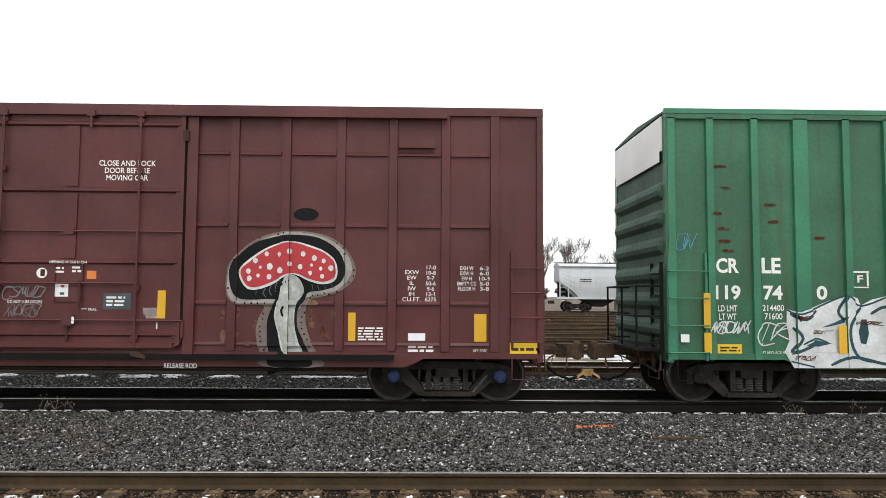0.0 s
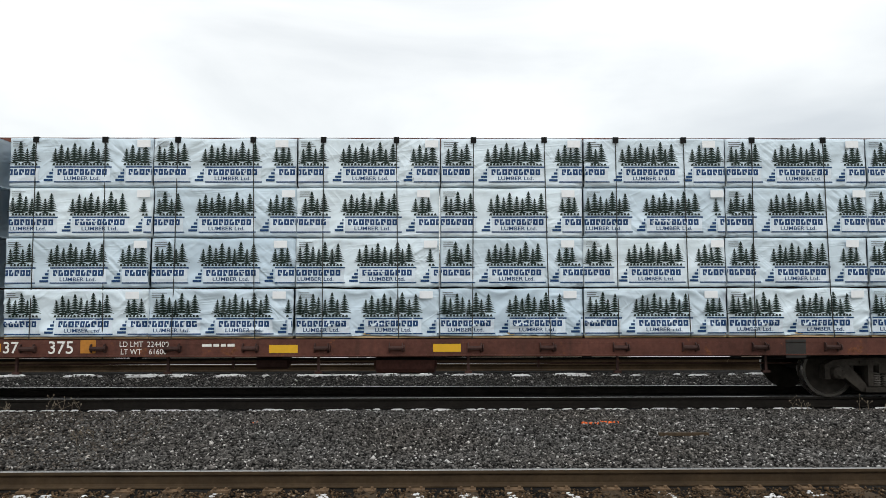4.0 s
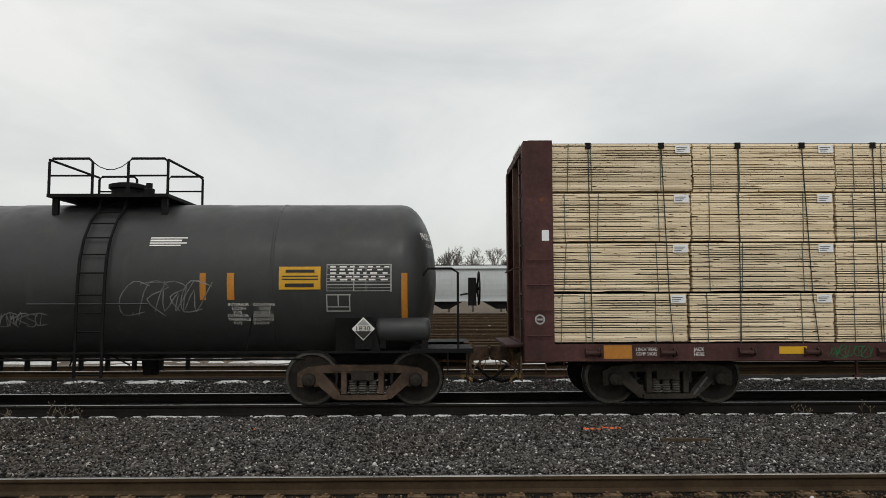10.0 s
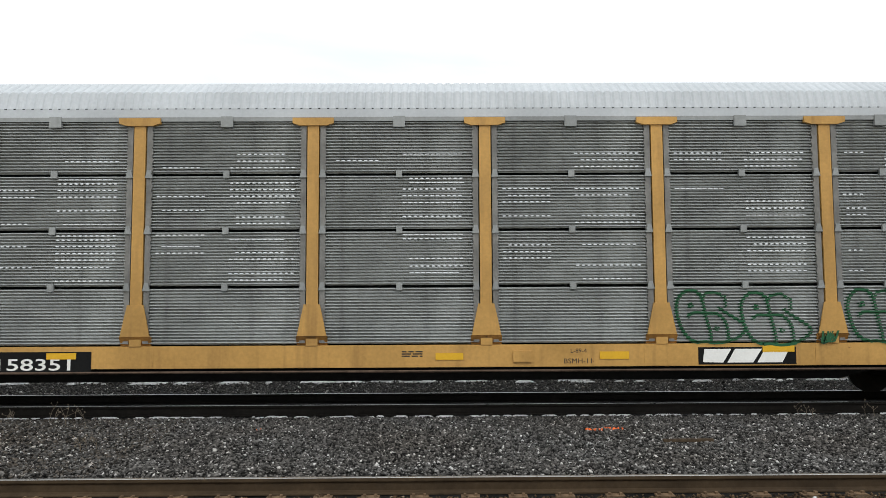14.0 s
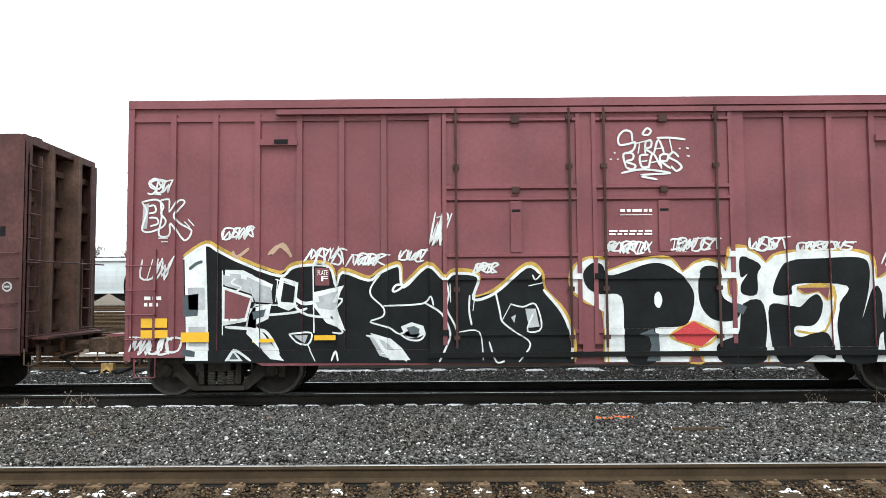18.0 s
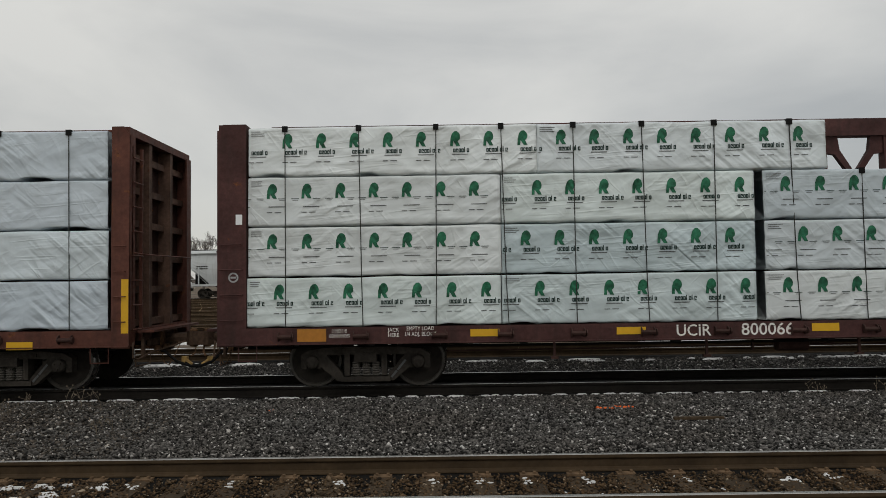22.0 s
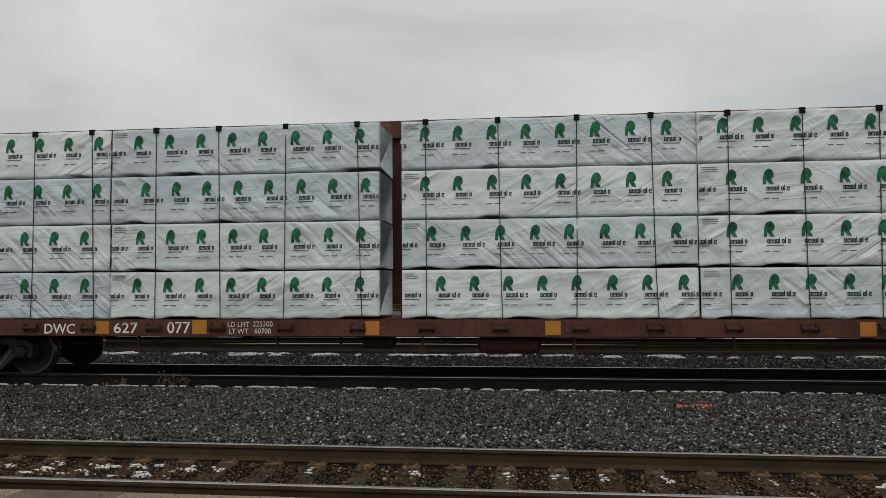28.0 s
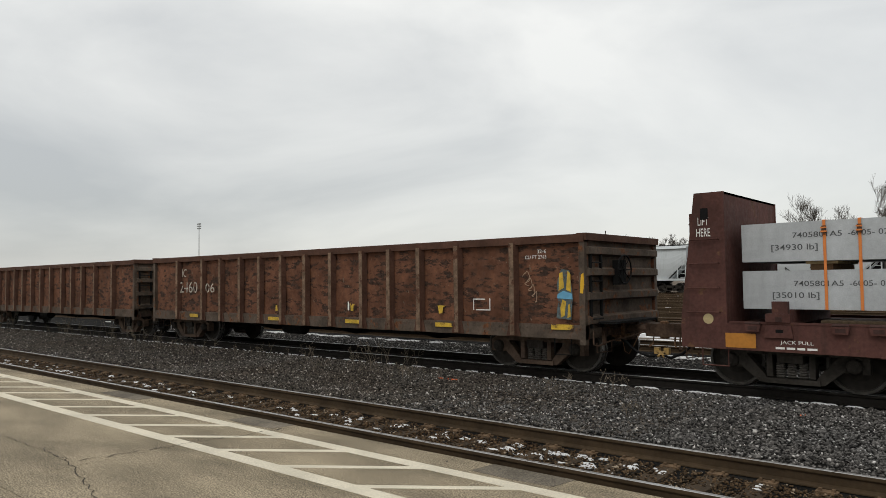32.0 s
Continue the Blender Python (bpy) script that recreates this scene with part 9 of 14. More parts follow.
# ---- lettering and paint on the cars ----
# maroon boxcar
lettering(mushroom_box, 'AO', -6.83, -6.38, 2.44, 2.69, -1.556, LETTER, 0.03)
lettering(mushroom_box, 'K', -5.94, -5.69, 2.44, 2.69, -1.556, LETTER, 0.03)
lettering(mushroom_box, '11', -6.74, -6.46, 1.98, 2.21, -1.556, LETTER, 0.03)
lettering(mushroom_box, '51', -5.86, -5.53, 1.97, 2.2, -1.556, LETTER, 0.03)
lettering(mushroom_box, '93', -5.01, -4.6, 1.96, 2.21, -1.556, LETTER, 0.03)
lettering(mushroom_box, 'LD LMT\nLT WT', -5.9, -5.51, 1.36, 1.62, -1.556, LETTER, 0.012)
lettering(mushroom_box, '213300\n72700', -5.1, -4.65, 1.36, 1.62, -1.556, LETTER, 0.012)
lettering(mushroom_box, 'F', -3.99, -3.86, 2.03, 2.17, -1.556, LETTER, 0.02)
panel(mushroom_box, "plate_frame", -4.08, -3.77, -1.556, -1.552, 2.21, 2.24, LETTER, "")
panel(mushroom_box, "plate_frame", -4.07, -3.77, -1.556, -1.552, 1.97, 2.0, LETTER, "")
panel(mushroom_box, "plate_frame", -4.08, -4.04, -1.556, -1.552, 2.0, 2.21, LETTER, "")
panel(mushroom_box, "plate_frame", -3.8, -3.77, -1.556, -1.552, 2.0, 2.21, LETTER, "")
lettering(mushroom_box, 'CLOSE AND LOCK\nDOOR BEFORE\nMOVING CAR', 0.41, 1.33, 3.66, 3.99, -1.639, LETTER, 0.012)
lettering(mushroom_box, '70K', -2.37, -2.16, 0.955, 1.04, -1.592, LETTER, 0.012)
lettering(mushroom_box, 'RELEASE ROD', 1.55, 2.08, 0.62, 0.7, -1.6, LETTER, 0.012)
lettering(mushroom_box, 'EXW\nEW\nIL\nIW\nIH\nCU.FT.', 5.38, 5.68, 1.72, 2.23, -1.556, LETTER, 0.005)
lettering(mushroom_box, '17-0\n10-8\n9-7\n50-6\n9-6\n13-1\n6275', 5.75, 5.93, 1.72, 2.31, -1.556, LETTER, 0.005)
lettering(mushroom_box, 'EXH W\nEXW H\nEW H\nEMPTY CG\nFLOOR H', 6.28, 6.59, 1.9, 2.3, -1.556, LETTER, 0.005)
lettering(mushroom_box, '6-2\n6-0\n10-9\n5-0\n3-8', 6.64, 6.83, 1.9, 2.3, -1.556, LETTER, 0.005)
lettering(mushroom_box, 'LIFT AND\nJACK HERE', -6.9, -6.62, 0.87, 0.99, -1.556, LETTER, 0)
lettering(mushroom_box, 'LIFT AND\nJACK HERE', 6.52, 6.78, 0.83, 0.95, -1.556, LETTER, 0)
bars(mushroom_box, -5.78, -5.54, 0.86, 1.05, -1.556, 3, LETTER, seed=23)
bars(mushroom_box, 5.48, 5.9, 0.88, 1.02, -1.556, 2, LETTER, seed=24)
bars(mushroom_box, 4.66, 5.07, 1.07, 1.3, -1.556, 5, LETTER, seed=25)
lettering(mushroom_box, 'UNLATCH\nTO CLOSE\nDOOR', 1.2, 1.48, 1.42, 1.59, -1.639, LETTER, 0.004)
panel(mushroom_box, "arrow_mark", 1.42, 1.44, -1.642, -1.638, 1.25, 1.35, LETTER, "")
lettering(mushroom_box, 'SEAL', 0.32, 0.46, 1.54, 1.58, -1.639, LETTER, 0.004)
panel(mushroom_box, "arrow_mark", 0.21, 0.3, -1.642, -1.638, 1.56, 1.57, LETTER, "")
lettering(mushroom_box, 'DO NOT LUBE DOORS', -0.97, -0.42, 1.65, 1.7, -1.642, LETTER, 0.004)
scrawl(mushroom_box, -1.04, -0.42, 1.71, 1.92, 9, 0.016, GRAF_FAINT, "flat_door", 2, 31)
scrawl(mushroom_box, -0.98, -0.46, 1.43, 1.64, 16, 0.012, GRAF_FAINT, "flat_door", 2, 32)
panel(mushroom_box, "disc_slot", -0.46, -0.39, -1.649, -1.645, 2.09, 2.2, DARK_MAROON, "")
panel(mushroom_box, "placard_patch", -0.13, -0.07, -1.645, -1.641, 1.91, 1.95, GRAF_RED, "")
panel(mushroom_box, "placard_patch", -0.14, -0.07, -1.645, -1.641, 1.79, 1.83, GRAF_SLATE, "")
bars(mushroom_box, -0.24, -0.09, 2.13, 2.25, -1.642, 2, LETTER, seed=36)
bars(mushroom_box, 0.04, 0.19, 2.14, 2.26, -1.642, 2, LETTER, seed=37)
panel(mushroom_box, "tape", 0.08, 0.13, -1.7, -1.696, 1.33, 1.44, PAPER_DAYLIGHT, "")
panel(mushroom_box, "notice", 5.48, 5.76, -1.556, -1.552, 1.08, 1.2, PAPER_DAYLIGHT, "")
reflector(mushroom_box, -6.9, -6.69, 1.1, 1.57, -1.556)
reflector(mushroom_box, -4.65, -4.49, 1.09, 1.57, -1.556)
reflector(mushroom_box, 4.5, 4.62, 1.07, 1.53, -1.556)
reflector(mushroom_box, 6.56, 6.76, 1.07, 1.52, -1.556)
reflector(mushroom_box, -1.58, -1.44, 1.44, 1.88, -1.64)
reflector(mushroom_box, 1.43, 1.56, 1.42, 1.87, -1.64)
panel(mushroom_box, "notice", -7.43, -7.18, -1.6, -1.596, 0.9, 1.07, SIGN, "yellow clearance notice")
panel(mushroom_box, "notice", 7.14, 7.63, -1.6, -1.596, 0.88, 1.06, SIGN, "yellow clearance notice")
bars(mushroom_box, 7.17, 7.59, 0.91, 0.99, -1.606, 1, DARK_LETTER, seed=48)
panel(mushroom_box, "notice", -0.23, -0.01, -1.64, -1.636, 1.76, 1.97, PAPER_DAYLIGHT, "white placard")
panel(mushroom_box, "notice", 0.28, 0.43, -1.64, -1.636, 2.05, 2.18, ORANGE_STRAP, "orange placard")
panel(mushroom_box, "notice", 0.56, 1.0, -1.64, -1.636, 1.56, 1.82, GRAF_SLATE, "dark placard")
bars(mushroom_box, 0.61, 0.91, 1.6, 1.78, -1.643, 3, LETTER, seed=52)
lettering(mushroom_box, 'OPENING W 10-0 H 12-4', -0.30, 0.30, 2.295, 2.34, -1.7, LETTER, 0.01)
lettering(mushroom_box, 'SECURITY\nDEVICE\nONLY', -1.65, -1.39, 3.02, 3.19, -1.64, LETTER, 0.012)
plate(mushroom_box, [(-1.63, 2.90), (-1.57, 2.97), (-1.51, 2.98), (-1.56, 2.93)], -1.64, LETTER, "arrow_mark")
part("disc", Shape().lathe([(-1.646, 0.085), (-1.640, 0.085)], "y", 20, (-0.44, 0, 2.14)), LETTER, mushroom_box, "white inspection disc")
stroke(mushroom_box, [(-1.55, 2.49), (-1.14, 2.72)], 0.07, TAPE, "flat_door", 1, "tape")
stroke(mushroom_box, [(-1.71, 1.79), (-1.44, 2.03)], 0.07, TAPE, "flat_door", 1, "tape")
stroke(mushroom_box, [(-1.58, 2.31), (-1.37, 2.34)], 0.07, TAPE, "flat_door", 1, "tape")
plate(mushroom_box, [(-2.46, 2.40), (-2.38, 2.40), (-2.31, 2.45), (-2.36, 2.55), (-2.46, 2.56)], -1.556, PAPER_DAYLIGHT, "tape")
plate(mushroom_box, [(-2.25, 2.40), (-2.16, 2.42), (-2.14, 2.50), (-2.20, 2.56), (-2.22, 2.50), (-2.28, 2.47)], -1.556, PAPER_DAYLIGHT, "tape")
plate(mushroom_box, [(-2.04, 2.38), (-1.86, 2.39), (-1.85, 2.60), (-1.98, 2.60), (-2.03, 2.56), (-1.99, 2.48)], -1.645, GALV, "tape")
plate(mushroom_box, [(-2.04, 2.31), (-1.98, 2.36), (-1.86, 2.42), (-1.86, 2.46), (-2.03, 2.37)], -1.648, TAPE, "tape")
plate(mushroom_box, [(-1.93, 2.68), (-1.86, 2.66), (-1.85, 2.71), (-1.89, 2.73)], -1.645, PAPER_DAYLIGHT, "tape")
plate(mushroom_box, [(-2.65, 3.04), (-2.58, 3.03), (-2.57, 3.13), (-2.64, 3.15)], -1.606, PAPER_DAYLIGHT, "tape")
plate(mushroom_box, [(-2.62, 2.95), (-2.55, 2.95), (-2.55, 2.99), (-2.61, 3.00)], -1.606, PAPER_DAYLIGHT, "tape")
# the painted mushroom
blob_of_paint(mushroom_box, [(2.49, 2.01), (2.56, 2.32), (2.8, 2.6), (3.1, 2.78), (3.5, 2.86), (3.9, 2.84), (4.24, 2.74), (4.48, 2.53), (4.61, 2.27), (4.57, 2.06), (4.35, 1.87), (4.07, 1.79), (3.85, 1.71), (3.8, 1.44), (3.87, 1.13), (4.0, 0.87), (4.09, 0.66), (3.14, 0.66), (3.06, 0.91), (3.0, 1.19), (3.04, 1.43), (3.12, 1.64), (2.73, 1.64), (2.55, 1.76)], GRAF_HAZE, "ribbed", 0, "graffiti")
blob_of_paint(mushroom_box, [(2.53, 2.01), (2.58, 2.3), (2.81, 2.56), (3.12, 2.74), (3.5, 2.84), (3.9, 2.81), (4.22, 2.7), (4.45, 2.51), (4.55, 2.27), (4.5, 2.09), (4.32, 1.9), (4.06, 1.83), (3.81, 1.77), (3.74, 1.68), (3.68, 1.59), (3.25, 1.68), (2.73, 1.67), (2.57, 1.78)], GRAF_PALE, "ribbed", 0, "graffiti")
blob_of_paint(mushroom_box, [(2.56, 2.22), (2.68, 2.44), (2.95, 2.66), (3.23, 2.75), (3.53, 2.8), (3.93, 2.77), (4.21, 2.64), (4.37, 2.48), (4.44, 2.27), (4.41, 2.08), (4.29, 1.96), (4.07, 1.89), (3.84, 1.85), (3.78, 1.71), (3.68, 1.59), (3.67, 1.31), (3.76, 1.1), (3.87, 0.87), (3.9, 0.66), (3.26, 0.66), (3.21, 0.89), (3.18, 1.19), (3.19, 1.43), (3.27, 1.65), (3.29, 1.74), (2.91, 1.73), (2.7, 1.76), (2.59, 1.92)], GRAF_BLACK, "ribbed", 1, "graffiti")
blob_of_paint(mushroom_box, [(2.71, 2.22), (2.84, 2.37), (3.11, 2.56), (3.38, 2.67), (3.6, 2.69), (3.85, 2.63), (4.1, 2.53), (4.28, 2.37), (4.32, 2.17), (4.26, 2.04), (4.07, 1.99), (3.85, 2.04), (3.64, 2.14), (3.49, 2.13), (3.27, 1.99), (3.03, 1.9), (2.85, 1.91), (2.73, 2.06)], GRAF_WHITE, "ribbed", 2, "graffiti")
blob_of_paint(mushroom_box, [(2.74, 2.22), (2.86, 2.34), (3.12, 2.53), (3.39, 2.65), (3.6, 2.67), (3.84, 2.6), (4.08, 2.51), (4.25, 2.36), (4.29, 2.17), (4.23, 2.08), (4.07, 2.03), (3.87, 2.07), (3.65, 2.16), (3.48, 2.15), (3.26, 2.03), (3.02, 1.94), (2.86, 1.95), (2.76, 2.08)], GRAF_RED, "ribbed", 3, "graffiti")
drape(mushroom_box, [(3.19, 2.48), (3.18, 2.45), (3.16, 2.44), (3.13, 2.45), (3.12, 2.48), (3.13, 2.51), (3.15, 2.52), (3.18, 2.51)], GRAF_WHITE, "ribbed", 4, "graffiti")
drape(mushroom_box, [(3.02, 2.37), (3.0, 2.33), (2.98, 2.32), (2.95, 2.33), (2.93, 2.37), (2.94, 2.4), (2.97, 2.42), (3.0, 2.4)], GRAF_WHITE, "ribbed", 4, "graffiti")
drape(mushroom_box, [(3.26, 2.27), (3.24, 2.23), (3.21, 2.22), (3.17, 2.23), (3.16, 2.27), (3.17, 2.31), (3.2, 2.33), (3.24, 2.32)], GRAF_WHITE, "ribbed", 4, "graffiti")
drape(mushroom_box, [(2.9, 2.2), (2.89, 2.16), (2.86, 2.15), (2.84, 2.16), (2.82, 2.19), (2.83, 2.23), (2.86, 2.24), (2.89, 2.23)], GRAF_WHITE, "ribbed", 4, "graffiti")
drape(mushroom_box, [(2.92, 2.08), (2.91, 2.05), (2.88, 2.03), (2.85, 2.04), (2.84, 2.08), (2.85, 2.11), (2.88, 2.13), (2.91, 2.11)], GRAF_WHITE, "ribbed", 4, "graffiti")
drape(mushroom_box, [(3.08, 2.26), (3.07, 2.24), (3.05, 2.23), (3.04, 2.24), (3.03, 2.26), (3.03, 2.28), (3.05, 2.29), (3.07, 2.28)], GRAF_WHITE, "ribbed", 4, "graffiti")
drape(mushroom_box, [(3.05, 2.13), (3.04, 2.1), (3.02, 2.09), (3.0, 2.1), (2.99, 2.13), (3.0, 2.15), (3.02, 2.16), (3.04, 2.15)], GRAF_WHITE, "ribbed", 4, "graffiti")
drape(mushroom_box, [(3.24, 2.11), (3.23, 2.07), (3.2, 2.06), (3.17, 2.07), (3.16, 2.1), (3.17, 2.14), (3.2, 2.15), (3.23, 2.14)], GRAF_WHITE, "ribbed", 4, "graffiti")
drape(mushroom_box, [(3.43, 2.21), (3.41, 2.17), (3.38, 2.16), (3.34, 2.17), (3.33, 2.21), (3.34, 2.25), (3.38, 2.27), (3.41, 2.25)], GRAF_WHITE, "ribbed", 4, "graffiti")
drape(mushroom_box, [(3.4, 2.48), (3.39, 2.45), (3.36, 2.43), (3.34, 2.45), (3.33, 2.48), (3.34, 2.5), (3.36, 2.52), (3.39, 2.5)], GRAF_WHITE, "ribbed", 4, "graffiti")
drape(mushroom_box, [(3.57, 2.52), (3.56, 2.49), (3.53, 2.48), (3.5, 2.49), (3.49, 2.52), (3.5, 2.56), (3.53, 2.57), (3.56, 2.56)], GRAF_WHITE, "ribbed", 4, "graffiti")
drape(mushroom_box, [(3.57, 2.32), (3.56, 2.29), (3.53, 2.28), (3.51, 2.29), (3.5, 2.32), (3.51, 2.35), (3.53, 2.36), (3.56, 2.35)], GRAF_WHITE, "ribbed", 4, "graffiti")
drape(mushroom_box, [(3.79, 2.49), (3.78, 2.45), (3.75, 2.44), (3.72, 2.45), (3.71, 2.48), (3.72, 2.52), (3.75, 2.53), (3.77, 2.52)], GRAF_WHITE, "ribbed", 4, "graffiti")
drape(mushroom_box, [(3.74, 2.28), (3.73, 2.24), (3.7, 2.23), (3.68, 2.24), (3.66, 2.27), (3.68, 2.31), (3.7, 2.32), (3.73, 2.31)], GRAF_WHITE, "ribbed", 4, "graffiti")
drape(mushroom_box, [(3.9, 2.17), (3.89, 2.15), (3.87, 2.13), (3.85, 2.14), (3.84, 2.17), (3.84, 2.2), (3.87, 2.21), (3.89, 2.2)], GRAF_WHITE, "ribbed", 4, "graffiti")
drape(mushroom_box, [(3.91, 2.3), (3.91, 2.28), (3.89, 2.28), (3.87, 2.28), (3.87, 2.3), (3.87, 2.32), (3.89, 2.33), (3.91, 2.32)], GRAF_WHITE, "ribbed", 4, "graffiti")
drape(mushroom_box, [(3.98, 2.42), (3.96, 2.38), (3.93, 2.37), (3.9, 2.38), (3.89, 2.42), (3.9, 2.45), (3.93, 2.47), (3.96, 2.45)], GRAF_WHITE, "ribbed", 4, "graffiti")
drape(mushroom_box, [(4.12, 2.37), (4.11, 2.34), (4.09, 2.33), (4.06, 2.34), (4.05, 2.37), (4.06, 2.4), (4.09, 2.41), (4.11, 2.4)], GRAF_WHITE, "ribbed", 4, "graffiti")
drape(mushroom_box, [(4.07, 2.25), (4.06, 2.22), (4.04, 2.21), (4.02, 2.22), (4.01, 2.25), (4.02, 2.27), (4.04, 2.28), (4.06, 2.27)], GRAF_WHITE, "ribbed", 4, "graffiti")
drape(mushroom_box, [(4.1, 2.12), (4.09, 2.09), (4.07, 2.08), (4.04, 2.09), (4.03, 2.12), (4.04, 2.15), (4.07, 2.16), (4.09, 2.15)], GRAF_WHITE, "ribbed", 4, "graffiti")
drape(mushroom_box, [(4.25, 2.25), (4.24, 2.22), (4.21, 2.2), (4.18, 2.22), (4.16, 2.25), (4.17, 2.29), (4.21, 2.3), (4.24, 2.29)], GRAF_WHITE, "ribbed", 4, "graffiti")
blob_of_paint(mushroom_box, [(3.48, 2.13), (3.62, 2.13), (3.73, 2.02), (3.77, 1.86), (3.68, 1.71), (3.63, 1.56), (3.63, 1.31), (3.68, 1.1), (3.76, 0.86), (3.47, 0.87), (3.38, 1.13), (3.3, 1.43), (3.32, 1.63), (3.38, 1.8), (3.41, 1.98)], GRAF_STEM, "ribbed", 3, "graffiti")
stroke(mushroom_box, [(3.59, 1.56), (3.58, 1.31), (3.63, 1.07), (3.67, 0.92)], 0.035, GRAF_GREY, "ribbed", 4, "graffiti")
stroke(mushroom_box, [(3.45, 1.63), (3.42, 1.55), (3.45, 1.46)], 0.035, GRAF_BLACK, "ribbed", 4, "graffiti")
stroke(mushroom_box, [(3.5, 2.05), (3.55, 1.86), (3.47, 1.7)], 0.05, GRAF_GREY, "ribbed", 4, "graffiti")
stroke(mushroom_box, [(3.7, 2.0), (3.74, 1.85), (3.65, 1.72)], 0.05, GRAF_GREY, "ribbed", 4, "graffiti")
stroke(mushroom_box, [(3.47, 2.11), (3.45, 1.98), (3.41, 1.83)], 0.03, GRAF_GREY, "ribbed", 4, "graffiti")
stroke(mushroom_box, [(3.32, 1.62), (3.31, 1.42), (3.4, 1.13), (3.45, 0.9)], 0.018, GRAF_WHITE, "ribbed", 4, "graffiti")
stroke(mushroom_box, [(3.39, 1.31), (3.45, 1.07), (3.49, 0.9)], 0.03, GRAF_GREY, "ribbed", 4, "graffiti")
stroke(mushroom_box, [(3.53, 2.05), (3.46, 2.01), (3.29, 1.88)], 0.025, GRAF_BLACK, "ribbed", 4, "graffiti")
stroke(mushroom_box, [(3.41, 2.01), (3.44, 2.07), (3.47, 2.11)], 0.02, GRAF_BLACK, "ribbed", 4, "graffiti")
stroke(mushroom_box, [(3.24, 1.97), (3.21, 1.88), (3.25, 1.8)], 0.02, GRAF_SLATE, "ribbed", 4, "graffiti")
stroke(mushroom_box, [(3.15, 1.92), (3.11, 1.84), (3.16, 1.77)], 0.02, GRAF_SLATE, "ribbed", 4, "graffiti")
stroke(mushroom_box, [(3.34, 2.03), (3.31, 1.95), (3.31, 1.86)], 0.02, GRAF_SLATE, "ribbed", 4, "graffiti")
stroke(mushroom_box, [(3.0, 1.87), (2.99, 1.81)], 0.02, GRAF_SLATE, "ribbed", 4, "graffiti")
stroke(mushroom_box, [(3.9, 1.99), (3.92, 1.9)], 0.02, GRAF_SLATE, "ribbed", 4, "graffiti")
stroke(mushroom_box, [(3.99, 1.97), (4.02, 1.9)], 0.02, GRAF_SLATE, "ribbed", 4, "graffiti")
stroke(mushroom_box, [(4.1, 1.97), (4.13, 1.92)], 0.02, GRAF_SLATE, "ribbed", 4, "graffiti")
stroke(mushroom_box, [(4.21, 2.0), (4.24, 1.95)], 0.02, GRAF_SLATE, "ribbed", 4, "graffiti")
drape(mushroom_box, [(3.05, 2.74), (3.04, 2.73), (3.03, 2.73), (3.02, 2.74), (3.03, 2.76), (3.04, 2.76)], GRAF_BLACK, "ribbed", 2, "graffiti")
drape(mushroom_box, [(2.87, 2.59), (2.86, 2.57), (2.85, 2.57), (2.84, 2.59), (2.85, 2.6), (2.86, 2.6)], GRAF_BLACK, "ribbed", 2, "graffiti")
drape(mushroom_box, [(2.64, 2.38), (2.64, 2.36), (2.62, 2.36), (2.61, 2.38), (2.62, 2.39), (2.64, 2.39)], GRAF_BLACK, "ribbed", 2, "graffiti")
drape(mushroom_box, [(2.56, 1.92), (2.56, 1.9), (2.54, 1.9), (2.53, 1.92), (2.54, 1.93), (2.56, 1.93)], GRAF_BLACK, "ribbed", 2, "graffiti")
drape(mushroom_box, [(2.67, 1.69), (2.66, 1.67), (2.65, 1.67), (2.64, 1.69), (2.65, 1.7), (2.66, 1.7)], GRAF_BLACK, "ribbed", 2, "graffiti")
drape(mushroom_box, [(2.84, 1.67), (2.83, 1.66), (2.82, 1.66), (2.81, 1.67), (2.81, 1.69), (2.83, 1.69)], GRAF_BLACK, "ribbed", 2, "graffiti")
drape(mushroom_box, [(2.95, 1.67), (2.94, 1.66), (2.92, 1.66), (2.91, 1.67), (2.92, 1.69), (2.94, 1.69)], GRAF_BLACK, "ribbed", 2, "graffiti")
drape(mushroom_box, [(3.04, 1.68), (3.04, 1.66), (3.02, 1.66), (3.01, 1.67), (3.02, 1.69), (3.04, 1.69)], GRAF_BLACK, "ribbed", 2, "graffiti")
drape(mushroom_box, [(3.16, 1.68), (3.15, 1.66), (3.14, 1.66), (3.13, 1.68), (3.14, 1.69), (3.15, 1.69)], GRAF_BLACK, "ribbed", 2, "graffiti")
drape(mushroom_box, [(3.13, 1.51), (3.13, 1.49), (3.11, 1.49), (3.1, 1.51), (3.11, 1.52), (3.12, 1.52)], GRAF_BLACK, "ribbed", 2, "graffiti")
drape(mushroom_box, [(3.12, 1.42), (3.11, 1.4), (3.1, 1.4), (3.09, 1.42), (3.1, 1.43), (3.11, 1.43)], GRAF_BLACK, "ribbed", 2, "graffiti")
drape(mushroom_box, [(3.08, 1.29), (3.07, 1.28), (3.05, 1.28), (3.05, 1.29), (3.05, 1.31), (3.07, 1.31)], GRAF_BLACK, "ribbed", 2, "graffiti")
drape(mushroom_box, [(3.08, 1.21), (3.08, 1.2), (3.06, 1.2), (3.05, 1.21), (3.06, 1.23), (3.08, 1.23)], GRAF_BLACK, "ribbed", 2, "graffiti")
drape(mushroom_box, [(3.09, 1.14), (3.08, 1.12), (3.07, 1.12), (3.06, 1.14), (3.07, 1.15), (3.08, 1.15)], GRAF_BLACK, "ribbed", 2, "graffiti")
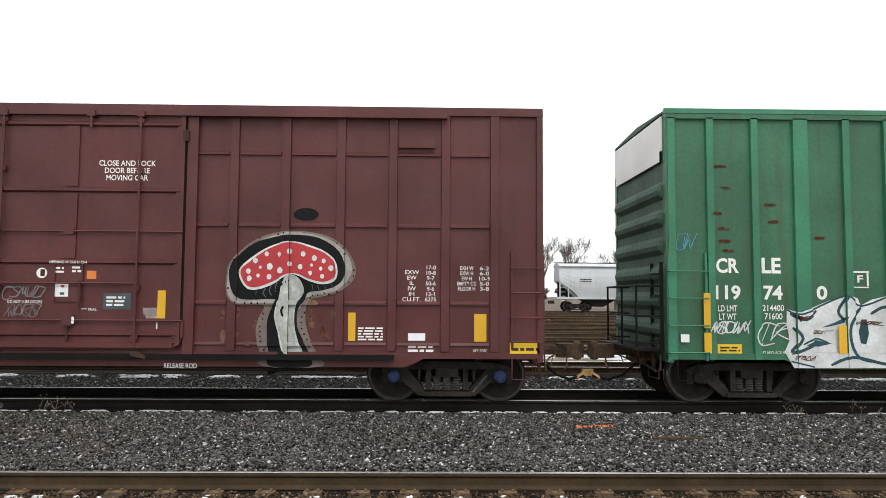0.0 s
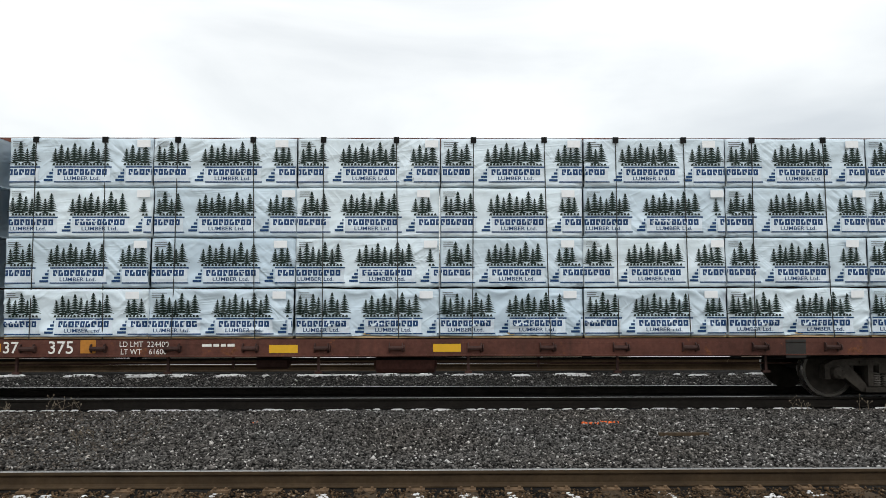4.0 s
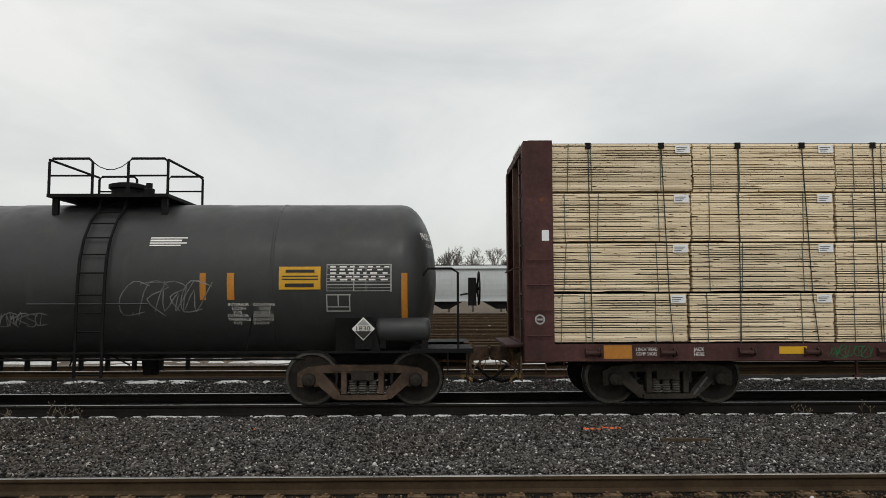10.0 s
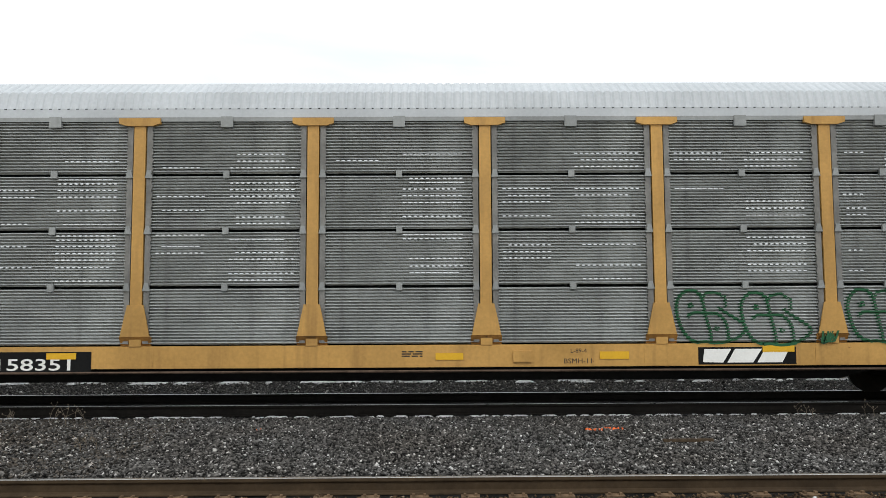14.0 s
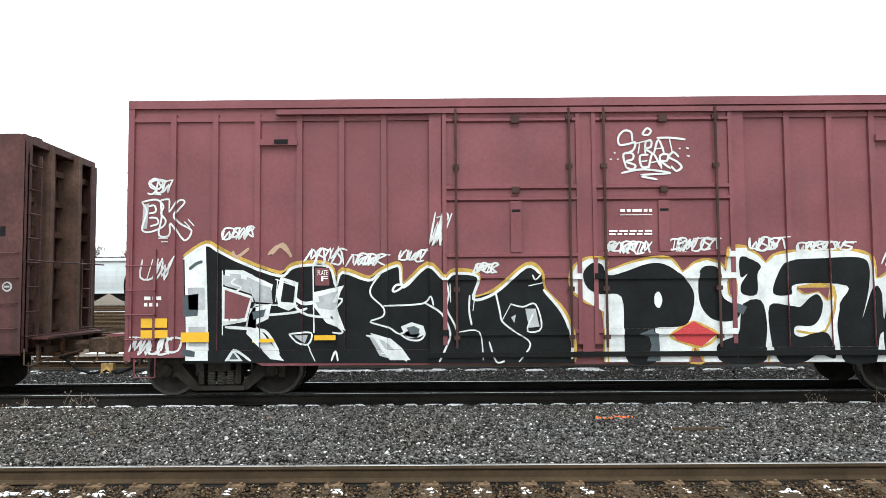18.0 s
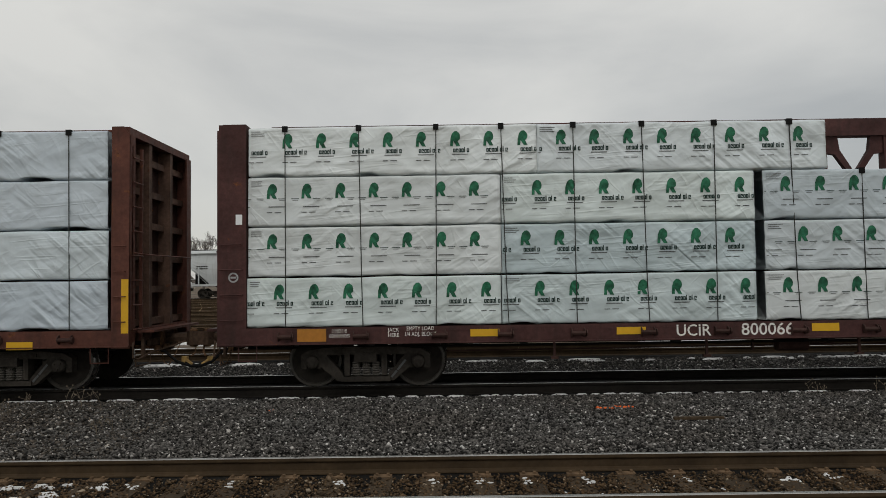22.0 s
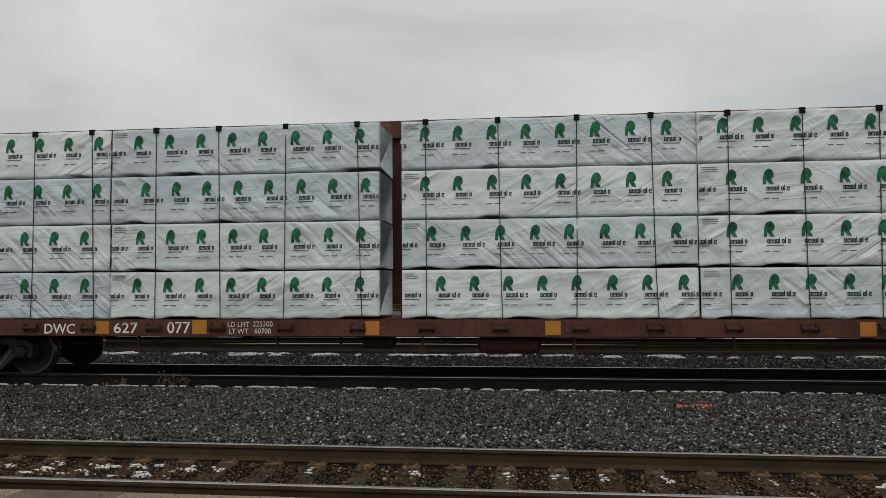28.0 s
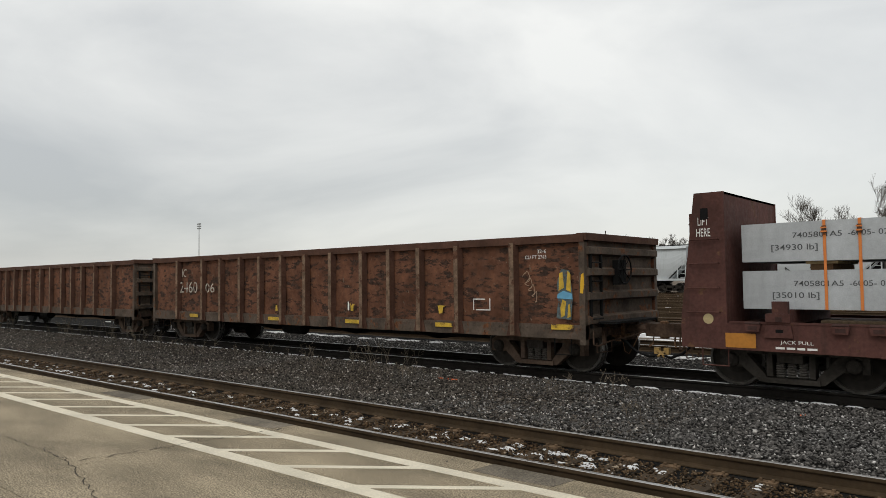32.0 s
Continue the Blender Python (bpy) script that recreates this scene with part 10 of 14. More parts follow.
drape(mushroom_box, [(3.1, 1.06), (3.1, 1.04), (3.08, 1.04), (3.07, 1.06), (3.08, 1.07), (3.1, 1.07)], GRAF_BLACK, "ribbed", 2, "graffiti")
drape(mushroom_box, [(3.16, 0.92), (3.15, 0.9), (3.13, 0.9), (3.12, 0.92), (3.13, 0.93), (3.15, 0.93)], GRAF_BLACK, "ribbed", 2, "graffiti")
drape(mushroom_box, [(3.35, 2.81), (3.34, 2.79), (3.32, 2.79), (3.32, 2.81), (3.32, 2.82), (3.34, 2.82)], GRAF_BLACK, "ribbed", 2, "graffiti")
drape(mushroom_box, [(3.44, 2.82), (3.43, 2.81), (3.42, 2.81), (3.41, 2.82), (3.42, 2.84), (3.43, 2.84)], GRAF_BLACK, "ribbed", 2, "graffiti")
drape(mushroom_box, [(4.32, 2.67), (4.31, 2.65), (4.3, 2.65), (4.29, 2.67), (4.3, 2.68), (4.31, 2.68)], GRAF_BLACK, "ribbed", 2, "graffiti")
drape(mushroom_box, [(4.43, 2.58), (4.42, 2.57), (4.41, 2.57), (4.4, 2.58), (4.41, 2.6), (4.42, 2.6)], GRAF_BLACK, "ribbed", 2, "graffiti")
drape(mushroom_box, [(4.45, 2.49), (4.44, 2.48), (4.42, 2.47), (4.41, 2.49), (4.42, 2.5), (4.44, 2.51)], GRAF_BLACK, "ribbed", 2, "graffiti")
drape(mushroom_box, [(4.6, 2.22), (4.59, 2.21), (4.57, 2.21), (4.57, 2.22), (4.57, 2.24), (4.59, 2.24)], GRAF_BLACK, "ribbed", 2, "graffiti")
drape(mushroom_box, [(4.59, 2.12), (4.58, 2.11), (4.57, 2.11), (4.56, 2.12), (4.57, 2.14), (4.58, 2.14)], GRAF_BLACK, "ribbed", 2, "graffiti")
drape(mushroom_box, [(4.52, 2.02), (4.51, 2.01), (4.5, 2.01), (4.49, 2.02), (4.5, 2.04), (4.51, 2.04)], GRAF_BLACK, "ribbed", 2, "graffiti")
drape(mushroom_box, [(4.33, 1.87), (4.33, 1.85), (4.31, 1.85), (4.3, 1.87), (4.31, 1.88), (4.32, 1.88)], GRAF_BLACK, "ribbed", 2, "graffiti")
drape(mushroom_box, [(4.2, 1.82), (4.19, 1.81), (4.17, 1.81), (4.16, 1.82), (4.17, 1.84), (4.19, 1.84)], GRAF_BLACK, "ribbed", 2, "graffiti")
drape(mushroom_box, [(4.12, 1.84), (4.11, 1.83), (4.1, 1.83), (4.09, 1.84), (4.09, 1.86), (4.11, 1.86)], GRAF_BLACK, "ribbed", 2, "graffiti")
drape(mushroom_box, [(4.01, 1.82), (4.0, 1.8), (3.99, 1.8), (3.98, 1.82), (3.99, 1.83), (4.0, 1.83)], GRAF_BLACK, "ribbed", 2, "graffiti")
drape(mushroom_box, [(3.93, 1.8), (3.92, 1.79), (3.91, 1.79), (3.9, 1.8), (3.91, 1.82), (3.92, 1.82)], GRAF_BLACK, "ribbed", 2, "graffiti")
drape(mushroom_box, [(3.89, 1.77), (3.88, 1.75), (3.87, 1.75), (3.86, 1.77), (3.87, 1.78), (3.88, 1.78)], GRAF_BLACK, "ribbed", 2, "graffiti")
drape(mushroom_box, [(3.8, 1.53), (3.8, 1.51), (3.78, 1.51), (3.77, 1.53), (3.78, 1.54), (3.8, 1.54)], GRAF_BLACK, "ribbed", 2, "graffiti")
drape(mushroom_box, [(3.76, 1.45), (3.75, 1.44), (3.74, 1.44), (3.73, 1.45), (3.74, 1.47), (3.75, 1.47)], GRAF_BLACK, "ribbed", 2, "graffiti")
drape(mushroom_box, [(3.75, 1.37), (3.74, 1.35), (3.73, 1.35), (3.72, 1.37), (3.73, 1.38), (3.74, 1.38)], GRAF_BLACK, "ribbed", 2, "graffiti")
drape(mushroom_box, [(3.76, 1.27), (3.76, 1.25), (3.74, 1.25), (3.73, 1.27), (3.74, 1.28), (3.75, 1.28)], GRAF_BLACK, "ribbed", 2, "graffiti")
drape(mushroom_box, [(3.8, 1.18), (3.8, 1.16), (3.78, 1.16), (3.77, 1.18), (3.78, 1.19), (3.8, 1.19)], GRAF_BLACK, "ribbed", 2, "graffiti")
drape(mushroom_box, [(3.85, 1.09), (3.84, 1.08), (3.83, 1.08), (3.82, 1.09), (3.83, 1.11), (3.84, 1.11)], GRAF_BLACK, "ribbed", 2, "graffiti")
drape(mushroom_box, [(3.89, 0.99), (3.88, 0.97), (3.87, 0.97), (3.86, 0.99), (3.87, 1.0), (3.88, 1.0)], GRAF_BLACK, "ribbed", 2, "graffiti")
drape(mushroom_box, [(3.97, 0.87), (3.97, 0.85), (3.95, 0.85), (3.94, 0.87), (3.95, 0.88), (3.97, 0.88)], GRAF_BLACK, "ribbed", 2, "graffiti")
blob_of_paint(mushroom_box, [(2.74, 1.49), (2.73, 1.41), (2.71, 1.37), (2.69, 1.38), (2.68, 1.45), (2.68, 1.53), (2.69, 1.6), (2.71, 1.61), (2.73, 1.57)], GRAF_DIM, "ribbed", 0, "graffiti")
blob_of_paint(mushroom_box, [(2.5, 1.49), (2.49, 1.42), (2.46, 1.39), (2.43, 1.4), (2.4, 1.45), (2.4, 1.52), (2.42, 1.58), (2.45, 1.59), (2.48, 1.56)], GRAF_DIM, "ribbed", 0, "graffiti")
blob_of_paint(mushroom_box, [(2.52, 1.14), (2.51, 1.07), (2.48, 1.04), (2.45, 1.05), (2.43, 1.1), (2.43, 1.17), (2.45, 1.23), (2.48, 1.24), (2.51, 1.21)], GRAF_SMEAR, "ribbed", 0, "graffiti")
blob_of_paint(mushroom_box, [(2.95, 1.02), (2.93, 1.0), (2.9, 0.98), (2.86, 0.99), (2.83, 1.01), (2.83, 1.03), (2.85, 1.05), (2.89, 1.06), (2.93, 1.04)], GRAF_SMEAR, "ribbed", 0, "graffiti")
blob_of_paint(mushroom_box, [(2.73, 1.16), (2.72, 1.12), (2.71, 1.11), (2.69, 1.11), (2.67, 1.14), (2.67, 1.17), (2.68, 1.2), (2.7, 1.2), (2.72, 1.19)], GRAF_DIM, "ribbed", 0, "graffiti")
blob_of_paint(mushroom_box, [(3.03, 1.31), (3.02, 1.24), (2.99, 1.21), (2.97, 1.22), (2.95, 1.27), (2.94, 1.34), (2.96, 1.4), (2.99, 1.41), (3.02, 1.38)], GRAF_DIM, "ribbed", 0, "graffiti")
blob_of_paint(mushroom_box, [(3.94, 1.5), (3.93, 1.43), (3.88, 1.39), (3.83, 1.41), (3.79, 1.46), (3.79, 1.53), (3.82, 1.59), (3.88, 1.6), (3.92, 1.56)], GRAF_DIM, "ribbed", 0, "graffiti")
blob_of_paint(mushroom_box, [(3.97, 1.33), (3.96, 1.3), (3.93, 1.28), (3.88, 1.29), (3.86, 1.31), (3.86, 1.35), (3.88, 1.37), (3.92, 1.38), (3.96, 1.36)], GRAF_SMEAR, "ribbed", 0, "graffiti")
blob_of_paint(mushroom_box, [(4.1, 1.45), (4.09, 1.41), (4.06, 1.39), (4.02, 1.4), (4.0, 1.43), (4.0, 1.47), (4.02, 1.51), (4.06, 1.51), (4.09, 1.49)], GRAF_RUST, "ribbed", 0, "graffiti")
blob_of_paint(mushroom_box, [(4.13, 1.22), (4.12, 1.18), (4.09, 1.15), (4.06, 1.16), (4.04, 1.2), (4.04, 1.25), (4.06, 1.29), (4.09, 1.3), (4.12, 1.27)], GRAF_RUST, "ribbed", 0, "graffiti")
blob_of_paint(mushroom_box, [(4.3, 1.5), (4.29, 1.43), (4.26, 1.4), (4.22, 1.41), (4.2, 1.46), (4.19, 1.53), (4.22, 1.59), (4.25, 1.6), (4.29, 1.57)], GRAF_DIM, "ribbed", 0, "graffiti")
blob_of_paint(mushroom_box, [(4.23, 1.13), (4.21, 1.08), (4.19, 1.06), (4.15, 1.06), (4.13, 1.11), (4.13, 1.16), (4.15, 1.2), (4.18, 1.21), (4.21, 1.18)], GRAF_DIM, "ribbed", 0, "graffiti")
blob_of_paint(mushroom_box, [(4.01, 1.68), (3.99, 1.65), (3.93, 1.63), (3.86, 1.64), (3.81, 1.66), (3.81, 1.7), (3.85, 1.72), (3.92, 1.73), (3.99, 1.71)], GRAF_SMEAR, "ribbed", 0, "graffiti")
blob_of_paint(mushroom_box, [(3.99, 3.14), (3.97, 3.1), (3.91, 3.06), (3.83, 3.04), (3.74, 3.04), (3.65, 3.06), (3.6, 3.09), (3.58, 3.14), (3.6, 3.18), (3.66, 3.22), (3.74, 3.24), (3.83, 3.24), (3.92, 3.22), (3.97, 3.18)], GRAF_BLACK, "ribbed", 1, "graffiti")
# green boxcar
lettering(green_box, 'CR', -6.86, -6.48, 2.22, 2.47, -1.556, LETTER, 0.03)
lettering(green_box, 'LE', -6.1, -5.78, 2.22, 2.48, -1.556, LETTER, 0.03)
lettering(green_box, '119', -6.88, -6.46, 1.78, 2.02, -1.556, LETTER, 0.03)
lettering(green_box, '74', -6.08, -5.76, 1.78, 2.02, -1.556, LETTER, 0.03)
lettering(green_box, '0', -5.19, -5.01, 1.79, 2.02, -1.556, LETTER, 0.03)
lettering(green_box, 'LD LMT\nLT WT', -6.84, -6.52, 1.45, 1.69, -1.556, LETTER, 0.012)
lettering(green_box, '214400\n71600', -6.1, -5.74, 1.46, 1.7, -1.556, LETTER, 0.012)
lettering(green_box, 'F', -4.5, -4.4, 2.08, 2.2, -1.556, LETTER, 0.02)
panel(green_box, "plate_frame", -4.59, -4.3, -1.556, -1.552, 2.24, 2.27, LETTER, "")
panel(green_box, "plate_frame", -4.6, -4.31, -1.556, -1.552, 1.99, 2.01, LETTER, "")
panel(green_box, "plate_frame", -4.6, -4.56, -1.556, -1.552, 2.01, 2.25, LETTER, "")
panel(green_box, "plate_frame", -4.34, -4.31, -1.556, -1.552, 2.02, 2.25, LETTER, "")
reflector(green_box, -7.1, -6.99, 1.31, 1.89, -1.616)
reflector(green_box, -7.1, -6.98, 0.9, 1.24, -1.616)
reflector(green_box, -4.87, -4.74, 0.91, 1.37, -1.616)
panel(green_box, "notice", -6.86, -6.46, -1.556, -1.552, 0.9, 1.05, SIGN, "yellow clearance notice")
bars(green_box, -6.82, -6.49, 0.92, 1.02, -1.562, 2, DARK_LETTER, seed=177)
lettering(green_box, 'LIFT AND JACK HERE', -6.15, -5.66, 0.88, 0.94, -1.556, LETTER, 0)
drape(green_box, [(-5.7, 1.63), (-5.5, 1.58), (-5.27, 1.66), (-4.98, 1.78), (-4.7, 1.86), (-4.51, 1.82), (-4.46, 1.7), (-4.27, 1.8), (-4.01, 1.86), (-3.37, 1.9), (-3.42, 0.68), (-5.62, 0.67), (-5.76, 0.91), (-5.66, 1.13), (-5.71, 1.37)], GRAF_WHITE, "green", 1, "graffiti")
stroke(green_box, [(-5.65, 1.56), (-5.41, 1.46), (-5.21, 1.61)], 0.05, GRAF_TEAL, "green", 2, "graffiti")
stroke(green_box, [(-5.61, 1.33), (-5.47, 1.15), (-5.64, 0.91), (-5.28, 1.04)], 0.05, GRAF_TEAL, "green", 2, "graffiti")
stroke(green_box, [(-5.47, 1.05), (-5.23, 1.15), (-5.0, 1.07)], 0.03, GRAF_TEAL, "green", 2, "graffiti")
stroke(green_box, [(-4.68, 1.85), (-4.84, 1.61), (-4.75, 1.46)], 0.05, GRAF_TEAL, "green", 2, "graffiti")
stroke(green_box, [(-4.46, 1.67), (-4.66, 1.38), (-4.66, 1.06), (-4.54, 0.85), (-4.31, 0.78)], 0.05, GRAF_TEAL, "green", 2, "graffiti")
stroke(green_box, [(-4.3, 1.56), (-4.04, 1.68), (-3.76, 1.53), (-3.68, 1.15)], 0.05, GRAF_TEAL, "green", 2, "graffiti")
stroke(green_box, [(-5.67, 0.78), (-5.29, 0.69)], 0.04, GRAF_TEAL, "green", 2, "graffiti")
stroke(green_box, [(-5.01, 0.72), (-4.63, 0.85), (-4.09, 0.74), (-3.79, 0.78)], 0.05, GRAF_TEAL, "green", 2, "graffiti")
stroke(green_box, [(-5.7, 1.62), (-5.46, 1.55), (-4.98, 1.76), (-4.68, 1.85), (-4.46, 1.69), (-4.02, 1.84)], 0.03, GRAF_TEAL, "green", 2, "graffiti")
drape(green_box, [(-5.14, 1.33), (-4.92, 1.41), (-4.69, 1.52), (-4.75, 1.41), (-4.99, 1.35)], GRAF_TEAL, "green", 2, "graffiti")
drape(green_box, [(-5.43, 1.03), (-5.23, 1.13), (-4.96, 1.07), (-5.19, 1.02)], GRAF_TEAL, "green", 2, "graffiti")
drape(green_box, [(-4.46, 1.47), (-4.37, 1.47), (-4.34, 1.24), (-4.39, 1.06), (-4.48, 1.08), (-4.51, 1.26)], GRAF_TEAL, "green", 2, "graffiti")
drape(green_box, [(-5.6, 1.55), (-5.42, 1.5), (-5.5, 1.42)], GRAF_TEAL, "green", 2, "graffiti")
scrawl(green_box, -5.51, -5.36, 1.46, 1.52, 2, 0.012, GRAF_RUST, "green", 3, 193)
scrawl(green_box, -5.28, -5.0, 1.22, 1.28, 2, 0.012, GRAF_RUST, "green", 3, 194)
scrawl(green_box, -4.52, -4.14, 1.37, 1.43, 2, 0.012, GRAF_RUST, "green", 3, 195)
scrawl(green_box, -5.57, -5.29, 0.78, 0.87, 2, 0.012, GRAF_RUST, "green", 3, 196)
scrawl(green_box, -6.96, -6.36, 1.21, 1.42, 9, 0.022, GRAF_WHITE, "green", 2, 197)
scrawl(green_box, -6.19, -5.7, 1.03, 1.4, 9, 0.022, GRAF_WHITE, "green", 2, 198)
scrawl(green_box, -7.54, -7.3, 2.57, 2.88, 8, 0.012, GRAF_BLUE, "green", 2, 199)
panel(green_box, "notice", -7.48, -7.34, -1.6, -1.596, 1.08, 1.21, PAPER_DAYLIGHT, "")
scrawl(green_box, -6.84, -6.68, 3.99, 4.02, 2, 0.018, GRAF_RUST, "green", 1, 201)
scrawl(green_box, -6.77, -6.62, 3.62, 3.66, 2, 0.018, GRAF_RUST, "green", 1, 202)
scrawl(green_box, -6.91, -6.76, 3.19, 3.23, 2, 0.018, GRAF_RUST, "green", 1, 203)
scrawl(green_box, -6.8, -6.65, 2.94, 2.98, 2, 0.018, GRAF_RUST, "green", 1, 204)
scrawl(green_box, -6.79, -6.64, 2.73, 2.77, 2, 0.018, GRAF_RUST, "green", 1, 205)
scrawl(green_box, -6.01, -5.86, 3.35, 3.38, 2, 0.018, GRAF_RUST, "green", 1, 206)
scrawl(green_box, -5.97, -5.81, 3.06, 3.1, 2, 0.018, GRAF_RUST, "green", 1, 207)
scrawl(green_box, -6.73, -6.58, 2.57, 2.61, 2, 0.018, GRAF_RUST, "green", 1, 208)
scrawl(green_box, -5.19, -5.04, 2.79, 2.83, 2, 0.018, GRAF_RUST, "green", 1, 209)
part("crest", Shape().box(-7.735, -7.73, -1.4, 1.4, 4.1, 4.28), LETTER, green_box)
# oxide red boxcar
stroke(tagged_box, [(-6.64, 2.37), (-6.27, 2.6), (-6.03, 2.49), (-5.69, 2.32), (-5.05, 2.09), (-4.85, 2.22), (-4.53, 2.26), (-4.22, 2.21), (-4.12, 1.92), (-4.01, 2.14), (-3.59, 2.0), (-3.41, 2.11), (-3.18, 2.22), (-3.07, 2.2), (-3.01, 1.89), (-2.62, 2.23), (-2.34, 2.01), (-2.18, 2.11), (-1.79, 2.04), (-1.87, 1.68), (-1.51, 1.79), (-1.0, 2.2), (-0.77, 2.09), (-0.71, 1.79), (-0.4, 1.44), (-0.25, 1.03), (-0.24, 0.62)], 0.075, GRAF_YELLOW, "doors", 0, "graffiti")
drape(tagged_box, [(-6.58, 0.64), (-6.64, 2.35), (-6.27, 2.58), (-6.03, 2.46), (-5.69, 2.29), (-5.05, 2.06), (-4.85, 2.19), (-4.53, 2.23), (-4.22, 2.19), (-4.12, 1.89), (-4.01, 2.11), (-3.59, 1.98), (-3.41, 2.09), (-3.18, 2.19), (-3.07, 2.17), (-3.01, 1.86), (-2.62, 2.2), (-2.34, 1.98), (-2.18, 2.08), (-1.79, 2.02), (-1.87, 1.66), (-1.51, 1.76), (-1.0, 2.17), (-0.77, 2.06), (-0.71, 1.77), (-0.4, 1.41), (-0.25, 1.0), (-0.24, 0.59)], GRAF_BLACK, "doors", 1, "graffiti")
stroke(tagged_box, [(-6.64, 2.33), (-6.27, 2.56), (-6.03, 2.44), (-5.69, 2.27), (-5.05, 2.04), (-4.85, 2.17), (-4.53, 2.22), (-4.22, 2.17), (-4.12, 1.87), (-4.01, 2.09), (-3.59, 1.96), (-3.41, 2.07), (-3.18, 2.18), (-3.07, 2.16), (-3.01, 1.84), (-2.62, 2.18), (-2.34, 1.96), (-2.18, 2.06), (-1.79, 2.0), (-1.87, 1.64), (-1.51, 1.74), (-1.0, 2.16), (-0.77, 2.04)], 0.045, GRAF_WHITE, "doors", 2, "graffiti")
stroke(tagged_box, [(-0.73, 1.79), (-0.43, 1.42), (-0.28, 1.02), (-0.28, 0.66)], 0.05, GRAF_WHITE, "doors", 2, "graffiti")
drape(tagged_box, [(-6.57, 0.67), (-6.62, 2.33), (-6.27, 2.55), (-6.2, 0.67)], GRAF_WHITE, "doors", 2, "graffiti")
drape(tagged_box, [(-6.56, 1.86), (-6.28, 1.86), (-6.27, 1.49), (-6.54, 1.5)], GRAF_GREY, "doors", 3, "graffiti")
drape(tagged_box, [(-6.54, 1.22), (-6.26, 1.22), (-6.25, 0.9), (-6.53, 0.9)], GRAF_GREY, "doors", 3, "graffiti")
stroke(tagged_box, [(-6.54, 2.16), (-6.43, 2.25), (-6.32, 2.29)], 0.05, GRAF_SLATE, "doors", 3, "graffiti")
drape(tagged_box, [(-5.99, 1.88), (-5.49, 1.71), (-5.59, 1.3), (-5.99, 1.23)], GRAF_WHITE, "doors", 2, "graffiti")
drape(tagged_box, [(-5.95, 1.82), (-5.53, 1.68), (-5.62, 1.36), (-5.95, 1.31)], BRICK, "doors", 3, "graffiti")
drape(tagged_box, [(-5.99, 2.07), (-5.63, 1.99), (-5.19, 1.85), (-5.16, 1.59), (-5.43, 1.62), (-5.49, 1.74), (-5.98, 1.91)], GRAF_GREY, "doors", 2, "graffiti")
drape(tagged_box, [(-5.43, 1.61), (-5.41, 1.17), (-5.62, 1.17), (-5.57, 1.36)], GRAF_GREY, "doors", 2, "graffiti")
drape(tagged_box, [(-4.46, 1.61), (-4.1, 1.6), (-4.14, 1.47), (-4.41, 1.51)], GRAF_GREY, "doors", 2, "graffiti")
drape(tagged_box, [(-4.81, 1.07), (-4.58, 1.07), (-4.63, 0.94)], GRAF_GREY, "doors", 2, "graffiti")
drape(tagged_box, [(-3.58, 1.04), (-3.33, 0.96), (-3.05, 0.77), (-3.14, 0.66), (-3.4, 0.73)], GRAF_GREY, "doors", 2, "graffiti")
drape(tagged_box, [(-3.03, 1.1), (-2.87, 1.16), (-2.74, 1.08), (-2.8, 1.01), (-2.94, 1.01)], GRAF_GREY, "doors", 2, "graffiti")
drape(tagged_box, [(-1.03, 1.48), (-0.86, 1.48), (-0.8, 1.19), (-0.97, 1.17)], GRAF_GREY, "doors", 2, "graffiti")
drape(tagged_box, [(-1.26, 1.34), (-1.18, 1.39), (-1.21, 1.25)], GRAF_GREY, "doors", 2, "graffiti")
stroke(tagged_box, [(-5.99, 2.14), (-5.98, 1.08)], 0.03, GRAF_WHITE, "doors", 3, "graffiti")
stroke(tagged_box, [(-5.77, 2.01), (-5.84, 1.93), (-5.68, 1.86), (-5.79, 1.78)], 0.03, GRAF_WHITE, "doors", 3, "graffiti")
stroke(tagged_box, [(-5.54, 1.95), (-5.47, 1.62)], 0.03, GRAF_WHITE, "doors", 3, "graffiti")
stroke(tagged_box, [(-5.12, 1.99), (-4.75, 1.86)], 0.03, GRAF_WHITE, "doors", 3, "graffiti")
stroke(tagged_box, [(-5.08, 1.99), (-5.11, 1.62)], 0.025, GRAF_WHITE, "doors", 3, "graffiti")
stroke(tagged_box, [(-5.44, 1.57), (-4.74, 1.56)], 0.03, GRAF_WHITE, "doors", 3, "graffiti")
stroke(tagged_box, [(-4.79, 1.68), (-4.65, 1.59), (-4.47, 1.61)], 0.06, GRAF_WHITE, "doors", 3, "graffiti")
stroke(tagged_box, [(-4.5, 2.23), (-4.48, 1.11)], 0.035, GRAF_WHITE, "doors", 3, "graffiti")
stroke(tagged_box, [(-4.49, 1.61), (-4.01, 1.66), (-4.2, 1.38), (-4.0, 1.12), (-4.18, 1.11)], 0.03, GRAF_WHITE, "doors", 3, "graffiti")
stroke(tagged_box, [(-5.94, 1.21), (-5.43, 1.17), (-5.24, 1.1), (-5.04, 0.77)], 0.05, GRAF_WHITE, "doors", 3, "graffiti")
stroke(tagged_box, [(-5.88, 0.67), (-5.76, 0.83), (-5.5, 0.66)], 0.04, GRAF_WHITE, "doors", 3, "graffiti")
stroke(tagged_box, [(-4.89, 1.09), (-4.53, 1.11), (-4.58, 0.92), (-4.77, 0.97), (-4.89, 1.09)], 0.028, GRAF_WHITE, "doors", 3, "graffiti")
stroke(tagged_box, [(-4.58, 0.91), (-4.45, 0.65)], 0.03, GRAF_WHITE, "doors", 3, "graffiti")
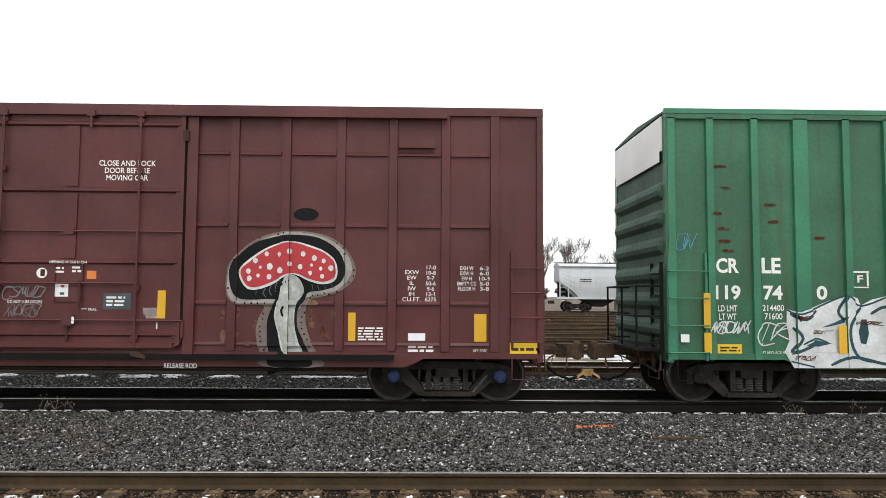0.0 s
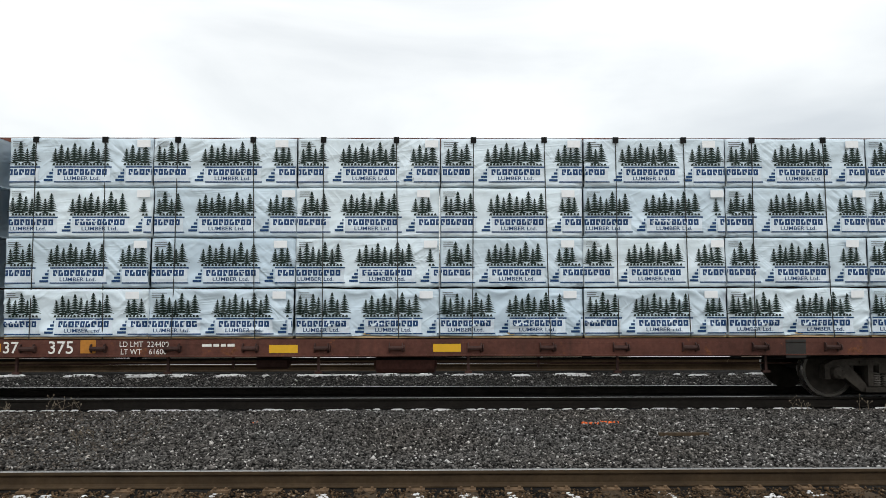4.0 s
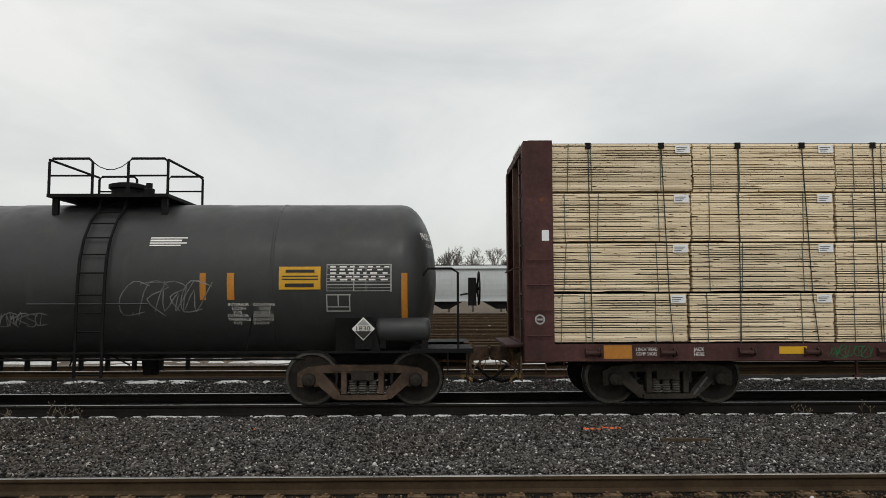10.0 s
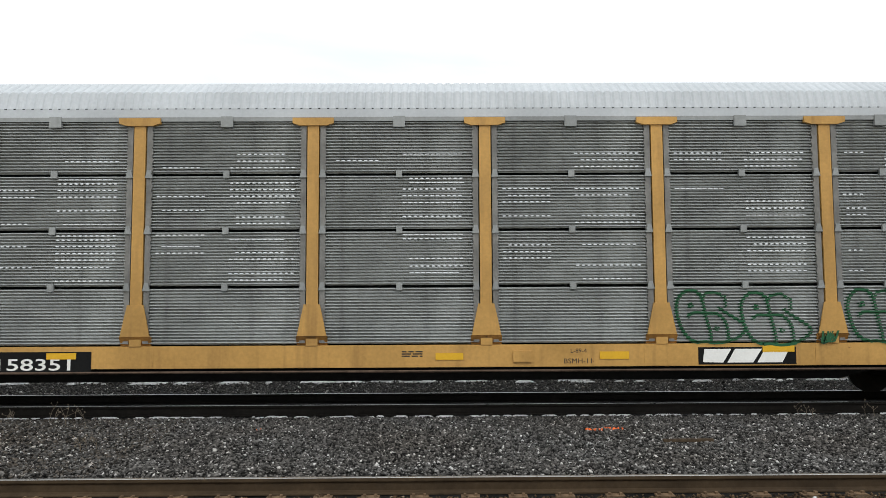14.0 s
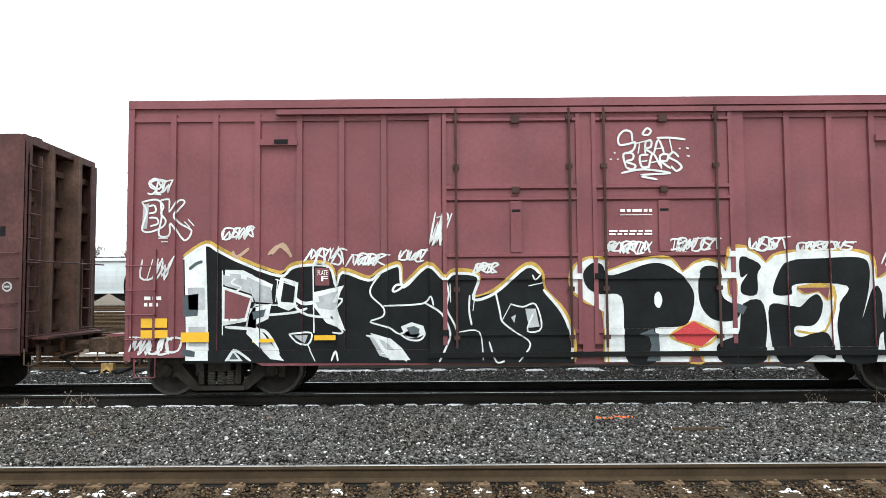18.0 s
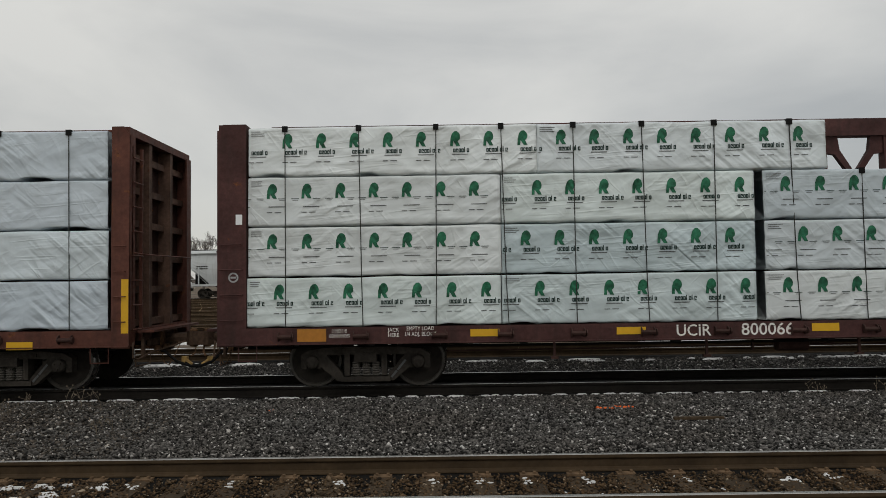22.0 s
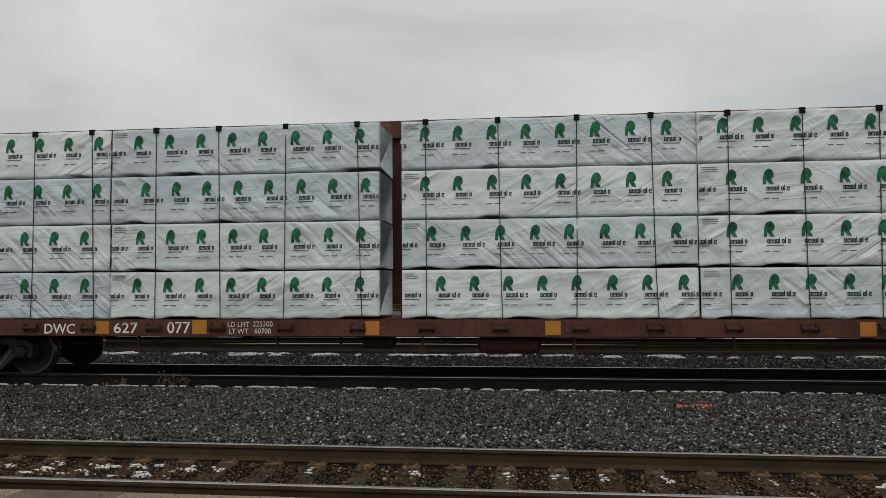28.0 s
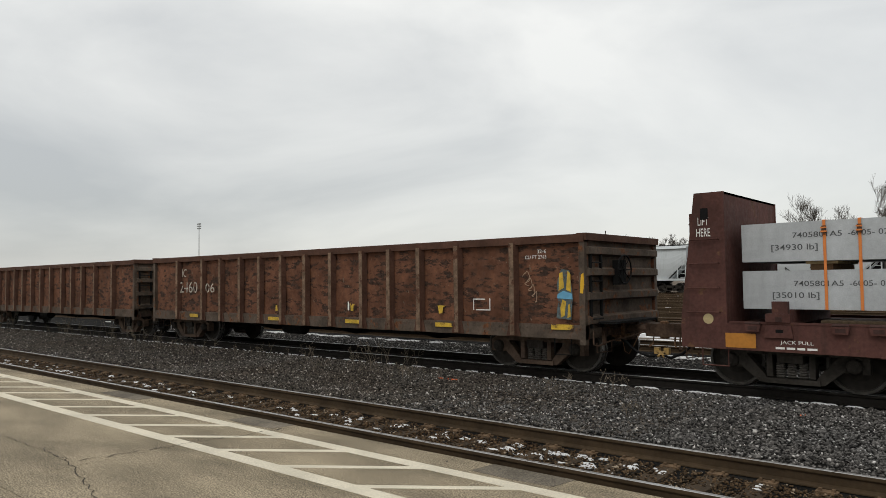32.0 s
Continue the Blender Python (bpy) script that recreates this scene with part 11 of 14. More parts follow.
stroke(tagged_box, [(-4.19, 0.65), (-4.12, 0.81), (-4.08, 0.65)], 0.03, GRAF_WHITE, "doors", 3, "graffiti")
stroke(tagged_box, [(-3.38, 2.07), (-3.54, 1.86), (-3.54, 1.7), (-3.34, 1.51), (-3.35, 1.37), (-3.56, 1.28), (-3.26, 1.19), (-3.07, 1.08), (-2.85, 1.2), (-2.67, 1.09), (-2.75, 0.98), (-2.93, 0.99), (-3.07, 1.08)], 0.028, GRAF_WHITE, "doors", 3, "graffiti")
stroke(tagged_box, [(-3.34, 1.54), (-2.71, 1.57), (-2.57, 1.69), (-2.52, 1.54)], 0.028, GRAF_WHITE, "doors", 3, "graffiti")
stroke(tagged_box, [(-2.66, 1.58), (-2.39, 1.41), (-2.25, 1.09), (-2.32, 0.86), (-2.43, 0.63)], 0.032, GRAF_WHITE, "doors", 3, "graffiti")
stroke(tagged_box, [(-2.62, 2.19), (-3.08, 1.81), (-3.19, 1.79), (-3.13, 1.88), (-3.01, 1.88)], 0.035, GRAF_WHITE, "doors", 3, "graffiti")
stroke(tagged_box, [(-3.63, 1.06), (-3.33, 0.99), (-3.14, 0.82), (-2.96, 0.64)], 0.035, GRAF_WHITE, "doors", 3, "graffiti")
stroke(tagged_box, [(-3.38, 0.77), (-3.11, 0.77)], 0.025, GRAF_WHITE, "doors", 3, "graffiti")
stroke(tagged_box, [(-2.33, 2.01), (-2.27, 1.73), (-2.31, 1.5), (-2.2, 1.27), (-2.13, 1.11)], 0.032, GRAF_WHITE, "doors", 3, "graffiti")
stroke(tagged_box, [(-2.25, 1.9), (-2.24, 1.59)], 0.02, GRAF_WHITE, "doors", 3, "graffiti")
stroke(tagged_box, [(-1.93, 1.71), (-1.94, 1.45), (-1.9, 1.22)], 0.03, GRAF_WHITE, "doors", 3, "graffiti")
stroke(tagged_box, [(-1.84, 1.73), (-1.88, 1.45)], 0.02, GRAF_WHITE, "doors", 3, "graffiti")
stroke(tagged_box, [(-2.11, 1.11), (-1.78, 1.11), (-1.72, 0.65)], 0.022, GRAF_WHITE, "doors", 3, "graffiti")
stroke(tagged_box, [(-1.51, 1.76), (-1.44, 1.43), (-1.4, 1.27), (-1.19, 1.1)], 0.028, GRAF_WHITE, "doors", 3, "graffiti")
stroke(tagged_box, [(-1.27, 1.56), (-1.07, 1.51), (-0.86, 1.55), (-0.77, 1.17), (-1.0, 1.12), (-0.9, 1.4)], 0.026, GRAF_WHITE, "doors", 3, "graffiti")
stroke(tagged_box, [(-1.42, 1.27), (-1.27, 1.54)], 0.022, GRAF_WHITE, "doors", 3, "graffiti")
stroke(tagged_box, [(-1.19, 1.1), (-0.95, 0.91), (-1.14, 0.62)], 0.026, GRAF_WHITE, "doors", 3, "graffiti")
stroke(tagged_box, [(-1.62, 0.95), (-1.51, 0.63), (-1.37, 0.64)], 0.028, GRAF_WHITE, "doors", 3, "graffiti")
stroke(tagged_box, [(-0.97, 1.85), (-0.74, 1.9)], 0.026, GRAF_WHITE, "doors", 3, "graffiti")
stroke(tagged_box, [(-0.91, 2.03), (-0.86, 1.95), (-0.77, 2.04)], 0.025, GRAF_WHITE, "doors", 3, "graffiti")
drape(tagged_box, [(-5.95, 2.15), (-5.65, 2.14), (-5.33, 1.98), (-5.16, 1.90), (-5.20, 1.70), (-5.52, 1.77), (-5.95, 1.89)], GRAF_WHITE, "doors", 2)
drape(tagged_box, [(-5.87, 2.09), (-5.68, 2.07), (-5.69, 1.96), (-5.86, 1.98)], GRAF_GREY, "doors", 3)
drape(tagged_box, [(-5.59, 2.03), (-5.37, 1.94), (-5.38, 1.81), (-5.60, 1.88)], GRAF_GREY, "doors", 3)
drape(tagged_box, [(-5.53, 1.51), (-5.18, 1.59), (-5.23, 1.34), (-5.43, 1.25), (-5.12, 0.86), (-4.96, 0.66), (-5.18, 0.69), (-5.59, 1.10)], GRAF_WHITE, "doors", 2)
drape(tagged_box, [(-5.48, 1.46), (-5.27, 1.50), (-5.31, 1.38), (-5.46, 1.33)], GRAF_SLATE, "doors", 3)
drape(tagged_box, [(-5.03, 2.03), (-4.73, 1.93), (-4.77, 1.54), (-4.90, 1.47), (-5.07, 1.54), (-5.10, 1.77)], GRAF_WHITE, "doors", 2)
drape(tagged_box, [(-4.98, 1.96), (-4.79, 1.88), (-4.82, 1.60), (-5.03, 1.62)], GRAF_BLACK, "doors", 3)
drape(tagged_box, [(-4.49, 1.77), (-3.98, 1.88), (-4.04, 1.77), (-4.11, 1.53), (-3.96, 1.14), (-4.28, 1.27), (-4.49, 1.54)], GRAF_WHITE, "doors", 2)
drape(tagged_box, [(-4.41, 1.70), (-4.09, 1.79), (-4.19, 1.59), (-4.39, 1.59)], GRAF_GREY, "doors", 3)
drape(tagged_box, [(-5.93, 0.66), (-5.80, 0.86), (-5.63, 0.66)], GRAF_WHITE, "doors", 2)
drape(tagged_box, [(-5.85, 0.69), (-5.79, 0.80), (-5.70, 0.69)], GRAF_SLATE, "doors", 3)
drape(tagged_box, [(-3.56, 1.10), (-3.23, 1.01), (-3.03, 0.84), (-2.90, 0.66), (-3.23, 0.66), (-3.40, 0.86)], GRAF_WHITE, "doors", 2)
drape(tagged_box, [(-3.44, 1.03), (-3.23, 0.94), (-3.14, 0.81), (-3.31, 0.84)], GRAF_GREY, "doors", 3)
drape(tagged_box, [(-3.06, 1.20), (-2.88, 1.27), (-2.69, 1.21), (-2.65, 1.08), (-2.80, 1.01), (-2.99, 1.05)], GRAF_WHITE, "doors", 2)
drape(tagged_box, [(-2.97, 1.18), (-2.84, 1.21), (-2.75, 1.16), (-2.77, 1.08), (-2.90, 1.07)], GRAF_SLATE, "doors", 3)
drape(tagged_box, [(-6.64, 1.73), (-6.38, 1.76), (-6.39, 1.40), (-6.63, 1.38)], GRAF_SLATE, "doors", 3)
drape(tagged_box, [(-6.64, 0.86), (-6.41, 0.82), (-6.42, 0.73), (-6.63, 0.75)], GRAF_SLATE, "doors", 3)
stroke(tagged_box, [(-5.29, 1.40), (-4.82, 1.44), (-4.59, 1.51)], 0.04, GRAF_WHITE, "doors", 3)
stroke(tagged_box, [(-4.82, 1.59), (-4.59, 1.40), (-4.07, 1.35)], 0.04, GRAF_WHITE, "doors", 3)
bars(tagged_box, -5.96, -5.74, 1.29, 1.36, -1.6, 1, LETTER, seed=262)
panel(tagged_box, "plate_frame", -4.46, -4.23, -1.575, -1.571, 1.88, 2.17, BRICK, "")
lettering(tagged_box, 'PLATE\nF', -4.42, -4.26, 1.94, 2.13, -1.58, LETTER, 0)
stroke(tagged_box, [(-5.24, 2.39), (-5.06, 2.54), (-4.85, 2.37)], 0.05, GRAF_TAN, "doors", 1, "graffiti")
stroke(tagged_box, [(-5.83, 2.46), (-5.76, 2.36), (-5.56, 2.5)], 0.05, GRAF_TAN, "doors", 1, "graffiti")
reflector(tagged_box, -5.48, -5.13, 0.96, 1.02, -1.61)
reflector(tagged_box, -4.47, -4.12, 0.99, 1.07, -1.61)
stroke(tagged_box, [(0.26, 0.61), (0.25, 1.42), (-0.03, 1.59), (-0.22, 1.74), (-0.29, 1.99), (-0.18, 2.19), (0.02, 2.29), (0.29, 2.26), (0.32, 2.08), (0.71, 2.21), (1.08, 2.29), (1.36, 2.26), (1.54, 2.05), (1.75, 2.2), (1.94, 2.25), (2.15, 2.19), (2.25, 2.06), (2.31, 2.43), (2.57, 2.45), (2.8, 2.33), (2.93, 2.19), (3.08, 2.32), (3.4, 2.38), (4.33, 2.39), (4.62, 2.31), (4.68, 2.11), (4.69, 1.93), (4.82, 1.95), (5.01, 2.08), (5.29, 2.16), (5.52, 2.05), (5.66, 1.92), (5.84, 2.04), (6.07, 1.95), (6.16, 1.8), (6.35, 1.85), (6.5, 1.85), (6.56, 2.27), (6.75, 2.24), (6.97, 2.03), (7.2, 1.92), (7.45, 1.74), (7.45, 1.0), (7.27, 0.69)], 0.07, GRAF_YELLOW, "doors", 0, "graffiti")
drape(tagged_box, [(0.26, 0.61), (0.25, 1.42), (-0.03, 1.59), (-0.22, 1.74), (-0.29, 1.99), (-0.18, 2.19), (0.02, 2.29), (0.29, 2.26), (0.32, 2.08), (0.71, 2.21), (1.08, 2.29), (1.36, 2.26), (1.54, 2.05), (1.75, 2.2), (1.94, 2.25), (2.15, 2.19), (2.25, 2.06), (2.31, 2.43), (2.57, 2.45), (2.8, 2.33), (2.93, 2.19), (3.08, 2.32), (3.4, 2.38), (4.33, 2.39), (4.62, 2.31), (4.68, 2.11), (4.69, 1.93), (4.82, 1.95), (5.01, 2.08), (5.29, 2.16), (5.52, 2.05), (5.66, 1.92), (5.84, 2.04), (6.07, 1.95), (6.16, 1.8), (6.35, 1.85), (6.5, 1.85), (6.56, 2.27), (6.75, 2.24), (6.97, 2.03), (7.2, 1.92), (7.45, 1.74), (7.45, 1.0), (7.27, 0.69), (6.85, 0.57)], GRAF_WHITE, "doors", 1, "graffiti")
blob_of_paint(tagged_box, [(-0.08, 2.04), (0.06, 2.21), (0.23, 2.19), (0.32, 2.02), (0.57, 2.06), (0.99, 2.2), (1.27, 2.18), (1.54, 1.99), (1.71, 1.74), (1.7, 1.47), (1.61, 1.24), (1.44, 1.17), (1.07, 1.15), (1.12, 0.95), (1.07, 0.6), (0.63, 0.61), (0.57, 1.06), (0.54, 1.66), (0.2, 1.71), (-0.01, 1.81)], GRAF_BLACK, "doors", 2, "graffiti")
blob_of_paint(tagged_box, [(1.82, 2.07), (2.01, 2.16), (2.15, 2.06), (2.17, 1.69), (2.32, 1.55), (2.48, 1.51), (2.41, 1.3), (2.18, 1.25), (1.95, 1.33), (1.8, 1.6)], GRAF_BLACK, "doors", 2, "graffiti")
blob_of_paint(tagged_box, [(2.48, 2.29), (2.7, 2.26), (2.85, 2.15), (2.79, 2.01), (2.77, 1.69), (2.51, 1.69), (2.48, 1.84), (2.59, 2.02), (2.48, 1.97)], GRAF_BLACK, "doors", 2, "graffiti")
blob_of_paint(tagged_box, [(2.51, 1.54), (2.83, 1.59), (2.92, 1.23), (2.89, 0.86), (2.82, 0.59), (2.17, 0.59), (2.06, 0.82), (2.17, 0.94), (2.41, 1.05), (2.46, 1.32)], GRAF_BLACK, "doors", 2, "graffiti")
blob_of_paint(tagged_box, [(3.04, 1.7), (3.12, 2.01), (3.31, 2.23), (3.86, 2.27), (4.46, 2.28), (4.62, 2.13), (4.59, 1.72), (4.48, 1.29), (4.68, 1.81), (4.8, 1.62), (4.82, 1.3), (4.89, 1.1), (4.73, 1.03), (4.67, 0.66), (4.6, 0.57), (4.15, 0.58), (4.06, 0.94), (4.04, 1.22), (4.12, 1.54), (4.24, 1.82), (3.39, 1.85), (3.31, 1.68)], GRAF_BLACK, "doors", 2, "graffiti")
blob_of_paint(tagged_box, [(2.97, 1.5), (3.29, 1.5), (3.47, 1.48), (3.62, 1.62), (3.76, 1.68), (3.84, 1.54), (3.79, 1.31), (3.65, 1.17), (3.37, 1.17), (3.34, 1.04), (3.48, 0.99), (3.69, 1.05), (3.92, 1.03), (3.99, 0.65), (3.73, 0.71), (3.45, 0.58), (3.09, 0.59), (2.98, 0.95)], GRAF_BLACK, "doors", 2, "graffiti")
blob_of_paint(tagged_box, [(4.89, 1.53), (4.98, 1.85), (5.23, 2.05), (5.45, 2.11), (5.61, 1.89), (5.64, 1.57), (5.72, 1.83), (5.87, 1.95), (6.02, 1.91), (6.12, 1.7), (6.09, 0.56), (5.47, 0.56), (4.88, 0.57), (4.78, 0.94)], GRAF_BLACK, "doors", 2, "graffiti")
blob_of_paint(tagged_box, [(6.19, 1.52), (6.24, 1.7), (6.39, 1.79), (6.54, 1.65), (6.58, 1.29), (6.61, 1.01), (6.61, 0.55), (6.08, 0.56), (6.1, 1.02)], GRAF_BLACK, "doors", 2, "graffiti")
blob_of_paint(tagged_box, [(6.69, 2.0), (6.82, 2.09), (6.9, 1.97), (7.13, 1.92), (6.98, 1.65), (6.99, 1.33), (6.69, 1.28), (6.63, 1.51)], GRAF_BLACK, "doors", 2, "graffiti")
blob_of_paint(tagged_box, [(6.71, 1.19), (7.01, 1.19), (7.05, 0.92), (7.18, 0.69), (6.85, 0.57), (6.68, 0.6)], GRAF_BLACK, "doors", 2, "graffiti")
blob_of_paint(tagged_box, [(7.21, 2.11), (7.42, 1.86), (7.42, 1.37), (7.38, 1.1), (7.24, 0.99), (7.32, 1.37), (7.33, 1.72), (7.16, 1.97)], GRAF_BLACK, "doors", 2, "graffiti")
drape(tagged_box, [(1.2, 1.61), (1.19, 1.55), (1.17, 1.51), (1.15, 1.48), (1.12, 1.48), (1.09, 1.51), (1.07, 1.55), (1.07, 1.61), (1.07, 1.67), (1.09, 1.71), (1.12, 1.74), (1.15, 1.74), (1.17, 1.71), (1.19, 1.67)], GRAF_WHITE, "doors", 3, "graffiti")
stroke(tagged_box, [(5.44, 1.76), (5.36, 1.53), (5.31, 1.21), (5.37, 0.88), (5.57, 0.71), (5.8, 0.68), (5.92, 0.77), (5.96, 1.0)], 0.085, GRAF_WHITE, "doors", 3, "graffiti")
stroke(tagged_box, [(5.66, 1.86), (5.66, 1.52), (5.68, 1.06)], 0.045, GRAF_WHITE, "doors", 3, "graffiti")
stroke(tagged_box, [(5.34, 1.53), (5.28, 1.62)], 0.05, GRAF_WHITE, "doors", 3, "graffiti")
stroke(tagged_box, [(4.75, 1.01), (4.78, 0.73)], 0.06, GRAF_WHITE, "doors", 3, "graffiti")
stroke(tagged_box, [(1.7, 1.26), (2.07, 1.05), (1.82, 0.85), (1.44, 0.95), (1.33, 1.06), (1.7, 1.26)], 0.045, GRAF_YELLOW, "doors", 2, "graffiti")
drape(tagged_box, [(1.7, 1.26), (2.07, 1.05), (1.82, 0.85), (1.44, 0.95), (1.33, 1.06)], GRAF_RED, "doors", 3, "graffiti")
stroke(tagged_box, [(1.62, 0.6), (1.71, 0.84), (1.84, 0.6), (1.62, 0.6)], 0.045, GRAF_YELLOW, "doors", 2, "graffiti")
drape(tagged_box, [(1.62, 0.6), (1.71, 0.84), (1.84, 0.6)], BRICK, "doors", 3, "graffiti")
stroke(tagged_box, [(7.13, 1.85), (7.23, 1.65), (7.27, 1.33), (7.17, 0.99), (7.05, 1.26), (7.06, 1.56), (7.13, 1.85)], 0.045, GRAF_YELLOW, "doors", 2, "graffiti")
drape(tagged_box, [(7.13, 1.85), (7.23, 1.65), (7.27, 1.33), (7.17, 0.99), (7.05, 1.26), (7.06, 1.56)], BRICK, "doors", 3, "graffiti")
stroke(tagged_box, [(2.28, 1.92), (2.39, 1.92), (2.4, 1.67), (2.3, 1.69), (2.28, 1.92)], 0.045, GRAF_YELLOW, "doors", 2, "graffiti")
drape(tagged_box, [(2.28, 1.92), (2.39, 1.92), (2.4, 1.67), (2.3, 1.69)], BRICK, "doors", 3, "graffiti")
stroke(tagged_box, [(3.43, 1.79), (3.96, 1.79), (3.92, 1.59), (3.78, 1.73), (3.55, 1.7), (3.43, 1.79)], 0.045, GRAF_YELLOW, "doors", 2, "graffiti")
drape(tagged_box, [(3.43, 1.79), (3.96, 1.79), (3.92, 1.59), (3.78, 1.73), (3.55, 1.7)], BRICK, "doors", 3, "graffiti")
stroke(tagged_box, [(3.43, 1.8), (4.0, 1.8), (3.87, 1.09), (3.37, 1.09)], 0.04, GRAF_YELLOW, "doors", 2, "graffiti")
stroke(tagged_box, [(5.58, 0.65), (5.98, 0.65)], 0.04, GRAF_YELLOW, "doors", 2, "graffiti")
stroke(tagged_box, [(0.31, 0.61), (0.3, 1.07)], 0.04, GRAF_YELLOW, "doors", 2, "graffiti")
stroke(tagged_box, [(2.9, 0.59), (2.94, 0.77)], 0.04, GRAF_YELLOW, "doors", 2, "graffiti")
drape(tagged_box, [(0.94, 1.13), (1.13, 1.06), (1.15, 0.62), (0.93, 0.62), (1.01, 0.88)], GRAF_SLATE, "doors", 3, "graffiti")
drape(tagged_box, [(4.96, 1.12), (5.21, 1.1), (5.28, 0.91), (5.16, 0.75), (5.11, 0.6), (4.94, 0.65), (5.08, 0.84), (4.95, 0.98)], GRAF_SLATE, "doors", 3, "graffiti")
drape(tagged_box, [(6.22, 0.95), (6.36, 1.03), (6.65, 1.01), (6.55, 0.87), (6.31, 0.84)], GRAF_SLATE, "doors", 3, "graffiti")
drape(tagged_box, [(6.53, 0.9), (6.67, 0.78), (6.76, 0.59), (6.57, 0.59)], GRAF_SLATE, "doors", 3, "graffiti")
drape(tagged_box, [(2.41, 1.55), (2.57, 1.49), (2.5, 1.36), (2.37, 1.42)], GRAF_SLATE, "doors", 3, "graffiti")
drape(tagged_box, [(0.8, 1.06), (1.03, 1.15), (1.07, 0.99)], GRAF_SLATE, "doors", 3, "graffiti")
panel(tagged_box, "data_frame", 4.86, 5.25, -1.62, -1.616, 1.43, 1.46, GRAF_TAN, "")
panel(tagged_box, "data_frame", 4.85, 5.24, -1.62, -1.616, 1.12, 1.14, GRAF_TAN, "")
panel(tagged_box, "data_frame", 4.86, 4.89, -1.62, -1.616, 1.15, 1.43, GRAF_TAN, "")
panel(tagged_box, "data_frame", 5.22, 5.24, -1.62, -1.616, 1.14, 1.43, GRAF_TAN, "")
panel(tagged_box, "data_frame", 5.02, 5.05, -1.62, -1.616, 1.14, 1.43, GRAF_TAN, "")
lettering(tagged_box, 'EXW\nEW\nIL\nIW\nIH\nCU.FT.', 5.58, 5.72, 1.15, 1.59, -1.625, LETTER, 0.005)
lettering(tagged_box, '10-8\n9-8\n50-7\n9-6\n13-1\n6200', 5.79, 5.98, 1.15, 1.62, -1.625, LETTER, 0.005)
bars(tagged_box, 6.27, 6.52, 1.44, 1.62, -1.625, 3, LETTER, seed=314)
stroke(tagged_box, [(6.83, 3.31), (7.35, 3.33), (7.32, 2.68), (7.23, 2.27), (7.41, 1.94), (7.33, 1.78), (7.11, 2.16), (7.02, 2.64), (6.83, 2.69), (6.83, 3.31)], 0.07, GRAF_YELLOW, "doors", 0, "graffiti")
drape(tagged_box, [(6.83, 3.31), (7.35, 3.33), (7.32, 2.68), (7.23, 2.27), (7.41, 1.94), (7.33, 1.78), (7.11, 2.16), (7.02, 2.64), (6.83, 2.69)], GRAF_WHITE, "doors", 1, "graffiti")
stroke(tagged_box, [(6.9, 2.81), (6.96, 3.16), (7.08, 2.98), (7.22, 3.18), (7.25, 2.81)], 0.085, GRAF_BLACK, "doors", 3, "graffiti")
stroke(tagged_box, [(7.0, 2.66), (7.2, 2.64)], 0.05, GRAF_BLACK, "doors", 3, "graffiti")
stroke(tagged_box, [(7.22, 2.58), (7.13, 2.34), (7.26, 2.06)], 0.07, GRAF_BLACK, "doors", 3, "graffiti")
stroke(tagged_box, [(0.77, 4.22), (0.75, 4.37), (0.63, 4.39), (0.54, 4.28), (0.56, 4.16), (0.7, 4.17), (0.82, 4.2), (0.78, 4.07), (0.66, 4.01)], 0.034, GRAF_WHITE, "doors", 2, "graffiti")
stroke(tagged_box, [(0.79, 4.17), (1.08, 4.24)], 0.034, GRAF_WHITE, "doors", 2, "graffiti")
stroke(tagged_box, [(0.89, 4.18), (0.86, 4.01)], 0.034, GRAF_WHITE, "doors", 2, "graffiti")
stroke(tagged_box, [(0.98, 4.01), (0.99, 4.2), (1.08, 4.22), (1.07, 4.12), (0.99, 4.09), (1.1, 4.01)], 0.034, GRAF_WHITE, "doors", 2, "graffiti")
stroke(tagged_box, [(1.12, 4.01), (1.2, 4.24), (1.29, 4.01)], 0.034, GRAF_WHITE, "doors", 2, "graffiti")
stroke(tagged_box, [(1.14, 4.09), (1.29, 4.1)], 0.034, GRAF_WHITE, "doors", 2, "graffiti")
stroke(tagged_box, [(1.17, 4.27), (1.4, 4.27), (1.64, 4.24)], 0.034, GRAF_WHITE, "doors", 2, "graffiti")
stroke(tagged_box, [(1.38, 4.25), (1.42, 4.04)], 0.034, GRAF_WHITE, "doors", 2, "graffiti")
stroke(tagged_box, [(0.93, 4.33), (1.01, 4.43), (1.08, 4.39), (1.03, 4.32), (0.93, 4.33)], 0.034, GRAF_WHITE, "doors", 2, "graffiti")
stroke(tagged_box, [(0.66, 3.78), (0.62, 4.0), (0.77, 4.01), (0.77, 3.92), (0.66, 3.88), (0.81, 3.82), (0.77, 3.75), (0.66, 3.78)], 0.034, GRAF_WHITE, "doors", 2, "graffiti")
stroke(tagged_box, [(1.03, 3.99), (0.89, 3.97), (0.92, 3.79), (1.05, 3.8)], 0.034, GRAF_WHITE, "doors", 2, "graffiti")
stroke(tagged_box, [(0.91, 3.88), (1.01, 3.89)], 0.034, GRAF_WHITE, "doors", 2, "graffiti")
stroke(tagged_box, [(1.03, 3.77), (1.1, 4.01), (1.22, 3.8)], 0.034, GRAF_WHITE, "doors", 2, "graffiti")
stroke(tagged_box, [(1.07, 3.86), (1.18, 3.88)], 0.034, GRAF_WHITE, "doors", 2, "graffiti")
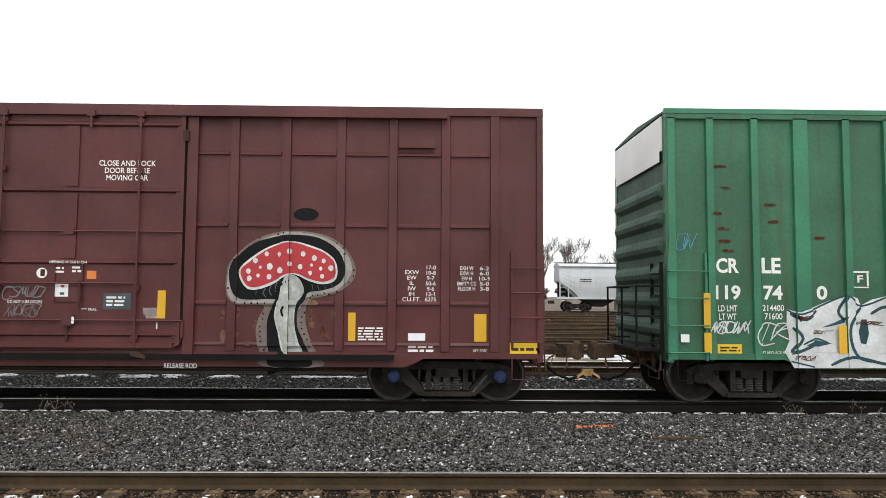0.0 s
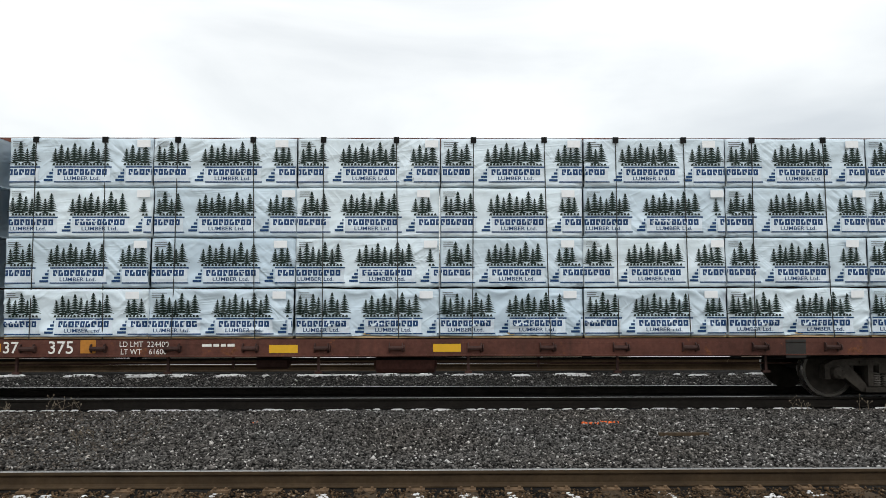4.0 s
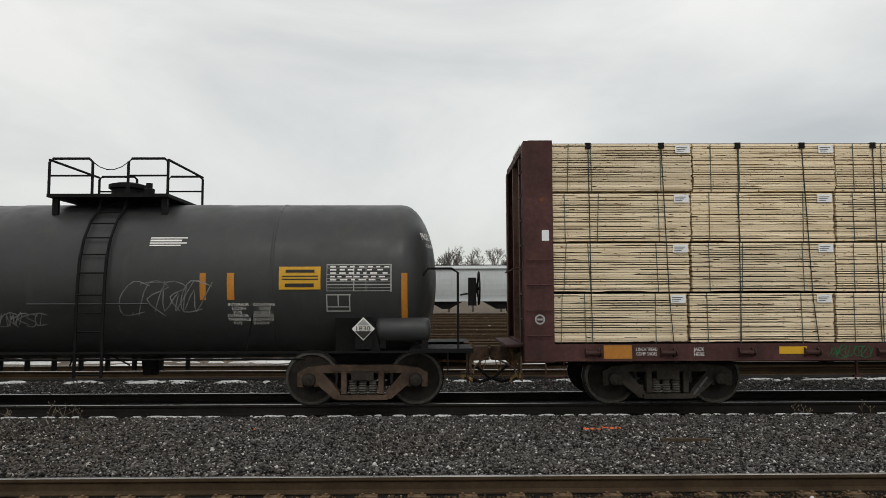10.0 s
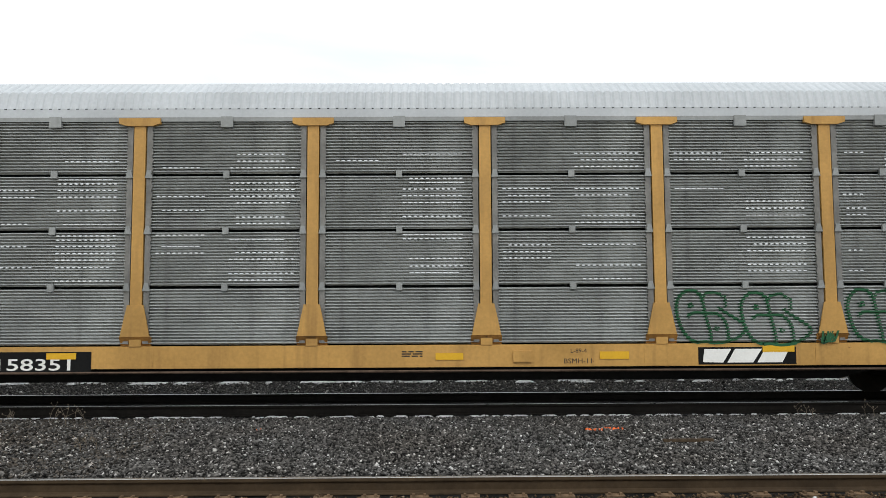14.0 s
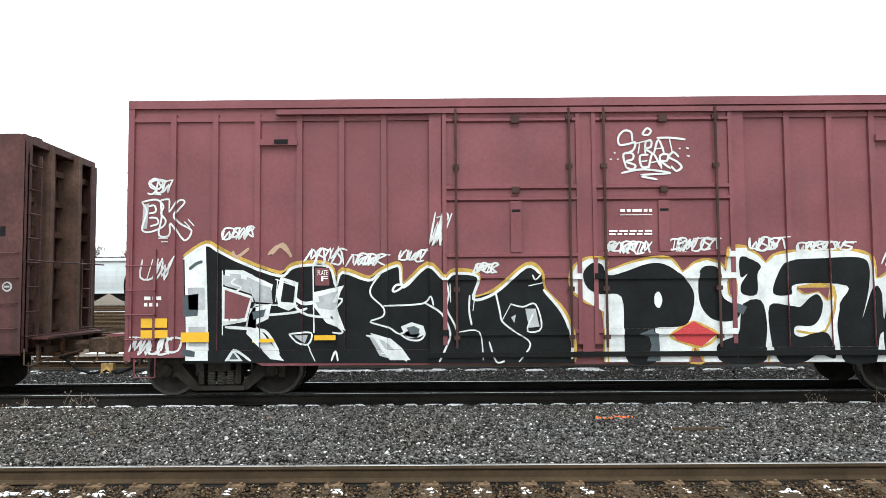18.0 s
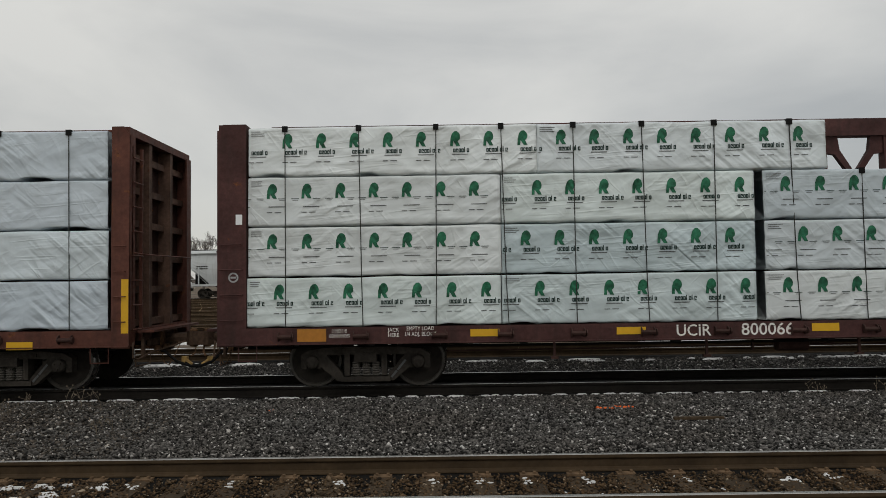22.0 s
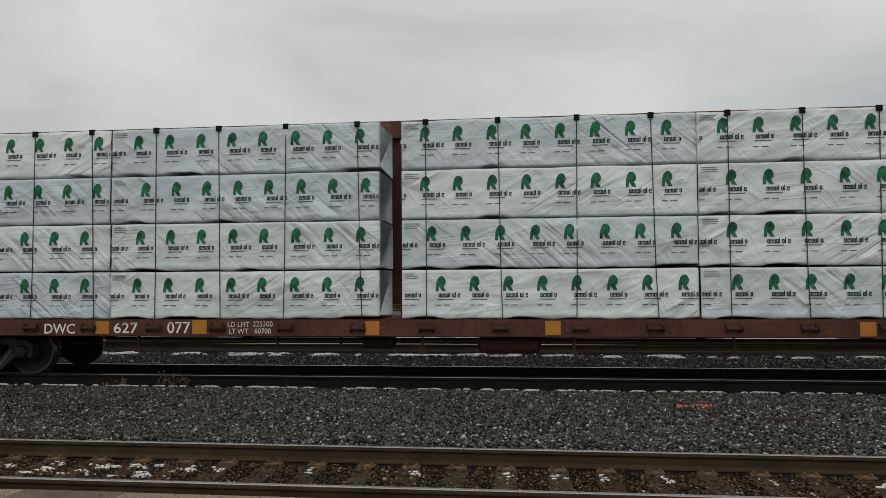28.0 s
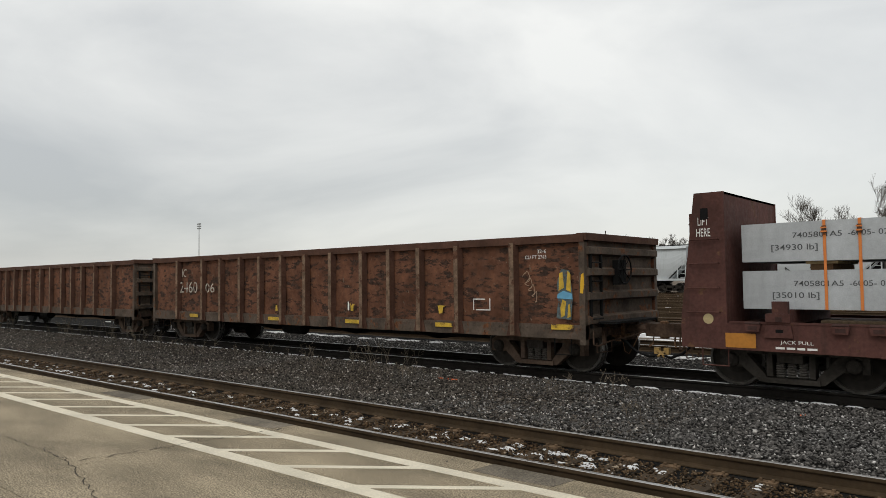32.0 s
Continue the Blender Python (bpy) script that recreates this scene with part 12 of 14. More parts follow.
stroke(tagged_box, [(1.24, 3.76), (1.22, 3.97), (1.35, 3.99), (1.33, 3.89), (1.24, 3.88), (1.39, 3.76)], 0.034, GRAF_WHITE, "doors", 2, "graffiti")
stroke(tagged_box, [(1.53, 3.95), (1.44, 4.03), (1.37, 3.95), (1.5, 3.87), (1.57, 3.78), (1.48, 3.72), (1.4, 3.8)], 0.034, GRAF_WHITE, "doors", 2, "graffiti")
stroke(tagged_box, [(0.58, 3.69), (0.94, 3.75), (1.39, 3.69)], 0.034, GRAF_WHITE, "doors", 2, "graffiti")
stroke(tagged_box, [(1.39, 3.68), (0.89, 3.65), (1.17, 3.58)], 0.034, GRAF_WHITE, "doors", 2, "graffiti")
stroke(tagged_box, [(0.46, 4.03), (0.49, 4.02)], 0.034, GRAF_WHITE, "doors", 2, "graffiti")
stroke(tagged_box, [(0.39, 3.92), (0.43, 3.92)], 0.034, GRAF_WHITE, "doors", 2, "graffiti")
stroke(tagged_box, [(0.51, 3.92), (0.54, 3.92)], 0.034, GRAF_WHITE, "doors", 2, "graffiti")
stroke(tagged_box, [(1.53, 4.09), (1.56, 4.09)], 0.034, GRAF_WHITE, "doors", 2, "graffiti")
stroke(tagged_box, [(1.65, 4.1), (1.7, 4.09)], 0.034, GRAF_WHITE, "doors", 2, "graffiti")
stroke(tagged_box, [(1.66, 3.97), (1.71, 3.96)], 0.034, GRAF_WHITE, "doors", 2, "graffiti")
stroke(tagged_box, [(-7.34, 3.28), (-7.1, 3.32), (-6.98, 3.21), (-7.02, 3.09), (-6.94, 2.97), (-7.0, 2.86), (-7.22, 2.78), (-7.33, 2.83), (-7.28, 3.02), (-7.26, 3.14), (-7.34, 3.28)], 0.03, GRAF_WHITE, "doors", 2, "graffiti")
stroke(tagged_box, [(-7.22, 3.21), (-7.13, 3.22), (-7.11, 3.12), (-7.22, 3.09)], 0.03, GRAF_WHITE, "doors", 2, "graffiti")
stroke(tagged_box, [(-7.22, 3.02), (-7.09, 3.01), (-7.07, 2.92), (-7.2, 2.88)], 0.03, GRAF_WHITE, "doors", 2, "graffiti")
stroke(tagged_box, [(-7.03, 3.31), (-6.87, 3.31), (-6.87, 3.11), (-6.73, 3.3), (-6.63, 3.27), (-6.79, 3.06), (-6.7, 2.92), (-6.51, 2.8), (-6.63, 2.64), (-6.84, 2.92), (-6.86, 2.73), (-7.05, 2.73), (-7.01, 3.02), (-7.03, 3.31)], 0.03, GRAF_WHITE, "doors", 2, "graffiti")
stroke(tagged_box, [(-6.63, 2.95), (-6.54, 2.86)], 0.03, GRAF_WHITE, "doors", 2, "graffiti")
stroke(tagged_box, [(-6.57, 2.99), (-6.47, 2.88)], 0.03, GRAF_WHITE, "doors", 2, "graffiti")
stroke(tagged_box, [(-7.06, 2.68), (-6.9, 2.68)], 0.03, GRAF_WHITE, "doors", 2, "graffiti")
stroke(tagged_box, [(-7.01, 2.62), (-6.9, 2.62)], 0.03, GRAF_WHITE, "doors", 2, "graffiti")
stroke(tagged_box, [(-7.23, 3.61), (-7.14, 3.67), (-7.0, 3.61), (-7.06, 3.5), (-7.19, 3.52), (-7.23, 3.61)], 0.03, GRAF_WHITE, "doors", 2, "graffiti")
stroke(tagged_box, [(-7.17, 3.42), (-7.02, 3.4)], 0.03, GRAF_WHITE, "doors", 2, "graffiti")
drape(tagged_box, [(-7.32, 3.24), (-7.22, 3.26), (-7.25, 2.84), (-7.33, 2.84)], GRAF_GREY, "doors", 1, "graffiti")
scrawl(tagged_box, -7.23, -6.89, 3.4, 3.65, 6, 0.03, GRAF_WHITE, "doors", 2, 355)
scrawl(tagged_box, -7.33, -6.92, 1.93, 2.34, 12, 0.03, GRAF_WHITE, "doors", 2, 356)
scrawl(tagged_box, -6.0, -5.5, 2.64, 2.85, 8, 0.03, GRAF_WHITE, "doors", 2, 357)
scrawl(tagged_box, -4.62, -4.01, 2.22, 2.49, 11, 0.03, GRAF_WHITE, "doors", 2, 358)
scrawl(tagged_box, -3.92, -3.34, 2.16, 2.39, 10, 0.03, GRAF_WHITE, "doors", 2, 359)
scrawl(tagged_box, -3.08, -2.67, 2.24, 2.46, 9, 0.03, GRAF_WHITE, "doors", 2, 360)
scrawl(tagged_box, -2.61, -2.41, 2.38, 3.05, 12, 0.03, GRAF_WHITE, "doors", 2, 361)
scrawl(tagged_box, -1.86, -1.49, 2.04, 2.22, 8, 0.03, GRAF_WHITE, "doors", 2, 362)
scrawl(tagged_box, 0.32, 0.99, 2.36, 2.56, 11, 0.03, GRAF_WHITE, "doors", 2, 363)
scrawl(tagged_box, 1.33, 2.11, 2.38, 2.61, 10, 0.03, GRAF_WHITE, "doors", 2, 364)
scrawl(tagged_box, 2.67, 3.25, 2.4, 2.62, 10, 0.03, GRAF_WHITE, "doors", 2, 365)
scrawl(tagged_box, 3.45, 4.34, 2.37, 2.54, 10, 0.03, GRAF_WHITE, "doors", 2, 366)
scrawl(tagged_box, 4.82, 5.34, 2.14, 2.42, 9, 0.03, GRAF_WHITE, "doors", 2, 367)
scrawl(tagged_box, 5.48, 6.06, 2.05, 2.38, 10, 0.03, GRAF_WHITE, "doors", 2, 368)
scrawl(tagged_box, 6.19, 6.5, 1.9, 2.18, 8, 0.03, GRAF_WHITE, "doors", 2, 369)
scrawl(tagged_box, 6.36, 6.63, 2.5, 2.81, 8, 0.03, GRAF_WHITE, "doors", 2, 370)
scrawl(tagged_box, -7.5, -6.72, 0.77, 1.06, 9, 0.035, GRAF_WHITE, "doors", 2, 371)
stroke(tagged_box, [(-5.18, 2.4), (-5.0, 2.57), (-4.86, 2.35)], 0.05, GRAF_TAN, "doors", 1, "graffiti")
panel(tagged_box, "reflector", -7.31, -6.88, -1.6, -1.596, 1.21, 1.36, REFLECT, "")
panel(tagged_box, "reflector", -7.31, -6.87, -1.6, -1.596, 1.04, 1.17, REFLECT, "")
reflector(tagged_box, -6.65, -6.19, 0.97, 1.13, -1.6)
bars(tagged_box, 0.36, 1.09, 2.66, 2.76, -1.64, 2, LETTER, seed=376)
bars(tagged_box, 0.55, 1.07, 3.03, 3.11, -1.64, 1, LETTER, seed=377)
panel(tagged_box, "notice_line", 0.55, 1.07, -1.64, -1.636, 2.995, 3.005, LETTER, "")
bars(tagged_box, 5.65, 5.99, 1.13, 1.68, -1.6, 7, LETTER, seed=378)
bars(tagged_box, 6.31, 6.55, 1.48, 1.64, -1.6, 3, LETTER, seed=379)
panel(tagged_box, "data_frame", 4.92, 5.29, -1.6, -1.596, 1.23, 1.49, INK, "")
bars(tagged_box, -7.28, -7.0, 1.53, 1.74, -1.556, 2, LETTER, seed=381)
lettering(tagged_box, 'F', -4.36, -4.25, 1.95, 2.03, -1.6, LETTER, 0.012)
part("disc", Shape().lathe([(-1.646, 0.085), (-1.640, 0.085)], "y", 20, (1.26, 0, 2.7)), LETTER, tagged_box, "white inspection disc")
# auto rack
lettering(auto_rack, 'TTGX', -8.03, -7.11, 0.72, 0.9, -1.612, LETTER, 0.01)
lettering(auto_rack, '158351', -6.49, -5.31, 0.7, 0.89, -1.612, LETTER, 0.01)
panel(auto_rack, "black_band", -8.11, -4.98, -1.608, -1.604, 0.66, 1.0, BLACK, "black number band")
panel(auto_rack, "black_band", 4.87, 6.47, -1.606, -1.602, 0.74, 1.02, BLACK, "black emblem band")
plate(auto_rack, [(4.97, 0.99), (5.41, 0.99), (5.27, 0.77), (4.94, 0.78)], -1.611, LETTER, "emblem_shape")
plate(auto_rack, [(5.47, 0.99), (5.91, 0.99), (5.76, 0.77), (5.34, 0.77)], -1.611, LETTER, "emblem_shape")
plate(auto_rack, [(5.96, 0.99), (6.36, 0.99), (6.24, 0.77), (5.83, 0.77)], -1.611, LETTER, "emblem_shape")
reflector(auto_rack, 3.26, 3.74, 0.84, 0.96, -1.612)
reflector(auto_rack, 5.92, 6.44, 0.94, 1.05, -1.612)
reflector(auto_rack, 0.59, 1.04, 0.84, 0.95, -1.612)
reflector(auto_rack, 8.65, 9.16, 0.85, 0.98, -1.612)
reflector(auto_rack, 11.47, 11.86, 0.7, 0.92, -1.612)
reflector(auto_rack, -8.71, -8.34, 0.8, 0.9, -1.606)
reflector(auto_rack, -5.7, -5.22, 0.88, 0.98, -1.614)
lettering(auto_rack, 'BSMH-11', 2.68, 3.13, 0.77, 0.85, -1.604, DARK_LETTER, 0)
lettering(auto_rack, 'L-89-4', 2.79, 3.05, 0.94, 1.01, -1.604, DARK_LETTER, 0)
bars(auto_rack, 9.2, 9.55, 0.83, 0.94, -1.604, 3, DARK_LETTER, seed=401)
bars(auto_rack, 10.1, 10.58, 0.82, 0.94, -1.604, 2, DARK_LETTER, seed=402)
bars(auto_rack, 0.04, 0.38, 0.88, 0.99, -1.604, 3, DARK_LETTER, seed=403)
panel(auto_rack, "data_frame", 10.78, 11.23, -1.604, -1.6, 0.7, 1.01, DARK_LETTER, "black data plate")
bars(auto_rack, 10.8, 10.98, 0.85, 0.99, -1.61, 2, LETTER, seed=405)
bars(auto_rack, 11.03, 11.2, 0.85, 0.99, -1.61, 2, LETTER, seed=406)
bars(auto_rack, 10.8, 11.2, 0.73, 0.81, -1.61, 2, LETTER, seed=407)
panel(auto_rack, "notice_border", 11.895, 12.495, -1.6065, -1.603, 3.205, 3.475, DARK_LETTER)
panel(auto_rack, "notice", 11.91, 12.48, -1.6085, -1.603, 3.22, 3.46, SIGN, "yellow warning notice")
lettering(auto_rack, 'EQUIPPED WITH AB', 11.95, 12.45, 3.38, 3.44, -1.61, DARK_LETTER, 0.003)
lettering(auto_rack, 'SUPPLEMENTAL BLOCK', 11.93, 12.46, 3.32, 3.37, -1.61, DARK_LETTER, 0.003)
lettering(auto_rack, 'CHOCK DEVICES', 12.0, 12.38, 3.25, 3.3, -1.61, DARK_LETTER, 0.003)
panel(auto_rack, "notice_border", 11.905, 12.525, -1.6065, -1.603, 2.075, 2.295, DARK_LETTER)
panel(auto_rack, "notice", 11.925, 12.505, -1.6085, -1.603, 2.095, 2.275, SIGN, "yellow warning notice")
bars(auto_rack, 11.99, 12.44, 2.13, 2.24, -1.61, 2, DARK_LETTER, seed=413)
bars(auto_rack, 11.95, 12.38, 3.8, 4.04, -1.61, 4, DARK_LETTER, seed=414)
panel(auto_rack, "data_sheet", 11.94, 12.42, -1.607, -1.603, 2.80, 3.18, DARK_LETTER, "black-edged data sheet")
panel(auto_rack, "data_sheet", 11.955, 12.405, -1.609, -1.605, 2.815, 3.165, STALE_SHEET)
bars(auto_rack, 11.98, 12.38, 2.83, 3.16, -1.612, 5, INK, seed=415)
lettering(auto_rack, 'DRGW 578', 12.01, 12.41, 2.31, 2.4, -1.61, DARK_LETTER, 0)
lettering(auto_rack, 'DRGW 578', -12.52, -12.15, 2.35, 2.42, -1.61, DARK_LETTER, 0)
panel(auto_rack, "notice_border", -12.625, -12.025, -1.6065, -1.603, 2.105, 2.335, DARK_LETTER)
panel(auto_rack, "notice", -12.61, -12.04, -1.6085, -1.603, 2.12, 2.32, SIGN, "yellow warning notice")
bars(auto_rack, -12.52, -12.11, 2.16, 2.28, -1.61, 2, DARK_LETTER, seed=419)
bars(auto_rack, -13.43, -13.13, 1.98, 2.18, -1.583, 3, DARK_LETTER, seed=420)
bars(auto_rack, 13.13, 13.33, 1.99, 2.19, -1.583, 3, DARK_LETTER, seed=421)
part("disc", Shape().lathe([(-1.588, 0.13), (-1.584, 0.13)], "y", 20, (-13.28, 0, 1.68)), RUSTY, auto_rack, "faded red no-entry disc")
part("disc", Shape().lathe([(-1.588, 0.13), (-1.584, 0.13)], "y", 20, (13.23, 0, 1.62)), RUSTY, auto_rack, "faded red no-entry disc")
plate(auto_rack, [(-8.3, 4.44), (-8.19, 4.39), (-8.04, 4.44), (-7.88, 4.39), (-7.73, 4.44), (-7.67, 4.24), (-7.68, 3.76), (-7.87, 3.58), (-8.07, 3.52), (-8.27, 3.59), (-8.44, 3.77), (-8.43, 4.24)], -1.614, LETTER, "shield")
plate(auto_rack, [(-8.29, 4.41), (-8.19, 4.36), (-8.04, 4.41), (-7.88, 4.36), (-7.74, 4.41), (-7.68, 4.24), (-7.69, 4.03), (-8.42, 4.03), (-8.41, 4.24)], -1.617, BLUE, "shield_top")
plate(auto_rack, [(-8.38, 3.98), (-8.33, 3.98), (-8.34, 3.73), (-8.39, 3.73)], -1.617, GRAF_RED, "shield_stripe")
plate(auto_rack, [(-8.28, 3.98), (-8.23, 3.98), (-8.24, 3.67), (-8.29, 3.67)], -1.617, GRAF_RED, "shield_stripe")
plate(auto_rack, [(-8.18, 3.97), (-8.13, 3.97), (-8.15, 3.62), (-8.19, 3.62)], -1.617, GRAF_RED, "shield_stripe")
plate(auto_rack, [(-8.08, 3.97), (-8.03, 3.97), (-8.05, 3.61), (-8.09, 3.61)], -1.617, GRAF_RED, "shield_stripe")
plate(auto_rack, [(-7.98, 3.97), (-7.93, 3.97), (-7.95, 3.61), (-7.99, 3.61)], -1.617, GRAF_RED, "shield_stripe")
plate(auto_rack, [(-7.88, 3.97), (-7.83, 3.97), (-7.85, 3.66), (-7.89, 3.66)], -1.617, GRAF_RED, "shield_stripe")
plate(auto_rack, [(-7.78, 3.97), (-7.73, 3.97), (-7.74, 3.72), (-7.79, 3.72)], -1.617, GRAF_RED, "shield_stripe")
bars(auto_rack, -8.32, -7.77, 4.08, 4.31, -1.62, 2, LETTER, seed=433)
lettering(auto_rack, 'BUILDING AMERICA', -8.86, -7.3, 3.23, 3.35, -1.614, DARK_LETTER, 0.005)
drape(auto_rack, [(-8.81, 1.94), (-8.38, 1.94), (-8.41, 1.03), (-8.78, 1.04)], GRAF_GREEN, "rack", 1, "graffiti")
drape(auto_rack, [(-8.38, 1.94), (-7.75, 1.93), (-7.78, 1.03), (-8.41, 1.03)], GRAF_WHITE, "rack", 1, "graffiti")
drape(auto_rack, [(-7.75, 1.93), (-7.21, 1.92), (-7.36, 1.02), (-7.78, 1.03)], GRAF_RED, "rack", 1, "graffiti")
stroke(auto_rack, [(-8.22, 1.59), (-8.16, 1.27), (-7.91, 1.27), (-7.86, 1.63), (-8.22, 1.59)], 0.02, GRAF_BLACK, "rack", 2, "graffiti")
stroke(auto_rack, [(-8.1, 1.45), (-8.01, 1.53), (-7.92, 1.43), (-8.01, 1.34), (-8.1, 1.45)], 0.02, GRAF_BLACK, "rack", 2, "graffiti")
stroke(auto_rack, [(-8.11, 1.22), (-8.03, 1.01), (-7.95, 1.22)], 0.02, GRAF_BLACK, "rack", 2, "graffiti")
stroke(auto_rack, [(-8.03, 1.59), (-7.99, 1.65), (-7.93, 1.59)], 0.02, GRAF_BLACK, "rack", 2, "graffiti")
drape(auto_rack, [(-12.09, 0.67), (-11.93, 0.99), (-11.84, 1.15), (-11.74, 1.06), (-11.64, 1.14), (-11.56, 1.35), (-11.46, 1.72), (-11.13, 1.85), (-10.85, 1.92), (-10.58, 1.91), (-10.11, 1.91), (-9.84, 1.67), (-9.62, 1.38), (-9.32, 1.03), (-9.13, 1.08), (-9.03, 0.91), (-8.88, 0.64)], GRAF_SILVER, "rack", 1, "graffiti")
drape(auto_rack, [(-11.9, 1.53), (-11.84, 1.72), (-11.71, 1.82), (-11.52, 1.76), (-11.49, 1.62), (-11.6, 1.3), (-11.71, 1.27), (-11.86, 1.32)], GRAF_SILVER, "rack", 0, "graffiti")
drape(auto_rack, [(-9.75, 1.65), (-9.71, 1.86), (-9.56, 1.93), (-9.35, 1.83), (-9.14, 1.67), (-9.18, 1.44), (-9.42, 1.43), (-9.59, 1.36), (-9.68, 1.47)], GRAF_SILVER, "rack", 0, "graffiti")
stroke(auto_rack, [(-11.64, 1.21), (-11.53, 1.39), (-11.45, 1.69), (-11.04, 1.87)], 0.09, GRAF_BLACK, "rack", 2, "graffiti")
stroke(auto_rack, [(-11.09, 1.9), (-10.97, 1.74)], 0.05, GRAF_BLACK, "rack", 2, "graffiti")
stroke(auto_rack, [(-10.62, 1.9), (-10.21, 1.9), (-9.93, 1.75), (-9.66, 1.38), (-9.37, 1.03)], 0.1, GRAF_BLACK, "rack", 2, "graffiti")
stroke(auto_rack, [(-10.6, 1.89), (-10.44, 1.57), (-10.33, 1.32)], 0.12, GRAF_BLACK, "rack", 2, "graffiti")
stroke(auto_rack, [(-10.35, 1.66), (-10.22, 1.38), (-10.05, 1.23)], 0.045, GRAF_BLACK, "rack", 2, "graffiti")
stroke(auto_rack, [(-11.16, 1.38), (-10.86, 1.45), (-10.69, 1.58)], 0.06, GRAF_BLACK, "rack", 2, "graffiti")
stroke(auto_rack, [(-10.81, 1.53), (-10.79, 1.25), (-10.91, 1.11), (-11.08, 0.84)], 0.09, GRAF_BLACK, "rack", 2, "graffiti")
stroke(auto_rack, [(-10.91, 1.16), (-10.66, 1.19)], 0.05, GRAF_BLACK, "rack", 2, "graffiti")
stroke(auto_rack, [(-10.82, 1.07), (-10.69, 0.91)], 0.05, GRAF_BLACK, "rack", 2, "graffiti")
stroke(auto_rack, [(-11.6, 1.19), (-11.24, 1.24)], 0.03, GRAF_BLACK, "rack", 2, "graffiti")
stroke(auto_rack, [(-11.51, 1.15), (-11.24, 1.03), (-11.08, 0.84)], 0.025, GRAF_BLACK, "rack", 2, "graffiti")
stroke(auto_rack, [(-10.96, 0.98), (-10.8, 0.79), (-10.74, 0.66)], 0.04, GRAF_BLACK, "rack", 2, "graffiti")
stroke(auto_rack, [(-10.54, 1.16), (-10.32, 1.06), (-10.23, 0.79)], 0.06, GRAF_BLACK, "rack", 2, "graffiti")
stroke(auto_rack, [(-10.36, 1.13), (-10.13, 0.97), (-9.95, 0.72)], 0.13, GRAF_BLACK, "rack", 2, "graffiti")
stroke(auto_rack, [(-10.15, 0.88), (-10.12, 0.67)], 0.09, GRAF_BLACK, "rack", 2, "graffiti")
stroke(auto_rack, [(-9.95, 0.74), (-9.72, 0.96), (-9.42, 1.05)], 0.03, GRAF_BLACK, "rack", 2, "graffiti")
stroke(auto_rack, [(-10.45, 1.29), (-10.03, 1.24), (-9.53, 1.17), (-9.37, 1.02)], 0.045, GRAF_BLACK, "rack", 2, "graffiti")
stroke(auto_rack, [(-10.21, 1.65), (-9.93, 1.72)], 0.025, GRAF_BLACK, "rack", 2, "graffiti")
stroke(auto_rack, [(-11.2, 1.8), (-11.0, 1.48)], 0.02, GRAF_BLACK, "rack", 2, "graffiti")
stroke(auto_rack, [(-11.84, 1.12), (-12.02, 0.67)], 0.08, GRAF_BLACK, "rack", 2, "graffiti")
stroke(auto_rack, [(-11.81, 1.01), (-11.6, 1.17)], 0.05, GRAF_BLACK, "rack", 2, "graffiti")
stroke(auto_rack, [(-9.3, 1.0), (-9.2, 0.79)], 0.05, GRAF_BLACK, "rack", 2, "graffiti")
stroke(auto_rack, [(-9.19, 1.05), (-9.05, 0.87), (-8.94, 0.64)], 0.1, GRAF_BLACK, "rack", 2, "graffiti")
stroke(auto_rack, [(-10.63, 1.42), (-10.36, 1.39)], 0.025, GRAF_BLACK, "rack", 2, "graffiti")
stroke(auto_rack, [(-11.58, 1.75), (-11.73, 1.79), (-11.8, 1.67), (-11.67, 1.59)], 0.03, GRAF_BLACK, "rack", 2, "graffiti")
stroke(auto_rack, [(-11.81, 1.37), (-11.62, 1.38)], 0.09, GRAF_BLACK, "rack", 2, "graffiti")
stroke(auto_rack, [(-11.88, 1.51), (-11.78, 1.6), (-11.64, 1.52), (-11.64, 1.36)], 0.03, GRAF_BLACK, "rack", 2, "graffiti")
stroke(auto_rack, [(-9.73, 1.68), (-9.69, 1.86), (-9.56, 1.89), (-9.45, 1.82)], 0.03, GRAF_BLACK, "rack", 2, "graffiti")
stroke(auto_rack, [(-9.52, 1.79), (-9.36, 1.78)], 0.09, GRAF_BLACK, "rack", 2, "graffiti")
stroke(auto_rack, [(-9.73, 1.68), (-9.57, 1.45)], 0.03, GRAF_BLACK, "rack", 2, "graffiti")
stroke(auto_rack, [(-9.58, 1.59), (-9.51, 1.74)], 0.03, GRAF_BLACK, "rack", 2, "graffiti")
stroke(auto_rack, [(-9.4, 1.72), (-9.17, 1.64), (-9.21, 1.5), (-9.53, 1.46)], 0.07, GRAF_BLACK, "rack", 2, "graffiti")
scrawl(auto_rack, -11.77, -11.19, 0.72, 0.84, 9, 0.02, GRAF_BLACK, "rack", 3, 477)
scrawl(auto_rack, -9.18, -8.78, 1.17, 1.37, 8, 0.02, GRAF_BLACK, "rack", 3, 478)
stroke(auto_rack, [(7.77, 1.85), (7.7, 1.92), (7.61, 1.95), (7.49, 1.93), (7.39, 1.82), (7.35, 1.68), (7.37, 1.53), (7.42, 1.36), (7.5, 1.21), (7.61, 1.13), (7.7, 1.11)], 0.055, GRAF_GREEN, "rack", 2, "graffiti")
stroke(auto_rack, [(7.54, 1.52), (7.58, 1.57), (7.67, 1.58), (7.8, 1.57), (7.94, 1.58), (8.05, 1.55), (8.15, 1.44), (8.19, 1.3), (8.2, 1.12)], 0.05, GRAF_GREEN, "rack", 2, "graffiti")
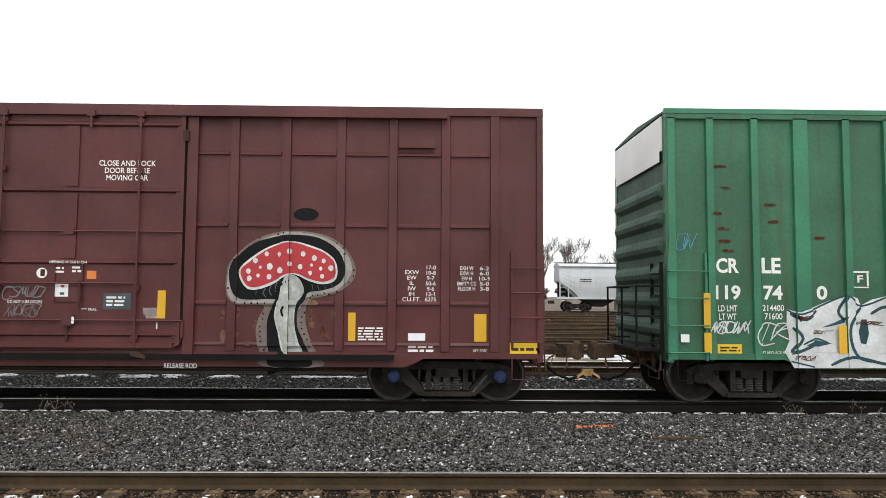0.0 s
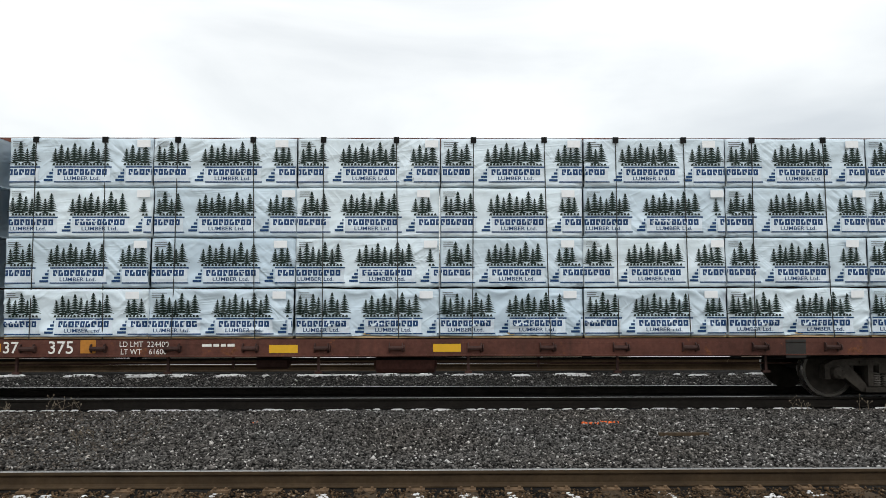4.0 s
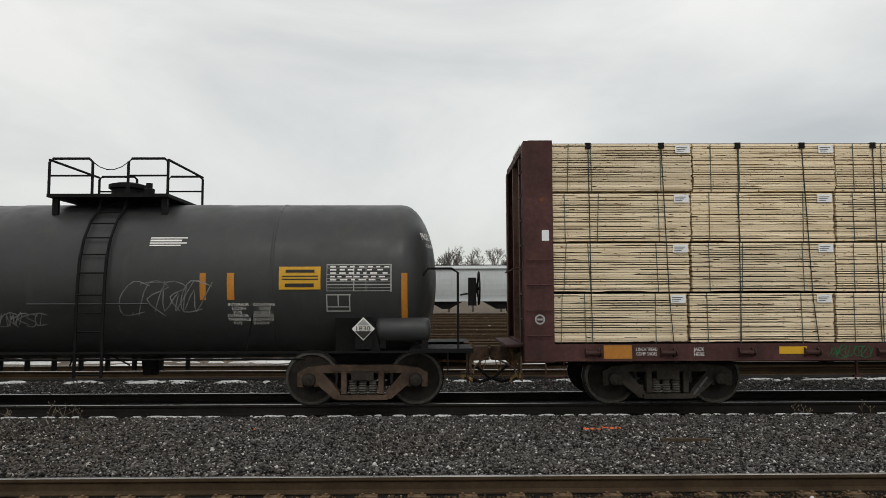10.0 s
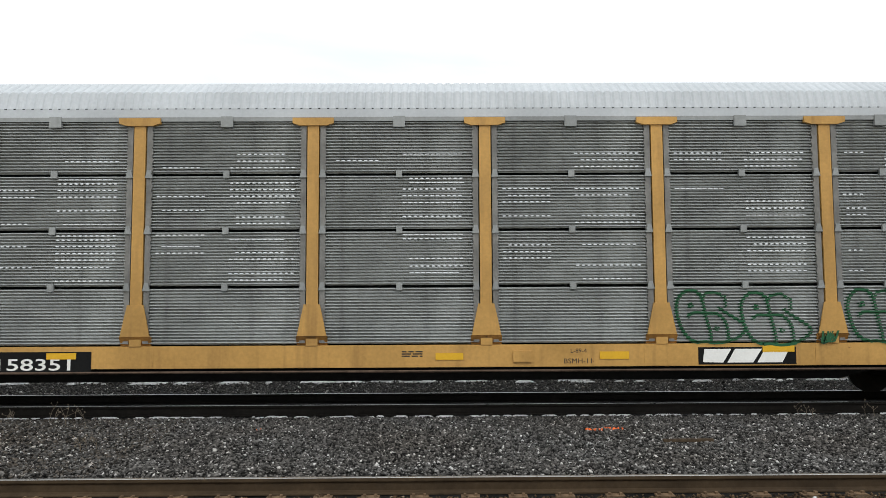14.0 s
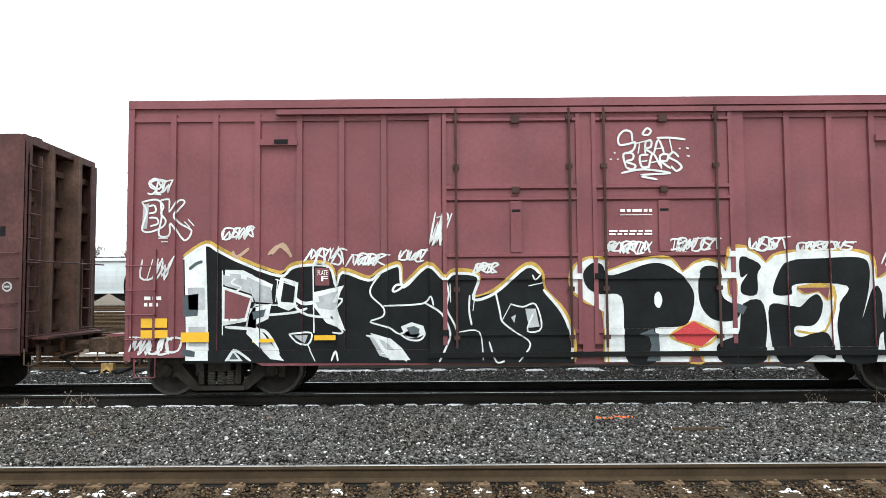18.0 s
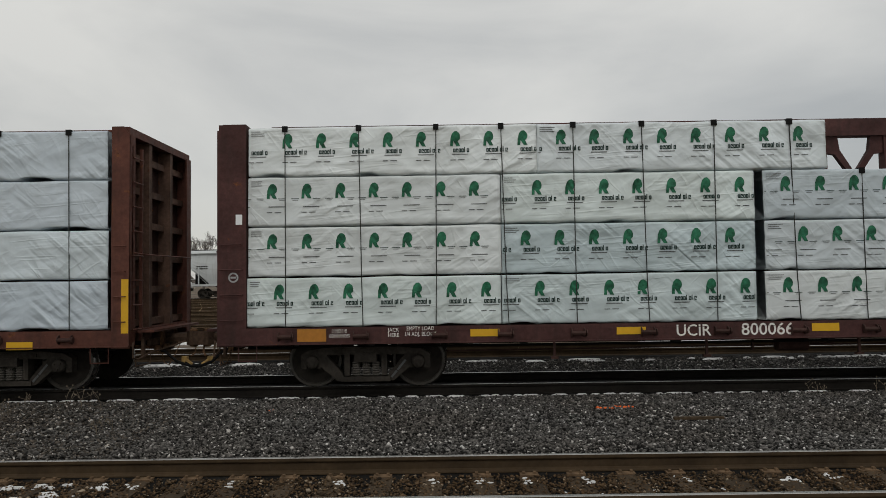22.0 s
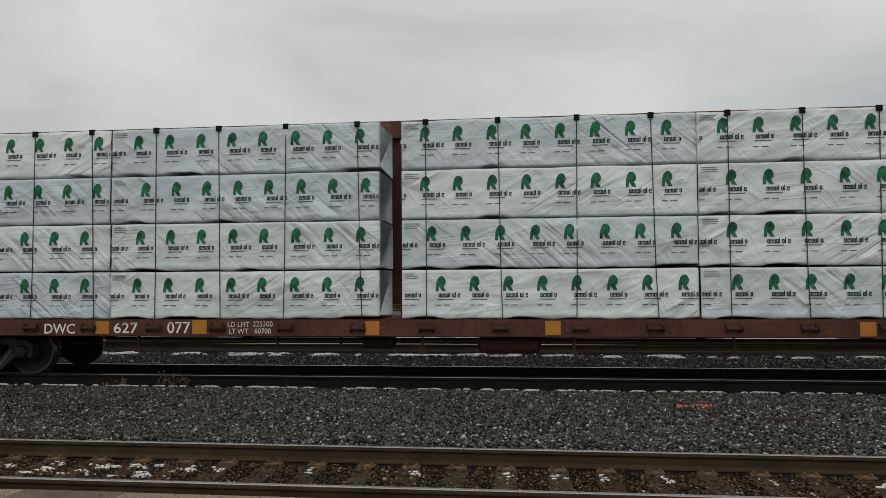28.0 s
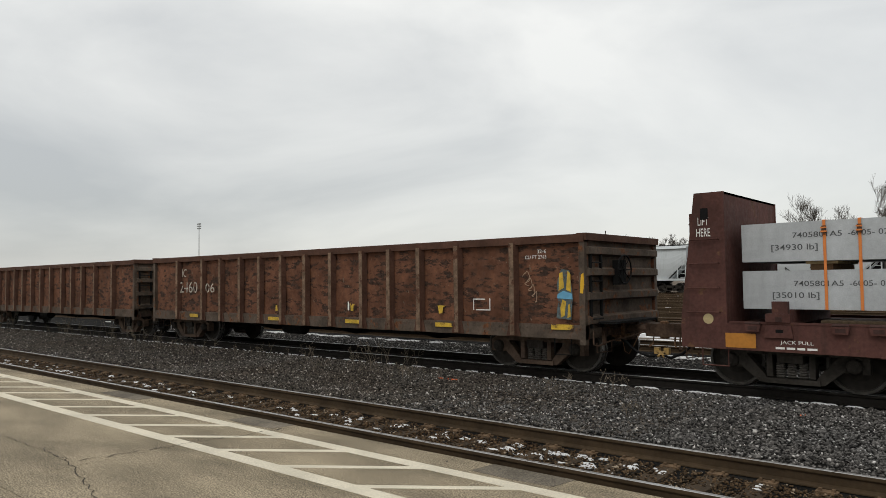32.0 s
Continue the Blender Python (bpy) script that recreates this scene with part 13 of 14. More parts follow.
stroke(auto_rack, [(7.76, 1.85), (7.8, 1.73), (7.83, 1.56), (7.87, 1.39), (7.9, 1.24), (7.91, 1.11)], 0.05, GRAF_GREEN, "rack", 2, "graffiti")
stroke(auto_rack, [(7.8, 1.79), (7.83, 1.88), (7.91, 1.92), (8.02, 1.92), (8.08, 1.88), (8.11, 1.84)], 0.045, GRAF_GREEN, "rack", 2, "graffiti")
stroke(auto_rack, [(8.16, 1.88), (8.18, 1.77), (8.17, 1.66)], 0.04, GRAF_GREEN, "rack", 2, "graffiti")
stroke(auto_rack, [(8.05, 1.68), (8.15, 1.6), (8.31, 1.5), (8.44, 1.41), (8.49, 1.33), (8.44, 1.25), (8.35, 1.18), (8.23, 1.13)], 0.05, GRAF_GREEN, "rack", 2, "graffiti")
stroke(auto_rack, [(7.67, 1.1), (7.8, 1.11), (7.95, 1.09), (8.11, 1.1), (8.24, 1.12)], 0.05, GRAF_GREEN, "rack", 2, "graffiti")
stroke(auto_rack, [(7.56, 1.73), (7.61, 1.74), (7.62, 1.68), (7.57, 1.68), (7.56, 1.73)], 0.035, GRAF_GREEN, "rack", 2, "graffiti")
stroke(auto_rack, [(7.98, 1.35), (8.03, 1.35), (8.04, 1.31), (7.99, 1.31), (7.98, 1.35)], 0.03, GRAF_GREEN, "rack", 2, "graffiti")
stroke(auto_rack, [(7.53, 1.52), (7.55, 1.49)], 0.04, GRAF_GREEN, "rack", 2, "graffiti")
stroke(auto_rack, [(8.32, 1.69), (8.36, 1.75), (8.4, 1.69), (8.45, 1.75), (8.52, 1.75), (8.51, 1.7)], 0.025, GRAF_GREEN, "rack", 2, "graffiti")
stroke(auto_rack, [(8.53, 1.68), (8.58, 1.64), (8.63, 1.69), (8.59, 1.72)], 0.022, GRAF_GREEN, "rack", 2, "graffiti")
stroke(auto_rack, [(8.48, 1.57), (8.52, 1.46), (8.59, 1.48), (8.65, 1.55), (8.61, 1.58), (8.56, 1.5)], 0.025, GRAF_GREEN, "rack", 2, "graffiti")
stroke(auto_rack, [(8.49, 1.34), (8.61, 1.28), (8.69, 1.33)], 0.025, GRAF_GREEN, "rack", 2, "graffiti")
stroke(auto_rack, [(8.52, 1.24), (8.61, 1.3), (8.68, 1.22)], 0.025, GRAF_GREEN, "rack", 2, "graffiti")
stroke(auto_rack, [(8.55, 1.39), (8.59, 1.25)], 0.025, GRAF_GREEN, "rack", 2, "graffiti")
stroke(auto_rack, [(4.95, 1.84), (4.88, 1.92), (4.78, 1.94), (4.67, 1.92), (4.57, 1.81), (4.54, 1.68), (4.55, 1.53), (4.6, 1.36), (4.69, 1.21), (4.8, 1.12), (4.89, 1.1)], 0.055, GRAF_GREEN, "rack", 2, "graffiti")
stroke(auto_rack, [(4.72, 1.52), (4.76, 1.56), (4.85, 1.58), (4.98, 1.57), (5.12, 1.57), (5.23, 1.55), (5.33, 1.44), (5.37, 1.3), (5.38, 1.12)], 0.05, GRAF_GREEN, "rack", 2, "graffiti")
stroke(auto_rack, [(4.94, 1.85), (4.98, 1.72), (5.01, 1.55), (5.05, 1.39), (5.09, 1.24), (5.09, 1.11)], 0.05, GRAF_GREEN, "rack", 2, "graffiti")
stroke(auto_rack, [(4.97, 1.78), (5.01, 1.88), (5.09, 1.91), (5.19, 1.91), (5.26, 1.88), (5.29, 1.84)], 0.045, GRAF_GREEN, "rack", 2, "graffiti")
stroke(auto_rack, [(5.33, 1.87), (5.35, 1.76), (5.35, 1.65)], 0.04, GRAF_GREEN, "rack", 2, "graffiti")
stroke(auto_rack, [(5.23, 1.67), (5.33, 1.59), (5.48, 1.5), (5.62, 1.41), (5.67, 1.33), (5.62, 1.25), (5.53, 1.17), (5.42, 1.13)], 0.05, GRAF_GREEN, "rack", 2, "graffiti")
stroke(auto_rack, [(4.86, 1.1), (4.99, 1.11), (5.14, 1.09), (5.29, 1.1), (5.43, 1.12)], 0.05, GRAF_GREEN, "rack", 2, "graffiti")
stroke(auto_rack, [(4.74, 1.72), (4.79, 1.73), (4.8, 1.68), (4.75, 1.67), (4.74, 1.72)], 0.035, GRAF_GREEN, "rack", 2, "graffiti")
stroke(auto_rack, [(5.17, 1.35), (5.21, 1.35), (5.22, 1.31), (5.17, 1.3), (5.17, 1.35)], 0.03, GRAF_GREEN, "rack", 2, "graffiti")
stroke(auto_rack, [(4.72, 1.52), (4.74, 1.49)], 0.04, GRAF_GREEN, "rack", 2, "graffiti")
stroke(auto_rack, [(6.02, 1.81), (5.95, 1.88), (5.86, 1.91), (5.74, 1.89), (5.63, 1.78), (5.6, 1.64), (5.62, 1.49), (5.67, 1.32), (5.75, 1.17), (5.86, 1.09), (5.95, 1.07)], 0.055, GRAF_GREEN, "rack", 2, "graffiti")
stroke(auto_rack, [(5.79, 1.48), (5.83, 1.52), (5.92, 1.54), (6.05, 1.53), (6.19, 1.54), (6.3, 1.51), (6.4, 1.4), (6.44, 1.26), (6.45, 1.08)], 0.05, GRAF_GREEN, "rack", 2, "graffiti")
stroke(auto_rack, [(6.01, 1.81), (6.05, 1.68), (6.08, 1.52), (6.12, 1.35), (6.15, 1.2), (6.16, 1.07)], 0.05, GRAF_GREEN, "rack", 2, "graffiti")
stroke(auto_rack, [(6.04, 1.74), (6.08, 1.84), (6.16, 1.87), (6.27, 1.88), (6.33, 1.84), (6.36, 1.8)], 0.045, GRAF_GREEN, "rack", 2, "graffiti")
stroke(auto_rack, [(6.41, 1.83), (6.42, 1.73), (6.42, 1.61)], 0.04, GRAF_GREEN, "rack", 2, "graffiti")
stroke(auto_rack, [(6.3, 1.64), (6.4, 1.55), (6.55, 1.46), (6.68, 1.37), (6.74, 1.29), (6.69, 1.21), (6.6, 1.14), (6.48, 1.09)], 0.05, GRAF_GREEN, "rack", 2, "graffiti")
stroke(auto_rack, [(5.92, 1.06), (6.06, 1.07), (6.21, 1.05), (6.36, 1.06), (6.49, 1.08)], 0.05, GRAF_GREEN, "rack", 2, "graffiti")
stroke(auto_rack, [(5.81, 1.68), (5.86, 1.7), (5.87, 1.64), (5.82, 1.64), (5.81, 1.68)], 0.035, GRAF_GREEN, "rack", 2, "graffiti")
stroke(auto_rack, [(6.23, 1.31), (6.28, 1.31), (6.29, 1.27), (6.24, 1.26), (6.23, 1.31)], 0.03, GRAF_GREEN, "rack", 2, "graffiti")
stroke(auto_rack, [(5.78, 1.48), (5.81, 1.45)], 0.04, GRAF_GREEN, "rack", 2, "graffiti")
scrawl(auto_rack, 6.86, 7.08, 1.07, 1.28, 12, 0.03, GRAF_GREEN, "rack", 2, 515)
scrawl(auto_rack, -12.66, -12.02, 1.48, 1.72, 10, 0.012, GRAF_TAN, "rack", 2, 516)
# bulkhead flat car
lettering(bulk_flat, 'HPJX 52227', -4.4, -3.08, 0.66, 0.92, -1.455, LETTER, 0.0)
lettering(bulk_flat, 'LD LMT\nLT WT', -2.36, -1.94, 0.7, 0.95, -1.455, LETTER, 0)
lettering(bulk_flat, '227200\n58800', -1.93, -1.47, 0.68, 0.94, -1.455, LETTER, 0)
lettering(bulk_flat, 'C', -2.64, -2.54, 0.71, 0.82, -1.455, LETTER, 0.012)
panel(bulk_flat, "plate_frame", -2.73, -2.46, -1.455, -1.451, 0.9, 0.92, LETTER, "")
panel(bulk_flat, "plate_frame", -2.73, -2.47, -1.455, -1.451, 0.68, 0.7, LETTER, "")
panel(bulk_flat, "plate_frame", -2.73, -2.71, -1.455, -1.451, 0.69, 0.9, LETTER, "")
panel(bulk_flat, "plate_frame", -2.49, -2.47, -1.455, -1.451, 0.7, 0.91, LETTER, "")
reflector(bulk_flat, -4.99, -4.51, 0.73, 0.88, -1.455, OLD_REFLECT)
reflector(bulk_flat, -1.45, -0.95, 0.74, 0.88, -1.455, OLD_REFLECT)
reflector(bulk_flat, -7.97, -7.5, 0.69, 0.92, -1.455, OLD_REFLECT)
reflector(bulk_flat, 7.54, 8.0, 0.66, 0.88, -1.455, OLD_REFLECT)
reflector(bulk_flat, 4.57, 5.02, 0.71, 0.86, -1.455, OLD_REFLECT)
reflector(bulk_flat, 1.1, 1.56, 0.75, 0.88, -1.455, OLD_REFLECT)
lettering(bulk_flat, 'EMPTY LOAD\n0 ADJ. BLOCK', 6.11, 6.61, 0.69, 0.86, -1.455, LETTER, 0)
lettering(bulk_flat, 'LIFT\nHERE', 8.14, 8.34, 2.55, 2.70, -1.455, LETTER, 0)
lettering(bulk_flat, 'LIFT\nHERE', -8.4, -8.17, 2.5, 2.82, -1.455, LETTER, 0)
lettering(bulk_flat, 'JACK PULL', -7.14, -6.67, 0.76, 0.83, -1.455, LETTER, 0)
bars(bulk_flat, -7.21, -6.58, 0.68, 0.74, -1.455, 1, LETTER, seed=536)
bars(bulk_flat, 3.03, 3.83, 0.72, 0.84, -1.455, 2, LETTER, seed=537)
panel(bulk_flat, "data_frame", 3.99, 4.43, -1.452, -1.448, 0.62, 0.94, DARK_LETTER, "")
for x0, x1, z0, z1 in ((3.99, 4.43, 0.925, 0.94), (3.99, 4.43, 0.62, 0.635), (3.99, 4.005, 0.635, 0.925), (4.415, 4.43, 0.635, 0.925), (4.0, 4.42, 0.70, 0.712), (4.27, 4.282, 0.712, 0.925)):
    panel(bulk_flat, "frame_line", x0, x1, -1.458, -1.453, z0, z1, TAG_CREAM, "")
part("disc", Shape().lathe([(-1.456, 0.085), (-1.451, 0.085)], "y", 18, (8.24, 0, 1.12)), TAG_CREAM, bulk_flat, "round grey maintenance mark")
part("disc", Shape().lathe([(-1.456, 0.085), (-1.451, 0.085)], "y", 18, (-8.24, 0, 1.14)), TAG_CREAM, bulk_flat, "round grey maintenance mark")
# gondola
lettering(gondola_a, 'IC', -6.23, -5.96, 2.03, 2.28, -1.56, FADED_LETTER, 0)
lettering(gondola_a, '2460', -6.37, -5.34, 1.54, 1.88, -1.56, FADED_LETTER, 0)
lettering(gondola_a, '06', -4.88, -4.39, 1.55, 1.83, -1.56, FADED_LETTER, 0)
reflector(gondola_a, -5.70, -5.22, 0.80, 0.90, -1.6, WORN_REFLECT)
reflector(gondola_a, -1.67, -1.17, 0.81, 0.90, -1.6, WORN_REFLECT)
reflector(gondola_a, 1.46, 1.96, 0.82, 0.91, -1.6, WORN_REFLECT)
reflector(gondola_a, 4.37, 4.85, 0.83, 0.92, -1.6, WORN_REFLECT)
reflector(gondola_a, 7.30, 7.78, 0.87, 0.97, -1.6, WORN_REFLECT)
plate(gondola_a, [(-1.38, 1.06), (-1.28, 1.07), (-1.30, 1.22), (-1.36, 1.20)], -1.575, WORN_REFLECT, "yellow_daub")
plate(gondola_a, [(1.63, 1.12), (1.72, 1.11), (1.73, 1.24), (1.79, 1.27), (1.70, 1.29), (1.66, 1.24), (1.62, 1.30)], -1.575, WORN_REFLECT, "yellow_daub")
plate(gondola_a, [(1.52, 1.14), (1.57, 1.12), (1.58, 1.30), (1.53, 1.36)], -1.575, LETTER, "white_daub")
plate(gondola_a, [(4.46, 1.11), (4.55, 1.12), (4.58, 1.26), (4.66, 1.28), (4.50, 1.29), (4.42, 1.28)], -1.575, WORN_REFLECT, "yellow_daub")
plate(gondola_a, [(7.40, 1.08), (7.72, 1.06), (7.76, 1.50), (7.70, 1.98), (7.52, 2.02), (7.42, 1.74), (7.44, 1.40)], -1.572, GRAF_WASH, "blue_grey_daub")
plate(gondola_a, [(7.46, 1.60), (7.58, 1.66), (7.55, 1.96), (7.48, 1.93)], -1.577, WORN_REFLECT, "yellow_daub")
plate(gondola_a, [(7.62, 1.62), (7.72, 1.58), (7.72, 1.92), (7.66, 1.98)], -1.577, WORN_REFLECT, "yellow_daub")
plate(gondola_a, [(7.50, 1.10), (7.58, 1.13), (7.62, 1.40), (7.54, 1.44), (7.49, 1.28)], -1.577, WORN_REFLECT, "yellow_daub")
plate(gondola_a, [(7.64, 1.09), (7.71, 1.12), (7.70, 1.36), (7.66, 1.34)], -1.577, WORN_REFLECT, "yellow_daub")
plate(gondola_a, [(7.42, 1.46), (7.76, 1.44), (7.74, 1.55), (7.56, 1.60), (7.44, 1.54)], -1.579, GRAF_BLUE, "blue_daub")
plate(gondola_a, [(7.92, 1.56), (7.98, 1.55), (8.01, 1.72), (8.00, 1.94), (7.95, 1.90), (7.93, 1.74)], -1.585, REFLECT, "yellow_daub")
for k in range(4):
    stroke(gondola_a, [(6.62 + 0.09 * k, 1.88 - 0.12 * k), (6.74 + 0.07 * k, 1.98 - 0.13 * k), (6.80 + 0.05 * k, 1.82 - 0.13 * k), (6.68 + 0.08 * k, 1.74 - 0.12 * k), (6.78 + 0.06 * k, 1.70 - 0.10 * k)], 0.014, GRAF_TAN, "gondola", 1, "scrawl")
lettering(gondola_a, '32-6', 6.98, 7.19, 2.33, 2.40, -1.56, LETTER, 0)
lettering(gondola_a, 'CU FT 2743', 6.7, 7.19, 2.22, 2.29, -1.56, LETTER, 0)
bars(gondola_a, 6.45, 6.9, 0.88, 0.93, -1.56, 1, LETTER, seed=559)
panel(gondola_a, "data_frame", 5.39, 5.70, -1.56, -1.556, 1.42, 1.44, LETTER, "")
panel(gondola_a, "data_frame", 5.46, 5.83, -1.56, -1.556, 1.2, 1.22, LETTER, "")
panel(gondola_a, "data_frame", 5.39, 5.41, -1.56, -1.556, 1.2, 1.44, LETTER, "")
panel(gondola_a, "data_frame", 5.81, 5.83, -1.56, -1.556, 1.21, 1.45, LETTER, "")
# centre-beam flat cars
lettering(FLATS["tree_wrap"], 'WC', -7.24, -6.87, 0.83, 1.03, -1.424, LETTER, 0.01)
lettering(FLATS["tree_wrap"], '37', -5.87, -5.62, 0.84, 1.03, -1.424, LETTER, 0.01)
lettering(FLATS["tree_wrap"], '375', -5.13, -4.73, 0.83, 1.04, -1.424, LETTER, 0.01)
lettering(FLATS["tree_wrap"], 'LD LMT\nLT WT', -3.97, -3.59, 0.82, 1.03, -1.424, LETTER, 0)
lettering(FLATS["tree_wrap"], '224400\n61600', -3.52, -3.17, 0.82, 1.03, -1.424, LETTER, 0)
lettering(FLATS["tree_wrap"], 'JACK\nHERE', -8.71, -8.5, 0.86, 1.01, -1.424, LETTER, 0)
lettering(FLATS["tree_wrap"], 'EMPTY LOAD\n3/8 ADJ. BLOCK', -8.38, -7.8, 0.87, 1.02, -1.424, LETTER, 0)
bars(FLATS["tree_wrap"], -2.62, -2.08, 0.92, 1.01, -1.424, 1, LETTER, seed=572)
reflector(FLATS["tree_wrap"], -9.66, -9.19, 0.81, 1.04, -1.424)
reflector(FLATS["tree_wrap"], -6.37, -5.91, 0.87, 1.0, -1.424)
reflector(FLATS["tree_wrap"], -1.52, -1.05, 0.84, 0.97, -1.424)
reflector(FLATS["tree_wrap"], 1.18, 1.64, 0.85, 0.98, -1.424)
reflector(FLATS["tree_wrap"], -11.2, -11.02, 1.56, 2.03, -1.424)
reflector(FLATS["tree_wrap"], -4.61, -4.36, 0.84, 1.06, -1.424, OLD_REFLECT)
reflector(FLATS["tree_wrap"], 9.13, 9.62, 0.86, 0.99, -1.424)
reflector(FLATS["tree_wrap"], 10.62, 11.09, 0.88, 1.0, -1.424)
reflector(FLATS["tree_wrap"], 11.08, 11.22, 1.34, 2.19, -1.424)
bars(FLATS["tree_wrap"], -11.1, -10.63, 0.84, 1.0, -1.424, 2, LETTER, seed=582)
panel(FLATS["tree_wrap"], "data_frame", 7.04, 7.38, -1.424, -1.42, 0.74, 1.04, DARK_LETTER, "")
reflector(FLATS["tree_wrap"], -11.1, -10.63, 0.85, 1.0, -1.422)
panel(FLATS["bare"], "number_band", -3.55, -1.68, -1.4215, -1.417, 0.75, 1.09, BLACK, "black number band")
lettering(FLATS["bare"], 'CN', -3.44, -3.16, 0.83, 1.03, -1.424, LETTER, 0.01)
lettering(FLATS["bare"], '626963', -2.81, -1.97, 0.81, 1.04, -1.424, LETTER, 0.01)
lettering(FLATS["bare"], 'LD LMT\nLT WT', -0.39, -0.02, 0.83, 1.04, -1.424, LETTER, 0)
lettering(FLATS["bare"], '223800\n62200', 0.03, 0.42, 0.83, 1.04, -1.424, LETTER, 0)
bars(FLATS["bare"], 2.01, 2.78, 0.86, 0.97, -1.424, 1, LETTER, seed=590)
lettering(FLATS["bare"], 'IH 11-5\nIL 73-0', 4.78, 5.2, 0.79, 1.0, -1.424, LETTER, 0)
lettering(FLATS["bare"], 'L 76-4', 4.44, 4.75, 0.8, 0.91, -1.424, LETTER, 0)
lettering(FLATS["bare"], 'JACK\nHERE', 8.52, 8.71, 0.86, 1.01, -1.424, LETTER, 0)
lettering(FLATS["bare"], '2 INCH TREAD\nCOMP. SHOES', 9.23, 9.59, 0.88, 1.0, -1.424, LETTER, 0)
lettering(FLATS["bare"], 'JACK\nHERE', -8.64, -8.46, 0.86, 1.0, -1.424, LETTER, 0)
lettering(FLATS["bare"], '2 INCH TREAD\nCOMP. SHOES', -9.6, -9.24, 0.87, 1.0, -1.424, LETTER, 0)
lettering(FLATS["bare"], 'C', -4.86, -4.77, 0.85, 0.97, -1.424, LETTER, 0.012)
reflector(FLATS["bare"], -4.02, -3.53, 0.87, 1.0, -1.424)
reflector(FLATS["bare"], -1.38, -0.94, 0.89, 1.02, -1.424)
reflector(FLATS["bare"], 1.07, 1.53, 0.89, 1.02, -1.424)
reflector(FLATS["bare"], 3.52, 3.97, 0.85, 0.98, -1.424)
reflector(FLATS["bare"], 6.75, 7.2, 0.83, 0.96, -1.424)
reflector(FLATS["bare"], 9.66, 10.12, 0.83, 1.04, -1.424, OLD_REFLECT)
reflector(FLATS["bare"], -10.13, -9.66, 0.82, 1.04, -1.424, OLD_REFLECT)
reflector(FLATS["bare"], -7.21, -6.75, 0.89, 1.01, -1.424)
scrawl_flat(FLATS["bare"], (-6.37, -5.71, 0.81, 1.02), GRAF_GREEN)
lettering(FLATS["leaf_gap"], 'UCIR', -3.84, -3.27, 0.84, 1.03, -1.424, LETTER, 0.01)
lettering(FLATS["leaf_gap"], '800066', -2.77, -1.91, 0.84, 1.04, -1.424, LETTER, 0.01)
lettering(FLATS["leaf_gap"], 'LD LMT\nLT WT', -0.36, -0.02, 0.84, 1.04, -1.424, LETTER, 0)
lettering(FLATS["leaf_gap"], '223500\n62500', 0.03, 0.43, 0.84, 1.04, -1.424, LETTER, 0)
lettering(FLATS["leaf_gap"], 'IH 11-5\nIL 73-0', 4.83, 5.24, 0.82, 1.02, -1.424, LETTER, 0)
lettering(FLATS["leaf_gap"], 'L 76-4', 5.64, 5.93, 0.88, 0.98, -1.424, LETTER, 0)
lettering(FLATS["leaf_gap"], 'JACK\nHERE', 8.5, 8.71, 0.86, 1.0, -1.424, LETTER, 0)
lettering(FLATS["leaf_gap"], 'EMPTY LOAD\n1/4 ADJ. BLOCK', -8.33, -7.81, 0.88, 1.06, -1.424, LETTER, 0)
lettering(FLATS["leaf_gap"], 'JACK\nHERE', -8.62, -8.43, 0.89, 1.04, -1.424, LETTER, 0)
lettering(FLATS["leaf_gap"], '2 INCH HI\nCOMP. SHOES', -9.59, -9.25, 0.89, 1.03, -1.424, LETTER, 0)
reflector(FLATS["leaf_gap"], -7.25, -6.77, 0.88, 1.0, -1.424)
reflector(FLATS["leaf_gap"], -4.83, -4.35, 0.88, 1.0, -1.424)
reflector(FLATS["leaf_gap"], -1.61, -1.16, 0.89, 1.02, -1.424)
reflector(FLATS["leaf_gap"], 1.18, 1.64, 0.87, 1.0, -1.424)
reflector(FLATS["leaf_gap"], 4.4, 4.8, 0.83, 0.96, -1.424)
reflector(FLATS["leaf_gap"], 9.67, 10.14, 0.8, 1.02, -1.424, OLD_REFLECT)
reflector(FLATS["leaf_gap"], 6.76, 7.23, 0.85, 0.98, -1.424)
reflector(FLATS["leaf_gap"], -10.12, -9.64, 0.83, 1.04, -1.424, OLD_REFLECT)
lettering(FLATS["plain_wrap"], 'GTW', -8.68, -8.11, 0.78, 0.98, -1.424, LETTER, 0.0)
lettering(FLATS["plain_wrap"], '623', -7.28, -6.81, 0.79, 0.97, -1.424, LETTER, 0.0)
lettering(FLATS["plain_wrap"], '427', -6.4, -5.94, 0.78, 0.96, -1.424, LETTER, 0.0)
lettering(FLATS["plain_wrap"], 'LD LMT\nLT WT', -5.16, -4.87, 0.79, 0.98, -1.424, LETTER, 0)
lettering(FLATS["plain_wrap"], '222200\n63600', -4.84, -4.46, 0.79, 0.98, -1.424, LETTER, 0)
lettering(FLATS["plain_wrap"], 'ELS SHOP', -1.55, -0.95, 0.8, 0.9, -1.424, LETTER, 0)
lettering(FLATS["plain_wrap"], 'IH 11-5\nIL 73-0', 3.56, 3.99, 0.78, 0.98, -1.424, LETTER, 0)
lettering(FLATS["plain_wrap"], 'L 75-0', 4.46, 4.9, 0.77, 0.88, -1.424, LETTER, 0)
lettering(FLATS["plain_wrap"], 'JACK\nHERE', 8.66, 8.82, 0.77, 0.93, -1.424, LETTER, 0)
reflector(FLATS["plain_wrap"], -7.69, -7.34, 0.83, 0.96, -1.424)
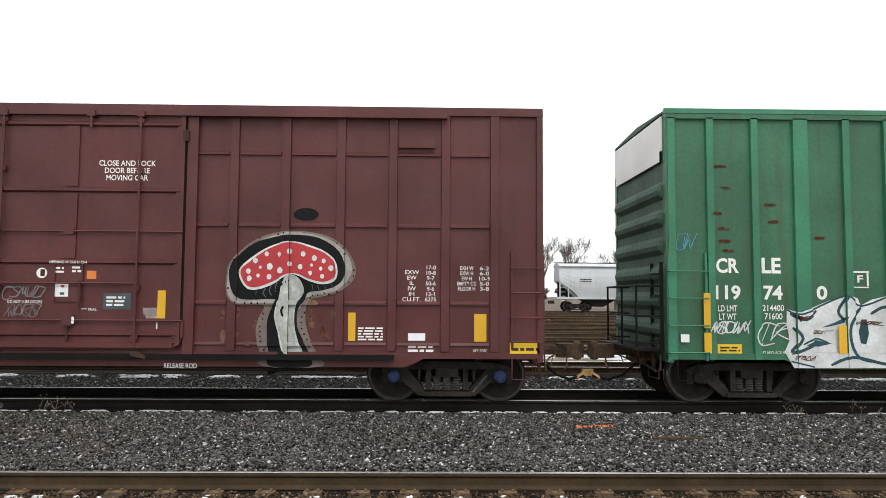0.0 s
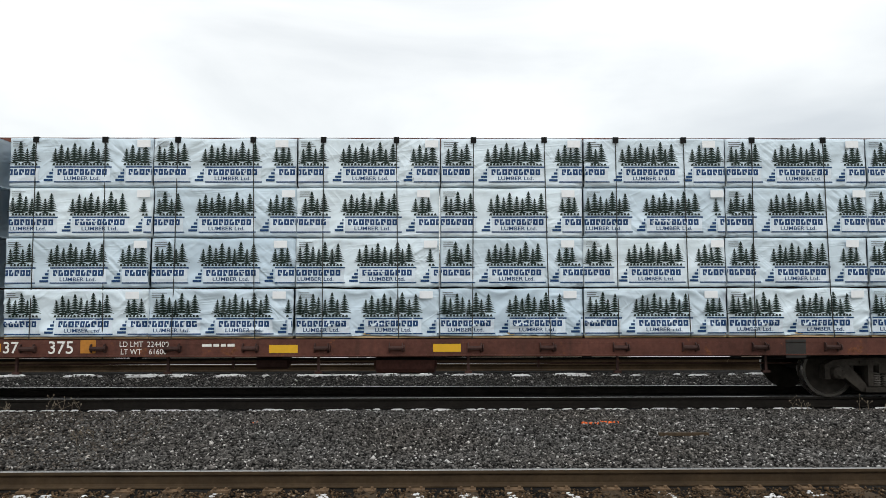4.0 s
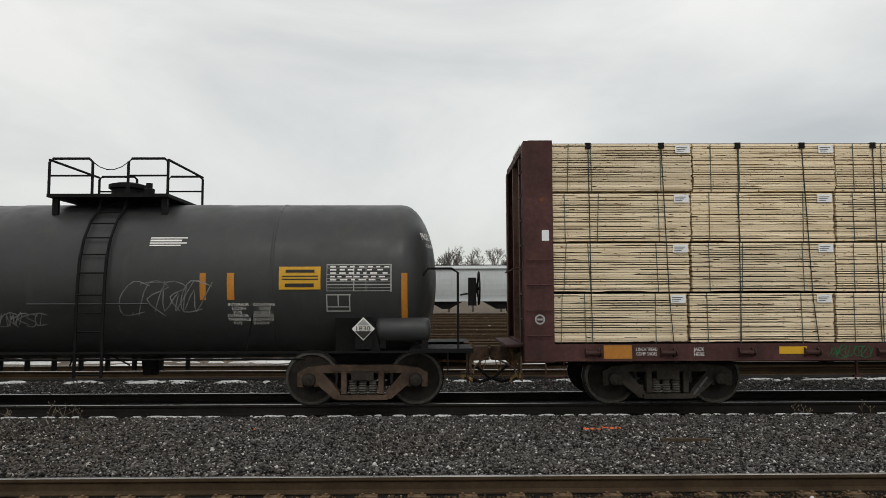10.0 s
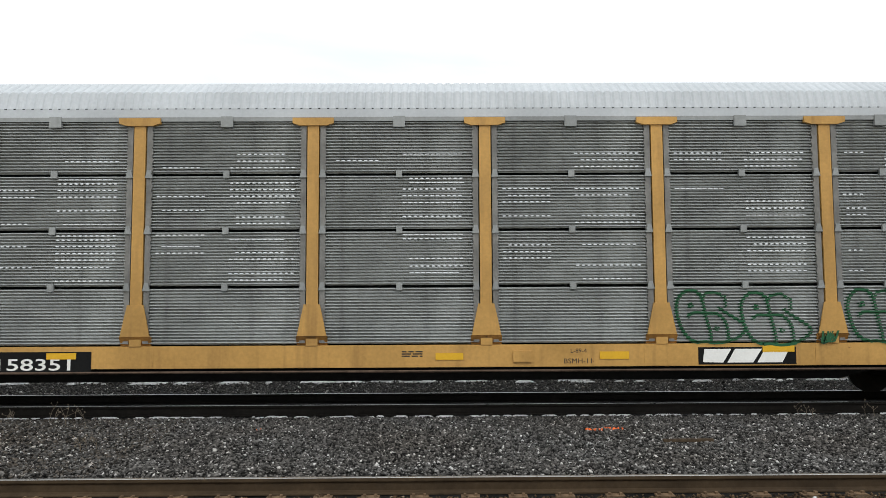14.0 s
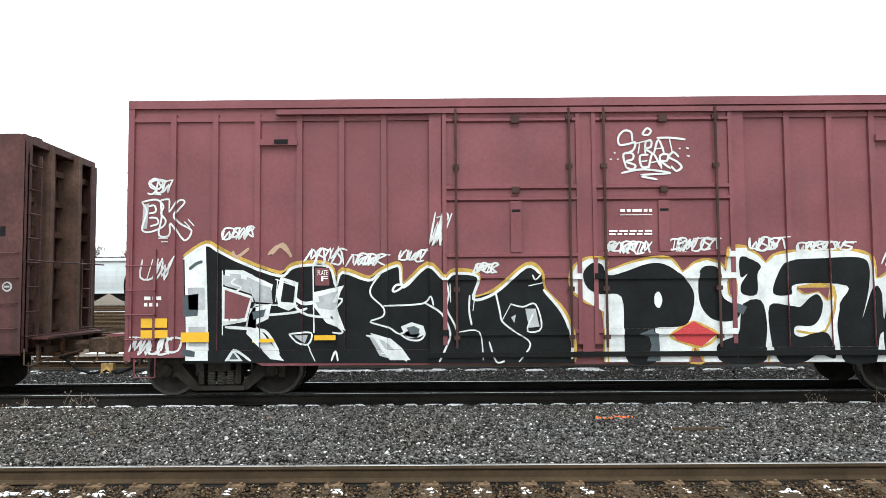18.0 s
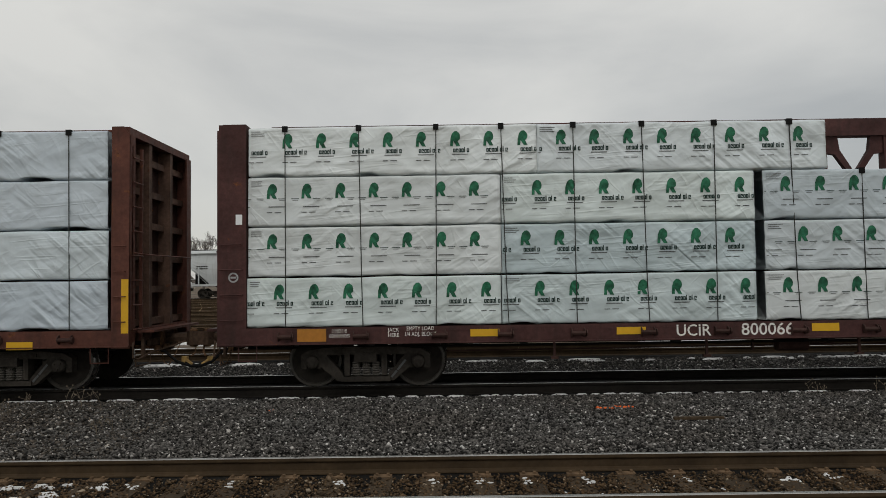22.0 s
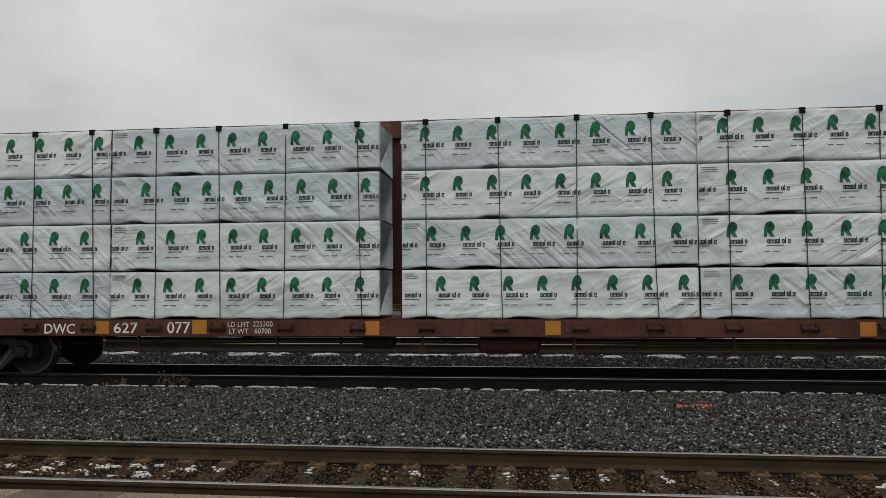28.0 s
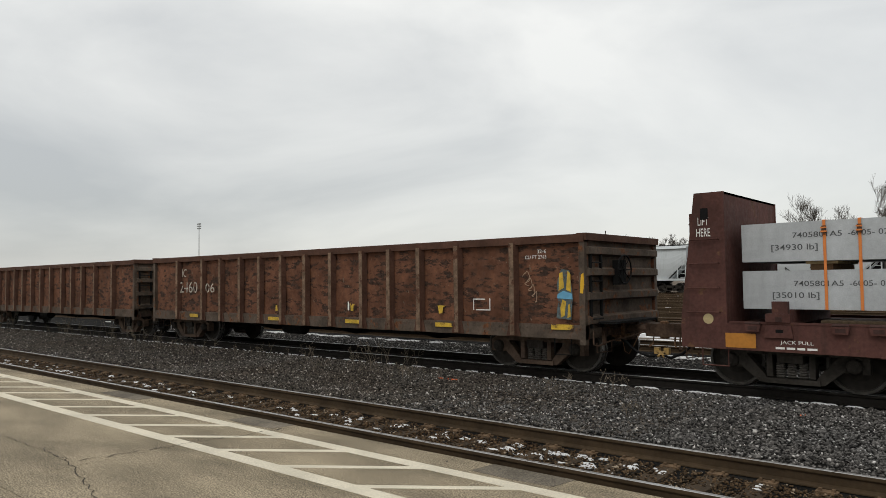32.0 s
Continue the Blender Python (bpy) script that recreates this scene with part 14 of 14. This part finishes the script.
reflector(FLATS["plain_wrap"], -5.98, -5.54, 0.79, 0.92, -1.424)
reflector(FLATS["plain_wrap"], -3.64, -3.19, 0.83, 0.96, -1.424)
reflector(FLATS["plain_wrap"], -0.4, 0.05, 0.79, 0.92, -1.424)
reflector(FLATS["plain_wrap"], 2.39, 2.85, 0.82, 0.94, -1.424)
reflector(FLATS["plain_wrap"], 5.84, 6.29, 0.78, 0.91, -1.424)
reflector(FLATS["plain_wrap"], 9.24, 9.68, 0.76, 0.89, -1.424)
reflector(FLATS["plain_wrap"], -11.26, -11.13, 1.03, 1.93, -1.424)
reflector(FLATS["plain_wrap"], 11.15, 11.27, 1.01, 1.91, -1.424)
panel(FLATS["plain_wrap"], "data_frame", 7.18, 7.62, -1.424, -1.42, 0.64, 0.94, DARK_LETTER, "")
bars(FLATS["plain_wrap"], 7.2, 7.59, 0.67, 0.91, -1.43, 3, LETTER, seed=644)
scrawl_flat(FLATS["plain_wrap"], (-4.02, -3.66, 0.78, 0.98), GRAF_TAN)
lettering(FLATS["leaf_wrap"], 'DWC', -7.52, -6.94, 0.81, 0.99, -1.424, LETTER, 0.01)
lettering(FLATS["leaf_wrap"], '627', -6.21, -5.76, 0.82, 1.01, -1.424, LETTER, 0.01)
lettering(FLATS["leaf_wrap"], '077', -5.22, -4.8, 0.82, 1.02, -1.424, LETTER, 0.01)
lettering(FLATS["leaf_wrap"], 'LD LMT\nLT WT', -4.12, -3.73, 0.82, 1.02, -1.424, LETTER, 0)
lettering(FLATS["leaf_wrap"], '225300\n60700', -3.67, -3.32, 0.82, 1.03, -1.424, LETTER, 0)
lettering(FLATS["leaf_wrap"], 'JACK\nHERE', 8.56, 8.76, 0.83, 0.99, -1.424, LETTER, 0)
lettering(FLATS["leaf_wrap"], 'JACK\nHERE', -8.87, -8.67, 0.8, 0.96, -1.424, LETTER, 0)
reflector(FLATS["leaf_wrap"], -9.6, -9.31, 0.78, 1.02, -1.424, OLD_REFLECT)
reflector(FLATS["leaf_wrap"], -6.55, -6.3, 0.81, 1.03, -1.424, OLD_REFLECT)
reflector(FLATS["leaf_wrap"], -4.76, -4.5, 0.81, 1.05, -1.424, OLD_REFLECT)
reflector(FLATS["leaf_wrap"], -1.7, -1.46, 0.8, 1.03, -1.424, OLD_REFLECT)
reflector(FLATS["leaf_wrap"], 1.31, 1.56, 0.81, 1.04, -1.424, OLD_REFLECT)
reflector(FLATS["leaf_wrap"], 9.25, 9.5, 0.81, 1.03, -1.424, OLD_REFLECT)
reflector(FLATS["leaf_wrap"], 10.68, 11.17, 0.81, 1.01, -1.424, OLD_REFLECT)
reflector(FLATS["leaf_wrap"], 6.19, 6.43, 0.79, 1.02, -1.424, OLD_REFLECT)
panel(FLATS["leaf_wrap"], "data_frame", 6.98, 7.44, -1.424, -1.42, 0.69, 1.02, DARK_LETTER, "")
bars(FLATS["leaf_wrap"], 7.02, 7.42, 0.73, 1.0, -1.43, 3, LETTER, seed=662)
for key, x, z in (("bare", 11.18, 1.51), ("bare", -11.18, 1.47), ("leaf_gap", 11.21, 1.9), ("leaf_gap", -11.18, 1.91)):
    mark = part("disc", Shape().lathe([(-1.427, 0.085), (-1.4215, 0.085)], "y", 18, (x, 0, z)), GRAF_GREY, FLATS[key], "round grey maintenance mark")
    part("disc_core", Shape().lathe([(-1.431, 0.058), (-1.4275, 0.058)], "y", 14, (x, 0, z)), FLATCAR, mark)
    part("disc_bar", Shape().box(x - 0.045, x + 0.045, -1.4345, -1.4315, z - 0.016, z + 0.016), GRAF_GREY, mark)
# Sight holes as flat patches: daylight painted pale, a dark inside painted black.
panel(FLATS["bare"], "sight_hole_patch", -11.13, -11.01, -1.425, -1.421, 2.78, 2.96, PAPER_DAYLIGHT, "flat patch for a sight hole, its light or dark put into the colour")
panel(FLATS["leaf_gap"], "sight_hole_patch", -11.14, -11.03, -1.425, -1.421, 2.79, 2.96, PAPER_DAYLIGHT, "flat patch for a sight hole, its light or dark put into the colour")
panel(FLATS["bare"], "sight_hole_patch", 11.06, 11.16, -1.425, -1.421, 2.79, 2.95, BLACK, "flat patch for a sight hole, its light or dark put into the colour")
panel(FLATS["leaf_gap"], "sight_hole_patch", 11.07, 11.16, -1.425, -1.421, 2.74, 2.91, BLACK, "flat patch for a sight hole, its light or dark put into the colour")
panel(FLATS["tree_wrap"], "sight_hole_patch", -11.15, -11.04, -1.425, -1.421, 2.17, 2.34, BLACK, "flat patch for a sight hole, its light or dark put into the colour")
panel(FLATS["leaf_wrap"], "sight_hole_patch", 11.1, 11.17, -1.425, -1.421, 2.13, 2.29, BLACK, "flat patch for a sight hole, its light or dark put into the colour")
panel(FLATS["plain_wrap"], "sight_hole_patch", -11.21, -11.13, -1.425, -1.421, 2.15, 2.33, PAPER_DAYLIGHT, "flat patch for a sight hole, its light or dark put into the colour")
# tank car
tank_word('PROX', -4.3, -3.4, 1.94, 2.17, LETTER, 0.03)
tank_word('15462', -3.33, -2.45, 1.94, 2.17, LETTER, 0.03)
tank_word('LD LMT  200000 LB  90700 KG', -4.24, -2.7, 1.74, 1.83, LETTER, 0)
tank_word('LT WT    63000 LB  28600 KG', -4.24, -2.7, 1.65, 1.74, LETTER, 0)
tank_word('NEW', -4.23, -3.99, 1.57, 1.65, LETTER, 0)
tank_word('11-1997', -3.06, -2.7, 1.57, 1.64, LETTER, 0)
tank_patch("emblem_block", -4.3, -3.93, 2.48, 2.58, LETTER, 0.006, "")
tank_patch("emblem_block", -4.3, -3.92, 2.28, 2.38, LETTER, 0.006, "")
tank_patch("emblem_block", -4.3, -4.22, 2.38, 2.48, LETTER, 0.006, "")
tank_patch("emblem_block", -4.01, -3.92, 2.38, 2.48, LETTER, 0.006, "")
tank_patch("emblem_block", -3.89, -3.52, 2.48, 2.58, LETTER, 0.006, "")
tank_patch("emblem_block", -3.89, -3.52, 2.28, 2.38, LETTER, 0.006, "")
tank_patch("emblem_block", -3.89, -3.8, 2.38, 2.48, LETTER, 0.006, "")
tank_patch("emblem_block", -3.61, -3.52, 2.38, 2.48, LETTER, 0.006, "")
tank_patch("emblem_block", -3.48, -3.13, 2.48, 2.58, LETTER, 0.006, "")
tank_patch("emblem_block", -3.48, -3.12, 2.28, 2.38, LETTER, 0.006, "")
tank_patch("emblem_block", -3.48, -3.4, 2.38, 2.48, LETTER, 0.006, "")
tank_patch("emblem_block", -3.21, -3.12, 2.38, 2.48, LETTER, 0.006, "")
tank_patch("emblem_block", -3.09, -2.76, 2.48, 2.57, LETTER, 0.006, "")
tank_patch("emblem_block", -3.09, -2.76, 2.28, 2.38, LETTER, 0.006, "")
tank_patch("emblem_block", -3.09, -3.0, 2.38, 2.48, LETTER, 0.006, "")
tank_patch("emblem_block", -2.7, -2.36, 2.48, 2.57, LETTER, 0.006, "")
tank_patch("emblem_block", -2.7, -2.36, 2.28, 2.37, LETTER, 0.006, "")
tank_patch("emblem_block", -2.7, -2.62, 2.37, 2.48, LETTER, 0.006, "")
tank_patch("emblem_block", -2.45, -2.36, 2.37, 2.48, LETTER, 0.006, "")
tank_patch("emblem_block", -2.31, -1.92, 2.48, 2.57, LETTER, 0.006, "")
tank_patch("emblem_block", -2.31, -1.92, 2.28, 2.37, LETTER, 0.006, "")
tank_patch("emblem_block", -2.31, -2.22, 2.37, 2.48, LETTER, 0.006, "")
tank_patch("emblem_block", -2.0, -1.92, 2.37, 2.48, LETTER, 0.006, "")
tank_patch("emblem_block", -4.64, -4.54, 2.29, 2.47, LETTER, 0.006, "")
tank_patch("emblem_block", -4.43, -4.34, 2.29, 2.47, LETTER, 0.006, "")
tank_patch("emblem_block", -4.53, -4.38, 2.48, 2.66, LETTER, 0.006, "")
tank_word('INTERIOR   COATING\nLC73H          C-007\nP-75         01-2014', 2.18, 2.95, 1.58, 1.76, LETTER, 0)
tank_word('EXTERIOR   COATING\nTHERMALBOND P-415\nP-75         01-2014', 2.16, 2.92, 1.4, 1.57, LETTER, 0)
tank_patch("reflector", -2.21, -2.11, 1.83, 2.28, OLD_REFLECT, 0.006, "faded orange reflective strip")
tank_patch("reflector", -1.76, -1.64, 1.83, 2.28, OLD_REFLECT, 0.006, "faded orange reflective strip")
tank_patch("reflector", 1.72, 1.82, 1.81, 2.26, OLD_REFLECT, 0.006, "faded orange reflective strip")
tank_patch("reflector", 2.17, 2.29, 1.81, 2.26, OLD_REFLECT, 0.006, "faded orange reflective strip")
tank_patch("reflector", -5.25, -5.14, 1.45, 2.3, OLD_REFLECT, 0.006, "faded orange reflective strip")
tank_patch("reflector", 5.06, 5.16, 1.4, 2.25, OLD_REFLECT, 0.006, "faded orange reflective strip")
tank_patch("notice", 3.03, 3.72, 1.98, 2.36, AMBER_SIGN, 0.006, "yellow emergency notice")
tank_patch("notice_bar", 3.14, 3.62, 2.26, 2.31, DARK_LETTER, 0.012, "")
tank_patch("notice_bar", 3.08, 3.68, 2.19, 2.21, DARK_LETTER, 0.012, "")
tank_patch("notice_bar", 3.08, 3.68, 2.14, 2.16, DARK_LETTER, 0.012, "")
tank_patch("notice_bar", 3.13, 3.61, 2.02, 2.08, DARK_LETTER, 0.012, "")
rnd = random.Random(61)
for z in (2.345, 2.295, 2.24, 2.18, 2.13):
    x = 3.88
    while x < 4.80:
        w = rnd.uniform(0.05, 0.13)
        tank_patch("table_entry", x, min(x + w, 4.86), z - 0.002, z + 0.022, LETTER, 0.009, "")
        x += w + rnd.uniform(0.04, 0.09)
tank_patch("table_line", 3.83, 4.9, 2.38, 2.4, TABLE_INK, 0.006, "")
tank_patch("table_line", 3.83, 4.9, 2.33, 2.34, TABLE_INK, 0.006, "")
tank_patch("table_line", 3.83, 4.9, 2.28, 2.28, TABLE_INK, 0.006, "")
tank_patch("table_line", 3.82, 4.9, 2.22, 2.23, TABLE_INK, 0.006, "")
tank_patch("table_line", 3.82, 4.89, 2.16, 2.17, TABLE_INK, 0.006, "")
tank_patch("table_line", 3.82, 4.89, 2.11, 2.12, TABLE_INK, 0.006, "")
tank_patch("table_line", 3.82, 4.89, 2.05, 2.07, TABLE_INK, 0.006, "")
tank_patch("table_line", 3.82, 4.89, 2.0, 2.01, TABLE_INK, 0.006, "")
tank_patch("table_line", 3.82, 4.89, 1.95, 1.96, TABLE_INK, 0.006, "")
tank_patch("table_line", 3.82, 3.83, 1.95, 2.4, TABLE_INK, 0.006, "")
tank_patch("table_line", 4.26, 4.28, 1.95, 2.39, TABLE_INK, 0.006, "")
tank_patch("table_line", 4.47, 4.48, 1.95, 2.39, TABLE_INK, 0.006, "")
tank_patch("table_line", 4.69, 4.69, 1.95, 2.39, TABLE_INK, 0.006, "")
tank_patch("table_line", 4.88, 4.9, 1.94, 2.39, TABLE_INK, 0.006, "")
tank_patch("table_line", 3.81, 4.22, 1.88, 1.9, TABLE_INK, 0.006, "")
tank_patch("table_line", 3.81, 4.21, 1.61, 1.63, TABLE_INK, 0.006, "")
tank_patch("table_line", 3.81, 3.83, 1.63, 1.88, TABLE_INK, 0.006, "")
tank_patch("table_line", 4.19, 4.21, 1.63, 1.88, TABLE_INK, 0.006, "")
tank_patch("table_line", 3.81, 4.21, 1.68, 1.7, TABLE_INK, 0.006, "")
tank_patch("table_line", 4.0, 4.02, 1.7, 1.88, TABLE_INK, 0.006, "")
tank_patch("small_print", 0.83, 1.45, 2.85, 2.87, LETTER, 0.006, "")
tank_patch("small_print", 0.83, 1.36, 2.8, 2.83, LETTER, 0.006, "")
tank_patch("small_print", 0.83, 1.45, 2.76, 2.78, LETTER, 0.006, "")
tank_patch("small_print", 0.83, 1.35, 2.72, 2.74, LETTER, 0.006, "")
tank_patch("small_print", -2.24, -1.66, 1.4, 1.44, INK, 0.006, "")
tank_patch("small_print", -2.24, -1.77, 1.34, 1.38, INK, 0.006, "")
placard(4.44, 1.33, 0.19)
tank_scrawl(0.42, 1.7, 1.52, 2.12, 22, 747)
tank_scrawl(-2.69, -1.96, 1.35, 1.79, 18, 748)
tank_scrawl(-1.82, -0.91, 1.35, 1.6, 14, 749)
tank_scrawl(-4.1, -3.48, 1.39, 1.58, 10, 750)
for d in (-1, 1):
    head_word("PROX 15462", d, -0.88, -0.22, 2.85, 2.97)
    head_word("LD LMT 200000", d, -0.80, -0.40, 2.72, 2.78)


def end_text(car, text, x, y0, y1, z0, z1):
    """White lettering on an end wall that faces against the line."""
    co, faces = word(text, 0.01)
    part("lettering", Shape().add([(x, y1 + (y0 - y1) * a, z0 + (z1 - z0) * b) for a, b, _ in co], faces), LETTER, car)


end_text(FLATS["bare"], "CN 626963", -10.985, -0.38, 0.36, 3.66, 3.82)
for k in range(3):
    part("small_print", Shape().box(-10.987, -10.983, -0.36, 0.10 + 0.12 * (k % 2), 3.22 - 0.09 * k, 3.26 - 0.09 * k), LETTER, FLATS["bare"])
part("small_print", Shape().box(-11.47, -11.46, -1.30, -0.2, 4.40, 4.44), LETTER, FLATS["bare"])


# ---- the train's journey ----
def travelled(t):
    """Metres rolled since the start: about 6.4 m/s, gaining slowly."""
    u = t / 16 - 1
    return 103.614 * (u + 1) + 1.894 * (u * u - 1) + 0.473 * (u ** 3 + 1) - 0.144 * (u ** 4 - 1)


def motions():
    times = [float(t) for t in range(0, 33, 2)]
    for ob, x, z in MOVING:
        m = ob.matrix_basis.copy()
        y, h = m.translation.y, m.translation.z
        walk(ob, [(t, pose(x + travelled(t), y, h)) for t in times])
    for w, dx, r in WHEELS:
        walk(w, [(k / 10, pose(dx, 0, r, 0, math.degrees(travelled(k / 10) / r) % 360, 0)) for k in range(0, 321)])


motions()
